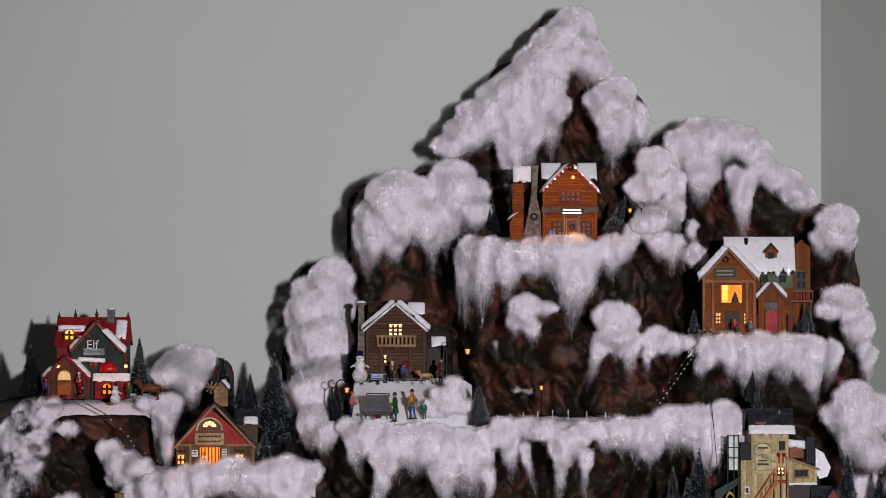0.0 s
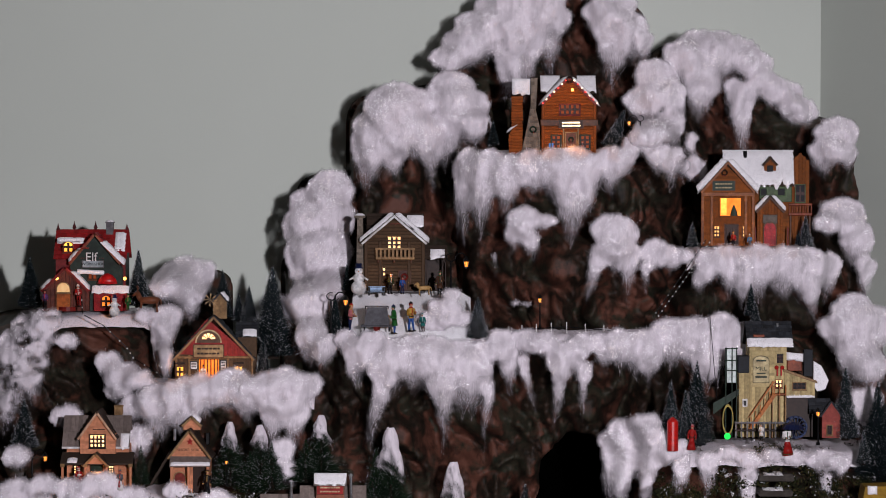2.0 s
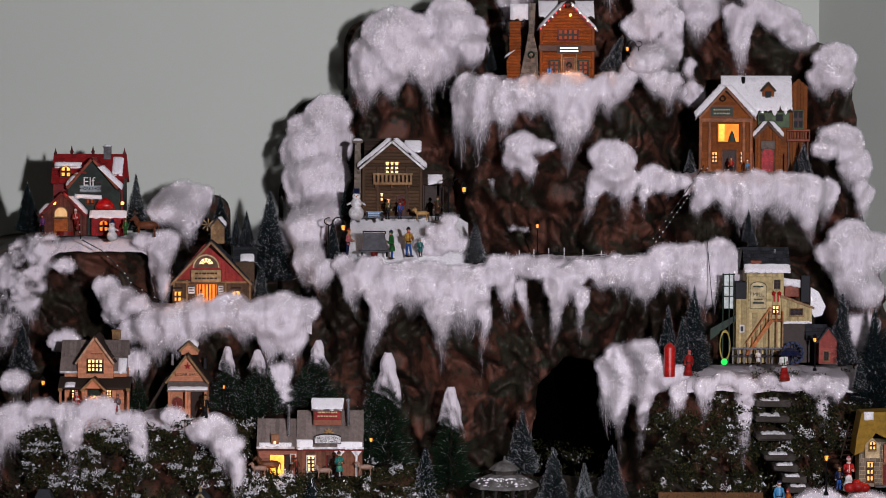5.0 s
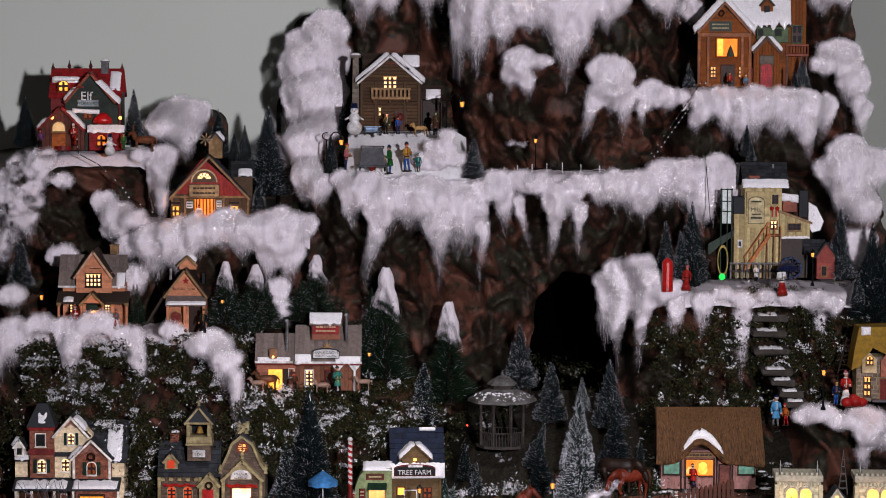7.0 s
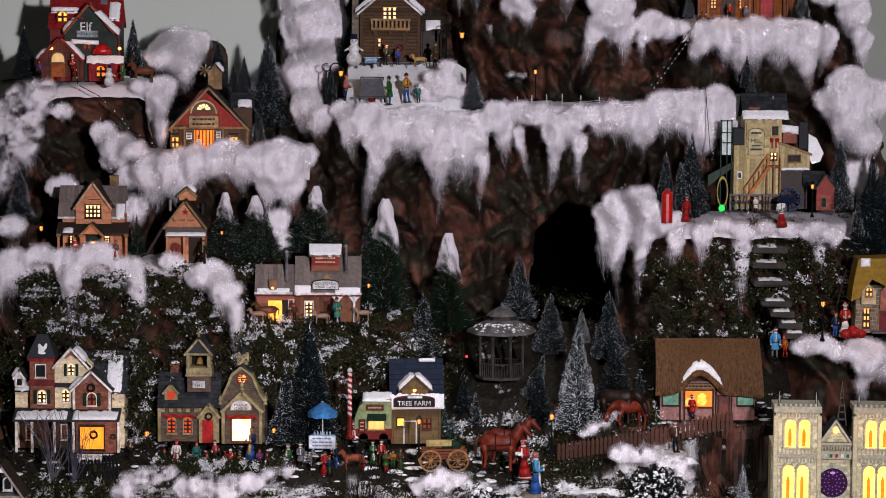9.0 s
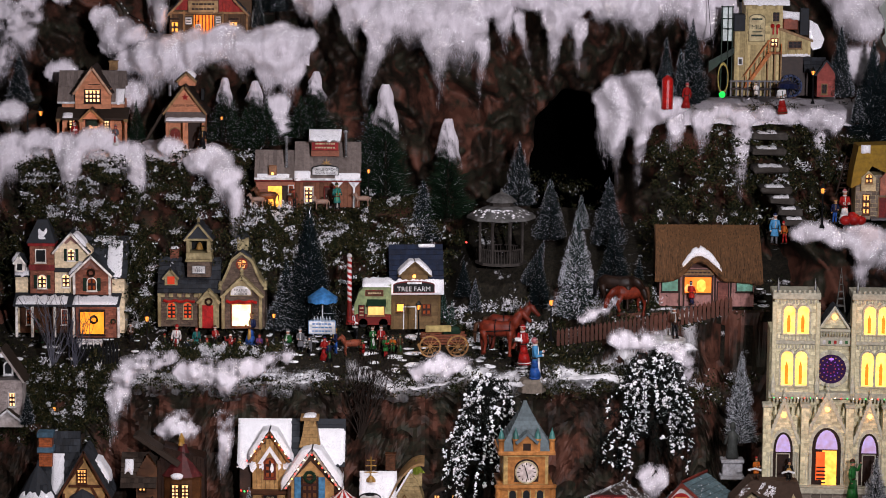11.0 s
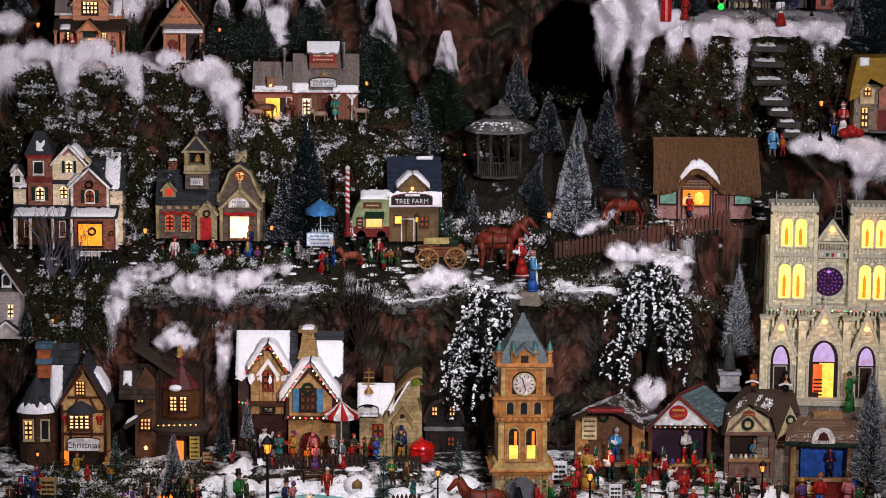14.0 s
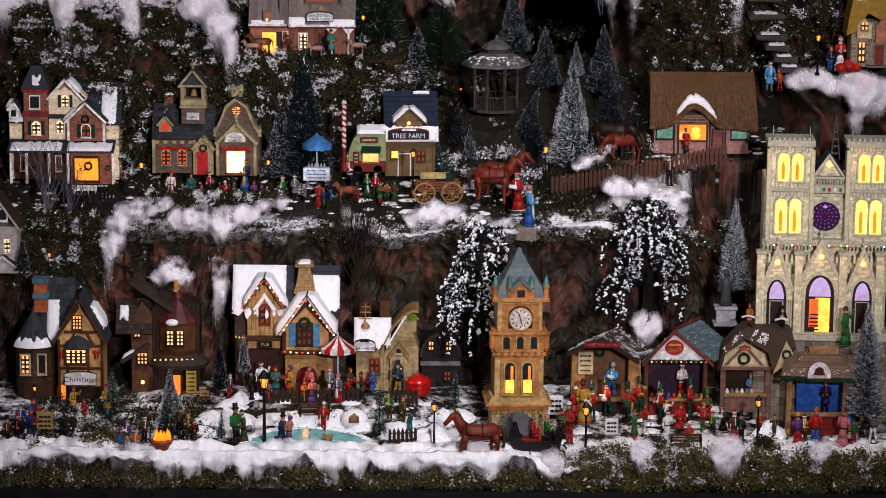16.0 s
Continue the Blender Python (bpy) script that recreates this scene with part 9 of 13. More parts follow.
def clock_tower():
    b = House("clock_tower", "golden-brown stone clock tower with lit windows and slate spire", 0.1696, 5.06, 0.5725, 0.001022, 3, "miniature tower")
    o, g = paint((0.5, 0.24, 0.085), 0.4), paint((0.54, 0.38, 0.17), 0.45)
    b.wall([(-49, 0), (49, 0), (49, 50), (-49, 50)], 0, 90, g, "stone", 7, island_paint("tower_rubble", (0.4, 0.33, 0.17), 0.2), name="base")
    b.box("base_moulding", -55, 55, -6, 96, 50, 58, o)
    for k in range(7):
        b.box("dentil", -47 + k * 14, -40 + k * 14, -5, 0, 42, 50, o)
    b.add("plinth", b.M().prism([(-59, 58), (59, 58), (51, 75), (-51, 75)], -10, 92), g)
    b.box("plinth_edge", -61, 61, -12, 94, 58, 63, o)
    b.box("shaft", -45, 45, 0, 88, 72, 154, g)
    b.box("shaft_panel", -34, 37, -3, 1, 74, 150, o)
    for x in (-17, 15):
        b.window(x, 82, 18, 58, -5, 2, 3, None, g, arch=True, rim=3, bar=1.4)
        b.box("lit_candle", x - 8, x + 8, -6.4, -5.6, 83, 108, W_YELLOW)
        b.box("lit_strip", x + 1, x + 6, -6.4, -5.6, 108, 134, W_ORANGE)
    b.box("cornice", -49, 49, -6, 92, 152, 159, o)
    b.box("gallery_wall", -45, 45, -4, 88, 159, 194, o)
    for k in range(8):
        b.add("corbel", b.M().prism([(-6, 152), (-9, 159), (0, 159)], -45 + k * 12, -41 + k * 12, axis="x"), o)
    for x in (-24, 1, 26):
        b.add("opening", b.M().prism([(x - 6, 166), (x - 6, 182)] + [(x - 6 * cos(pi * k / 8), 182 + 6 * sin(pi * k / 8)) for k in range(9)] + [(x + 6, 166)], -5.2, -3), DARK_GLASS)
        b.add("opening_frame", b.M().box(x - 8.5, x - 6, -6, -3, 165, 188).box(x + 6, x + 8.5, -6, -3, 165, 188), g)
    for x in (-49, 49):
        b.add("turret", b.M().lathe([(3, 0), (6, 8), (6, 30), (7.5, 33), (7.5, 37)], 10, x, 0, 0, 1, 1, 160), o)
    b.box("gallery_cornice", -51, 51, -8, 94, 192, 198, o)
    b.box("clock_stage", -41, 41, -2, 86, 198, 254, g)
    b.add("clock_panel", b.M().prism([(-21, 204), (23, 204), (23, 227)] + [(1 + 22 * cos(pi * k / 10), 227 + 19 * sin(pi * k / 10)) for k in range(1, 10)] + [(-21, 227)], -4, -1), DKBROWN)
    b.box("clock_surround", -33, 35, -2.8, -1, 200, 250, o)
    dial = b.add("clock_dial", b.M().prism([(1 + 19 * cos(2 * pi * k / 28), 222 + 19 * sin(2 * pi * k / 28)) for k in range(28)], -5.6, -3.8), paint((0.72, 0.62, 0.58), 0.4))
    hm = b.M()
    for k in range(12):
        t = 2 * pi * k / 12
        hm.prism([(1 + r * cos(t + q), 222 + r * sin(t + q)) for r, q in ((13, -0.07), (17, -0.06), (17, 0.06), (13, 0.07))], -6.2, -5.5)
    b.add("hour_marks", hm, BLACK, dial)
    b.add("clock_hand", b.M().prism([(0, 222), (2, 222), (5, 208), (4, 207)], -6.8, -6.2).prism([(0, 222), (2, 221), (-3, 236), (-4, 235)], -6.8, -6.2), BLACK, dial)
    rg = b.M()
    for k in range(28):
        t0, t1 = 2 * pi * k / 28, 2 * pi * (k + 1) / 28
        rg.prism([(1 + r * cos(t), 222 + r * sin(t)) for r, t in ((18.5, t0), (21, t0), (21, t1), (18.5, t1))], -6.4, -4)
    b.add("dial_rim", rg, CREAM, dial)
    b.box("top_cornice", -51, 53, -10, 96, 254, 261, o)
    sl = island_paint("tower_slates", (0.13, 0.16, 0.17), 0.2)
    rf = b.M()
    for i in range(12):
        qa, qb = i / 12, (i + 1) / 12 + 0.02
        w0, w1 = 46 * (1 - qa) ** 1.15 + 3, 46 * max(0.0, 1.02 - qb) ** 1.15 + 3
        z0, z1 = 261 + 82 * qa, 261 + 82 * qb
        c, y = 1, 42
        rf.add([(c - w0, y - w0 * 0.95, z0), (c + w0, y - w0 * 0.95, z0), (c + w0, y + w0, z0), (c - w0, y + w0, z0), (c - w1, y - w1 * 0.95 - 0.4, z1), (c + w1, y - w1 * 0.95 - 0.4, z1), (c + w1, y + w1, z1), (c - w1, y + w1, z1)], [(0, 1, 5, 4), (1, 2, 6, 5), (2, 3, 7, 6), (3, 0, 4, 7), (4, 5, 6, 7)])
    b.add("spire", rf, sl)
    b.wall([(-17, 261), (19, 261), (19, 280), (1, 294), (-17, 280)], -8, 30, o, name="dormer")
    b.roof(-17, 19, -12, 26, 280, 296, "y", sl, 3, 2, 3, trim=sl, name="dormer_roof")
    b.box("dormer_louvre", -6, 8, -9.4, -8, 263, 276, DKBROWN)
    for x, z in ((-45, 0), (47, 0), (-19, 0), (21, 0)):
        b.add("corner_turret", b.M().lathe([(5, 0), (5, 18), (6.5, 20), (6.5, 23)], 10, x, -2, 0, 1, 1, 261), o)
        b.add("turret_cap", b.M().lathe([(6, 23), (4, 32), (1.5, 38), (0.4, 44)], 10, x, -2, 0, 1, 1, 261), paint((0.08, 0.22, 0.2), 0.4))


def inn():
    P_, S_ = paint((0.52, 0.33, 0.15)), paint((0.08, 0.042, 0.027))
    b = House("old_inn", "half-timbered inn with thick snowy roofs, blue shutters and coloured bulbs", -0.2849, 5.3, 0.5817, 0.001071)
    b.wall([(-88, 0), (100, 0), (100, 157), (-88, 157)], 20, 70, S_, "board", 7)
    b.roof(-90, 102, 6, 100, 157, 234, "x", SLATE, 2, 2.4, 8, snow=[(0, 0.0, 0.5, 0, 1.05), (0, 0.72, 1, 0.2, 0.95)], thick=5)
    b.wall([(-64, 0), (0, 0), (0, 172), (-32, 212), (-64, 172)], 4, 40, S_, "vert", 8, P_, name="pub_wing")
    b.roof(-66, 2, -4, 50, 172, 224, "y", SLATE, 6, 2.6, 6, snow=[(0, 0, 1, 0, 1), (1, 0, 1, 0, 1)], trim=paint((0.3, 0.14, 0.06)), thick=5, name="pub_roof")
    b.add("inner_gable", b.M().prism([(-54, 162), (-32, 194), (-10, 162), (-18, 162), (-32, 184), (-46, 162)], -2, 3), ROOFSNOW)
    b.window(-32, 136, 16, 34, 2, 2, 3, W_DIM, paint((0.2, 0.05, 0.03)), arch=True, rim=3)
    b.box("jetty", -70, 6, -8, 20, 106, 114, BROWN)
    s = b.sign(-31, 94, 24, 11, -6, BLACK, BROWN, [("PUB", 5.5, 8)], CREAM)
    b.box("pub_front", -62, 2, -2, 6, 0, 90, paint((0.06, 0.022, 0.016)))
    b.door(-35, 20, 52, -4, DKRED, BROWN)
    b.wall([(3, 87), (90, 87), (90, 127), (41, 180), (3, 127)], -14, 60, P_, name="upper_front")
    for x in (4, 89):
        b.box("timber", x - 3.5, x + 3.5, -18, -12, 87, 124, S_)
    for s2 in (-1, 1):
        b.add("brace", b.M().prism([(43, 182), (43 + s2 * 48, 128), (43 + s2 * 40, 128), (43, 172)], -18, -13), S_)
    b.roof(0, 92, -22, 50, 130, 196, "y", SLATE, 8, 2.6, 8, snow=[(0, 0, 1, 0, 1), (1, 0, 1, 0, 1)], trim=paint((0.5, 0.45, 0.4)), thick=6, name="front_roof")
    b.window(41, 102, 26, 38, -16, 3, 3, paint((0.16, 0.07, 0.02), 0.3), DKBROWN, bar=1.6, rim=3, shutter=paint((0.1, 0.26, 0.42)))
    b.wreath(41, 142, -18, 9)
    b.box("floor_beam", -2, 94, -20, -10, 84, 91, S_)
    b.wall([(5, 0), (92, 0), (92, 84), (5, 84)], -10, 40, P_, "stone", 9, paint((0.4, 0.25, 0.11)), name="ground_floor")
    b.door(45, 34, 58, -12, DKRED, S_, arch=True)
    mix4 = [BULB_R, BULB_W, BULB_Y, BULB_R, BULB_W, BULB_R, BULB_W]
    b.bulbs((-4, -32, 120), (40, -32, 190), 8, mix4, 1.5)
    b.bulbs((42, -32, 190), (98, -32, 120), 9, mix4, 1.5)
    b.bulbs((0, -22, 90), (96, -22, 90), 9, mix4, 1.5, 2)
    b.bulbs((-76, -12, 166), (-34, -12, 218), 6, mix4, 1.5)
    b.bulbs((-30, -12, 218), (6, -12, 172), 6, mix4, 1.5)
    b.bulbs((-88, 10, 110), (-64, 10, 110), 4, [BULB_R, BULB_G], 1.6, 2)
    c = b.wall([(20, 190), (60, 190), (56, 212), (50, 240), (30, 240), (26, 212)], 10, 26, TAN, "stone", 6, island_paint("tan_stone", (0.4, 0.26, 0.12), 0.2), name="chimney")
    b.box("chimney_cap", 23, 57, 5, 40, 240, 247, TAN, c)
    b.snow_sheet((28, 5, 247), (1, 0, 0), (0, 1, 0), (0, 0, 1), 0, 24, 0, 30, 4, c)


def tea_shop():
    b = House("tea_shop", "cream tea shop with swooping snowy roof and round-headed door", -0.0832, 5.28, 0.5999, 0.001067)
    C = paint((0.42, 0.33, 0.18))
    b.wall([(-54, 0), (-2, 0), (-2, 88), (-54, 88)], 4, 50, C, "stone", 8)
    b.wall([(-4, 0), (60, 0), (60, 80), (48, 117), (30, 140), (8, 92), (-4, 67)], 0, 60, C, "stone", 8, name="round_wing")
    b.roof(-56, 8, -2, 62, 86, 130, "x", SLATE, 2, 2.4, 4, snow=[(0, 0, 1, 0, 1)], thick=6)
    m = b.M()
    pts = [(-10 + 70 * q, 70 + 88 * sin(pi * 0.5 * q) ** 0.9 - 10 * q * q) for q in [i / 12 for i in range(13)]]
    for (x0, z0), (x1, z1) in zip(pts, pts[1:]):
        m.prism([(x0, z0), (x1, z1), (x1, z1 + 5), (x0, z0 + 5)], -8, 60)
    b.add("swooping_roof", m, TAN)
    b.snow_sheet((2, -6, 80), (0.5, 0, 0.86), (0, 0.3, -0.2), (-0.6, -0.8, 0.3), 0, 74, -4, 44, 6, None, 0.3)
    s = b.sign(-38, 79, 38, 12, -17, WHITE, BLACK, [("TEA SHOPPE", 5, 7)], BLACK, arch=8)
    b.add("sign_marks", b.M().box(-46, -30, -19.2, -18.4, 96, 99), BLACK, s)
    b.window(-20, 36, 16, 22, 2, 2, 2, W_DIM, paint((0.3, 0.05, 0.03)), rim=2.5)
    b.add("window_box", b.M().box(-32, -8, -6, 2, 30, 35), GREEN)
    b.wall([(8, 0), (40, 0), (40, 70), (24, 90), (8, 70)], -10, 14, C, name="porch")
    b.add("porch_hood", b.M().prism([(4, 68), (24, 94), (44, 68), (40, 64), (24, 86), (8, 64)], -14, 4), TAN)
    b.window(24, 74, 9, 9, -11, 2, 2, DARK_GLASS, CREAM, arch=True)
    b.door(24, 18, 54, -11, paint((0.05, 0.08, 0.1)), C, arch=True, glazing=W_WARM)
    t = b.box("little_tower", 34, 56, 10, 30, 107, 132, C)
    b.add("tower_roof", b.M().lathe([(16, 0), (10, 8), (3, 18), (0.5, 24)], 4, 45, 20, 0, 1, 1, 130), paint((0.3, 0.36, 0.06)), t)
    v = b.M().tube((-37, 10, 120), (-37, 10, 162), 1)
    for k, z in enumerate((132, 144, 154)):
        v.box(-37 - 12 + k * 2, -37 + 12 - k * 2, 9, 11, z, z + 2)
    v.lathe([(9, 0), (8, 5), (3, 10)], 10, -37, 10, 0, 1, 1, 116)
    b.add("weather_vane", v, GOLD)
    b.chimney(-2, 30, 132, 160, 18, BROWN, snow=False)


def round_tavern():
    b = House("dark_tavern", "dark rounded tavern with small lit windows", 0.0194, 5.33, 0.5897, 0.001077)
    d = paint((0.03, 0.022, 0.02))
    b.add("body", b.M().prism([(-30, 0), (37, 0), (37, 62)] + [(4 + 33 * cos(pi * k / 10), 62 + 40 * sin(pi * k / 10)) for k in range(1, 10)] + [(-30, 62)], 0, 50), d)
    r = b.M()
    for k in range(12):
        t0, t1 = pi * k / 12, pi * (k + 1) / 12
        r.prism([(4 + q * cos(t), 62 + q * 1.2 * sin(t)) for q, t in ((33, t0), (38, t0), (38, t1), (33, t1))], -6, 54)
    b.add("curved_roof", r, SHINGLE)
    for x in (-13, 19):
        b.window(x, 75, 9, 15, -1, 2, 2, W_WARM, d, bar=2)
    b.box("sill_band", -33, 41, -5, 0, 46, 54, GREY)
    b.door(-13, 18, 40, -1, DKBROWN, d)
    b.window(17, 18, 12, 16, -1, 2, 2, W_DIM, d, bar=2)


def christmas_shop():
    tim, pl = paint((0.12, 0.05, 0.025)), paint((0.56, 0.37, 0.17))
    b = House("half_timbered_shop", "half-timbered shop with steep slate roof and banner sign", -0.7157, 5.25, 0.5544, 0.001061)
    b.wall([(1, 0), (81, 0), (81, 145), (42, 219), (1, 145)], 0, 70, pl)
    b.roof(-5, 87, -8, 76, 143, 225, "y", SLATE, 6, 2.6, 8, 8, trim=tim, thick=4, snow=[(1, 0.4, 1, 0.3, 0.8)])
    b.roof(-43, 25, 20, 96, 137, 245, "x", SLATE, 2, 2.6, 9, 10, snow=[(0, 0.3, 0.62, 0.35, 1)], thick=5, name="rear_roof")
    for x in (2, 17, 55, 80):
        b.box("timber", x - 2.5, x + 2.5, -3, 0, 0, 143 - (8 if x in (17, 55) else 0), tim)
    for z in (89, 131, 157):
        w = 40 if z < 145 else 30
        b.box("timber_beam", 42 - w, 42 + w, -3.4, 0, z - 2.5, z + 2.5, tim)
    for s in (-1, 1):
        b.add("brace", b.M().prism([(42 + s * 8, 157), (42 + s * 12, 157), (42 + s * 26, 131), (42 + s * 20, 131)], -3, 0), tim)
        b.add("brace", b.M().prism([(42 + s * 34, 157), (42 + s * 30, 165), (42 + s * 4, 211), (42 + s * 2, 201)], -3, 0), tim)
    b.window(36, 163, 15, 24, -3, 3, 4, W_WARM, tim, bar=2.2, rim=2)
    b.window(34, 101, 36, 24, -10, 4, 4, W_WHITE, tim, bar=3, rim=3)
    b.add("bay_roof", b.M().lathe([(28, 0), (22, 10), (10, 18), (2, 22)], 8, 37, -2, 0, 1, 0.6, 129), SLATE)
    for x in (8, 71):
        b.add("bow", b.M().ball(x - 4, -5, 121, 4, 8, 4).ball(x + 4, -5, 121, 4, 8, 4).box(x - 4, x - 1, -6, -4, 107, 121).box(x + 1, x + 4, -6, -4, 107, 121), RED)
    s = b.sign(42, 61, 58, 19, -14, WHITE, BLACK, [("Christmas", 10, 15)], BLACK, arch=5)
    b.box("doorway", 1, 13, -2, -0.6, 0, 57, W_ORANGE)
    b.box("shop_front", 17, 79, -4, 0, 0, 55, DKBROWN)
    for x in (-1, 15):
        b.box("door_post", x - 1.6, x + 1.6, -5, 0, 0, 55, tim)
    # round corner bay
    bay = b.add("corner_bay", b.M().lathe([(36, 7), (36, 71), (38, 73), (38, 80), (36, 83), (36, 123), (39, 127)], 12, -45, 26, 0, 1, 0.9), paint((0.09, 0.05, 0.03)))
    b.add("bay_cone_roof", b.M().lathe([(41, 127), (30, 145), (16, 169), (4, 187), (0.6, 199)], 12, -47, 26, 0, 1, 0.9), SLATE, bay)
    sv = []
    for j in range(7):
        for i in range(24):
            a, q = -1.0 + 2.0 * i / 23, j / 6
            r = 41.5 - 15 * q * (0.7 + 0.6 * nz(i * 0.35, 4))
            sv.append((-47 + r * sin(a), 26 - r * 0.9 * cos(a) - 1.2 * sin(pi * q), 126 + (41.5 - r) * 1.5 + 1.5 + 2 * sin(pi * q)))
    b.add("bay_snow", b.M().add(sv, grid_faces(24, 7)), ROOFSNOW, bay, smooth=True)
    b.window(-59, 80, 14, 34, -7, 2, 4, W_WARM, CREAM, bar=3, rim=3)
    b.window(-29, 80, 12, 34, -5, 1, 1, DARK_GLASS, CREAM, rim=3)
    c = b.wall([(-45, 187), (-21, 187), (-21, 245), (-45, 245)], 24, 22, BRICK, "brick", 4, island_paint("orange_bricks", (0.42, 0.13, 0.05), 0.2), name="chimney")
    for z0, z1 in ((213, 223), (241, 251)):
        b.box("chimney_band", -48, -18, 20, 48, z0, z1, paint((0.12, 0.2, 0.26)), c)
    b.add("chimney_foot", b.M().lathe([(12, 0), (10, 12), (8, 24)], 8, -35, 10, 0, 1, 1, 133), SLATE, c)


def toy_shop():
    b = House("crooked_shop", "crooked brown timber shop with round bay and small lit panes", -0.5209, 5.28, 0.5704, 0.001067)
    d, t = paint((0.05, 0.027, 0.018)), paint((0.13, 0.06, 0.025))
    b.wall([(-53, 0), (-15, 0), (-15, 167), (-33, 190), (-53, 155)], 6, 50, t, "board", 6)
    b.roof(-79, -17, -2, 60, 133, 191, "x", SHINGLE, 2, 2.6, 7, 9, snow=[(0, 0.1, 0.35, 0.2, 0.6)], thick=4)
    b.window(-42, 125, 11, 16, 4, 2, 3, W_WARM, d, bar=2, rim=2)
    b.add("porch_slope", b.M().prism([(-73, 83), (-23, 115), (-19, 109), (-69, 77)], -10, 10), SHINGLE)
    b.snow_sheet((-69, -10, 87), (0.84, 0, 0.54), (0, 1, 0), (-0.54, 0, 0.84), 0, 26, 0, 16, 3.5, None)
    b.window(-33, 75, 18, 20, 0, 3, 3, W_WARM, d, bar=3, rim=2)
    b.wall([(-15, 0), (71, 0), (71, 185), (-3, 205), (-15, 170)], 10, 50, d, "vert", 7, name="main_wall")
    b.add("slanting_ridge", b.M().prism([(-57, 227), (-49, 229), (29, 179), (23, 171)], -4, 44), SHINGLE)
    bay = b.add("round_bay", b.M().lathe([(30, 93), (34, 101), (34, 147), (36, 153)], 12, 31, 18, 0, 1.1, 0.8), t)
    b.add("bay_roof", b.M().lathe([(40, 153), (26, 170), (14, 187), (8, 203), (7, 210)], 12, 31, 18, 0, 1, 0.8), paint((0.12, 0.03, 0.03)), bay)
    b.add("finial", b.M().lathe([(7, 207), (5, 213), (6, 219), (1, 229)], 10, 29, 18), GOLD, bay)
    b.add("bay_snow", b.M().ball(23, -9, 155, 13, 10, 5, 0, 1, 0.6, 0.5), ROOFSNOW, bay, smooth=True)
    for x in (19, 37):
        b.window(x, 113, 12, 26, -10, 2, 4, W_WHITE, d, bar=2.6, rim=2)
    b.add("curved_eave", b.M().lathe([(48, 67), (52, 75), (44, 85), (34, 95)], 14, 29, 24, 0, 1.15, 0.8), SHINGLE)
    b.bulbs((-13, -18, 87), (65, -18, 89), 8, [BULB_Y], 1.2)
    b.box("doorway", 24, 37, -12, -10, 0, 57, W_ORANGE)
    b.box("door_post", 19, 24, -13, -8, 0, 55, d)
    b.box("door_post", 37, 42, -13, -8, 0, 55, d)
    b.sign(58, 27, 18, 42, -24, paint((0.5, 0.4, 0.12)), DKBROWN, bars=5, ink=DKBROWN)
    b.sign(81, 21, 17, 18, -22, paint((0.42, 0.32, 0.16)), BROWN, bars=2, ink=DKRED)
    b.box("shop_cart", 51, 91, -20, -8, 10, 18, RED)
    for x in (55, 77):
        b.add("cart_wheel", b.M().tube((x, -22, 6), (x, -19, 6), 8, None, 14), BLACK)
    b.add("wall_lantern", b.M().ball(-32, -10, 43, 3.5, 8, 5), BULB_Y)


def white_chapel():
    b = House("white_chapel", "white chapel tower with brown roof at the display's end", -0.8239, 5.32, 0.8224, 0.001075)
    w = paint((0.55, 0.5, 0.48))
    b.wall([(-10 - 40, 0), (22, 0), (22, 84), (-10 - 40, 84)], 0, 50, w, "brick", 5, island_paint("pale_bricks", (0.42, 0.36, 0.34), 0.15))
    b.roof(-10 - 44, 26, -4, 54, 84, 142, "y", SHINGLE, 3, 2.4, 7, trim=w)
    b.window(-2, 97, 12, 20, -2, 1, 1, DARK_GLASS, WHITE, arch=True, rim=3)
    b.window(4, 37, 10, 24, -2, 2, 3, W_WHITE, WHITE, bar=2)
    b.wall([(-10 - 20, 0), (24, 0), (24, 12), (-2, 32), (-10 - 20, 12)], -10, 12, w, name="porch")
    b.roof(-10 - 20, 24, -14, 4, 12, 34, "y", SHINGLE, 3, 2, 3, trim=WHITE, name="porch_roof")


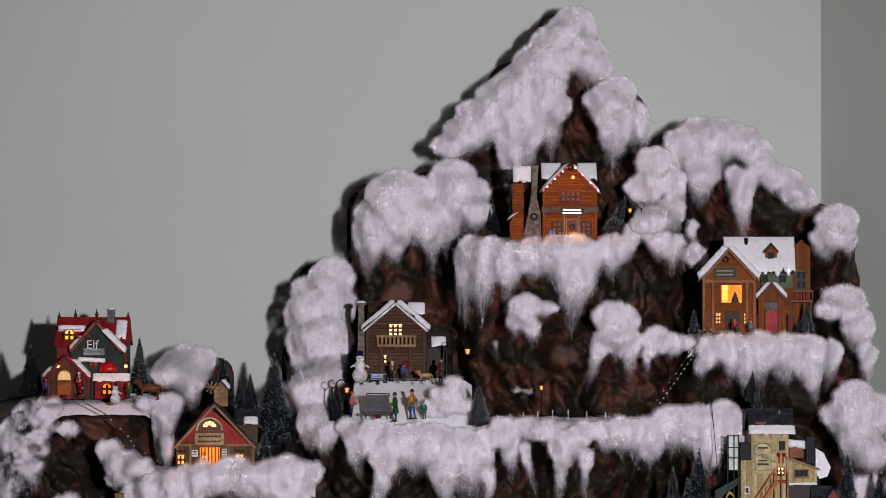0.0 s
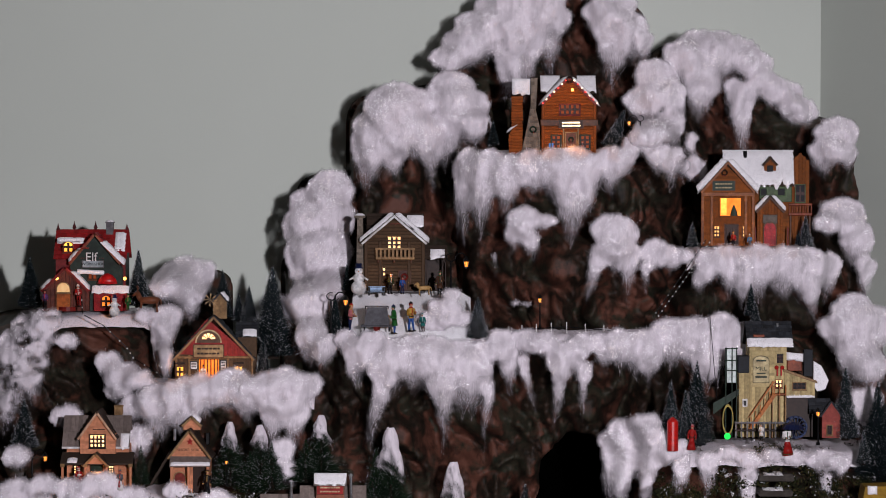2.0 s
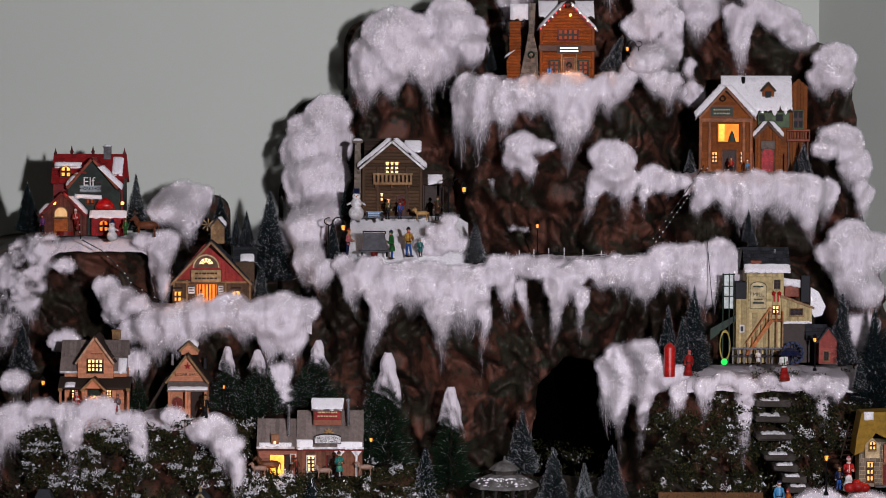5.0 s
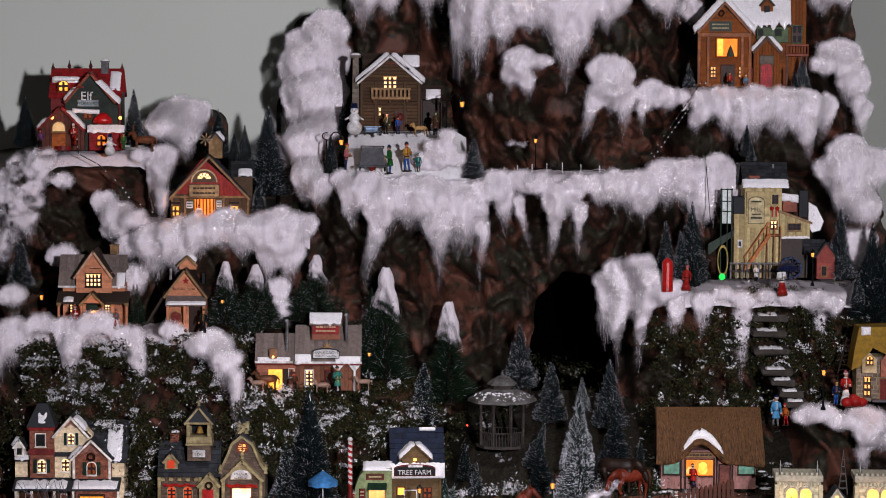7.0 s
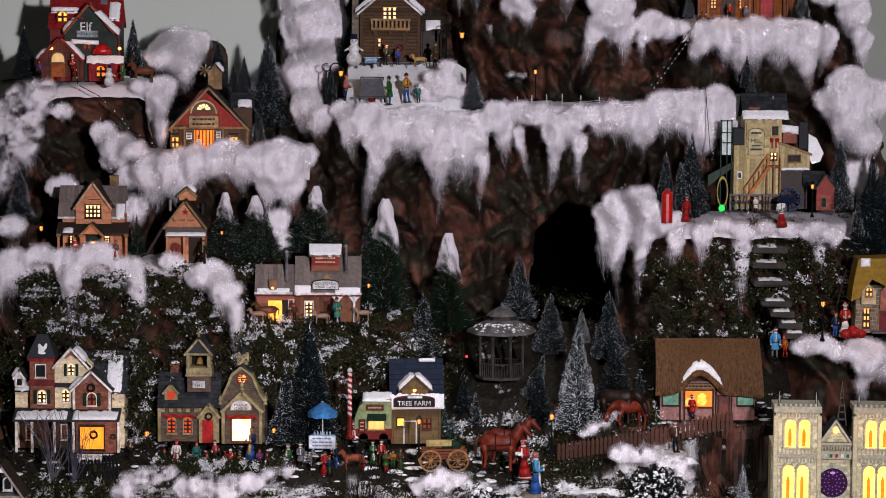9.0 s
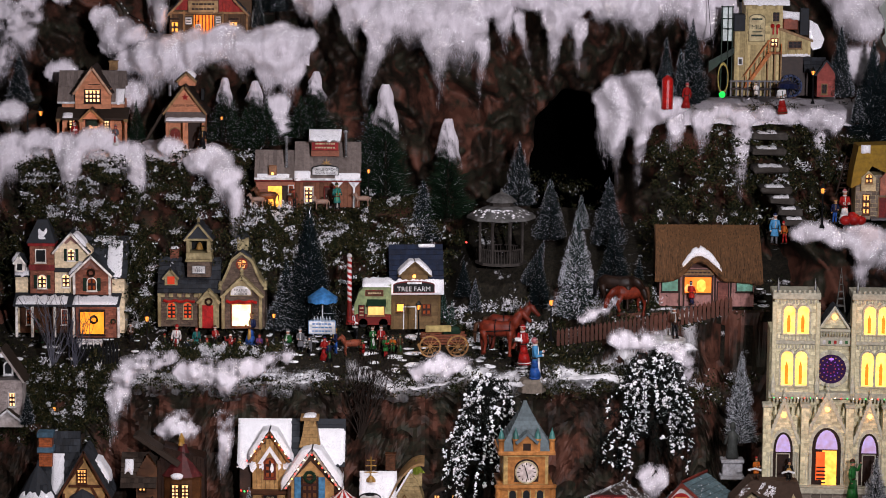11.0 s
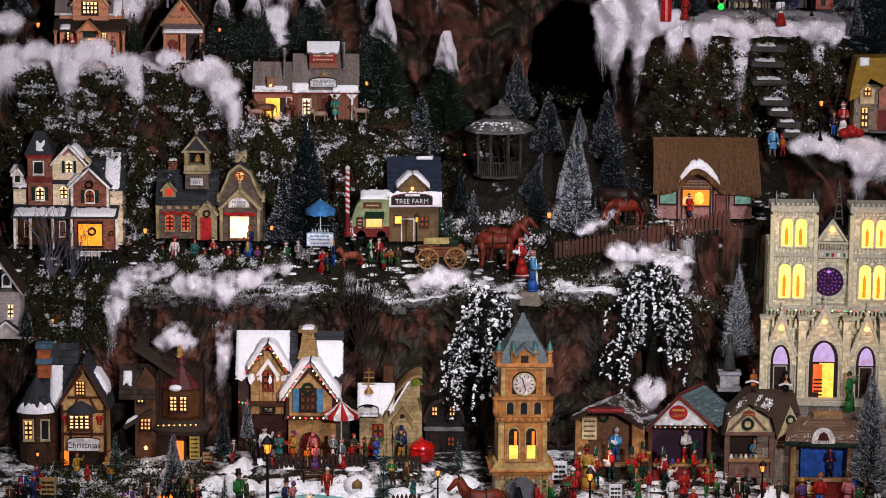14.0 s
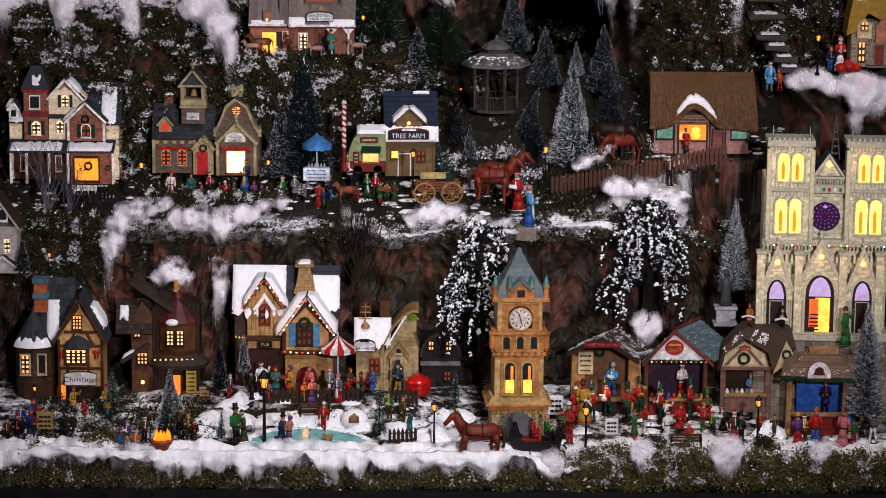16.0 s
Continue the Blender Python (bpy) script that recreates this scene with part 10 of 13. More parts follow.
def stall_world():
    b = House("market_stall", "wooden market stall with snow-dusted shingle roof and red sign", 0.3403, 5.2, 0.5681, 0.001051, 0, "market stall", "market stalls")
    w = paint((0.42, 0.24, 0.1))
    b.box("back_wall", -58, 65, 36, 42, 0, 120, paint((0.2, 0.11, 0.055)))
    b.wall([(-62, 0), (-38, 0), (-38, 114), (-62, 120)], 0, 40, w, name="side_wall")
    b.wall([(42, 0), (64, 0), (64, 114), (42, 117)], 0, 40, w, name="side_wall")
    ridge = Vector((0.48, 0.87, 0.07))
    for foot, n_ in (((58, 112), 9), ((-70, 128), 9)):
        run = Vector((foot[0] + 8, 0, foot[1] - 155))
        ln = run.length
        run.normalize()
        up = Vector((abs(run[2]) * (1 if foot[0] > 0 else -1), 0, abs(run[0])))
        rf = b.add("roof", b.courses(b.M(), (-8, -10, 155), ridge, run, up, 66, ln, n_, 2.4, 7), SHINGLE)
        rf["kind"] = "stuff"
        b.dust(Vector((-8, -10, 155)) + up * 2.6, ridge, run, up, 64, ln, 800, rf, 1.4)
    b.add("fascia", b.M().prism([(-8, 157), (60, 113), (60, 107), (-8, 149), (-72, 122), (-72, 128)], -13, -9), DKBROWN)
    s = b.sign(-8, 138, 66, 12, -16, paint((0.12, 0.012, 0.015)), None, [("CHRISTMAS WORLD", 6, 7.4)], paint((0.7, 0.12, 0.1)))
    b.sign(-37, 86, 26, 40, -2, CREAM, TAN, bars=4, ink=DKBROWN)
    b.box("counter", -36, 44, -6, 10, 34, 40, TAN)
    b.box("counter_front", -36, 44, -2, 2, 0, 34, DKBROWN)
    b.wreath(-10, 120, 30, 8)


def stall_craft():
    b = House("market_stall", "market stall with white gable, red oval sign and teal roof", 0.4755, 5.19, 0.5718, 0.001048, 0, "market stall", "market stalls")
    br = paint((0.16, 0.045, 0.03))
    b.box("back_wall", -55, 61, 40, 46, 0, 110, paint((0.05, 0.02, 0.05)))
    for x in (-55, 53):
        b.box("stall_post", x - 4, x + 4, 0, 8, 0, 110, BROWN)
    b.wall([(-59, 112), (63, 112), (-5, 164)], 0, 6, paint((0.42, 0.26, 0.12)), name="gable")
    m = b.M().prism([(-55, 112), (57, 112), (43, 130), (27, 134), (13, 152), (-5, 158), (-23, 152), (-33, 134), (-47, 130)], -2, 1)
    b.add("gable_board", m, WHITE)
    s = b.add("sign", b.M().prism([(-5 + 17 * cos(2 * pi * k / 24), 136 + 14 * sin(2 * pi * k / 24)) for k in range(24)], -4, -2), paint((0.4, 0.03, 0.03)))
    b.text("CRAFT", -5, 131, -4.4, 8.5, paint((0.6, 0.35, 0.1)), s)
    b.add("sign_marks", b.M().box(-16, 6, -4.8, -4, 139, 143), paint((0.6, 0.35, 0.1)), s)
    teal = island_paint("teal_shingles", (0.09, 0.13, 0.14), 0.2)
    run = Vector((67 - -5, 0, 108 - 166))
    ln = run.length
    run.normalize()
    ridge = Vector((0.77, 0.6, 0.2))
    up = Vector((-run[2], 0, run[0]))
    rf = b.add("roof", b.courses(b.M(), (-5, -6, 168), ridge, run, up, 62, ln, 8, 2.4, 7), teal)
    rf["kind"] = "stuff"
    b.dust(Vector((-5, -6, 168)) + up * 2.6, ridge, run, up, 60, ln, 60, rf, 1.0)
    run2 = Vector((-63 - -5, 0, 108 - 166)).normalized()
    b.add("roof", b.courses(b.M(), (-5, -6, 168), ridge, run2, Vector((run2[2], 0, -run2[0])) * 1.0, 62, ln - 4, 8, 2.4, 7), teal)["kind"] = "stuff"
    b.add("ridge_board", b.M().tube((-5, -6, 171), tuple(Vector((-5, -6, 171)) + ridge * 64), 3, None, 6), paint((0.16, 0.04, 0.03)))
    e = b.M()
    for x in (-63, 67):
        e.prism([(-5, 171), (x, 106), (x, 100), (-5, 163)], -9, -5)
    b.add("barge_board", e, paint((0.2, 0.05, 0.035)))
    g = b.M()
    for k in range(46):
        g.ball(-53 + k * 2.45, -4 - rng.uniform(0, 2), 110 + rng.uniform(-1.5, 1.5), 3, 5, 3)
    b.add("garland", g, DKGREEN)
    b.bulbs((-51, -8, 110), (57, -8, 110), 12, [BULB_W, BULB_R], 0.9)
    b.box("counter", -49, 55, -4, 12, 34, 39, TAN)
    b.box("counter_front", -49, 55, 0, 4, 0, 34, DKRED)
    for k in range(10):
        b.add("ware", b.M().lathe([(3, 0), (4, 4), (2, 9)], 8, -43 + k * 10, 4, 0, 1, 1, 39), (RED, GOLD, GREEN, paint((0.1, 0.1, 0.4)))[k % 4])


def stall_gable():
    b = House("market_stall", "timber-framed market stall with brown double-gabled roof", 0.6267, 5.16, 0.5946, 0.001042, 0, "market stall", "market stalls")
    w = paint((0.2, 0.125, 0.1))
    for x in (-62, 20, 58):
        b.box("stall_post", x - 5, x + 5, 0, 10, 0, 84, w)
    b.box("back_wall", -64, 62, 42, 48, 0, 84, DKBROWN)
    b.wall([(-66, 84), (20, 84), (12, 110), (-25, 134), (-60, 110)], -2, 10, CREAM, name="gable")
    for s in (-1, 1):
        b.add("brace", b.M().prism([(-25, 130), (-25 + s * 36, 90), (-25 + s * 30, 90), (-25, 122)], -4, -2), w)
    b.box("beam", -68, 24, -5, 0, 80, 87, w)
    b.wreath(-26, 102, -4, 9)
    b.sign(-24, 118, 22, 5, -4, paint((0.3, 0.08, 0.05)), None, bars=1, ink=GOLD, arch=4)
    br = island_paint("brown_thatch_shingles", (0.075, 0.05, 0.036), 0.3)
    b.add("roof", b.M().prism([(-72, 78), (-62, 124), (-26, 162), (58, 160), (70, 120), (50, 130), (28, 74), (18, 114), (-25, 140), (-62, 112)], -8, 44), br)
    b.dust((-60, -8.4, 116), (0.7, 0, 0.71), (-0.5, 0, 0.5), (0, -1, 0.1), 44, 12, 150, None, 1.6)
    b.dust((-16, -8.4, 140), (0.5, 0, -0.2), (0.4, 0, 0.8), (0, -1, 0.1), 56, 24, 420, None, 1.6)
    b.wall([(28, 76), (68, 104), (50, 138)], -10, 8, CREAM, name="side_gable")
    b.wreath(51, 112, -11, 7)
    b.box("counter", -60, 18, -4, 12, 30, 36, TAN)
    b.box("counter_front", -60, 18, 0, 4, 0, 30, w)
    for k in range(6):
        b.add("ware", b.M().lathe([(3, 0), (3.6, 3), (1.6, 8)], 8, -54 + k * 9, 2, 0, 1, 1, 36), (WHITE, GREY, CREAM)[k % 3])


def stall_candles():
    b = House("market_stall", "hip-roofed candle stall with green garland and blue back", 0.7427, 5.1, 0.5676, 0.001030, 0, "market stall", "market stalls")
    t = paint((0.2, 0.125, 0.075))
    blue = paint((0.04, 0.16, 0.55))
    b.box("back_wall", -40, 56, 50, 56, 0, 108, blue)
    b.wall([(48, 0), (60, 0), (60, 106), (48, 106)], 10, 40, blue, name="side_wall")
    for x in (-60, 44):
        b.box("stall_post", x - 5, x + 5, -2, 8, 0, 106, TAN)
    v = [(-78, -14, 114), (58, -14, 110), (78, 40, 134), (-62, 60, 134), (-22, 14, 152), (28, 14, 152), (28, 34, 152), (-22, 34, 152)]
    rf = b.M()
    for i in range(8):
        q0, q1 = i / 8, (i + 1.1) / 8
        lerp = lambda a, c, q: tuple(v[a][n] + (v[c][n] - v[a][n]) * min(1, q) for n in range(3))
        up = (0, -0.5, 1.2)
        ring0 = [tuple(p[n] + up[n] for n in range(3)) for p in (lerp(0, 4, q0), lerp(1, 5, q0), lerp(2, 6, q0), lerp(3, 7, q0))]
        ring1 = [lerp(0, 4, q1), lerp(1, 5, q1), lerp(2, 6, q1), lerp(3, 7, q1)]
        rf.add(ring0 + ring1, [(0, 1, 5, 4), (1, 2, 6, 5), (2, 3, 7, 6), (3, 0, 4, 7)])
    b.add("roof", rf, island_paint("tan_shingles", (0.17, 0.11, 0.075), 0.2))
    b.box("roof_vent", -24, 30, 12, 36, 150, 160, TAN)
    g = b.M()
    for k in range(60):
        g.ball(-76 + k * 2.25, -15, 110 - k * 0.06 + rng.uniform(-1.6, 1.6), 4.2, 5, 3)
    for k in range(24):
        g.ball(59 + k * 0.9, -14 + k * 2.3, 110 + k * 1.0, 4, 5, 3)
    b.add("garland", g, DKGREEN)
    s = b.sign(-9, 112, 42, 5, -17, WHITE, None, [("CANDLES", 3, 7)], BLACK, arch=25)
    b.add("flame_ornament", b.M().prism([(-20, 118), (2, 118), (-2, 130), (-9, 134), (-16, 130)], -19.4, -18.4), paint((0.1, 0.02, 0.02)), s)
    b.box("counter", -56, 48, -6, 8, 36, 42, TAN)
    b.box("counter_front", -56, 48, -2, 2, 0, 36, DKRED)
    b.sign(56, 64, 14, 36, 8, WHITE, None, bars=3, ink=paint((0.05, 0.15, 0.5)))
    b.dust((-76, -13, 116), (1, 0, -0.02), (0.3, 0.27, 0.37), (0, -0.8, 0.6), 130, 30, 300, None, 1.3)
    b.dust((-70, 0, 121), (0.75, 0.2, 0.5), (0.3, 0.4, 0.2), (-0.3, -0.6, 0.7), 40, 40, 240, None, 1.5)


for build in (cathedral, clock_tower, inn, tea_shop, round_tavern, christmas_shop, toy_shop, white_chapel, stall_world, stall_craft, stall_gable, stall_candles):
    build()


# ---------------------------------------------------------------- trees
fir(-0.8836, 6, 1.6861, 0.115152, "dark", 0.9, -0.25)
fir(-0.6455, 5.95, 1.6887, 0.126213, "dark", 0.85)
fir(-0.4742, 6.05, 1.659, 0.107556, "dark", 0.9)
fir(-0.4422, 6.08, 1.6512, 0.063871, "dark", 0.9)
fir(-0.4161, 6.04, 1.6413, 0.091515, "dark", 0.9)
fir(-0.3606, 5.95, 1.5805, 0.198334, "dark", 1.0)
fir(-0.3735, 5.85, 1.558, 0.073273, "dark", 0.8)
fir(-0.2226, 5.83, 1.6361, 0.088334, "dark", 0.8)
fir(0.075, 5.8, 1.6321, 0.087879, "dark", 1.0)
fir(-0.2019, 5.95, 1.7247, 0.060101, "dark", 0.7)
fir(0.36, 5.98, 2.0278, 0.090606, "dark", 0.9, 0.35)
fir(0.1099, 5.98, 2.035, 0.057988, "dark", 0.9, -0.3)
fir(0.765, 5.88, 1.8206, 0.068897, "dark", 0.9)
fir(0.747, 5.86, 1.826, 0.033148, "dark", 0.9)
fir(0.5256, 5.86, 1.8212, 0.053273, "dark", 0.9)
fir(0.641, 5.79, 1.6795, 0.070182, "dark", 0.8)
fir(0.6492, 5.78, 1.6684, 0.042037, "dark", 1.0)
fir(0.4651, 5.66, 1.4278, 0.131495, "dark", 0.7)
fir(0.5198, 5.68, 1.4237, 0.174417, "dark", 0.75)
fir(0.4933, 5.64, 1.4253, 0.113940, "dark", 0.7)
fir(0.5212, 5.62, 1.4275, 0.056768, "dark", 0.8)
fir(0.8218, 5.68, 1.4339, 0.151467, "dark", 0.8)
fir(0.8794, 5.62, 1.3506, 0.210041, "dark", 0.9)
fir(0.8442, 5.58, 1.395, 0.069891, "dark", 0.9)
fir(0.9019, 5.6, 1.3873, 0.147071, "dark", 0.8)
fir(-0.8674, 5.8, 1.4012, 0.105455, "dark", 1.1)
fir(-0.6188, 5.74, 1.332, 0.086970, "lush", 0.7)
fir(-0.4365, 5.78, 1.3279, 0.130780, "lush", 0.9, cap=True)
fir(-0.3742, 5.76, 1.3305, 0.122182, "lush", 1.0, cap=True)
fir(-0.3939, 5.74, 1.3151, 0.092768, "lush", 0.9)
fir(-0.3489, 5.73, 1.3223, 0.104182, "lush", 0.9)
fir(-0.2499, 5.78, 1.3403, 0.130780, "lush", 1.0, cap=True)
fir(-0.2806, 5.76, 1.3366, 0.093091, "lush", 1.0)
fir(-0.1045, 5.74, 1.2162, 0.229601, "lush", 0.75, cap=True)
fir(-0.1342, 5.76, 1.2488, 0.162910, "lush", 0.8)
fir(0.0252, 5.72, 1.1725, 0.205690, "lush", 0.8, cap=True)
fir(-0.026, 5.72, 1.1255, 0.134926, "dark", 0.95)
fir(-0.257, 5.72, 1.054, 0.147071, "dark", 1.0)
fir(-0.3013, 5.59, 0.9618, 0.154449, "dark", 0.95)
fir(-0.2549, 5.58, 0.9581, 0.264910, "dark", 0.9)
fir(0.1719, 5.72, 1.2027, 0.138667, "dark", 0.95)
fir(0.2365, 5.72, 1.1323, 0.128970, "dark", 1.1)
fir(0.3005, 5.72, 1.1561, 0.073697, "frost", 0.8)
fir(0.3566, 5.718, 1.1213, 0.143940, "dark", 1.05)
fir(0.3612, 5.597, 1.0707, 0.112057, "dark", 1.1)
fir(0.2848, 5.538, 0.9983, 0.213415, "frost", 0.85)
fir(0.2115, 5.593, 1.0111, 0.107091, "dark", 0.95)
fir(0.1916, 5.629, 1.0515, 0.099911, "dark", 0.9, 0.3)
fir(0.0579, 5.626, 1.0277, 0.079192, "dark", 0.9)
fir(0.0808, 5.595, 1.0041, 0.069891, "dark", 0.9)
fir(0.4127, 5.596, 1.0701, 0.047685, "dark", 0.9)
fir(0.0167, 5.606, 0.9784, 0.069641, "green", 0.9)
fir(0.0339, 5.588, 0.9759, 0.056061, "green", 0.9)
fir(0.5965, 5.34, 0.7892, 0.188789, "white", 0.5)
fir(0.829, 5.12, 0.7064, 0.113778, "white", 0.7)
fir(0.8216, 5.08, 0.6069, 0.210385, "white", 0.55)
fir(-0.485, 5.1, 0.5676, 0.122667, "frost", 0.8)
fir(-0.3988, 5.2, 0.621, 0.094546, "dark", 0.7)
fir(-0.3557, 5.24, 0.6446, 0.079394, "frost", 0.6)
fir(-0.3867, 5.06, 0.5651, 0.056222, "green", 0.8)
fir(-0.5995, 5.15, 0.6049, 0.072829, "green", 0.9)
fir(-0.6782, 5.02, 0.5579, 0.058820, "dark", 0.8)
fir(-0.6599, 5, 0.5583, 0.036364, "dark", 0.9)
fir(-0.0904, 5.08, 0.5671, 0.097495, "green", 0.8)
fir(0.0523, 5.15, 0.6098, 0.062424, "green", 0.8)
fir(0.6863, 5.16, 0.6841, 0.072970, "dark", 0.7)
fir(-0.7879, 5.3, 0.8293, 0.064243, "dark", 0.9)
fir(0.3693, 5.4, 0.7243, 0.065455, "dark", 0.9)


def snowy_willow(x, y, z, h, w, seed):
    """A drooping black tree, its hanging twigs caked with white."""
    r = random.Random(seed)
    root = thing("weeping_tree", "black weeping tree with drooping twigs caked in white snow", "tree", "weeping trees")
    root.location = (x, y, z)
    t, c, s = Mesh(), Mesh(), Mesh()
    t.path([(0, 0, 0), (0.01 * h, 0, 0.3 * h), (-0.01 * h, 0, 0.6 * h), (0, 0, 0.9 * h)], 0.03 * h, 8, 0, 0.012 * h)
    for k in range(64):
        a = r.uniform(0, 2 * pi)
        top = h * (0.98 - 0.6 * (k / 64) ** 1.2)
        reach = w * (0.45 + 0.55 * (1 - (top / h - 0.38) / 0.6)) * r.uniform(0.65, 1.05)
        hang = h * r.uniform(0.26, 0.42)
        p, pts = Vector((0, 0, top - 0.06 * h)), []
        for j in range(15):
            q = j / 14
            p = Vector((cos(a) * reach * sin(min(1.0, q * 1.2) * 1.5), sin(a) * reach * sin(q * 1.5) * 0.7, top - 0.06 * h + 0.09 * h * sin(min(1.0, q * 1.8) * 1.57) - hang * max(0.0, q - 0.22) ** 1.4 * 1.4))
            pts.append(p + Vector((r.gauss(0, 0.0018), r.gauss(0, 0.0018), r.gauss(0, 0.0015))))
        c.path([tuple(v) for v in pts], 0.0055 * h, 5, 0, 0.0016 * h)
        laden = r.random() < 0.8
        for j in range(2, 15):
            # side twigs, each with needles, and snow clotted along its upper side
            for n in range(5):
                b = pts[j] + (pts[j - 1] - pts[j]) * r.random()
                g = r.uniform(0, 2 * pi)
                d = Vector((cos(g) * 0.8, sin(g) * 0.8 - 0.2, r.uniform(-1.0, 0.1))).normalized() * r.uniform(0.008, 0.017)
                e = b + d + Vector((0, 0, -0.003))
                c.tube(tuple(b), tuple(e), 0.0007, 0.0003, 3, 0, False)
                for _ in range(4):
                    f = b + d * r.random()
                    u = Vector((r.gauss(0, 1), r.gauss(0, 1), r.gauss(-0.4, 1))).normalized() * 0.005
                    o = Vector((r.gauss(0, 1), r.gauss(0, 1), r.gauss(0, 1))).normalized() * 0.0009
                    c.add([tuple(f - o), tuple(f + o), tuple(f + u)], [(0, 1, 2)])
                if laden and r.random() < 0.16 and nz(b.x * 38 + seed, b.y * 30, b.z * 38) > -0.3:
                    f0, f1 = b + d * r.uniform(0.0, 0.3), b + d * r.uniform(0.5, 0.8)
                    lift = Vector((0, -0.0012, 0.0014))
                    w0 = r.uniform(0.0009, 0.0018)
                    s.tube(tuple(f0 + lift), tuple((f0 + f1) * 0.5 + lift * 1.4), w0 * 0.5, w0, 5, 0, False)
                    s.tube(tuple((f0 + f1) * 0.5 + lift * 1.4), tuple(f1 + lift), w0, w0 * 0.4, 5)
        # snow clotted in broken chains along the hanging twig itself
        for j in range(3, 15):
            for n in range(4):
                b = pts[j - 1] + (pts[j] - pts[j - 1]) * (n + r.random()) * 0.25
                if not laden or r.random() < 0.3 or nz(k * 3.1 + seed, j * 0.55 + n * 0.14, 2) < -0.12:
                    continue
                g = r.uniform(0.001, 0.0023)
                o = Vector((r.gauss(0, 0.002), -0.0022, r.gauss(0, 0.0012)))
                s.ball(b.x + o.x, b.y + o.y, b.z + o.z, g, 6, 4, 0, r.uniform(0.6, 2.2), 0.8, r.uniform(0.6, 2.0))
    part("trunk", t, BARK, root)
    part("crown", c, paint((0.009, 0.013, 0.009), 0.8), root)["kind"] = "stuff"
    part("twig_snow", s, TWIGSNOW, root, "white snow on the twigs")["kind"] = "stuff"
    return root


TWIGSNOW = snow_material("twig_snow", 90, 700, (0.93, 0.92, 0.94))
snowy_willow(0.4253, 5.36, 0.6999, 0.276122, 0.129940, 3)
snowy_willow(0.1016, 5.3, 0.6553, 0.283738, 0.112425, 4)


def bare_shrub(x, y, z, h, mat, seed, label, n=26):
    """A leafless bush of thin upward twigs."""
    r = random.Random(seed)
    m = Mesh()
    for k in range(n):
        a, sp = r.uniform(0, 2 * pi), r.uniform(0.1, 0.5)
        p = Vector((0, 0, 0))
        d = Vector((cos(a) * sp, sin(a) * sp * 0.5, 1)).normalized()
        pts = [tuple(p)]
        for j in range(5):
            d = (d + Vector((r.gauss(0, 0.18), r.gauss(0, 0.1), 0.05))).normalized()
            p = p + d * h / 5
            pts.append(tuple(p))
            if j > 0:
                e = (d + Vector((r.gauss(0, 0.6), r.gauss(0, 0.4), 0.1))).normalized() * h * 0.22
                m.path([tuple(p), tuple(p + e * 0.5), tuple(p + e + Vector((0, 0, 0.01)))], 0.0007, 3, 0, 0.0003)
        m.path(pts, 0.0014, 4, 0, 0.0005)
    ob = solid("bare_shrub", m, mat, label, "shrub", "", "bare shrubs")
    ob.location = (x, y, z)
    return ob


bare_shrub(-0.1453, 5.36, 0.7926, 0.162425, BARK, 1, "leafless dark twiggy shrub on the terrace bank", 34)
bare_shrub(-0.7529, 5.42, 0.9175, 0.125920, paint((0.16, 0.16, 0.19)), 2, "frosted grey leafless shrub before the house", 16)
bare_shrub(-0.7127, 5.41, 0.9141, 0.098364, paint((0.12, 0.12, 0.15)), 5, "frosted grey leafless shrub before the house", 12)

# ---------------------------------------------------------------- lamps
street_lamp(0.4184, 5.9, 2.031, 0.073899, -1)
street_lamp(0.0189, 5.84, 1.718, 0.100283, 1)
street_lamp(-0.2297, 5.8, 1.6438, 0.093738, 1)
street_lamp(0.2039, 5.8, 1.652, 0.072647, 0)
street_lamp(-0.8338, 5.68, 1.3383, 0.082618, 1)
street_lamp(0.7593, 5.44, 1.2041, 0.087920, 0)
street_lamp(0.7558, 5.6, 1.4325, 0.074667, 0)
street_lamp(-0.5706, 5.45, 0.9404, 0.085879, 0)
street_lamp(-0.3207, 5.47, 0.9553, 0.072934, 0)
street_lamp(-0.0329, 5.46, 0.9705, 0.079418, 0)
street_lamp(0.2306, 5.48, 0.9684, 0.090780, 0)
street_lamp(0.6177, 5.52, 1.0267, 0.094788, 0)
street_lamp(-0.3045, 5.03, 0.5523, 0.152425, 0)
street_lamp(0.0118, 5.02, 0.563, 0.089245, 0)
street_lamp(0.2926, 4.99, 0.5465, 0.112905, 0)
street_lamp(0.6114, 5, 0.5753, 0.095960, 0)
street_lamp(-0.741, 5.1, 0.5953, 0.061818, 0)
street_lamp(-0.7469, 5.38, 0.7893, 0.065212, 0)
street_lamp(-0.4413, 5.72, 1.3349, 0.057778, 0)
street_lamp(-0.1376, 5.66, 1.2271, 0.066319, 0)


# ---------------------------------------------------------------- figurines and small things
def col(r, g, b):
    return paint((r, g, b), 0.45)


C_RED, C_BLUE, C_NAVY, C_TEAL, C_GREEN = col(0.36, 0.025, 0.022), col(0.04, 0.12, 0.35), col(0.02, 0.03, 0.09), col(0.03, 0.18, 0.17), col(0.03, 0.15, 0.04)
C_YEL, C_ORG, C_PURP, C_PINK, C_WHITE = col(0.45, 0.28, 0.06), col(0.45, 0.14, 0.02), col(0.15, 0.07, 0.2), col(0.45, 0.17, 0.18), col(0.7, 0.69, 0.68)
C_BRN, C_OLIVE, C_GREY, C_BLK, C_SKY = col(0.09, 0.045, 0.025), col(0.07, 0.075, 0.03), col(0.17, 0.17, 0.18), col(0.012, 0.012, 0.014), col(0.1, 0.3, 0.5)

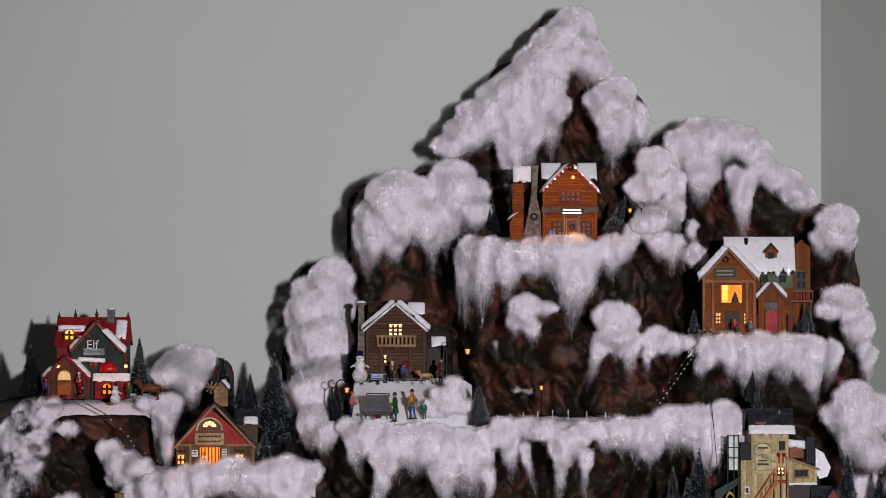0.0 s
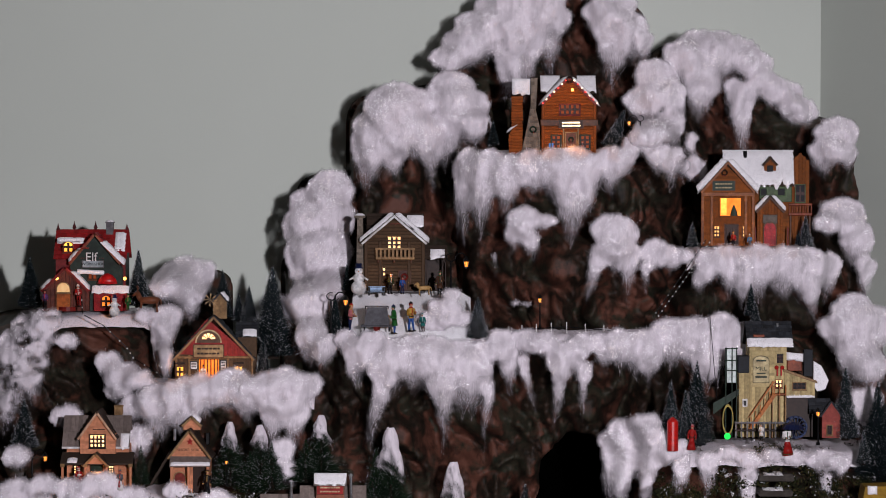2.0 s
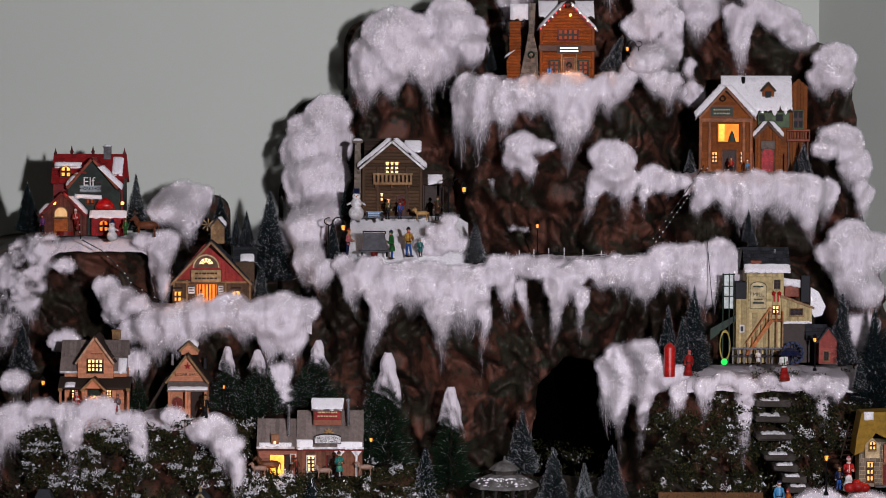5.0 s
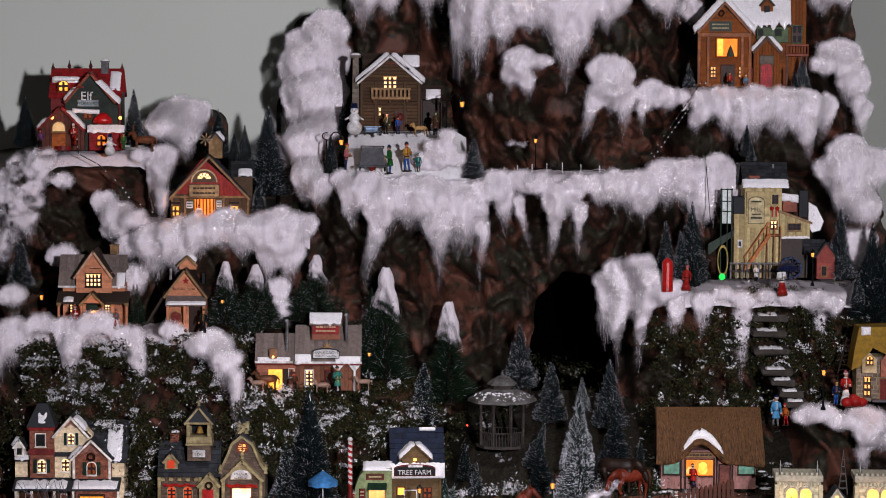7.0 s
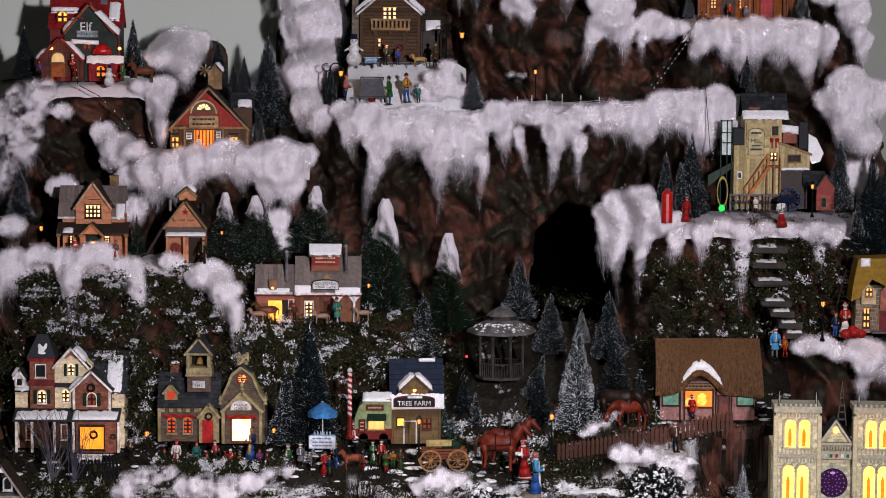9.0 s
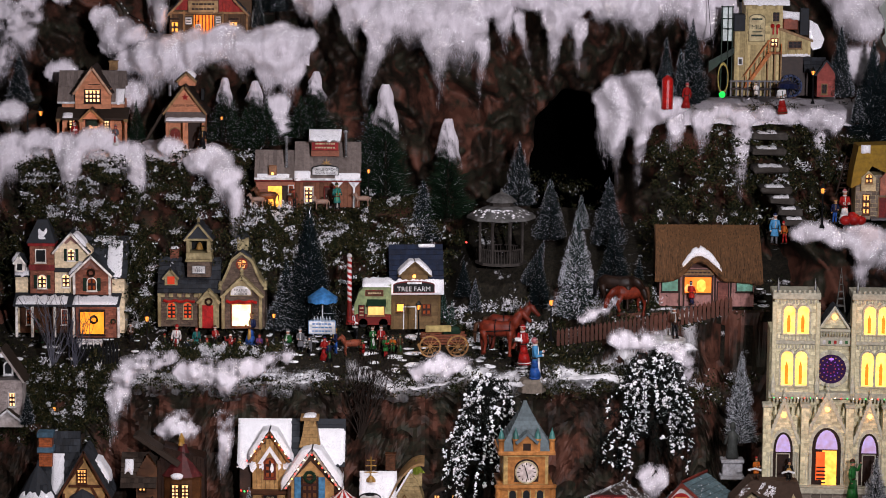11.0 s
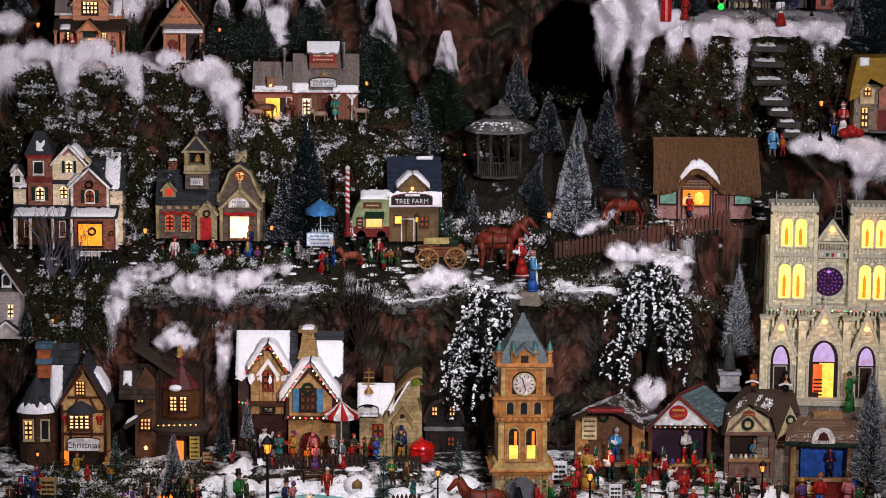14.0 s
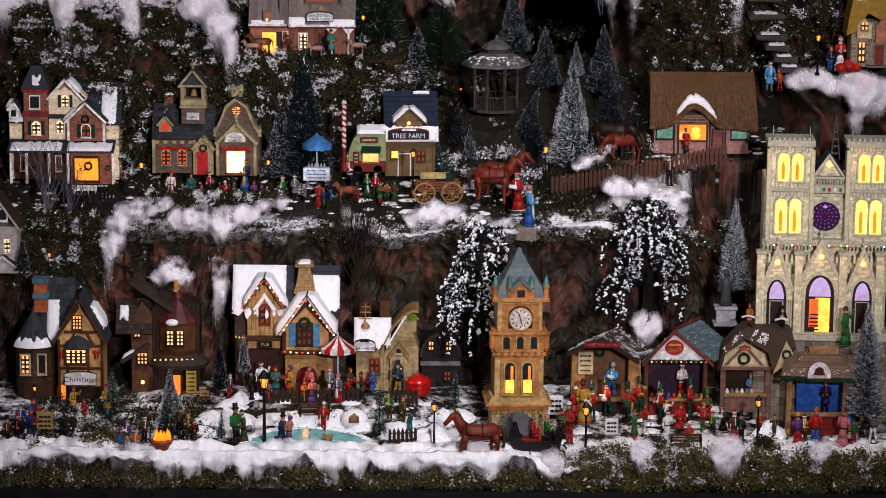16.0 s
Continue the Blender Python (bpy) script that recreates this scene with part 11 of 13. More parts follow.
C_PINE = col(0.012, 0.07, 0.045)

# lower street: skaters, fire watchers, shoppers
figurine(-0.2731, 5.0157, 0.5566, 0.073455, C_NAVY, C_BLK, C_BLK, 40, arms="front", kind="tophat", label="skating gentleman figurine in a dark blue coat")
figurine(-0.2598, 5.0238, 0.5577, 0.067334, C_PINK, C_PURP, C_PURP, -120, True, "front", "bonnet", label="skating lady figurine in a rosy skirt")
figurine(-0.1965, 5.088, 0.569, 0.063378, C_RED, C_RED, C_WHITE, 10, label="small red-suited winter figurine on the ice")
figurine(-0.5696, 4.9974, 0.5543, 0.067200, C_BLUE, C_BLUE, C_PURP, 30, arms="front", sit=True, label="seated figurine in a blue coat by the fire")
figurine(-0.5419, 5.0031, 0.555, 0.061091, C_ORG, C_BRN, C_BRN, -10, arms="front", sit=True, label="seated figurine in a rust coat by the fire")
figurine(-0.485, 5.0461, 0.5606, 0.063503, C_BLK, C_BLK, C_BLK, 0, arms="front", kind="tophat", label="figurine in a black coat warming at the fire")
figurine(-0.4446, 5.031, 0.5586, 0.073600, C_OLIVE, C_BRN, C_BRN, -30, arms="front", label="stooping figurine in an olive coat")
figurine(-0.3545, 5.0221, 0.5575, 0.083657, C_GREEN, C_BLK, C_BLK, 60, label="tall figurine in a dark green coat", kind="tophat")
figurine(-0.3422, 5.0276, 0.5582, 0.071414, C_OLIVE, C_OLIVE, C_BRN, -40, True, label="figurine in an olive cloak")
figurine(-0.3216, 5.2325, 0.6028, 0.069334, C_WHITE, C_BLK, C_BRN, 0, arms="up", label="waiter figurine in white shirt and black trousers")
figurine(-0.2929, 5.2247, 0.6018, 0.069334, C_TEAL, C_BLK, C_BRN, 20, label="figurine in a teal coat")
for k, (cc, lo, ha) in enumerate(((C_YEL, C_ORG, C_PURP), (C_PINK, C_RED, C_PINK), (C_GREY, C_RED, C_PINK), (C_BRN, C_BRN, C_RED))):
    figurine(-0.2687 + k * 0.038869, 5.22 + 0.008 * (k % 2), 0.6016, 0.067233, cc, lo, ha, -20 + 15 * k, k % 2 == 0, "front", "bonnet", label="brightly dressed child figurine beside the inn")
figurine(-0.2406, 5.1978, 0.5983, 0.043952, C_ORG, C_YEL, C_RED, 0, arms="front", label="small child figurine in orange")
figurine(-0.1061, 5.2365, 0.6033, 0.052525, C_BLUE, C_BLUE, C_BLUE, 60, label="bending figurine in a blue coat")
figurine(-0.0591, 5.2318, 0.6027, 0.071435, C_NAVY, C_YEL, C_NAVY, 0, arms="front", kind="tophat", label="coachman figurine in a navy coat")
figurine(-0.74, 5.0336, 0.559, 0.075645, C_NAVY, C_BLK, C_BLUE, 20, arms="front", label="figurine in a dark blue coat at a barrow")
figurine(-0.7644, 5.0201, 0.5572, 0.067467, C_BLK, C_BLK, C_RED, -20, label="figurine in a black coat")
figurine(-0.6121, 5.1627, 0.5757, 0.068800, C_YEL, C_SKY, C_RED, -30, arms="front", label="child figurine with red cap and cream coat")
figurine(-0.1988, 5.3061, 0.5944, 0.055467, C_RED, C_BRN, C_BRN, 10, label="figurine under the striped umbrella")
# the marching band: red coats and tall green hats
for u_, v_, f_ in ((0.3128, 5.12, -50), (0.3448, 5.15, -20), (0.3811, 5.125, -35), (0.4042, 5.155, 5), (0.4427, 5.12, -25), (0.5003, 5.14, 40)):
    figurine(u_, v_ + 0.022, 0.558 + (v_ + 0.022 - 4.98) * 0.13, 0.074, C_RED, C_PINE, C_PINE, f_, arms="front", kind="tall", label="bandsman figurine in red coat and tall green hat")
figurine(0.2979, 5.1411, 0.5761, 0.088954, C_YEL, C_YEL, C_BRN, 180, True, label="lady figurine in a mustard coat at the stall")
figurine(0.2658, 5.0489, 0.561, 0.091637, C_RED, C_RED, C_WHITE, -30, arms="front", label="tall red-robed winter figurine on a chair")
figurine(0.3874, 5.0617, 0.5626, 0.063378, C_GREEN, C_RED, C_GREEN, 40, arms="up", label="green and red elf figurine")
figurine(0.4718, 5.0818, 0.5652, 0.075944, C_RED, C_BLK, C_BRN, 10, label="shopper figurine in a red coat")
figurine(0.4494, 5.0681, 0.5635, 0.061334, C_WHITE, C_WHITE, C_BRN, -10, True, label="figurine in a white apron")
figurine(0.487, 5.0476, 0.5608, 0.058938, C_RED, C_TEAL, C_WHITE, 0, arms="front", sit=True, label="figurine with red jumper seated on the bench")
figurine(0.5178, 5.0961, 0.5671, 0.067867, C_RED, C_GREEN, C_RED, 15, arms="up", label="elf figurine in red and green")
figurine(0.538, 5.083, 0.5654, 0.051313, C_GREEN, C_BLK, C_RED, -15, label="small elf figurine in green")
figurine(0.5758, 5.0571, 0.562, 0.071414, C_BRN, C_RED, C_RED, 30, True, label="lady figurine in a maroon dress")
figurine(0.5878, 5.0494, 0.561, 0.063128, C_BLK, C_BLK, C_BLK, -30, kind="tophat", label="gentleman figurine in a black coat")
figurine(0.6933, 5.046, 0.5606, 0.073309, C_PURP, C_RED, C_YEL, 180, True, label="customer figurine in a purple coat")
figurine(0.7213, 5.0333, 0.5589, 0.081293, C_RED, C_BLUE, C_ORG, 170, label="customer figurine in red coat and blue trousers")
figurine(0.775, 5.0395, 0.5597, 0.079418, C_PINK, C_PINK, C_BRN, 140, True, label="customer figurine in a pink coat")
figurine(0.7555, 5.14, 0.601, 0.064380, C_NAVY, C_BLK, C_BRN, 0, arms="front", label="candle seller figurine in a navy jacket")
figurine(0.6167, 5.19, 0.6066, 0.062909, C_SKY, C_WHITE, C_GREY, 0, arms="front", label="stallholder figurine in blue with white apron")
figurine(0.3524, 5.23, 0.6017, 0.078186, C_SKY, C_BLUE, C_WHITE, 0, arms="front", label="stallholder figurine with a white cap")
figurine(0.488, 5.22, 0.6054, 0.073818, C_WHITE, C_RED, C_RED, 0, arms="front", label="stallholder figurine in white and red")
figurine(0.8365, 5.0617, 0.5626, 0.073455, C_GREY, C_WHITE, C_BRN, 90, arms="front", label="stooping figurine in grey and white")
figurine(0.6086, 5.16, 0.7631, 0.047952, C_ORG, C_BRN, C_RED, 20, arms="front", label="carol singer figurine holding a white book")
figurine(0.6701, 5.16, 0.7526, 0.052121, C_BLK, C_BLK, C_BLK, -10, arms="front", kind="tophat", label="carol singer figurine in black holding a white book")
figurine(0.7867, 5.13, 0.7344, 0.080837, C_GREEN, C_GREEN, C_BRN, 20, True, "up", label="robed figurine in bright green at the church door")
for x, y, z, s_ in ((0.6029, 5.135, 0.7889, 0.012364), (0.666, 5.135, 0.7839, 0.012364)):
    m = Mesh().prism([(-s_, -s_ * 0.3), (0, 0), (0, s_ * 0.3), (-s_, 0)], -0.0015, 0).prism([(s_, -s_ * 0.3), (0, 0), (0, s_ * 0.3), (s_, 0)], -0.0015, 0)
    ob = solid("song_book", m, WHITE, "open white song book in a singer's grasp", "book")
    ob.location = (x, y, z)

# more of the crowd
figurine(0.4088, 5.0941, 0.5668, 0.065940, C_RED, C_WHITE, C_GREEN, -39, False, "front", "cap", label="villager figurine in red with a soft cap")
figurine(0.4476, 5.1765, 0.5807, 0.061818, C_NAVY, C_BLK, C_BRN, 55, False, "down", "cap", label="villager figurine in navy with a soft cap")
figurine(0.5355, 5.1590, 0.5784, 0.059758, C_GREEN, C_RED, C_GREEN, 29, False, "front", "tall", label="villager figurine in green with a tall band hat")
figurine(0.5598, 5.1103, 0.5689, 0.057697, C_BRN, C_BLK, C_BRN, -44, True, "front", "bonnet", label="villager figurine in brown with a round bonnet")
figurine(0.6275, 5.0927, 0.5666, 0.051515, C_RED, C_BLK, C_GREEN, 3, False, "down", "cap", label="villager figurine in red with a soft cap")
figurine(0.653, 5.0824, 0.5653, 0.047394, C_OLIVE, C_BRN, C_BRN, 50, False, "up", "cap", label="villager figurine in olive with a soft cap")
figurine(0.7087, 5.0595, 0.5623, 0.061818, C_YEL, C_BRN, C_BRN, -23, False, "front", "cap", label="villager figurine in mustard with a soft cap")
figurine(0.7973, 5.0478, 0.5608, 0.051515, C_GREEN, C_RED, C_BRN, 24, False, "front", "cap", label="villager figurine in green with a soft cap")
figurine(0.8171, 5.0747, 0.5643, 0.055637, C_BLK, C_BLK, C_GREY, -49, True, "down", "bonnet", label="villager figurine in black with a round bonnet")
figurine(0.2784, 5.1597, 0.5754, 0.072121, C_RED, C_RED, C_WHITE, -2, False, "up", "cap", label="villager figurine in red with a soft cap")
figurine(0.2501, 5.0779, 0.5647, 0.061818, C_BRN, C_BLK, C_BLK, 45, False, "front", "cap", label="villager figurine in brown with a soft cap")
figurine(-0.41, 5.2733, 0.5901, 0.061818, C_GREEN, C_BRN, C_RED, -28, False, "front", "cap", label="villager figurine in green with a soft cap")
figurine(-0.387, 5.2594, 0.5883, 0.055637, C_BRN, C_RED, C_BRN, 19, False, "down", "cap", label="villager figurine in brown with a soft cap")
figurine(-0.3387, 5.2099, 0.5999, 0.063879, C_BLK, C_BLK, C_BLK, -54, False, "up", "tophat", label="villager figurine in black with a top hat")
figurine(-0.3054, 5.1966, 0.5982, 0.049455, C_GREY, C_BRN, C_GREY, -7, True, "front", "bonnet", label="villager figurine in grey with a round bonnet")
figurine(-0.2240, 5.1898, 0.5973, 0.057697, C_PINK, C_PURP, C_PINK, 40, True, "front", "bonnet", label="villager figurine in pink with a round bonnet")
figurine(-0.1724, 5.1990, 0.5985, 0.059758, C_GREY, C_RED, C_PINK, -33, True, "down", "bonnet", label="villager figurine in grey with a round bonnet")
figurine(-0.1544, 5.2133, 0.6003, 0.051515, C_RED, C_BRN, C_BRN, 14, False, "up", "cap", label="villager figurine in red with a soft cap")
figurine(-0.1274, 5.2193, 0.6011, 0.053576, C_OLIVE, C_BLK, C_BRN, -59, False, "front", "cap", label="villager figurine in olive with a soft cap")
figurine(-0.0724, 5.1533, 0.5745, 0.057697, C_GREEN, C_BRN, C_GREEN, -12, False, "front", "cap", label="villager figurine in green with a soft cap")
figurine(-0.0452, 5.1346, 0.5721, 0.061818, C_BRN, C_OLIVE, C_BRN, 35, False, "down", "cap", label="villager figurine in brown with a soft cap")
figurine(-0.034, 5.0861, 0.5658, 0.053576, C_TEAL, C_BRN, C_BLK, -38, False, "up", "tophat", label="villager figurine in teal with a top hat")
figurine(-0.1184, 5.2788, 0.5908, 0.047394, C_RED, C_BLK, C_RED, 9, False, "front", "cap", label="villager figurine in red with a soft cap")
figurine(-0.7438, 5.1002, 0.5676, 0.063879, C_NAVY, C_BLK, C_BRN, 56, False, "front", "cap", label="villager figurine in navy with a soft cap")
figurine(-0.7685, 5.0863, 0.5658, 0.059758, C_BLUE, C_BLK, C_BLK, -17, True, "down", "bonnet", label="villager figurine in blue with a round bonnet")
figurine(-0.6794, 5.1836, 0.5785, 0.055637, C_YEL, C_SKY, C_RED, 30, False, "up", "cap", label="villager figurine in mustard with a soft cap")
figurine(-0.6529, 5.1427, 0.5731, 0.047394, C_RED, C_GREEN, C_RED, -43, False, "front", "cap", label="villager figurine in red with a soft cap")
figurine(-0.5598, 5.0237, 0.5577, 0.057697, C_PURP, C_BRN, C_GREY, 4, True, "front", "bonnet", label="villager figurine in purple with a round bonnet")
figurine(-0.5296, 5.0374, 0.5595, 0.059758, C_BRN, C_BLK, C_BRN, 51, False, "down", "cap", label="villager figurine in brown with a soft cap")
figurine(-0.4634, 5.0651, 0.5631, 0.065940, C_BRN, C_BLK, C_BRN, -22, False, "up", "cap", label="villager figurine in brown with a soft cap")
figurine(-0.4333, 5.0207, 0.5573, 0.057697, C_BLK, C_BRN, C_OLIVE, 25, True, "front", "bonnet", label="villager figurine in black with a round bonnet")
figurine(-0.6548, 5.2975, 0.5933, 0.043273, C_RED, C_BLK, C_BRN, -48, False, "front", "cap", label="villager figurine in red with a soft cap")
figurine(-0.7801, 5.0198, 0.5572, 0.061818, C_BRN, C_BLK, C_BLK, -1, False, "down", "tophat", label="villager figurine in brown with a top hat")
figurine(0.4526, 5.1304, 0.5747, 0.059758, C_WHITE, C_NAVY, C_BRN, 46, False, "up", "cap", label="villager figurine in white with a soft cap")
figurine(-0.7942, 5.5432, 0.9441, 0.044202, C_BRN, C_BLK, C_BRN, -60, True, "front", label="small villager figurine in brown on the street")
figurine(-0.4544, 5.4939, 0.9234, 0.044202, C_GREEN, C_BRN, C_RED, -7, False, "down", label="small villager figurine in green on the street")
figurine(-0.4256, 5.4867, 0.9204, 0.044202, C_RED, C_NAVY, C_BRN, 46, False, "up", label="small villager figurine in red on the street")
figurine(-0.3537, 5.5099, 0.9302, 0.046412, C_PURP, C_BLK, C_BRN, -21, True, "front", label="small villager figurine in purple on the street")
figurine(-0.3362, 5.5007, 0.9263, 0.041992, C_BRN, C_RED, C_BRN, 32, False, "front", label="small villager figurine in brown on the street")
figurine(-0.2514, 5.5016, 0.9267, 0.046412, C_GREY, C_BLK, C_NAVY, -35, False, "down", label="small villager figurine in grey on the street")
figurine(-0.2113, 5.4889, 0.9213, 0.044202, C_NAVY, C_BLK, C_RED, 18, True, "up", label="small villager figurine in navy on the street")
figurine(-0.1439, 5.5027, 0.9271, 0.039782, C_RED, C_BRN, C_GREEN, -49, False, "front", label="small villager figurine in red on the street")
figurine(-0.0986, 5.5032, 0.9273, 0.048622, C_GREEN, C_RED, C_BRN, 4, False, "front", label="small villager figurine in green on the street")
figurine(-0.0705, 5.5129, 0.9314, 0.046412, C_BRN, C_OLIVE, C_BRN, 57, True, "down", label="small villager figurine in brown on the street")
figurine(-0.5405, 5.508, 0.9294, 0.044202, C_BLK, C_GREY, C_RED, -10, False, "up", label="small villager figurine in black on the street")
figurine(-0.6122, 5.5451, 0.9449, 0.041992, C_BRN, C_BLK, C_BRN, 43, False, "front", label="small villager figurine in brown on the street")
figurine(0.4424, 5.6333, 0.982, 0.037572, C_BRN, C_BLK, C_BRN, -24, True, "front", label="small villager figurine in brown on the street")
figurine(0.6073, 5.6646, 0.9951, 0.039782, C_BLK, C_RED, C_BRN, 29, False, "down", label="small villager figurine in black on the street")
# second street
figurine(-0.5209, 5.5176, 0.9334, 0.057568, C_WHITE, C_WHITE, C_RED, 20, True, "down", "cap", label="white snow bear figurine with a red cap and scarf")
figurine(-0.4795, 5.5237, 0.936, 0.048711, C_TEAL, C_BLK, C_BRN, 0, label="child figurine in a teal coat")
figurine(-0.4423, 5.5279, 0.9377, 0.050925, C_RED, C_BLK, C_BRN, 30, arms="front", label="child figurine in a red coat")
figurine(-0.3729, 5.5438, 0.9444, 0.068639, C_NAVY, C_BLUE, C_BRN, 10, True, label="lady figurine in a long blue dress")
figurine(-0.4097, 5.5, 0.926, 0.048534, C_RED, C_BRN, C_WHITE, -30, arms="up", label="child figurine in a red jumper")
figurine(-0.3921, 5.4908, 0.9221, 0.050647, C_YEL, C_ORG, C_BRN, 50, arms="front", label="child figurine in mustard yellow")
figurine(-0.4936, 5.4897, 0.9217, 0.050740, C_NAVY, C_GREY, C_GREY, 60, arms="front", label="child figurine in a dark jacket")
figurine(-0.2942, 5.52, 0.9344, 0.061883, C_GREEN, C_GREY, C_GREY, -30, arms="front", sit=True, label="seated figurine in green")
figurine(-0.269, 5.5146, 0.9321, 0.055253, C_GREY, C_BLK, C_GREY, 20, label="figurine in a grey coat")
figurine(-0.2227, 5.4925, 0.9229, 0.048534, C_RED, C_RED, C_NAVY, 20, True, label="child figurine in a red cloak")
figurine(-0.1985, 5.5115, 0.9308, 0.055253, C_NAVY, C_BLUE, C_YEL, -40, label="figurine in a navy coat")
figurine(-0.1589, 5.5498, 0.9469, 0.077637, C_WHITE, C_BLK, C_WHITE, -60, arms="front", label="baker figurine in a white coat and cap")
figurine(-0.1253, 5.5312, 0.9391, 0.048711, C_GREEN, C_GREEN, C_BRN, 10, True, label="child figurine in a bright green cloak")
figurine(-0.1082, 5.5276, 0.9376, 0.057568, C_RED, C_BRN, C_BRN, -20, label="figurine in a red coat")
figurine(-0.0854, 5.5221, 0.9353, 0.044202, C_ORG, C_GREEN, C_BRN, 0, arms="front", sit=True, label="seated child figurine in orange")
figurine(0.1759, 5.41, 0.9325, 0.089621, C_RED, C_RED, C_RED, -60, True, "front", "bonnet", label="lady figurine in a long red cloak")
figurine(0.197, 5.4, 0.9074, 0.093819, C_SKY, C_BLUE, C_PINK, 60, True, "front", "bonnet", label="lady figurine in a long blue dress")
solid("garden_plinth", Mesh().lathe([(0.028364, 0), (0.026182, 0.019636), (0.021818, 0.026182)], 8), STONE, "round stone pedestal under the ladies", "pedestal").location = (0.1908, 5.405, 0.8802)
figurine(0.4731, 5.42, 0.9846, 0.070077, C_BRN, C_BLK, C_BRN, 30, label="gentleman figurine in red jacket on a white base")
solid("snow_stand", Mesh().lathe([(0.037228, 0), (0.037228, 0.005475), (0.032849, 0.007665)], 16), WHITE, "round white snow base under a figurine", "base").location = (0.4576, 5.42, 0.9777)
figurine(0.5097, 5.47, 1.044, 0.053043, C_RED, C_NAVY, C_BRN, 150, label="guest figurine at the inn window")
figurine(0.673, 5.5, 1.1607, 0.068889, C_SKY, C_GREY, C_NAVY, 40, label="walker figurine in a light blue coat")
figurine(0.6943, 5.5, 1.1631, 0.048889, C_ORG, C_RED, C_RED, -20, label="child figurine in orange red")
figurine(0.8005, 5.42, 1.2161, 0.072267, C_RED, C_WHITE, C_PINK, 0, True, "front", label="lady figurine with red shawl and cream apron")
figurine(0.7821, 5.43, 1.2146, 0.050461, C_NAVY, C_BLUE, C_BRN, 30, label="child figurine in dark blue")

# mountain ledges
figurine(-0.1906, 5.79, 1.6457, 0.065503, C_PINK, C_NAVY, C_RED, 70, arms="front", label="cook figurine at the grill in a plaid shirt")
figurine(-0.0981, 5.79, 1.6436, 0.065503, C_GREEN, C_BLUE, C_NAVY, -60, arms="front", label="cook figurine at the grill in a green coat")
figurine(-0.063, 5.8, 1.6478, 0.063273, C_YEL, C_BLUE, C_BLK, 0, arms="front", label="camper figurine in a mustard and orange coat")
figurine(-0.0384, 5.8, 1.6479, 0.042182, C_TEAL, C_BRN, C_TEAL, 0, label="child figurine in a teal coat")
figurine(-0.1091, 5.87, 1.7219, 0.047435, C_OLIVE, C_BLK, C_BRN, 20, label="figurine in an olive parka on the bench")
figurine(-0.083, 5.87, 1.722, 0.040319, C_BLUE, C_NAVY, C_BRN, -20, label="child figurine in a blue jacket")
figurine(-0.0046, 5.87, 1.7199, 0.052178, C_BRN, C_BLK, C_BRN, 0, label="figurine in brown under the lean-to")
figurine(-0.7652, 5.9, 1.6937, 0.052445, C_RED, C_RED, C_WHITE, 20, arms="front", label="small red-suited winter figurine before the workshop")
figurine(-0.6605, 5.88, 1.6864, 0.035636, C_GREEN, C_GREEN, C_GREEN, 0, label="small elf figurine in green")
figurine(-0.8367, 5.9, 1.6889, 0.040525, C_PURP, C_BLK, C_BLK, 0, label="small dark figurine beside the workshop")
figurine(0.6958, 5.6, 1.4118, 0.065616, C_WHITE, C_RED, C_PINK, 0, True, "front", label="figurine in red skirt and white apron holding an umbrella")
figurine(0.5021, 5.61, 1.4216, 0.056667, C_RED, C_RED, C_PINK, 10, True, label="lady figurine in a crimson dress")
figurine(0.6443, 5.62, 1.4393, 0.038602, C_WHITE, C_BLK, C_BRN, 0, label="miller figurine on the deck")
figurine(-0.7343, 5.66, 1.3363, 0.050311, C_RED, C_NAVY, C_RED, 30, arms="front", label="figurine in red on the porch")
figurine(-0.6516, 5.65, 1.3331, 0.045657, C_GREY, C_WHITE, C_GREY, 0, True, label="figurine with a wide white skirt")
figurine(-0.4769, 5.66, 1.3232, 0.054885, C_BLK, C_BLK, C_BRN, 0, True, label="figurine in a long black coat")
figurine(-0.1994, 5.62, 1.207, 0.059039, C_TEAL, C_BLK, C_BRN, 0, label="farmer figurine in a dark teal coat")
figurine(-0.2868, 5.63, 1.2122, 0.040946, C_BRN, C_BLK, C_BRN, 0, label="farm hand figurine in brown")
figurine(0.6098, 5.85, 1.8215, 0.035455, C_RED, C_BLK, C_BRN, 0, label="small figurine in red at the lodge door")
figurine(0.6453, 5.85, 1.8192, 0.030727, C_SKY, C_GREY, C_WHITE, 0, label="small skier figurine in pale blue")
figurine(-0.4956, 5.8, 1.5419, 0.039839, C_WHITE, C_RED, C_BRN, 0, label="small baker figurine in white")


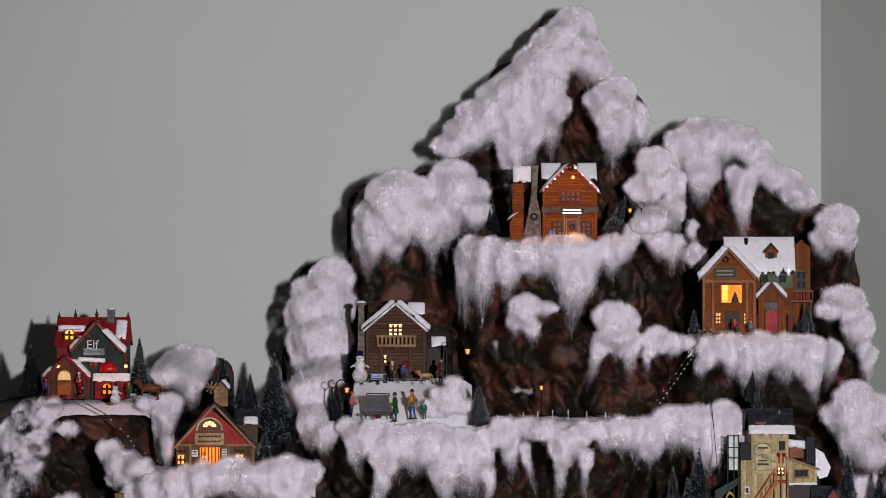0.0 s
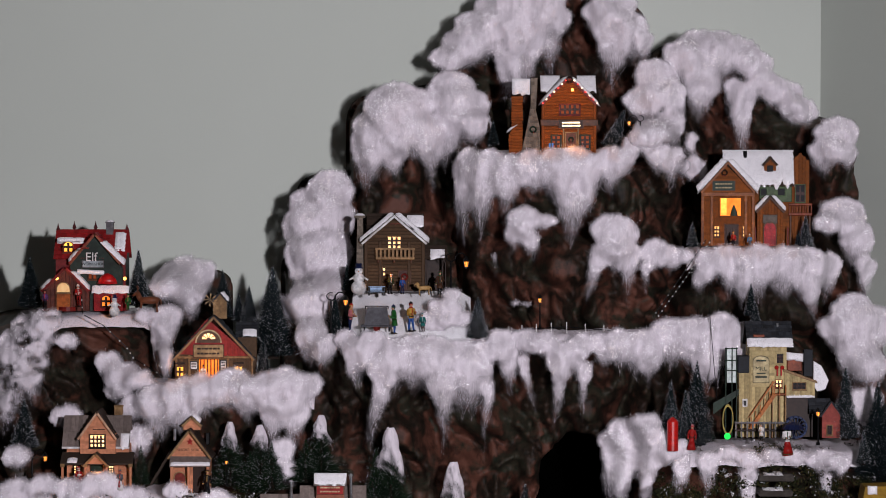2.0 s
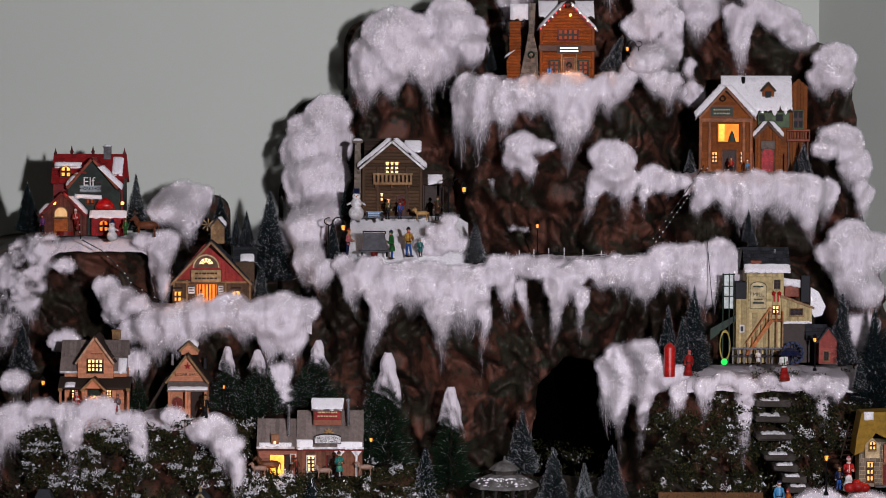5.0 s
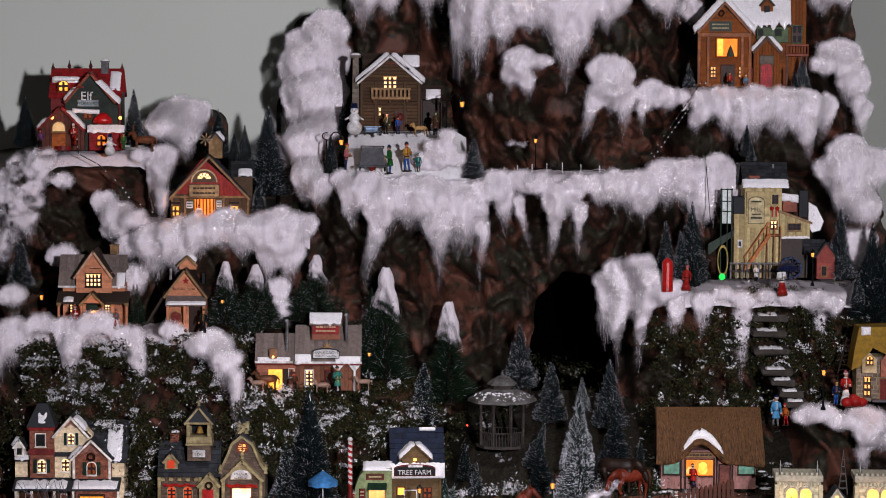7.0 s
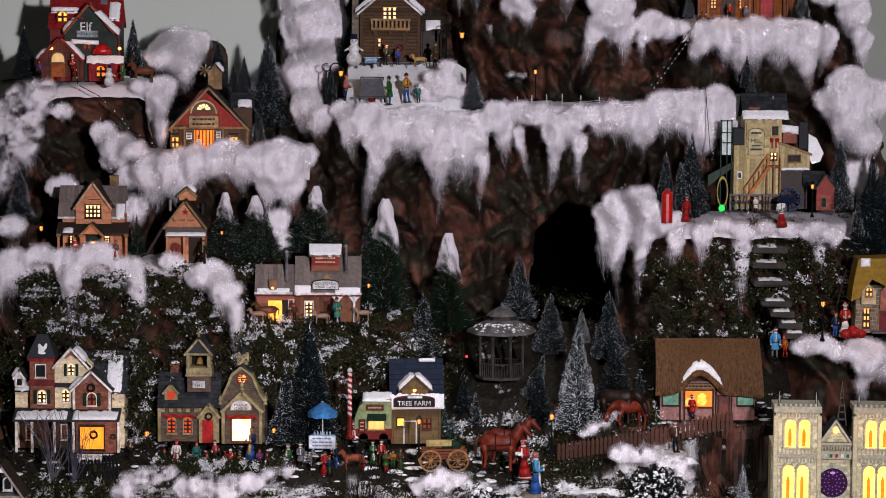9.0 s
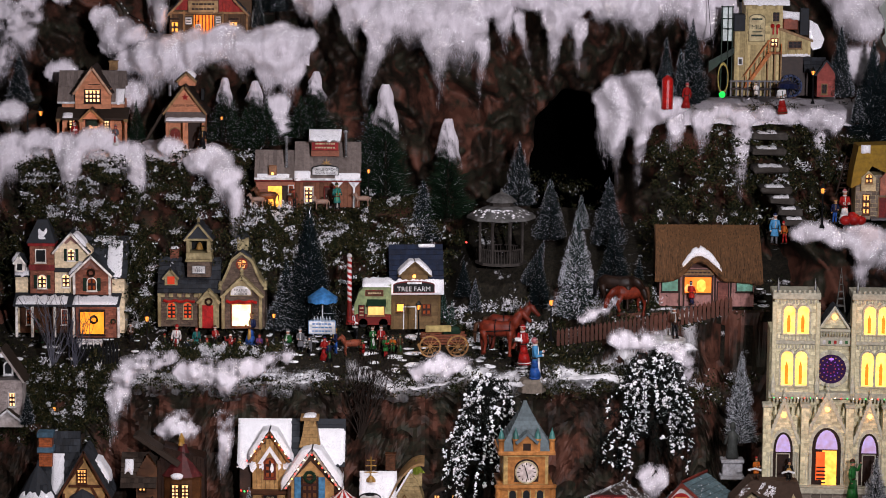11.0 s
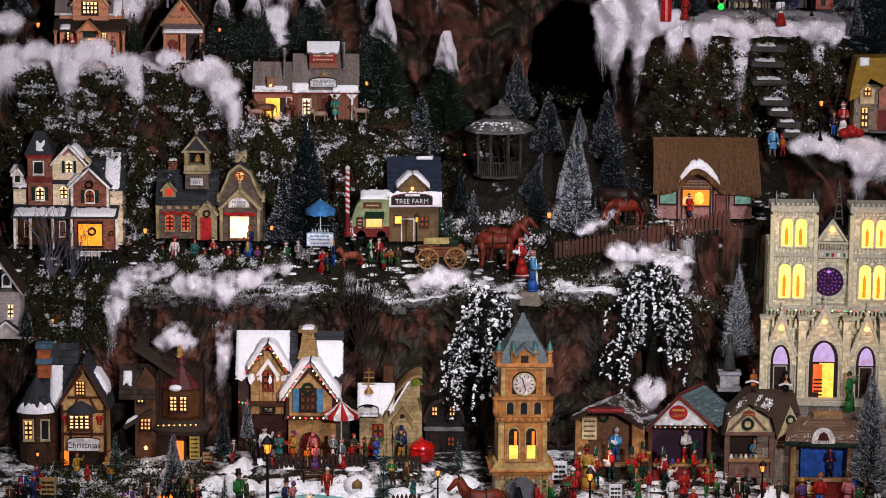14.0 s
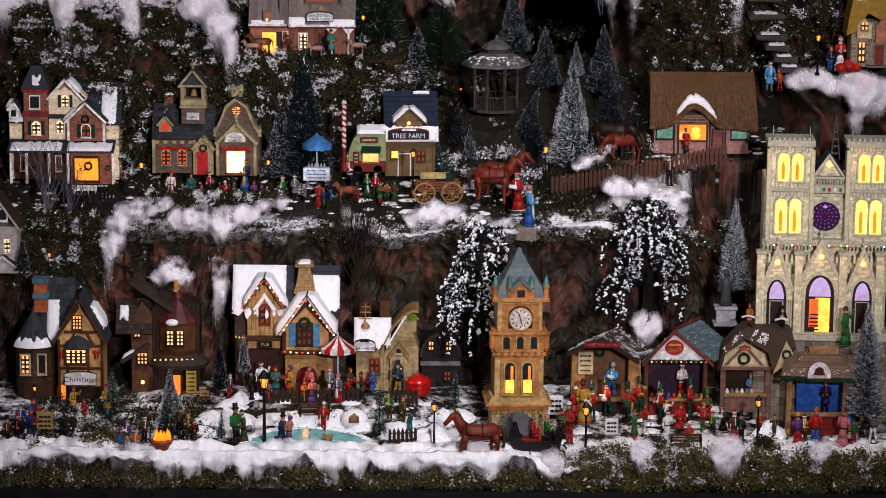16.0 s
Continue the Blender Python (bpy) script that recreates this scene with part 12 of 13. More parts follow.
def snowman(x, y, z, h, label):
    m = Mesh()
    m.ball(0, 0, 0.24 * h, 0.25 * h, 12, 8, 0).ball(0, 0, 0.55 * h, 0.18 * h, 12, 8, 0).ball(0, 0, 0.78 * h, 0.13 * h, 12, 8, 0)
    m.lathe([(0.17 * h, 0.87 * h), (0.17 * h, 0.89 * h), (0.1 * h, 0.9 * h), (0.1 * h, 1.03 * h)], 12, 0, 0, 1)
    m.tube((0, -0.12 * h, 0.78 * h), (0, -0.22 * h, 0.77 * h), 0.025 * h, 0.005 * h, 6, 2)
    for s in (-1, 1):
        m.ball(s * 0.05 * h, -0.115 * h, 0.82 * h, 0.018 * h, 5, 4, 1)
        m.tube((s * 0.15 * h, 0, 0.58 * h), (s * 0.3 * h, -0.05 * h, 0.5 * h), 0.04 * h, 0.03 * h, 6, 0)
    ob = solid("snowman", m, [WHITE, C_NAVY, C_ORG], label, "snowman", smooth=True)
    ob.location = (x, y, z)


snowman(-0.1741, 5.86, 1.7198, 0.065111, "white snowman with a dark blue top hat")
snowman(-0.6866, 5.86, 1.6744, 0.044986, "small white snowman by the workshop")


def animal(name, x, y, z, h, mat, face, label, horns=False, mane=None, long_=1.0):
    """A four-legged animal in one piece, its head to its own left (-x)."""
    m = Mesh()
    L = 0.5 * h * long_
    m.lathe([(0.02 * h, -L), (0.16 * h, -L * 0.9), (0.2 * h, -L * 0.3), (0.18 * h, L * 0.4), (0.17 * h, L * 0.85), (0.03 * h, L)], 10)
    m.v = [(-c, b, 0.58 * h + a) for a, b, c in m.v]
    for sx in (-1, 1):
        for sy in (-1, 1):
            m.tube((sx * L * 0.75, sy * 0.09 * h, 0.5 * h), (sx * L * 0.78 - 0.02 * h, sy * 0.09 * h, 0.24 * h), 0.07 * h, 0.04 * h, 7)
            m.tube((sx * L * 0.78 - 0.02 * h, sy * 0.09 * h, 0.25 * h), (sx * L * 0.78, sy * 0.09 * h, 0), 0.04 * h, 0.045 * h, 7)
    m.tube((-L * 0.85, 0, 0.62 * h), (-L * 1.25, 0, 0.92 * h), 0.15 * h, 0.085 * h, 8)
    m.tube((-L * 1.2, 0, 0.94 * h), (-L * 1.62, 0, 0.8 * h), 0.09 * h, 0.055 * h, 8)
    for s in (-1, 1):
        m.tube((-L * 1.18, s * 0.05 * h, 0.98 * h), (-L * 1.16, s * 0.06 * h, 1.06 * h), 0.03 * h, 0.005 * h, 5)
        if horns:
            m.path([(-L * 1.2, s * 0.04 * h, 1.0 * h), (-L * 1.1, s * 0.14 * h, 1.15 * h), (-L * 1.2, s * 0.2 * h, 1.3 * h)], 0.02 * h, 5)
    m.path([(L * 0.95, 0, 0.66 * h), (L * 1.15, 0, 0.55 * h), (L * 1.15, 0, 0.3 * h)], 0.05 * h, 6, 1, 0.02 * h)
    m.path([(-L * 0.8, 0, 0.8 * h), (-L * 1.05, 0, 0.98 * h), (-L * 1.2, 0, 1.03 * h)], 0.045 * h, 6, 1)
    ob = solid(name, m, [mat, mane or mat], label, name.replace("_", " "), smooth=True)
    ob.matrix_world = pose(x, y, z, 0, 0, face)
    return ob


def limb(m, pts, mi=0, n=9, flat=1.0):
    """A rounded form through points (x, y, z, radius)."""
    rings = []
    for i, (x, y, z, r) in enumerate(pts):
        p, q = pts[max(0, i - 1)], pts[min(len(pts) - 1, i + 1)]
        d = Vector((q[0] - p[0], q[1] - p[1], q[2] - p[2])).normalized()
        e = Vector((0, 1, 0))
        g = d.cross(e).normalized()
        rings += [tuple(Vector((x, y, z)) + (e * cos(2 * pi * k / n) * flat + g * sin(2 * pi * k / n)) * r) for k in range(n)]
    f = [(i * n + k, i * n + (k + 1) % n, (i + 1) * n + (k + 1) % n, (i + 1) * n + k) for i in range(len(pts) - 1) for k in range(n)]
    f += [tuple(range(n))[::-1], tuple(range((len(pts) - 1) * n, len(pts) * n))]
    m.add(rings, f, mi)


def horse(x, y, z, h, mat, face, label, mane, harness=None, graze=False):
    """A horse in one piece, its head to its own left (-x); h is the height of its poll."""
    m = Mesh()
    limb(m, [(-0.36 * h, 0, 0.62 * h, 0.1 * h), (-0.3 * h, 0, 0.61 * h, 0.165 * h), (-0.1 * h, 0, 0.58 * h, 0.17 * h), (0.12 * h, 0, 0.59 * h, 0.165 * h), (0.3 * h, 0, 0.62 * h, 0.165 * h), (0.4 * h, 0, 0.62 * h, 0.08 * h)], 0, 12, 0.8)
    if graze:
        neck = [(-0.3 * h, 0, 0.66 * h, 0.14 * h), (-0.48 * h, 0, 0.62 * h, 0.1 * h), (-0.6 * h, 0, 0.48 * h, 0.08 * h)]
        head = [(-0.57 * h, 0, 0.52 * h, 0.06 * h), (-0.62 * h, 0, 0.42 * h, 0.075 * h), (-0.66 * h, 0, 0.3 * h, 0.05 * h), (-0.67 * h, 0, 0.24 * h, 0.045 * h)]
    else:
        neck = [(-0.28 * h, 0, 0.64 * h, 0.15 * h), (-0.38 * h, 0, 0.76 * h, 0.12 * h), (-0.46 * h, 0, 0.9 * h, 0.085 * h), (-0.52 * h, 0, 0.97 * h, 0.06 * h)]
        head = [(-0.49 * h, 0, 0.97 * h, 0.05 * h), (-0.54 * h, 0, 0.93 * h, 0.072 * h), (-0.63 * h, 0, 0.83 * h, 0.05 * h), (-0.69 * h, 0, 0.77 * h, 0.045 * h), (-0.71 * h, 0, 0.75 * h, 0.025 * h)]
    limb(m, neck, 0, 10, 0.62)
    limb(m, head, 0, 9, 0.7)
    p = head[0]
    for s in (-1, 1):
        limb(m, [(p[0], s * 0.035 * h, p[2] + 0.03 * h, 0.022 * h), (p[0] + 0.01 * h, s * 0.04 * h, p[2] + 0.11 * h, 0.004 * h)], 0, 5)
    for px, sy, lift, bend in ((-0.27, -1, 0.14, -0.12), (-0.27, 1, 0.0, 0.0), (0.31, -1, 0.0, 0.05), (0.31, 1, 0.06, -0.06)):
        yy = sy * 0.085 * h
        limb(m, [(px * h, yy, 0.56 * h, 0.1 * h), ((px + bend * 0.5) * h, yy, 0.42 * h, 0.065 * h), ((px + bend) * h, yy, 0.29 * h + lift * 0.3 * h, 0.038 * h),
                 ((px + bend * 0.6) * h, yy, 0.1 * h + lift * 0.7 * h, 0.03 * h), ((px + bend * 0.4) * h, yy, 0.04 * h + lift * h, 0.042 * h), ((px + bend * 0.4) * h, yy, lift * h, 0.048 * h)], 0, 7)
    limb(m, [(0.38 * h, 0, 0.7 * h, 0.03 * h), (0.46 * h, 0, 0.68 * h, 0.05 * h), (0.5 * h, 0, 0.5 * h, 0.05 * h), (0.49 * h, 0, 0.26 * h, 0.015 * h)], 1, 7)
    limb(m, [(q[0] + 0.05 * h, 0, q[2] + 0.05 * h, 0.045 * h) for q in neck], 1, 6, 0.5)
    if harness:
        for px, rad in ((-0.27, 0.178), (0.05, 0.176)):
            for k in range(14):
                a, b = 2 * pi * k / 14, 2 * pi * (k + 1) / 14
                m.tube((px * h, cos(a) * rad * h * 0.8, (0.6 + rad * sin(a)) * h), (px * h, cos(b) * rad * h * 0.8, (0.6 + rad * sin(b)) * h), 0.014 * h, None, 4, 2)
        for s in (-1, 1):
            m.tube((-0.28 * h, s * 0.145 * h, 0.58 * h), (0.52 * h, s * 0.14 * h, 0.52 * h), 0.012 * h, None, 5, 2)
    ob = solid("horse", m, [mat, mane, harness or mat], label, "toy horse", smooth=True)
    ob.matrix_world = pose(x, y, z, 0, 0, face)


HORSE = col(0.2, 0.042, 0.022)
horse(0.0953, 4.9678, 0.5504, 0.092930, HORSE, 6, "chestnut toy horse harnessed to the sleigh", C_BRN, C_BLK)
horse(0.1241, 5.44, 0.9445, 0.092316, HORSE, 172, "chestnut toy horse harnessed to the farm wagon", C_BRN, C_BLK)
horse(0.1415, 5.47, 0.9502, 0.092825, col(0.16, 0.035, 0.02), 175, "second chestnut toy horse of the wagon team", C_BRN, C_BLK)
horse(0.3881, 5.49, 1.0168, 0.079855, HORSE, 20, "chestnut toy horse grazing by the inn", C_BRN, None, True)
horse(0.3614, 5.499, 1.0288, 0.089212, col(0.035, 0.02, 0.014), 165, "dark brown toy horse by the inn", C_BLK, None, True)
animal("dog", -0.0366, 5.85, 1.7207, 0.026000, col(0.5, 0.33, 0.15), 10, "small tan toy dog in the yard")
animal("dog", -0.1862, 5.0251, 0.5579, 0.030606, col(0.4, 0.26, 0.12), 70, "small tan toy dog on the ice")
animal("dog", -0.1645, 5.5119, 0.931, 0.039782, col(0.3, 0.1, 0.06), 20, "small brown toy dog")
animal("reindeer", -0.6153, 5.88, 1.6828, 0.042764, col(0.2, 0.08, 0.04), 0, "brown toy reindeer by the workshop", True)
animal("reindeer", -0.3436, 5.64, 1.2107, 0.041018, col(0.14, 0.07, 0.04), 10, "brown toy reindeer at the shack", True)
for x, y, z in ((-0.3624, 5.63, 1.212), (-0.1485, 5.64, 1.2136), (-0.2319, 5.63, 1.2078)):
    animal("sheep", x, y, z, 0.027346, col(0.36, 0.25, 0.2), 0, "small pinkish grey toy sheep")


def sleigh():
    root = thing("sleigh", "black one-horse sleigh with high curved back on curled runners", "sleigh")
    root.matrix_world = pose(0.2005, 4.9954, 0.554, 0, 0, -6)
    u = 0.001131
    dark = paint((0.014, 0.013, 0.013), 0.3)
    for y in (-16, 13):
        s = Mesh(1.0)
        rim = [(-40, 52), (-44, 30), (-36, 14), (-20, 11), (30, 11), (40, 20), (44, 44), (38, 46), (30, 30), (8, 27), (-18, 26), (-28, 34), (-33, 52)]
        s.prism(rim, y, y + 3)
        part("side_panel", scaled(s, u), dark, root)
    for y in (15,):
        disc = [(-32 + 27 * cos(k * pi / 12), 42 + 27 * sin(k * pi / 12)) for k in range(24)]
        part("dash_shield", scaled(Mesh(1.0).prism(disc, y, y + 3), u), paint((0.16, 0.16, 0.17), 0.35), root)
    part("floor_board", scaled(Mesh(1.0).box(-36, 38, -14, 14, 10, 13), u), dark, root)
    back = [(-38 - 6 * sin(k * 0.4), 14 + k * 7.5) for k in range(8)]
    bk = Mesh(1.0)
    for k in range(7):
        bk.prism([back[k], (back[k][0] + 3, back[k][1]), (back[k + 1][0] + 3, back[k + 1][1]), back[k + 1]], -14, 14)
    part("curved_back", scaled(bk, u), paint((0.05, 0.05, 0.055), 0.35), root)
    part("dash_board", scaled(Mesh(1.0).prism([(37, 14), (40, 14), (46, 44), (43, 45)], -14, 14), u), dark, root)
    part("seat", scaled(Mesh(1.0).box(-24, 4, -13, 13, 22, 30), u), DKRED, root)
    for y in (-17, 14):
        pts = [(44, y, 16), (50, y, 9), (46, y, 3), (34, y, 1), (-30, y, 1), (-42, y, 4), (-48, y, 11)]
        rn = part("runner", scaled(Mesh(1.0).path(pts, 1.7, 6), u), BLACK, root)
        for x in (-28, -6, 16, 34):
            part("stay", scaled(Mesh(1.0).tube((x, y, 1), (x - 3, y, 12), 1.2, None, 5), u), BLACK, rn)


sleigh()
figurine(0.1937, 4.99, 0.5751, 0.074748, C_RED, C_RED, C_GREY, 80, arms="front", sit=True, label="sleigh passenger figurine in a red cloak")
figurine(0.2192, 5, 0.5767, 0.078946, C_GREEN, C_BLK, C_PINK, 80, arms="front", sit=True, label="sleigh driver figurine in dark green")


def wagon():
    root = thing("farm_wagon", "brown wooden farm wagon with spoked wheels and a pale plank", "wagon")
    root.matrix_world = pose(0.0122, 5.45, 0.9418, 0, 0, 6)
    u = 0.001101
    w = col(0.2, 0.07, 0.035)
    part("bed", scaled(Mesh(1.0).box(-34, 42, -14, 14, 22, 26), u), w, root)
    for y in (-15, 13):
        s = Mesh(1.0)
        for k in range(3):
            s.box(-36, 44, y, y + 2, 27 + k * 5, 31 + k * 5)
        part("side_board", scaled(s, u), w, root)
    part("plank", scaled(Mesh(1.0).box(-30, 16, -17, -13, 46, 58), u), col(0.45, 0.36, 0.16), root)
    for x, r in ((-22, 20), (28, 20)):
        for y in (-18, 16):
            m = Mesh(1.0)
            for k in range(20):
                t0, t1 = 2 * pi * k / 20, 2 * pi * (k + 1) / 20
                m.prism([(x + q * cos(t), r + q * sin(t)) for q, t in ((r - 3, t0), (r, t0), (r, t1), (r - 3, t1))], y, y + 2)
            wh = part("wheel", scaled(m, u), col(0.35, 0.2, 0.08), root)
            sp = Mesh(1.0)
            for k in range(10):
                t = 2 * pi * k / 10
                sp.tube((x, y + 1, r), (x + (r - 2) * cos(t), y + 1, r + (r - 2) * sin(t)), 0.9, None, 4)
            sp.tube((x, y - 1, r), (x, y + 3, r), 3.4, None, 8)
            part("spokes", scaled(sp, u), col(0.35, 0.2, 0.08), wh)
    part("load", scaled(Mesh(1.0).ball(24, 0, 44, 12, 8, 5, 0, 1, 0.8, 0.8).ball(10, 2, 42, 9, 8, 5), u), DKGREEN, root)


wagon()


def pond():
    root = thing("ice_pond", "round turquoise ice pond ringed with snow", "pond")
    root.location, root.rotation_euler, root.scale = (-0.226, 5.03, 0.5585), (0.13, 0, 0), (1.2, 0.7, 1)
    r = 0.089778
    ice, nd, lk, bs = nodes_of("turquoise_ice")
    f, raw = noise_fac(nd, lk, 40, 4)
    lk.new(mix(nd, lk, f, (0.1, 0.34, 0.34), (0.25, 0.5, 0.48)), bs.inputs["Base Color"])
    bs.inputs["Roughness"].default_value = 0.18
    pts = [(r * cos(2 * pi * k / 40) * (1 + 0.08 * sin(k)), r * sin(2 * pi * k / 40) * (1 + 0.06 * cos(k * 1.3))) for k in range(40)]
    part("ice", Mesh().prism(pts, 0.003, 0.009, axis="z"), ice, root)
    m = Mesh()
    q = random.Random(4)
    for k in range(46):
        t = 2 * pi * k / 46
        if -2.2 < (t if t < pi else t - 2 * pi) < -0.9:
            continue
        m.ball(r * 1.06 * cos(t), r * 1.06 * sin(t), 0.004, q.uniform(0.008, 0.014), 9, 5, 0, 1, 1, 0.7)
    part("snow_rim", m, GROUNDSNOW, root, smooth=True)


pond()
hut = Mesh().ball(0, 0, 0.0, 0.026683, 14, 8, 0, 1, 0.8, 0.75)
hut.prism([(-0.009236, 0), (0.009236, 0), (0.009236, 0.010263), (0, 0.016420), (-0.009236, 0.010263)], -0.024630, 0, 1)
solid("snow_igloo", hut, [GROUNDSNOW, TAN], "small white snow igloo with tan doorway by the pond", "igloo", smooth=True).location = (-0.1395, 5.125, 0.584)


def fire_pot():
    root = thing("fire_pot", "terracotta pot with a glowing orange fire", "fire pot")
    root.location = (-0.4917, 4.9936, 0.5538)
    u = 0.001016
    part("pot", scaled(Mesh(1.0).lathe([(14, 0), (17, 4), (19, 18), (21, 20), (21, 25), (15, 25)], 14), u), col(0.28, 0.08, 0.05), root)
    m = Mesh(1.0)
    q = random.Random(2)
    for k in range(14):
        x, y, h = q.uniform(-12, 12), q.uniform(-8, 8), q.uniform(10, 24)
        m.lathe([(4, 0), (4.6, h * 0.3), (2.4, h * 0.7), (0.3, h)], 6, x, y, 0, 1, 1, 24)
    part("flame", scaled(m, u), glow((1.0, 0.22, 0.01), 2.2, "flame"), root)


fire_pot()


def striped_umbrella():
    root = thing("striped_umbrella", "red and white striped market umbrella", "umbrella")
    root.location = (-0.1748, 5.25, 0.604)
    u = 0.001061
    m = Mesh(1.0)
    n = 16
    for k in range(n):
        a0, a1 = 2 * pi * k / n, 2 * pi * (k + 1) / n
        for (r0, z0), (r1, z1) in (((33, 77), (33, 85)), ((33, 85), (18, 93)), ((18, 93), (1, 107))):
            m.add([(r0 * cos(a0), r0 * sin(a0), z0), (r0 * cos(a1), r0 * sin(a1), z0), (r1 * cos(a1), r1 * sin(a1), z1), (r1 * cos(a0), r1 * sin(a0), z1)], [(0, 1, 2, 3)], k % 2)
    part("canopy", scaled(m, u), [RED, WHITE], root)
    part("pole", scaled(Mesh(1.0).tube((0, 0, 0), (0, 0, 113), 1.4), u), WHITE, root)
    part("table", scaled(Mesh(1.0).lathe([(18, 22), (18, 25)], 14).tube((0, 0, 0), (0, 0, 22), 2), u), DKGREEN, root)


striped_umbrella()
kettle = Mesh().lathe([(0.5, 0), (0.9, 0.15), (1.0, 0.5), (1.0, 0.9), (0.9, 1.1), (1.02, 1.14), (1.0, 1.24), (0.75, 1.5), (0.3, 1.68), (0.12, 1.7), (0.16, 1.85), (0.05, 1.92)], 20)
solid("red_kettle", scaled(kettle, 0.025212), paint((0.5, 0.015, 0.015), 0.2), "big glossy red lidded kettle", "kettle", smooth=True).location = (-0.0189, 5.232, 0.6025)
solid("red_candle", scaled(Mesh().lathe([(1, 0), (1, 5.2), (0.8, 5.5), (0.2, 6)], 14), 0.011333), paint((0.5, 0.02, 0.015), 0.3), "tall plain red candle on the ledge", "candle").location = (0.4646, 5.61, 1.4192)
pr = Mesh().lathe([(0.022546, 0), (0.016909, 0.009018), (0.002255, 0.014655)], 12)
pr.tube((0, 0, -0.020291), (0, 0, 0), 0.001127)
solid("blue_umbrella", pr, C_NAVY, "small dark blue umbrella over a figurine", "umbrella").location = (0.7029, 5.58, 1.4663)


def bench(x, y, z, w, mat, label, face=0):
    root = thing("bench", label, "bench", "benches")
    root.matrix_world = pose(x, y, z, 0, 0, face)
    for k in range(3):
        part("seat_slat", Mesh().box(-w / 2, w / 2, -0.014 + k * 0.006, -0.009 + k * 0.006, w * 0.2, w * 0.23), mat, root)
        part("back_slat", Mesh().box(-w / 2, w / 2, 0.004, 0.006, w * (0.27 + 0.09 * k), w * (0.34 + 0.09 * k)), mat, root)
    for s in (-1, 1):
        part("leg", Mesh().box(s * w * 0.45 - 0.002, s * w * 0.45 + 0.002, -0.014, 0.006, 0, w * 0.5), BLACK, root)


bench(0.4805, 5.0212, 0.5574, 0.060606, C_BRN, "dark brown slatted park bench")
bench(-0.2159, 5.15, 0.5785, 0.059992, C_BRN, "dark brown slatted park bench", 180)
bench(-0.1359, 5.85, 1.7204, 0.035455, paint((0.45, 0.6, 0.8)), "pale blue garden bench beside the log house")


def notice(x, y, z, w, h, board, ink, label, words=(), lines=3):
    root = thing("notice_board", label, "sign", "notice boards")
    root.location = (x, y, z)
    part("board", Mesh().box(-w / 2, w / 2, -0.002, 0.001, h * 0.25, h), board, root)
    m = Mesh()
    for k in range(lines):
        zz = h * (0.36 + 0.58 * k / lines)
        for a, b in ((-0.36, -0.1), (-0.06, 0.14), (0.18, 0.36)):
            m.box(w * a, w * b, -0.0032, -0.0019, zz, zz + h * 0.09)
    part("unread_line", m, ink, root)
    for s in (-1, 1):
        part("leg", Mesh().box(s * w * 0.42 - 0.001, s * w * 0.42 + 0.001, -0.001, 0.002, 0, h), GREY, root)


notice(0.3455, 5.0716, 0.5639, 0.024485, 0.040808, WHITE, BLACK, "white notice board with unreadable black writing")
notice(-0.719, 5.0738, 0.5642, 0.030909, 0.045334, col(0.4, 0.28, 0.12), DKBROWN, "tan notice board with unreadable writing")
notice(-0.2579, 5.5203, 0.9345, 0.022101, 0.030942, GREY, WHITE, "small grey notice board with unreadable writing")
notice(0.2438, 5.1591, 0.5753, 0.029075, 0.049843, WHITE, BLACK, "white board with unreadable black writing by the stall")


def grill():
    root = thing("camp_grill", "grey metal camp grill in the snowy yard", "grill")
    root.location = (-0.1344, 5.79, 1.6482)
    u = 0.001170
    g = paint((0.09, 0.09, 0.1), 0.5, metal=0.2)
    part("hood", scaled(Mesh(1.0).prism([(-22, 12), (22, 12), (18, 42), (-18, 42)], -4, 14), u), g, root)
    part("handle", scaled(Mesh(1.0).path([(-20, -5, 40), (-20, -6, 45), (20, -6, 45), (20, -5, 40)], 1), u), BLACK, root)
    part("tray", scaled(Mesh(1.0).box(-28, 28, -12, 6, 8, 12), u), g, root)
    for x in (-22, 22):
        part("leg", scaled(Mesh(1.0).tube((x, -4, 0), (x, -4, 9), 1.6), u), BLACK, root)
    part("bucket", scaled(Mesh(1.0).lathe([(5, 0), (7, 9)], 10, 0, -16), u), DKRED, root)


grill()

# fences
fence(0.2436, 5.44, 0.9646, 0.4268, 5.43, 0.9961, 22, 0.035168, col(0.09, 0.035, 0.02), "dark brown picket fence along the snowy bank")
fence(0.4268, 5.43, 0.9961, 0.5833, 5.44, 1.0315, 18, 0.035168, col(0.13, 0.05, 0.03), "dark brown picket fence before the inn")
fence(-0.305, 5.196, 0.5965, -0.135, 5.2, 0.597, 19, 0.031212, col(0.05, 0.03, 0.022), "dark brown picket fence behind the pond")
fence(-0.07, 5.195, 0.5965, -0.022, 5.19, 0.596, 6, 0.031212, col(0.05, 0.03, 0.022), "dark brown picket fence behind the pond")
fence(-0.0705, 5.0324, 0.5588, -0.023, 5.0385, 0.5596, 6, 0.034550, col(0.06, 0.035, 0.02), "short dark brown fence by the lamp")
fence(-0.7104, 5.42, 0.9226, -0.6268, 5.42, 0.9277, 12, 0.043798, BLACK, "black iron fence before the Victorian house")


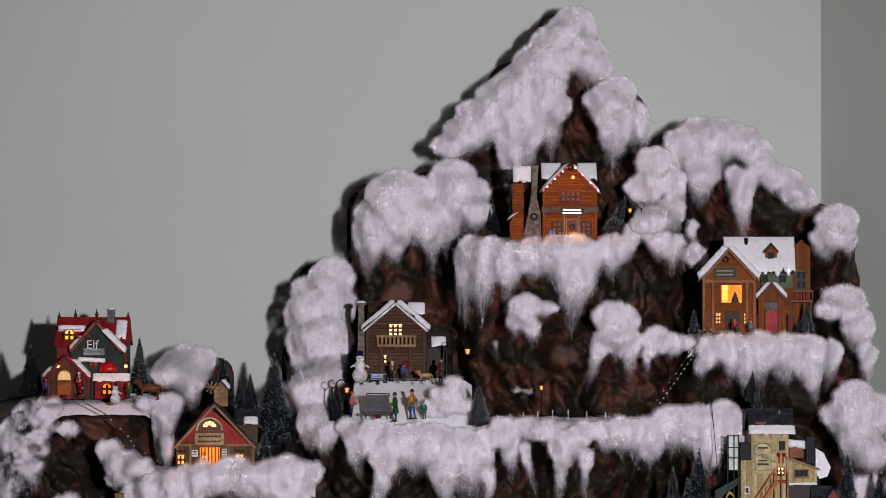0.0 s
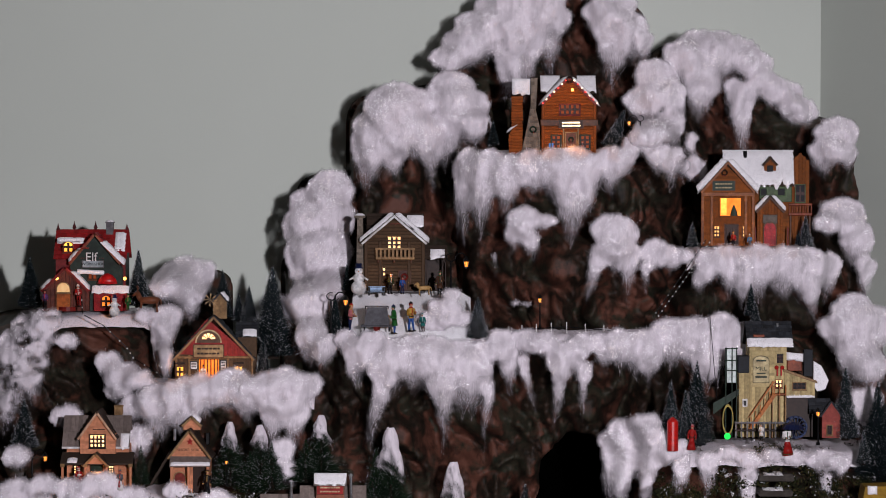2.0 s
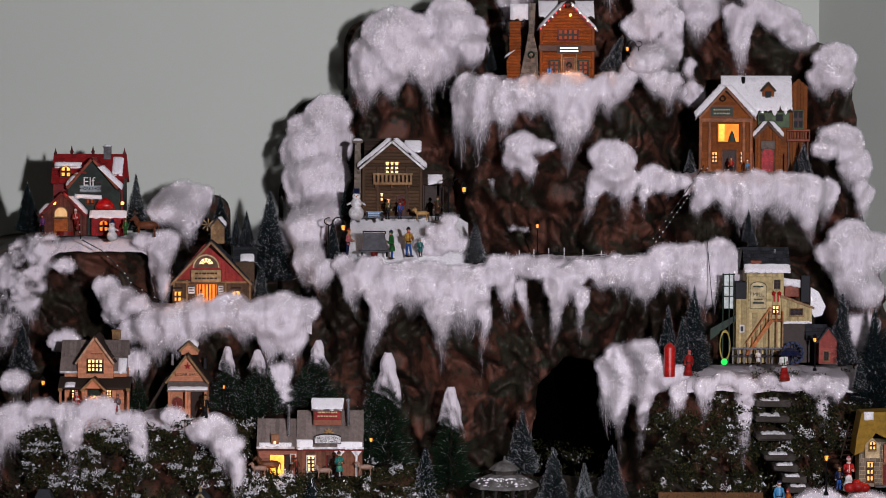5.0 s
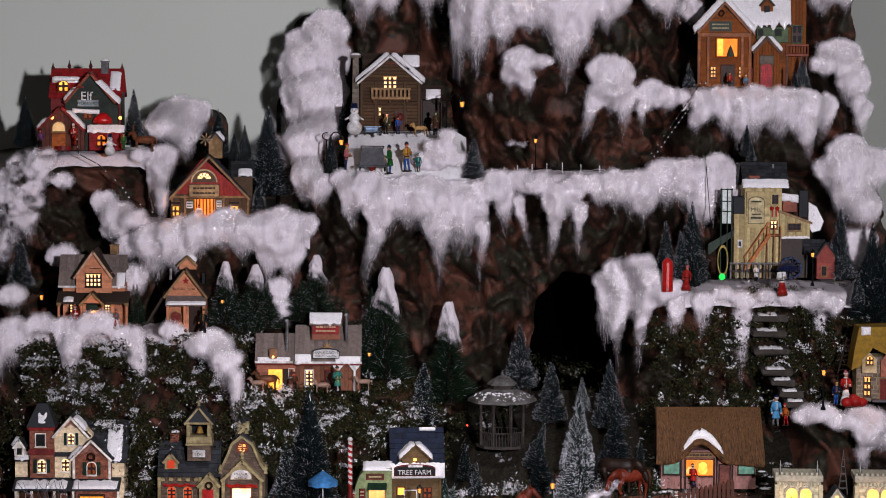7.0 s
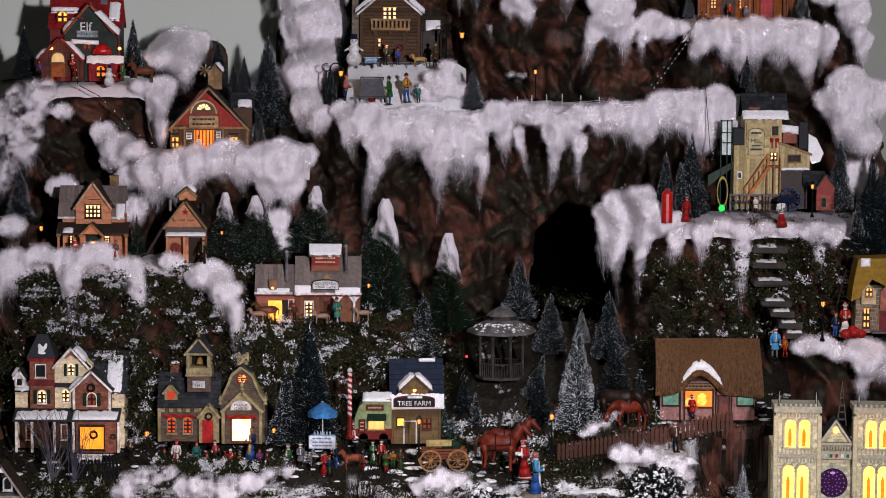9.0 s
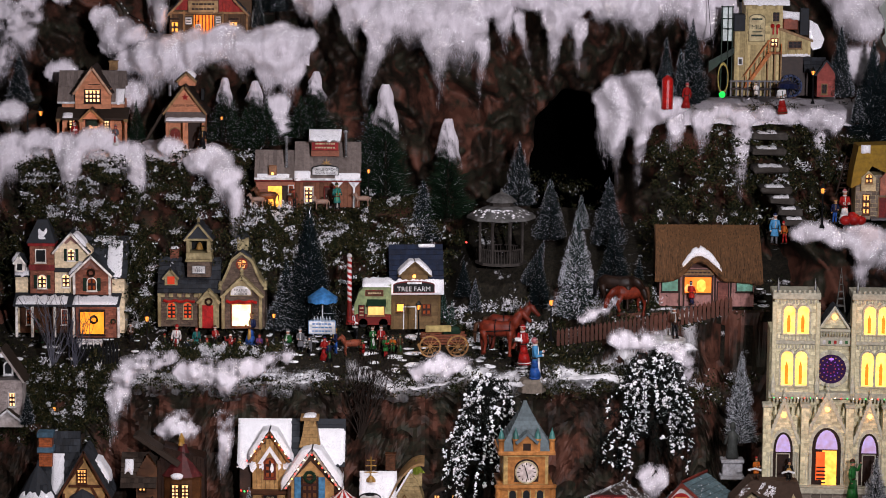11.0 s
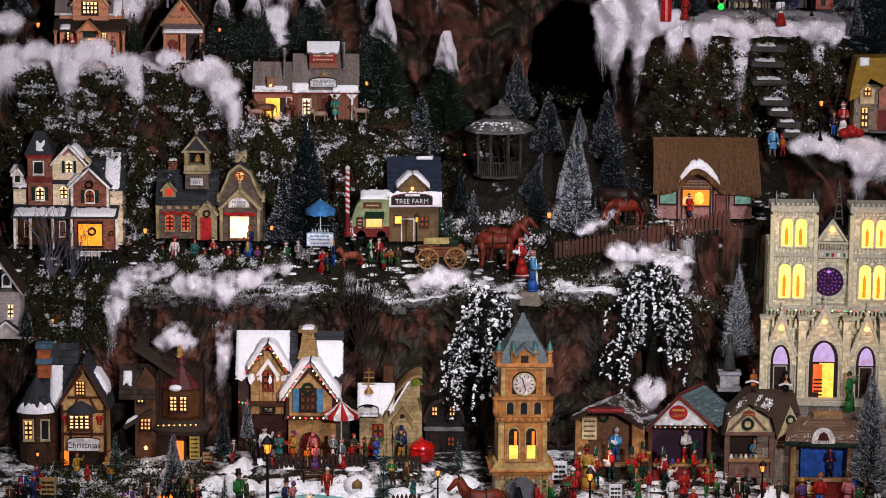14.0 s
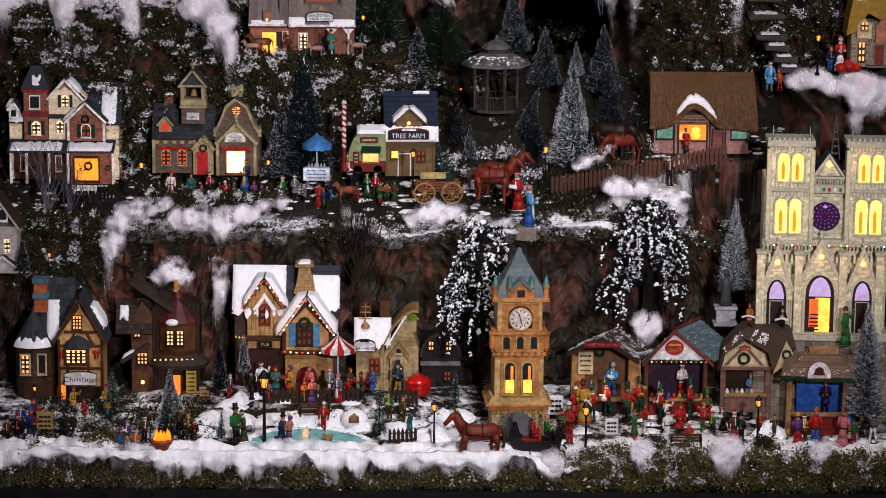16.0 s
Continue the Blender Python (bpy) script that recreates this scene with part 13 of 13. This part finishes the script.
def light_string(label, pts, n, r=0.0016, wire=0.0011, bulb=None, posts=0.0):
    """A dark cord with small pale lights along it."""
    root = thing("light_string", label, "light string", "light strings")
    m = Mesh().path(pts, wire, 5)
    part("cord", m, BLACK, root)
    seg = [(Vector(a), Vector(b)) for a, b in zip(pts, pts[1:])]
    for k in range(n):
        t = (k + 0.5) / n * len(seg)
        a, b = seg[min(int(t), len(seg) - 1)]
        p = a + (b - a) * (t - int(t))
        if posts:
            part("post", Mesh().box(p[0] - 0.001, p[0] + 0.001, p[1] - 0.001, p[1] + 0.001, p[2] - posts * 0.6, p[2] + posts * 0.5), WHITE, root)
        else:
            part("bulb", Mesh().ball(p[0], p[1] - 0.002, p[2], r, 5, 4), bulb or WHITE, root)


light_string("white posts and cord along the snowy shelf", [(0.0984, 5.8, 1.6438), (0.1711, 5.8, 1.652), (0.2531, 5.8, 1.6579), (0.3562, 5.8, 1.6497)], 8, posts=0.02)
light_string("dark cord with white lights down to the workshop crag", [(-0.7553, 5.86, 1.7171), (-0.7516, 5.85, 1.6797), (-0.7067, 5.84, 1.6567), (-0.6595, 5.84, 1.6118), (-0.6431, 5.83, 1.589), (-0.5788, 5.8, 1.5536)], 12)
light_string("sloping cableway cord with white lights below the lodge", [(0.5616, 5.84, 1.836), (0.5135, 5.83, 1.7656), (0.448, 5.82, 1.6743)], 18, 0.0018)
light_string("sloping cableway cord with white lights below the lodge", [(0.5521, 5.84, 1.8384), (0.5041, 5.83, 1.768), (0.4397, 5.82, 1.6767)], 10, 0.0014)
solid("mill_cable", Mesh().tube((0.5504, 5.76, 1.7103), (0.5585, 5.66, 1.518), 0.0007, None, 5), BLACK, "thin black cable hanging beside the mill", "cable")


# stone steps up to the mill
DARK_STONE = paint((0.11, 0.1, 0.09), 0.85, 0.6, 60)


def stone_steps():
    root = thing("stone_stairs", "rough grey stone steps climbing the mossy bank to the mill", "stairs")
    q = random.Random(3)
    for x, y, z, w in ((0.6712, 5.6, 1.3729, 0.070142), (0.6686, 5.585, 1.3437, 0.069891), (0.6717, 5.57, 1.3091, 0.072016), (0.6817, 5.555, 1.2701, 0.062788), (0.6913, 5.54, 1.2505, 0.051483), (0.7066, 5.525, 1.23, 0.049067), (0.715, 5.51, 1.2118, 0.048978)):
        m = Mesh(0.003)
        m.box(-w / 2, w / 2, -0.012, 0.05, -0.013, 0, 0, 0.003)
        m.v = [(a + q.uniform(-0.0015, 0.0015), b + q.uniform(-0.003, 0.003), c + q.uniform(-0.001, 0.001)) for a, b, c in m.v]
        s = part("step", m, DARK_STONE, root)
        s.location = (x, y, z)
        sn, v = Mesh(), []
        for j in range(7):
            for i in range(22):
                px = -w * 0.36 + w * (0.6 + 0.2 * nz(z * 70, 3)) * i / 21
                rim = min(1.0, min(i, 21 - i, j, 6 - j) * 0.8)
                v.append((px, -0.012 + 0.036 * j / 6 + 0.004 * nz(px * 90, z * 40), 0.0045 * rim * (0.7 + nz(px * 120 + z * 50, j * 0.7)) - 0.0006))
        sn.add(v, grid_faces(22, 7))
        part("step_snow", sn, GROUNDSNOW, s, smooth=True)


stone_steps()

# hedge before the school and small round bushes
moss("low dark hedge flecked with snow before the school", 5000, [(-0.5571 + k * 0.015414, 5.452, 0.9437, 0.006, 0.012, 0.006) for k in range(17)], 0.0035, 0.45)
for x, y, z in ((0.4263, 5.015, 0.5565), (0.6309, 5.0186, 0.557), (-0.7346, 4.9945, 0.5539)):
    moss("small round frosted bush by the pavement", 900, [(x, y, z + 0.014, 0.008, 0.012, 0.007)], 0.0035, 0.5)
def snow_bank(x, y, z, rx, ry, h, label="white mound of artificial snow on the street"):
    """A low mound with an uneven surface and a ragged rim."""
    m, n, rings, seed = Mesh(), 40, 12, x * 31
    v = [(0, 0, h)]
    for j in range(1, rings + 1):
        q = j / rings
        for i in range(n):
            a = 2 * pi * i / n
            w = 1 + 0.28 * nz(cos(a) * 1.5 + seed, sin(a) * 1.5, 2)
            px, py = rx * q * w * cos(a), ry * q * w * sin(a)
            v.append((px, py, h * (1 - q * q) * (1 + 0.5 * nz(px * 45 + seed, py * 45)) + 0.0045 * nz(px * 120, py * 120, seed) - 0.004 * q * q * q))
    f = [(0, 1 + i, 1 + (i + 1) % n) for i in range(n)]
    f += [(1 + (j - 1) * n + i, 1 + j * n + i, 1 + j * n + (i + 1) % n, 1 + (j - 1) * n + (i + 1) % n) for j in range(1, rings) for i in range(n)]
    m.add(v, f)
    ob = solid("snow_bank", m, GROUNDSNOW, label, "snow mound", "stuff", smooth=True)
    ob.location = (x, y, z)


for x, y, z, rx, ry, h in ((-0.7311, 5.0076, 0.5556, 0.085859, 0.03, 0.022), (-0.3899, 5.1475, 0.5738, 0.072121, 0.035, 0.02), (-0.3468, 5.2318, 0.5847, 0.062424, 0.03, 0.022), (-0.4221, 5.0792, 0.5649, 0.045909, 0.025, 0.014),
                           (-0.1696, 5.1597, 0.5754, 0.072121, 0.022, 0.014), (-0.0608, 5.0991, 0.5675, 0.045909, 0.03, 0.018), (0.0139, 5.0736, 0.5642, 0.056111, 0.035, 0.022), (0.0463, 5.1692, 0.5766, 0.051515, 0.03, 0.018),
                           (-0.4031, 4.9879, 0.553, 0.050909, 0.025, 0.012), (-0.21, 5.148, 0.574, 0.14, 0.034, 0.012), (-0.0174, 4.9761, 0.5515, 0.090909, 0.02, 0.016), (0.3387, 4.9927, 0.5536, 0.070707, 0.022, 0.014),
                           (0.556, 5.0173, 0.5568, 0.045455, 0.022, 0.02), (0.6441, 5.0983, 0.5674, 0.036727, 0.02, 0.026), (0.5003, 5.0425, 0.5601, 0.050505, 0.02, 0.012), (0.7812, 5.0082, 0.5557, 0.070707, 0.02, 0.012), (-0.1252, 5.1114, 0.5691, 0.036946, 0.02, 0.012)):
    snow_bank(x, y, z, rx, ry, h)
# loose heaps of snow about the streets
heap = Mesh()
q = random.Random(8)
for k in range(420):
    x = q.uniform(-0.95, 0.9)
    if q.random() < 0.5:
        y = q.uniform(4.98, 5.22)
        s_ = q.uniform(0.005, 0.016)
        if abs(x + 0.226) < 0.13 and 4.96 < y < 5.12:
            continue
    else:
        y = q.uniform(5.4, 5.6)
        s_ = q.uniform(0.004, 0.01)
    if abs(ground_z(x, y + 0.02) - ground_z(x, y - 0.02)) > 0.03:
        continue
    heap.ball(x, y, ground_z(x, y) - s_ * 0.1, s_, 8, 5, 0, q.uniform(1.2, 2.4), q.uniform(0.8, 1.5), q.uniform(0.25, 0.5))
solid("snow_heaps", heap, GROUNDSNOW, "scattered white snow heaps on the streets", "artificial snow", "stuff", smooth=True)
moss("moss and twigs strewn between the snow on the streets", 2500, [(-0.95 + 0.045 * k, 5.02 + 0.05 * j, ground_z(-0.95 + 0.045 * k, 5.02 + 0.05 * j) + 0.002, 0.018, 0.02, 0.002) for k in range(41) for j in range(4)])
moss("moss and twigs strewn between the snow on the streets", 7000, [(-0.95 + 0.045 * k, 5.45 + 0.05 * j, ground_z(-0.95 + 0.045 * k, 5.45 + 0.05 * j) + 0.002, 0.018, 0.02, 0.003) for k in range(41) for j in range(4)])

def ladder():
    """A dark ladder leaning on the bank beside the yellow cottage."""
    root = thing("ladder", "dark weathered wooden ladder leaning on the mossy bank", "ladder")
    lo, hi, w = Vector((0.7937, 5.5, 1.2608)), Vector((0.8173, 5.53, 1.336)), 0.022222
    root.location = lo
    d = hi - lo
    for k in (0, 1):
        part("rail", Mesh().tube((k * w, 0, 0), (d.x + k * w, d.y, d.z), 0.0018, None, 6), DKBROWN, root)
    for k in range(8):
        q = (k + 0.5) / 8
        part("rung", Mesh().tube((d.x * q, d.y * q, d.z * q), (d.x * q + w, d.y * q, d.z * q), 0.0013, None, 6), DKBROWN, root)


ladder()
sack = Mesh()
for dx, dz, r in ((-0.012, 0.008, 0.011), (0.004, 0.01, 0.013), (0.017, 0.008, 0.01), (0.0, 0.018, 0.008)):
    sack.ball(dx, 0, dz, r, 9, 6, 0, 1.1, 0.9, 0.9)
solid("gift_sack", sack, C_RED, "bulging red gift sack on the snow by the cottage", "sack", smooth=True).location = (0.8134, 5.41, 1.2153)


def monument():
    """A grey stone pedestal with a dark draped statue, behind the market."""
    x, y, z = 0.5732, 5.26, 0.7422
    u = 0.001063
    ped = Mesh(1.0).box(-22, 22, -16, 16, 0, 6).box(-18, 18, -13, 13, 6, 30).box(-21, 21, -15, 15, 30, 36)
    solid("monument_plinth", scaled(ped, u), paint((0.36, 0.36, 0.37)), "square grey stone plinth behind the market stalls", "plinth").location = (x, y, z)
    st = Mesh(1.0).lathe([(11, 0), (12, 4), (9, 26), (10, 40), (8, 48), (3, 52), (5.5, 56), (6, 62), (3, 68)], 10, 0, 0, 0, 1, 0.8)
    st.tube((-9, 0, 42), (-14, -6, 28), 3, 2.5, 6).tube((9, 0, 42), (12, -8, 34), 3, 2.5, 6)
    solid("statue", scaled(st, u), paint((0.07, 0.075, 0.07), 0.4), "dark bronze draped statue on a stone plinth", "statue", smooth=True).location = (x, y, z + 36 * u)


monument()

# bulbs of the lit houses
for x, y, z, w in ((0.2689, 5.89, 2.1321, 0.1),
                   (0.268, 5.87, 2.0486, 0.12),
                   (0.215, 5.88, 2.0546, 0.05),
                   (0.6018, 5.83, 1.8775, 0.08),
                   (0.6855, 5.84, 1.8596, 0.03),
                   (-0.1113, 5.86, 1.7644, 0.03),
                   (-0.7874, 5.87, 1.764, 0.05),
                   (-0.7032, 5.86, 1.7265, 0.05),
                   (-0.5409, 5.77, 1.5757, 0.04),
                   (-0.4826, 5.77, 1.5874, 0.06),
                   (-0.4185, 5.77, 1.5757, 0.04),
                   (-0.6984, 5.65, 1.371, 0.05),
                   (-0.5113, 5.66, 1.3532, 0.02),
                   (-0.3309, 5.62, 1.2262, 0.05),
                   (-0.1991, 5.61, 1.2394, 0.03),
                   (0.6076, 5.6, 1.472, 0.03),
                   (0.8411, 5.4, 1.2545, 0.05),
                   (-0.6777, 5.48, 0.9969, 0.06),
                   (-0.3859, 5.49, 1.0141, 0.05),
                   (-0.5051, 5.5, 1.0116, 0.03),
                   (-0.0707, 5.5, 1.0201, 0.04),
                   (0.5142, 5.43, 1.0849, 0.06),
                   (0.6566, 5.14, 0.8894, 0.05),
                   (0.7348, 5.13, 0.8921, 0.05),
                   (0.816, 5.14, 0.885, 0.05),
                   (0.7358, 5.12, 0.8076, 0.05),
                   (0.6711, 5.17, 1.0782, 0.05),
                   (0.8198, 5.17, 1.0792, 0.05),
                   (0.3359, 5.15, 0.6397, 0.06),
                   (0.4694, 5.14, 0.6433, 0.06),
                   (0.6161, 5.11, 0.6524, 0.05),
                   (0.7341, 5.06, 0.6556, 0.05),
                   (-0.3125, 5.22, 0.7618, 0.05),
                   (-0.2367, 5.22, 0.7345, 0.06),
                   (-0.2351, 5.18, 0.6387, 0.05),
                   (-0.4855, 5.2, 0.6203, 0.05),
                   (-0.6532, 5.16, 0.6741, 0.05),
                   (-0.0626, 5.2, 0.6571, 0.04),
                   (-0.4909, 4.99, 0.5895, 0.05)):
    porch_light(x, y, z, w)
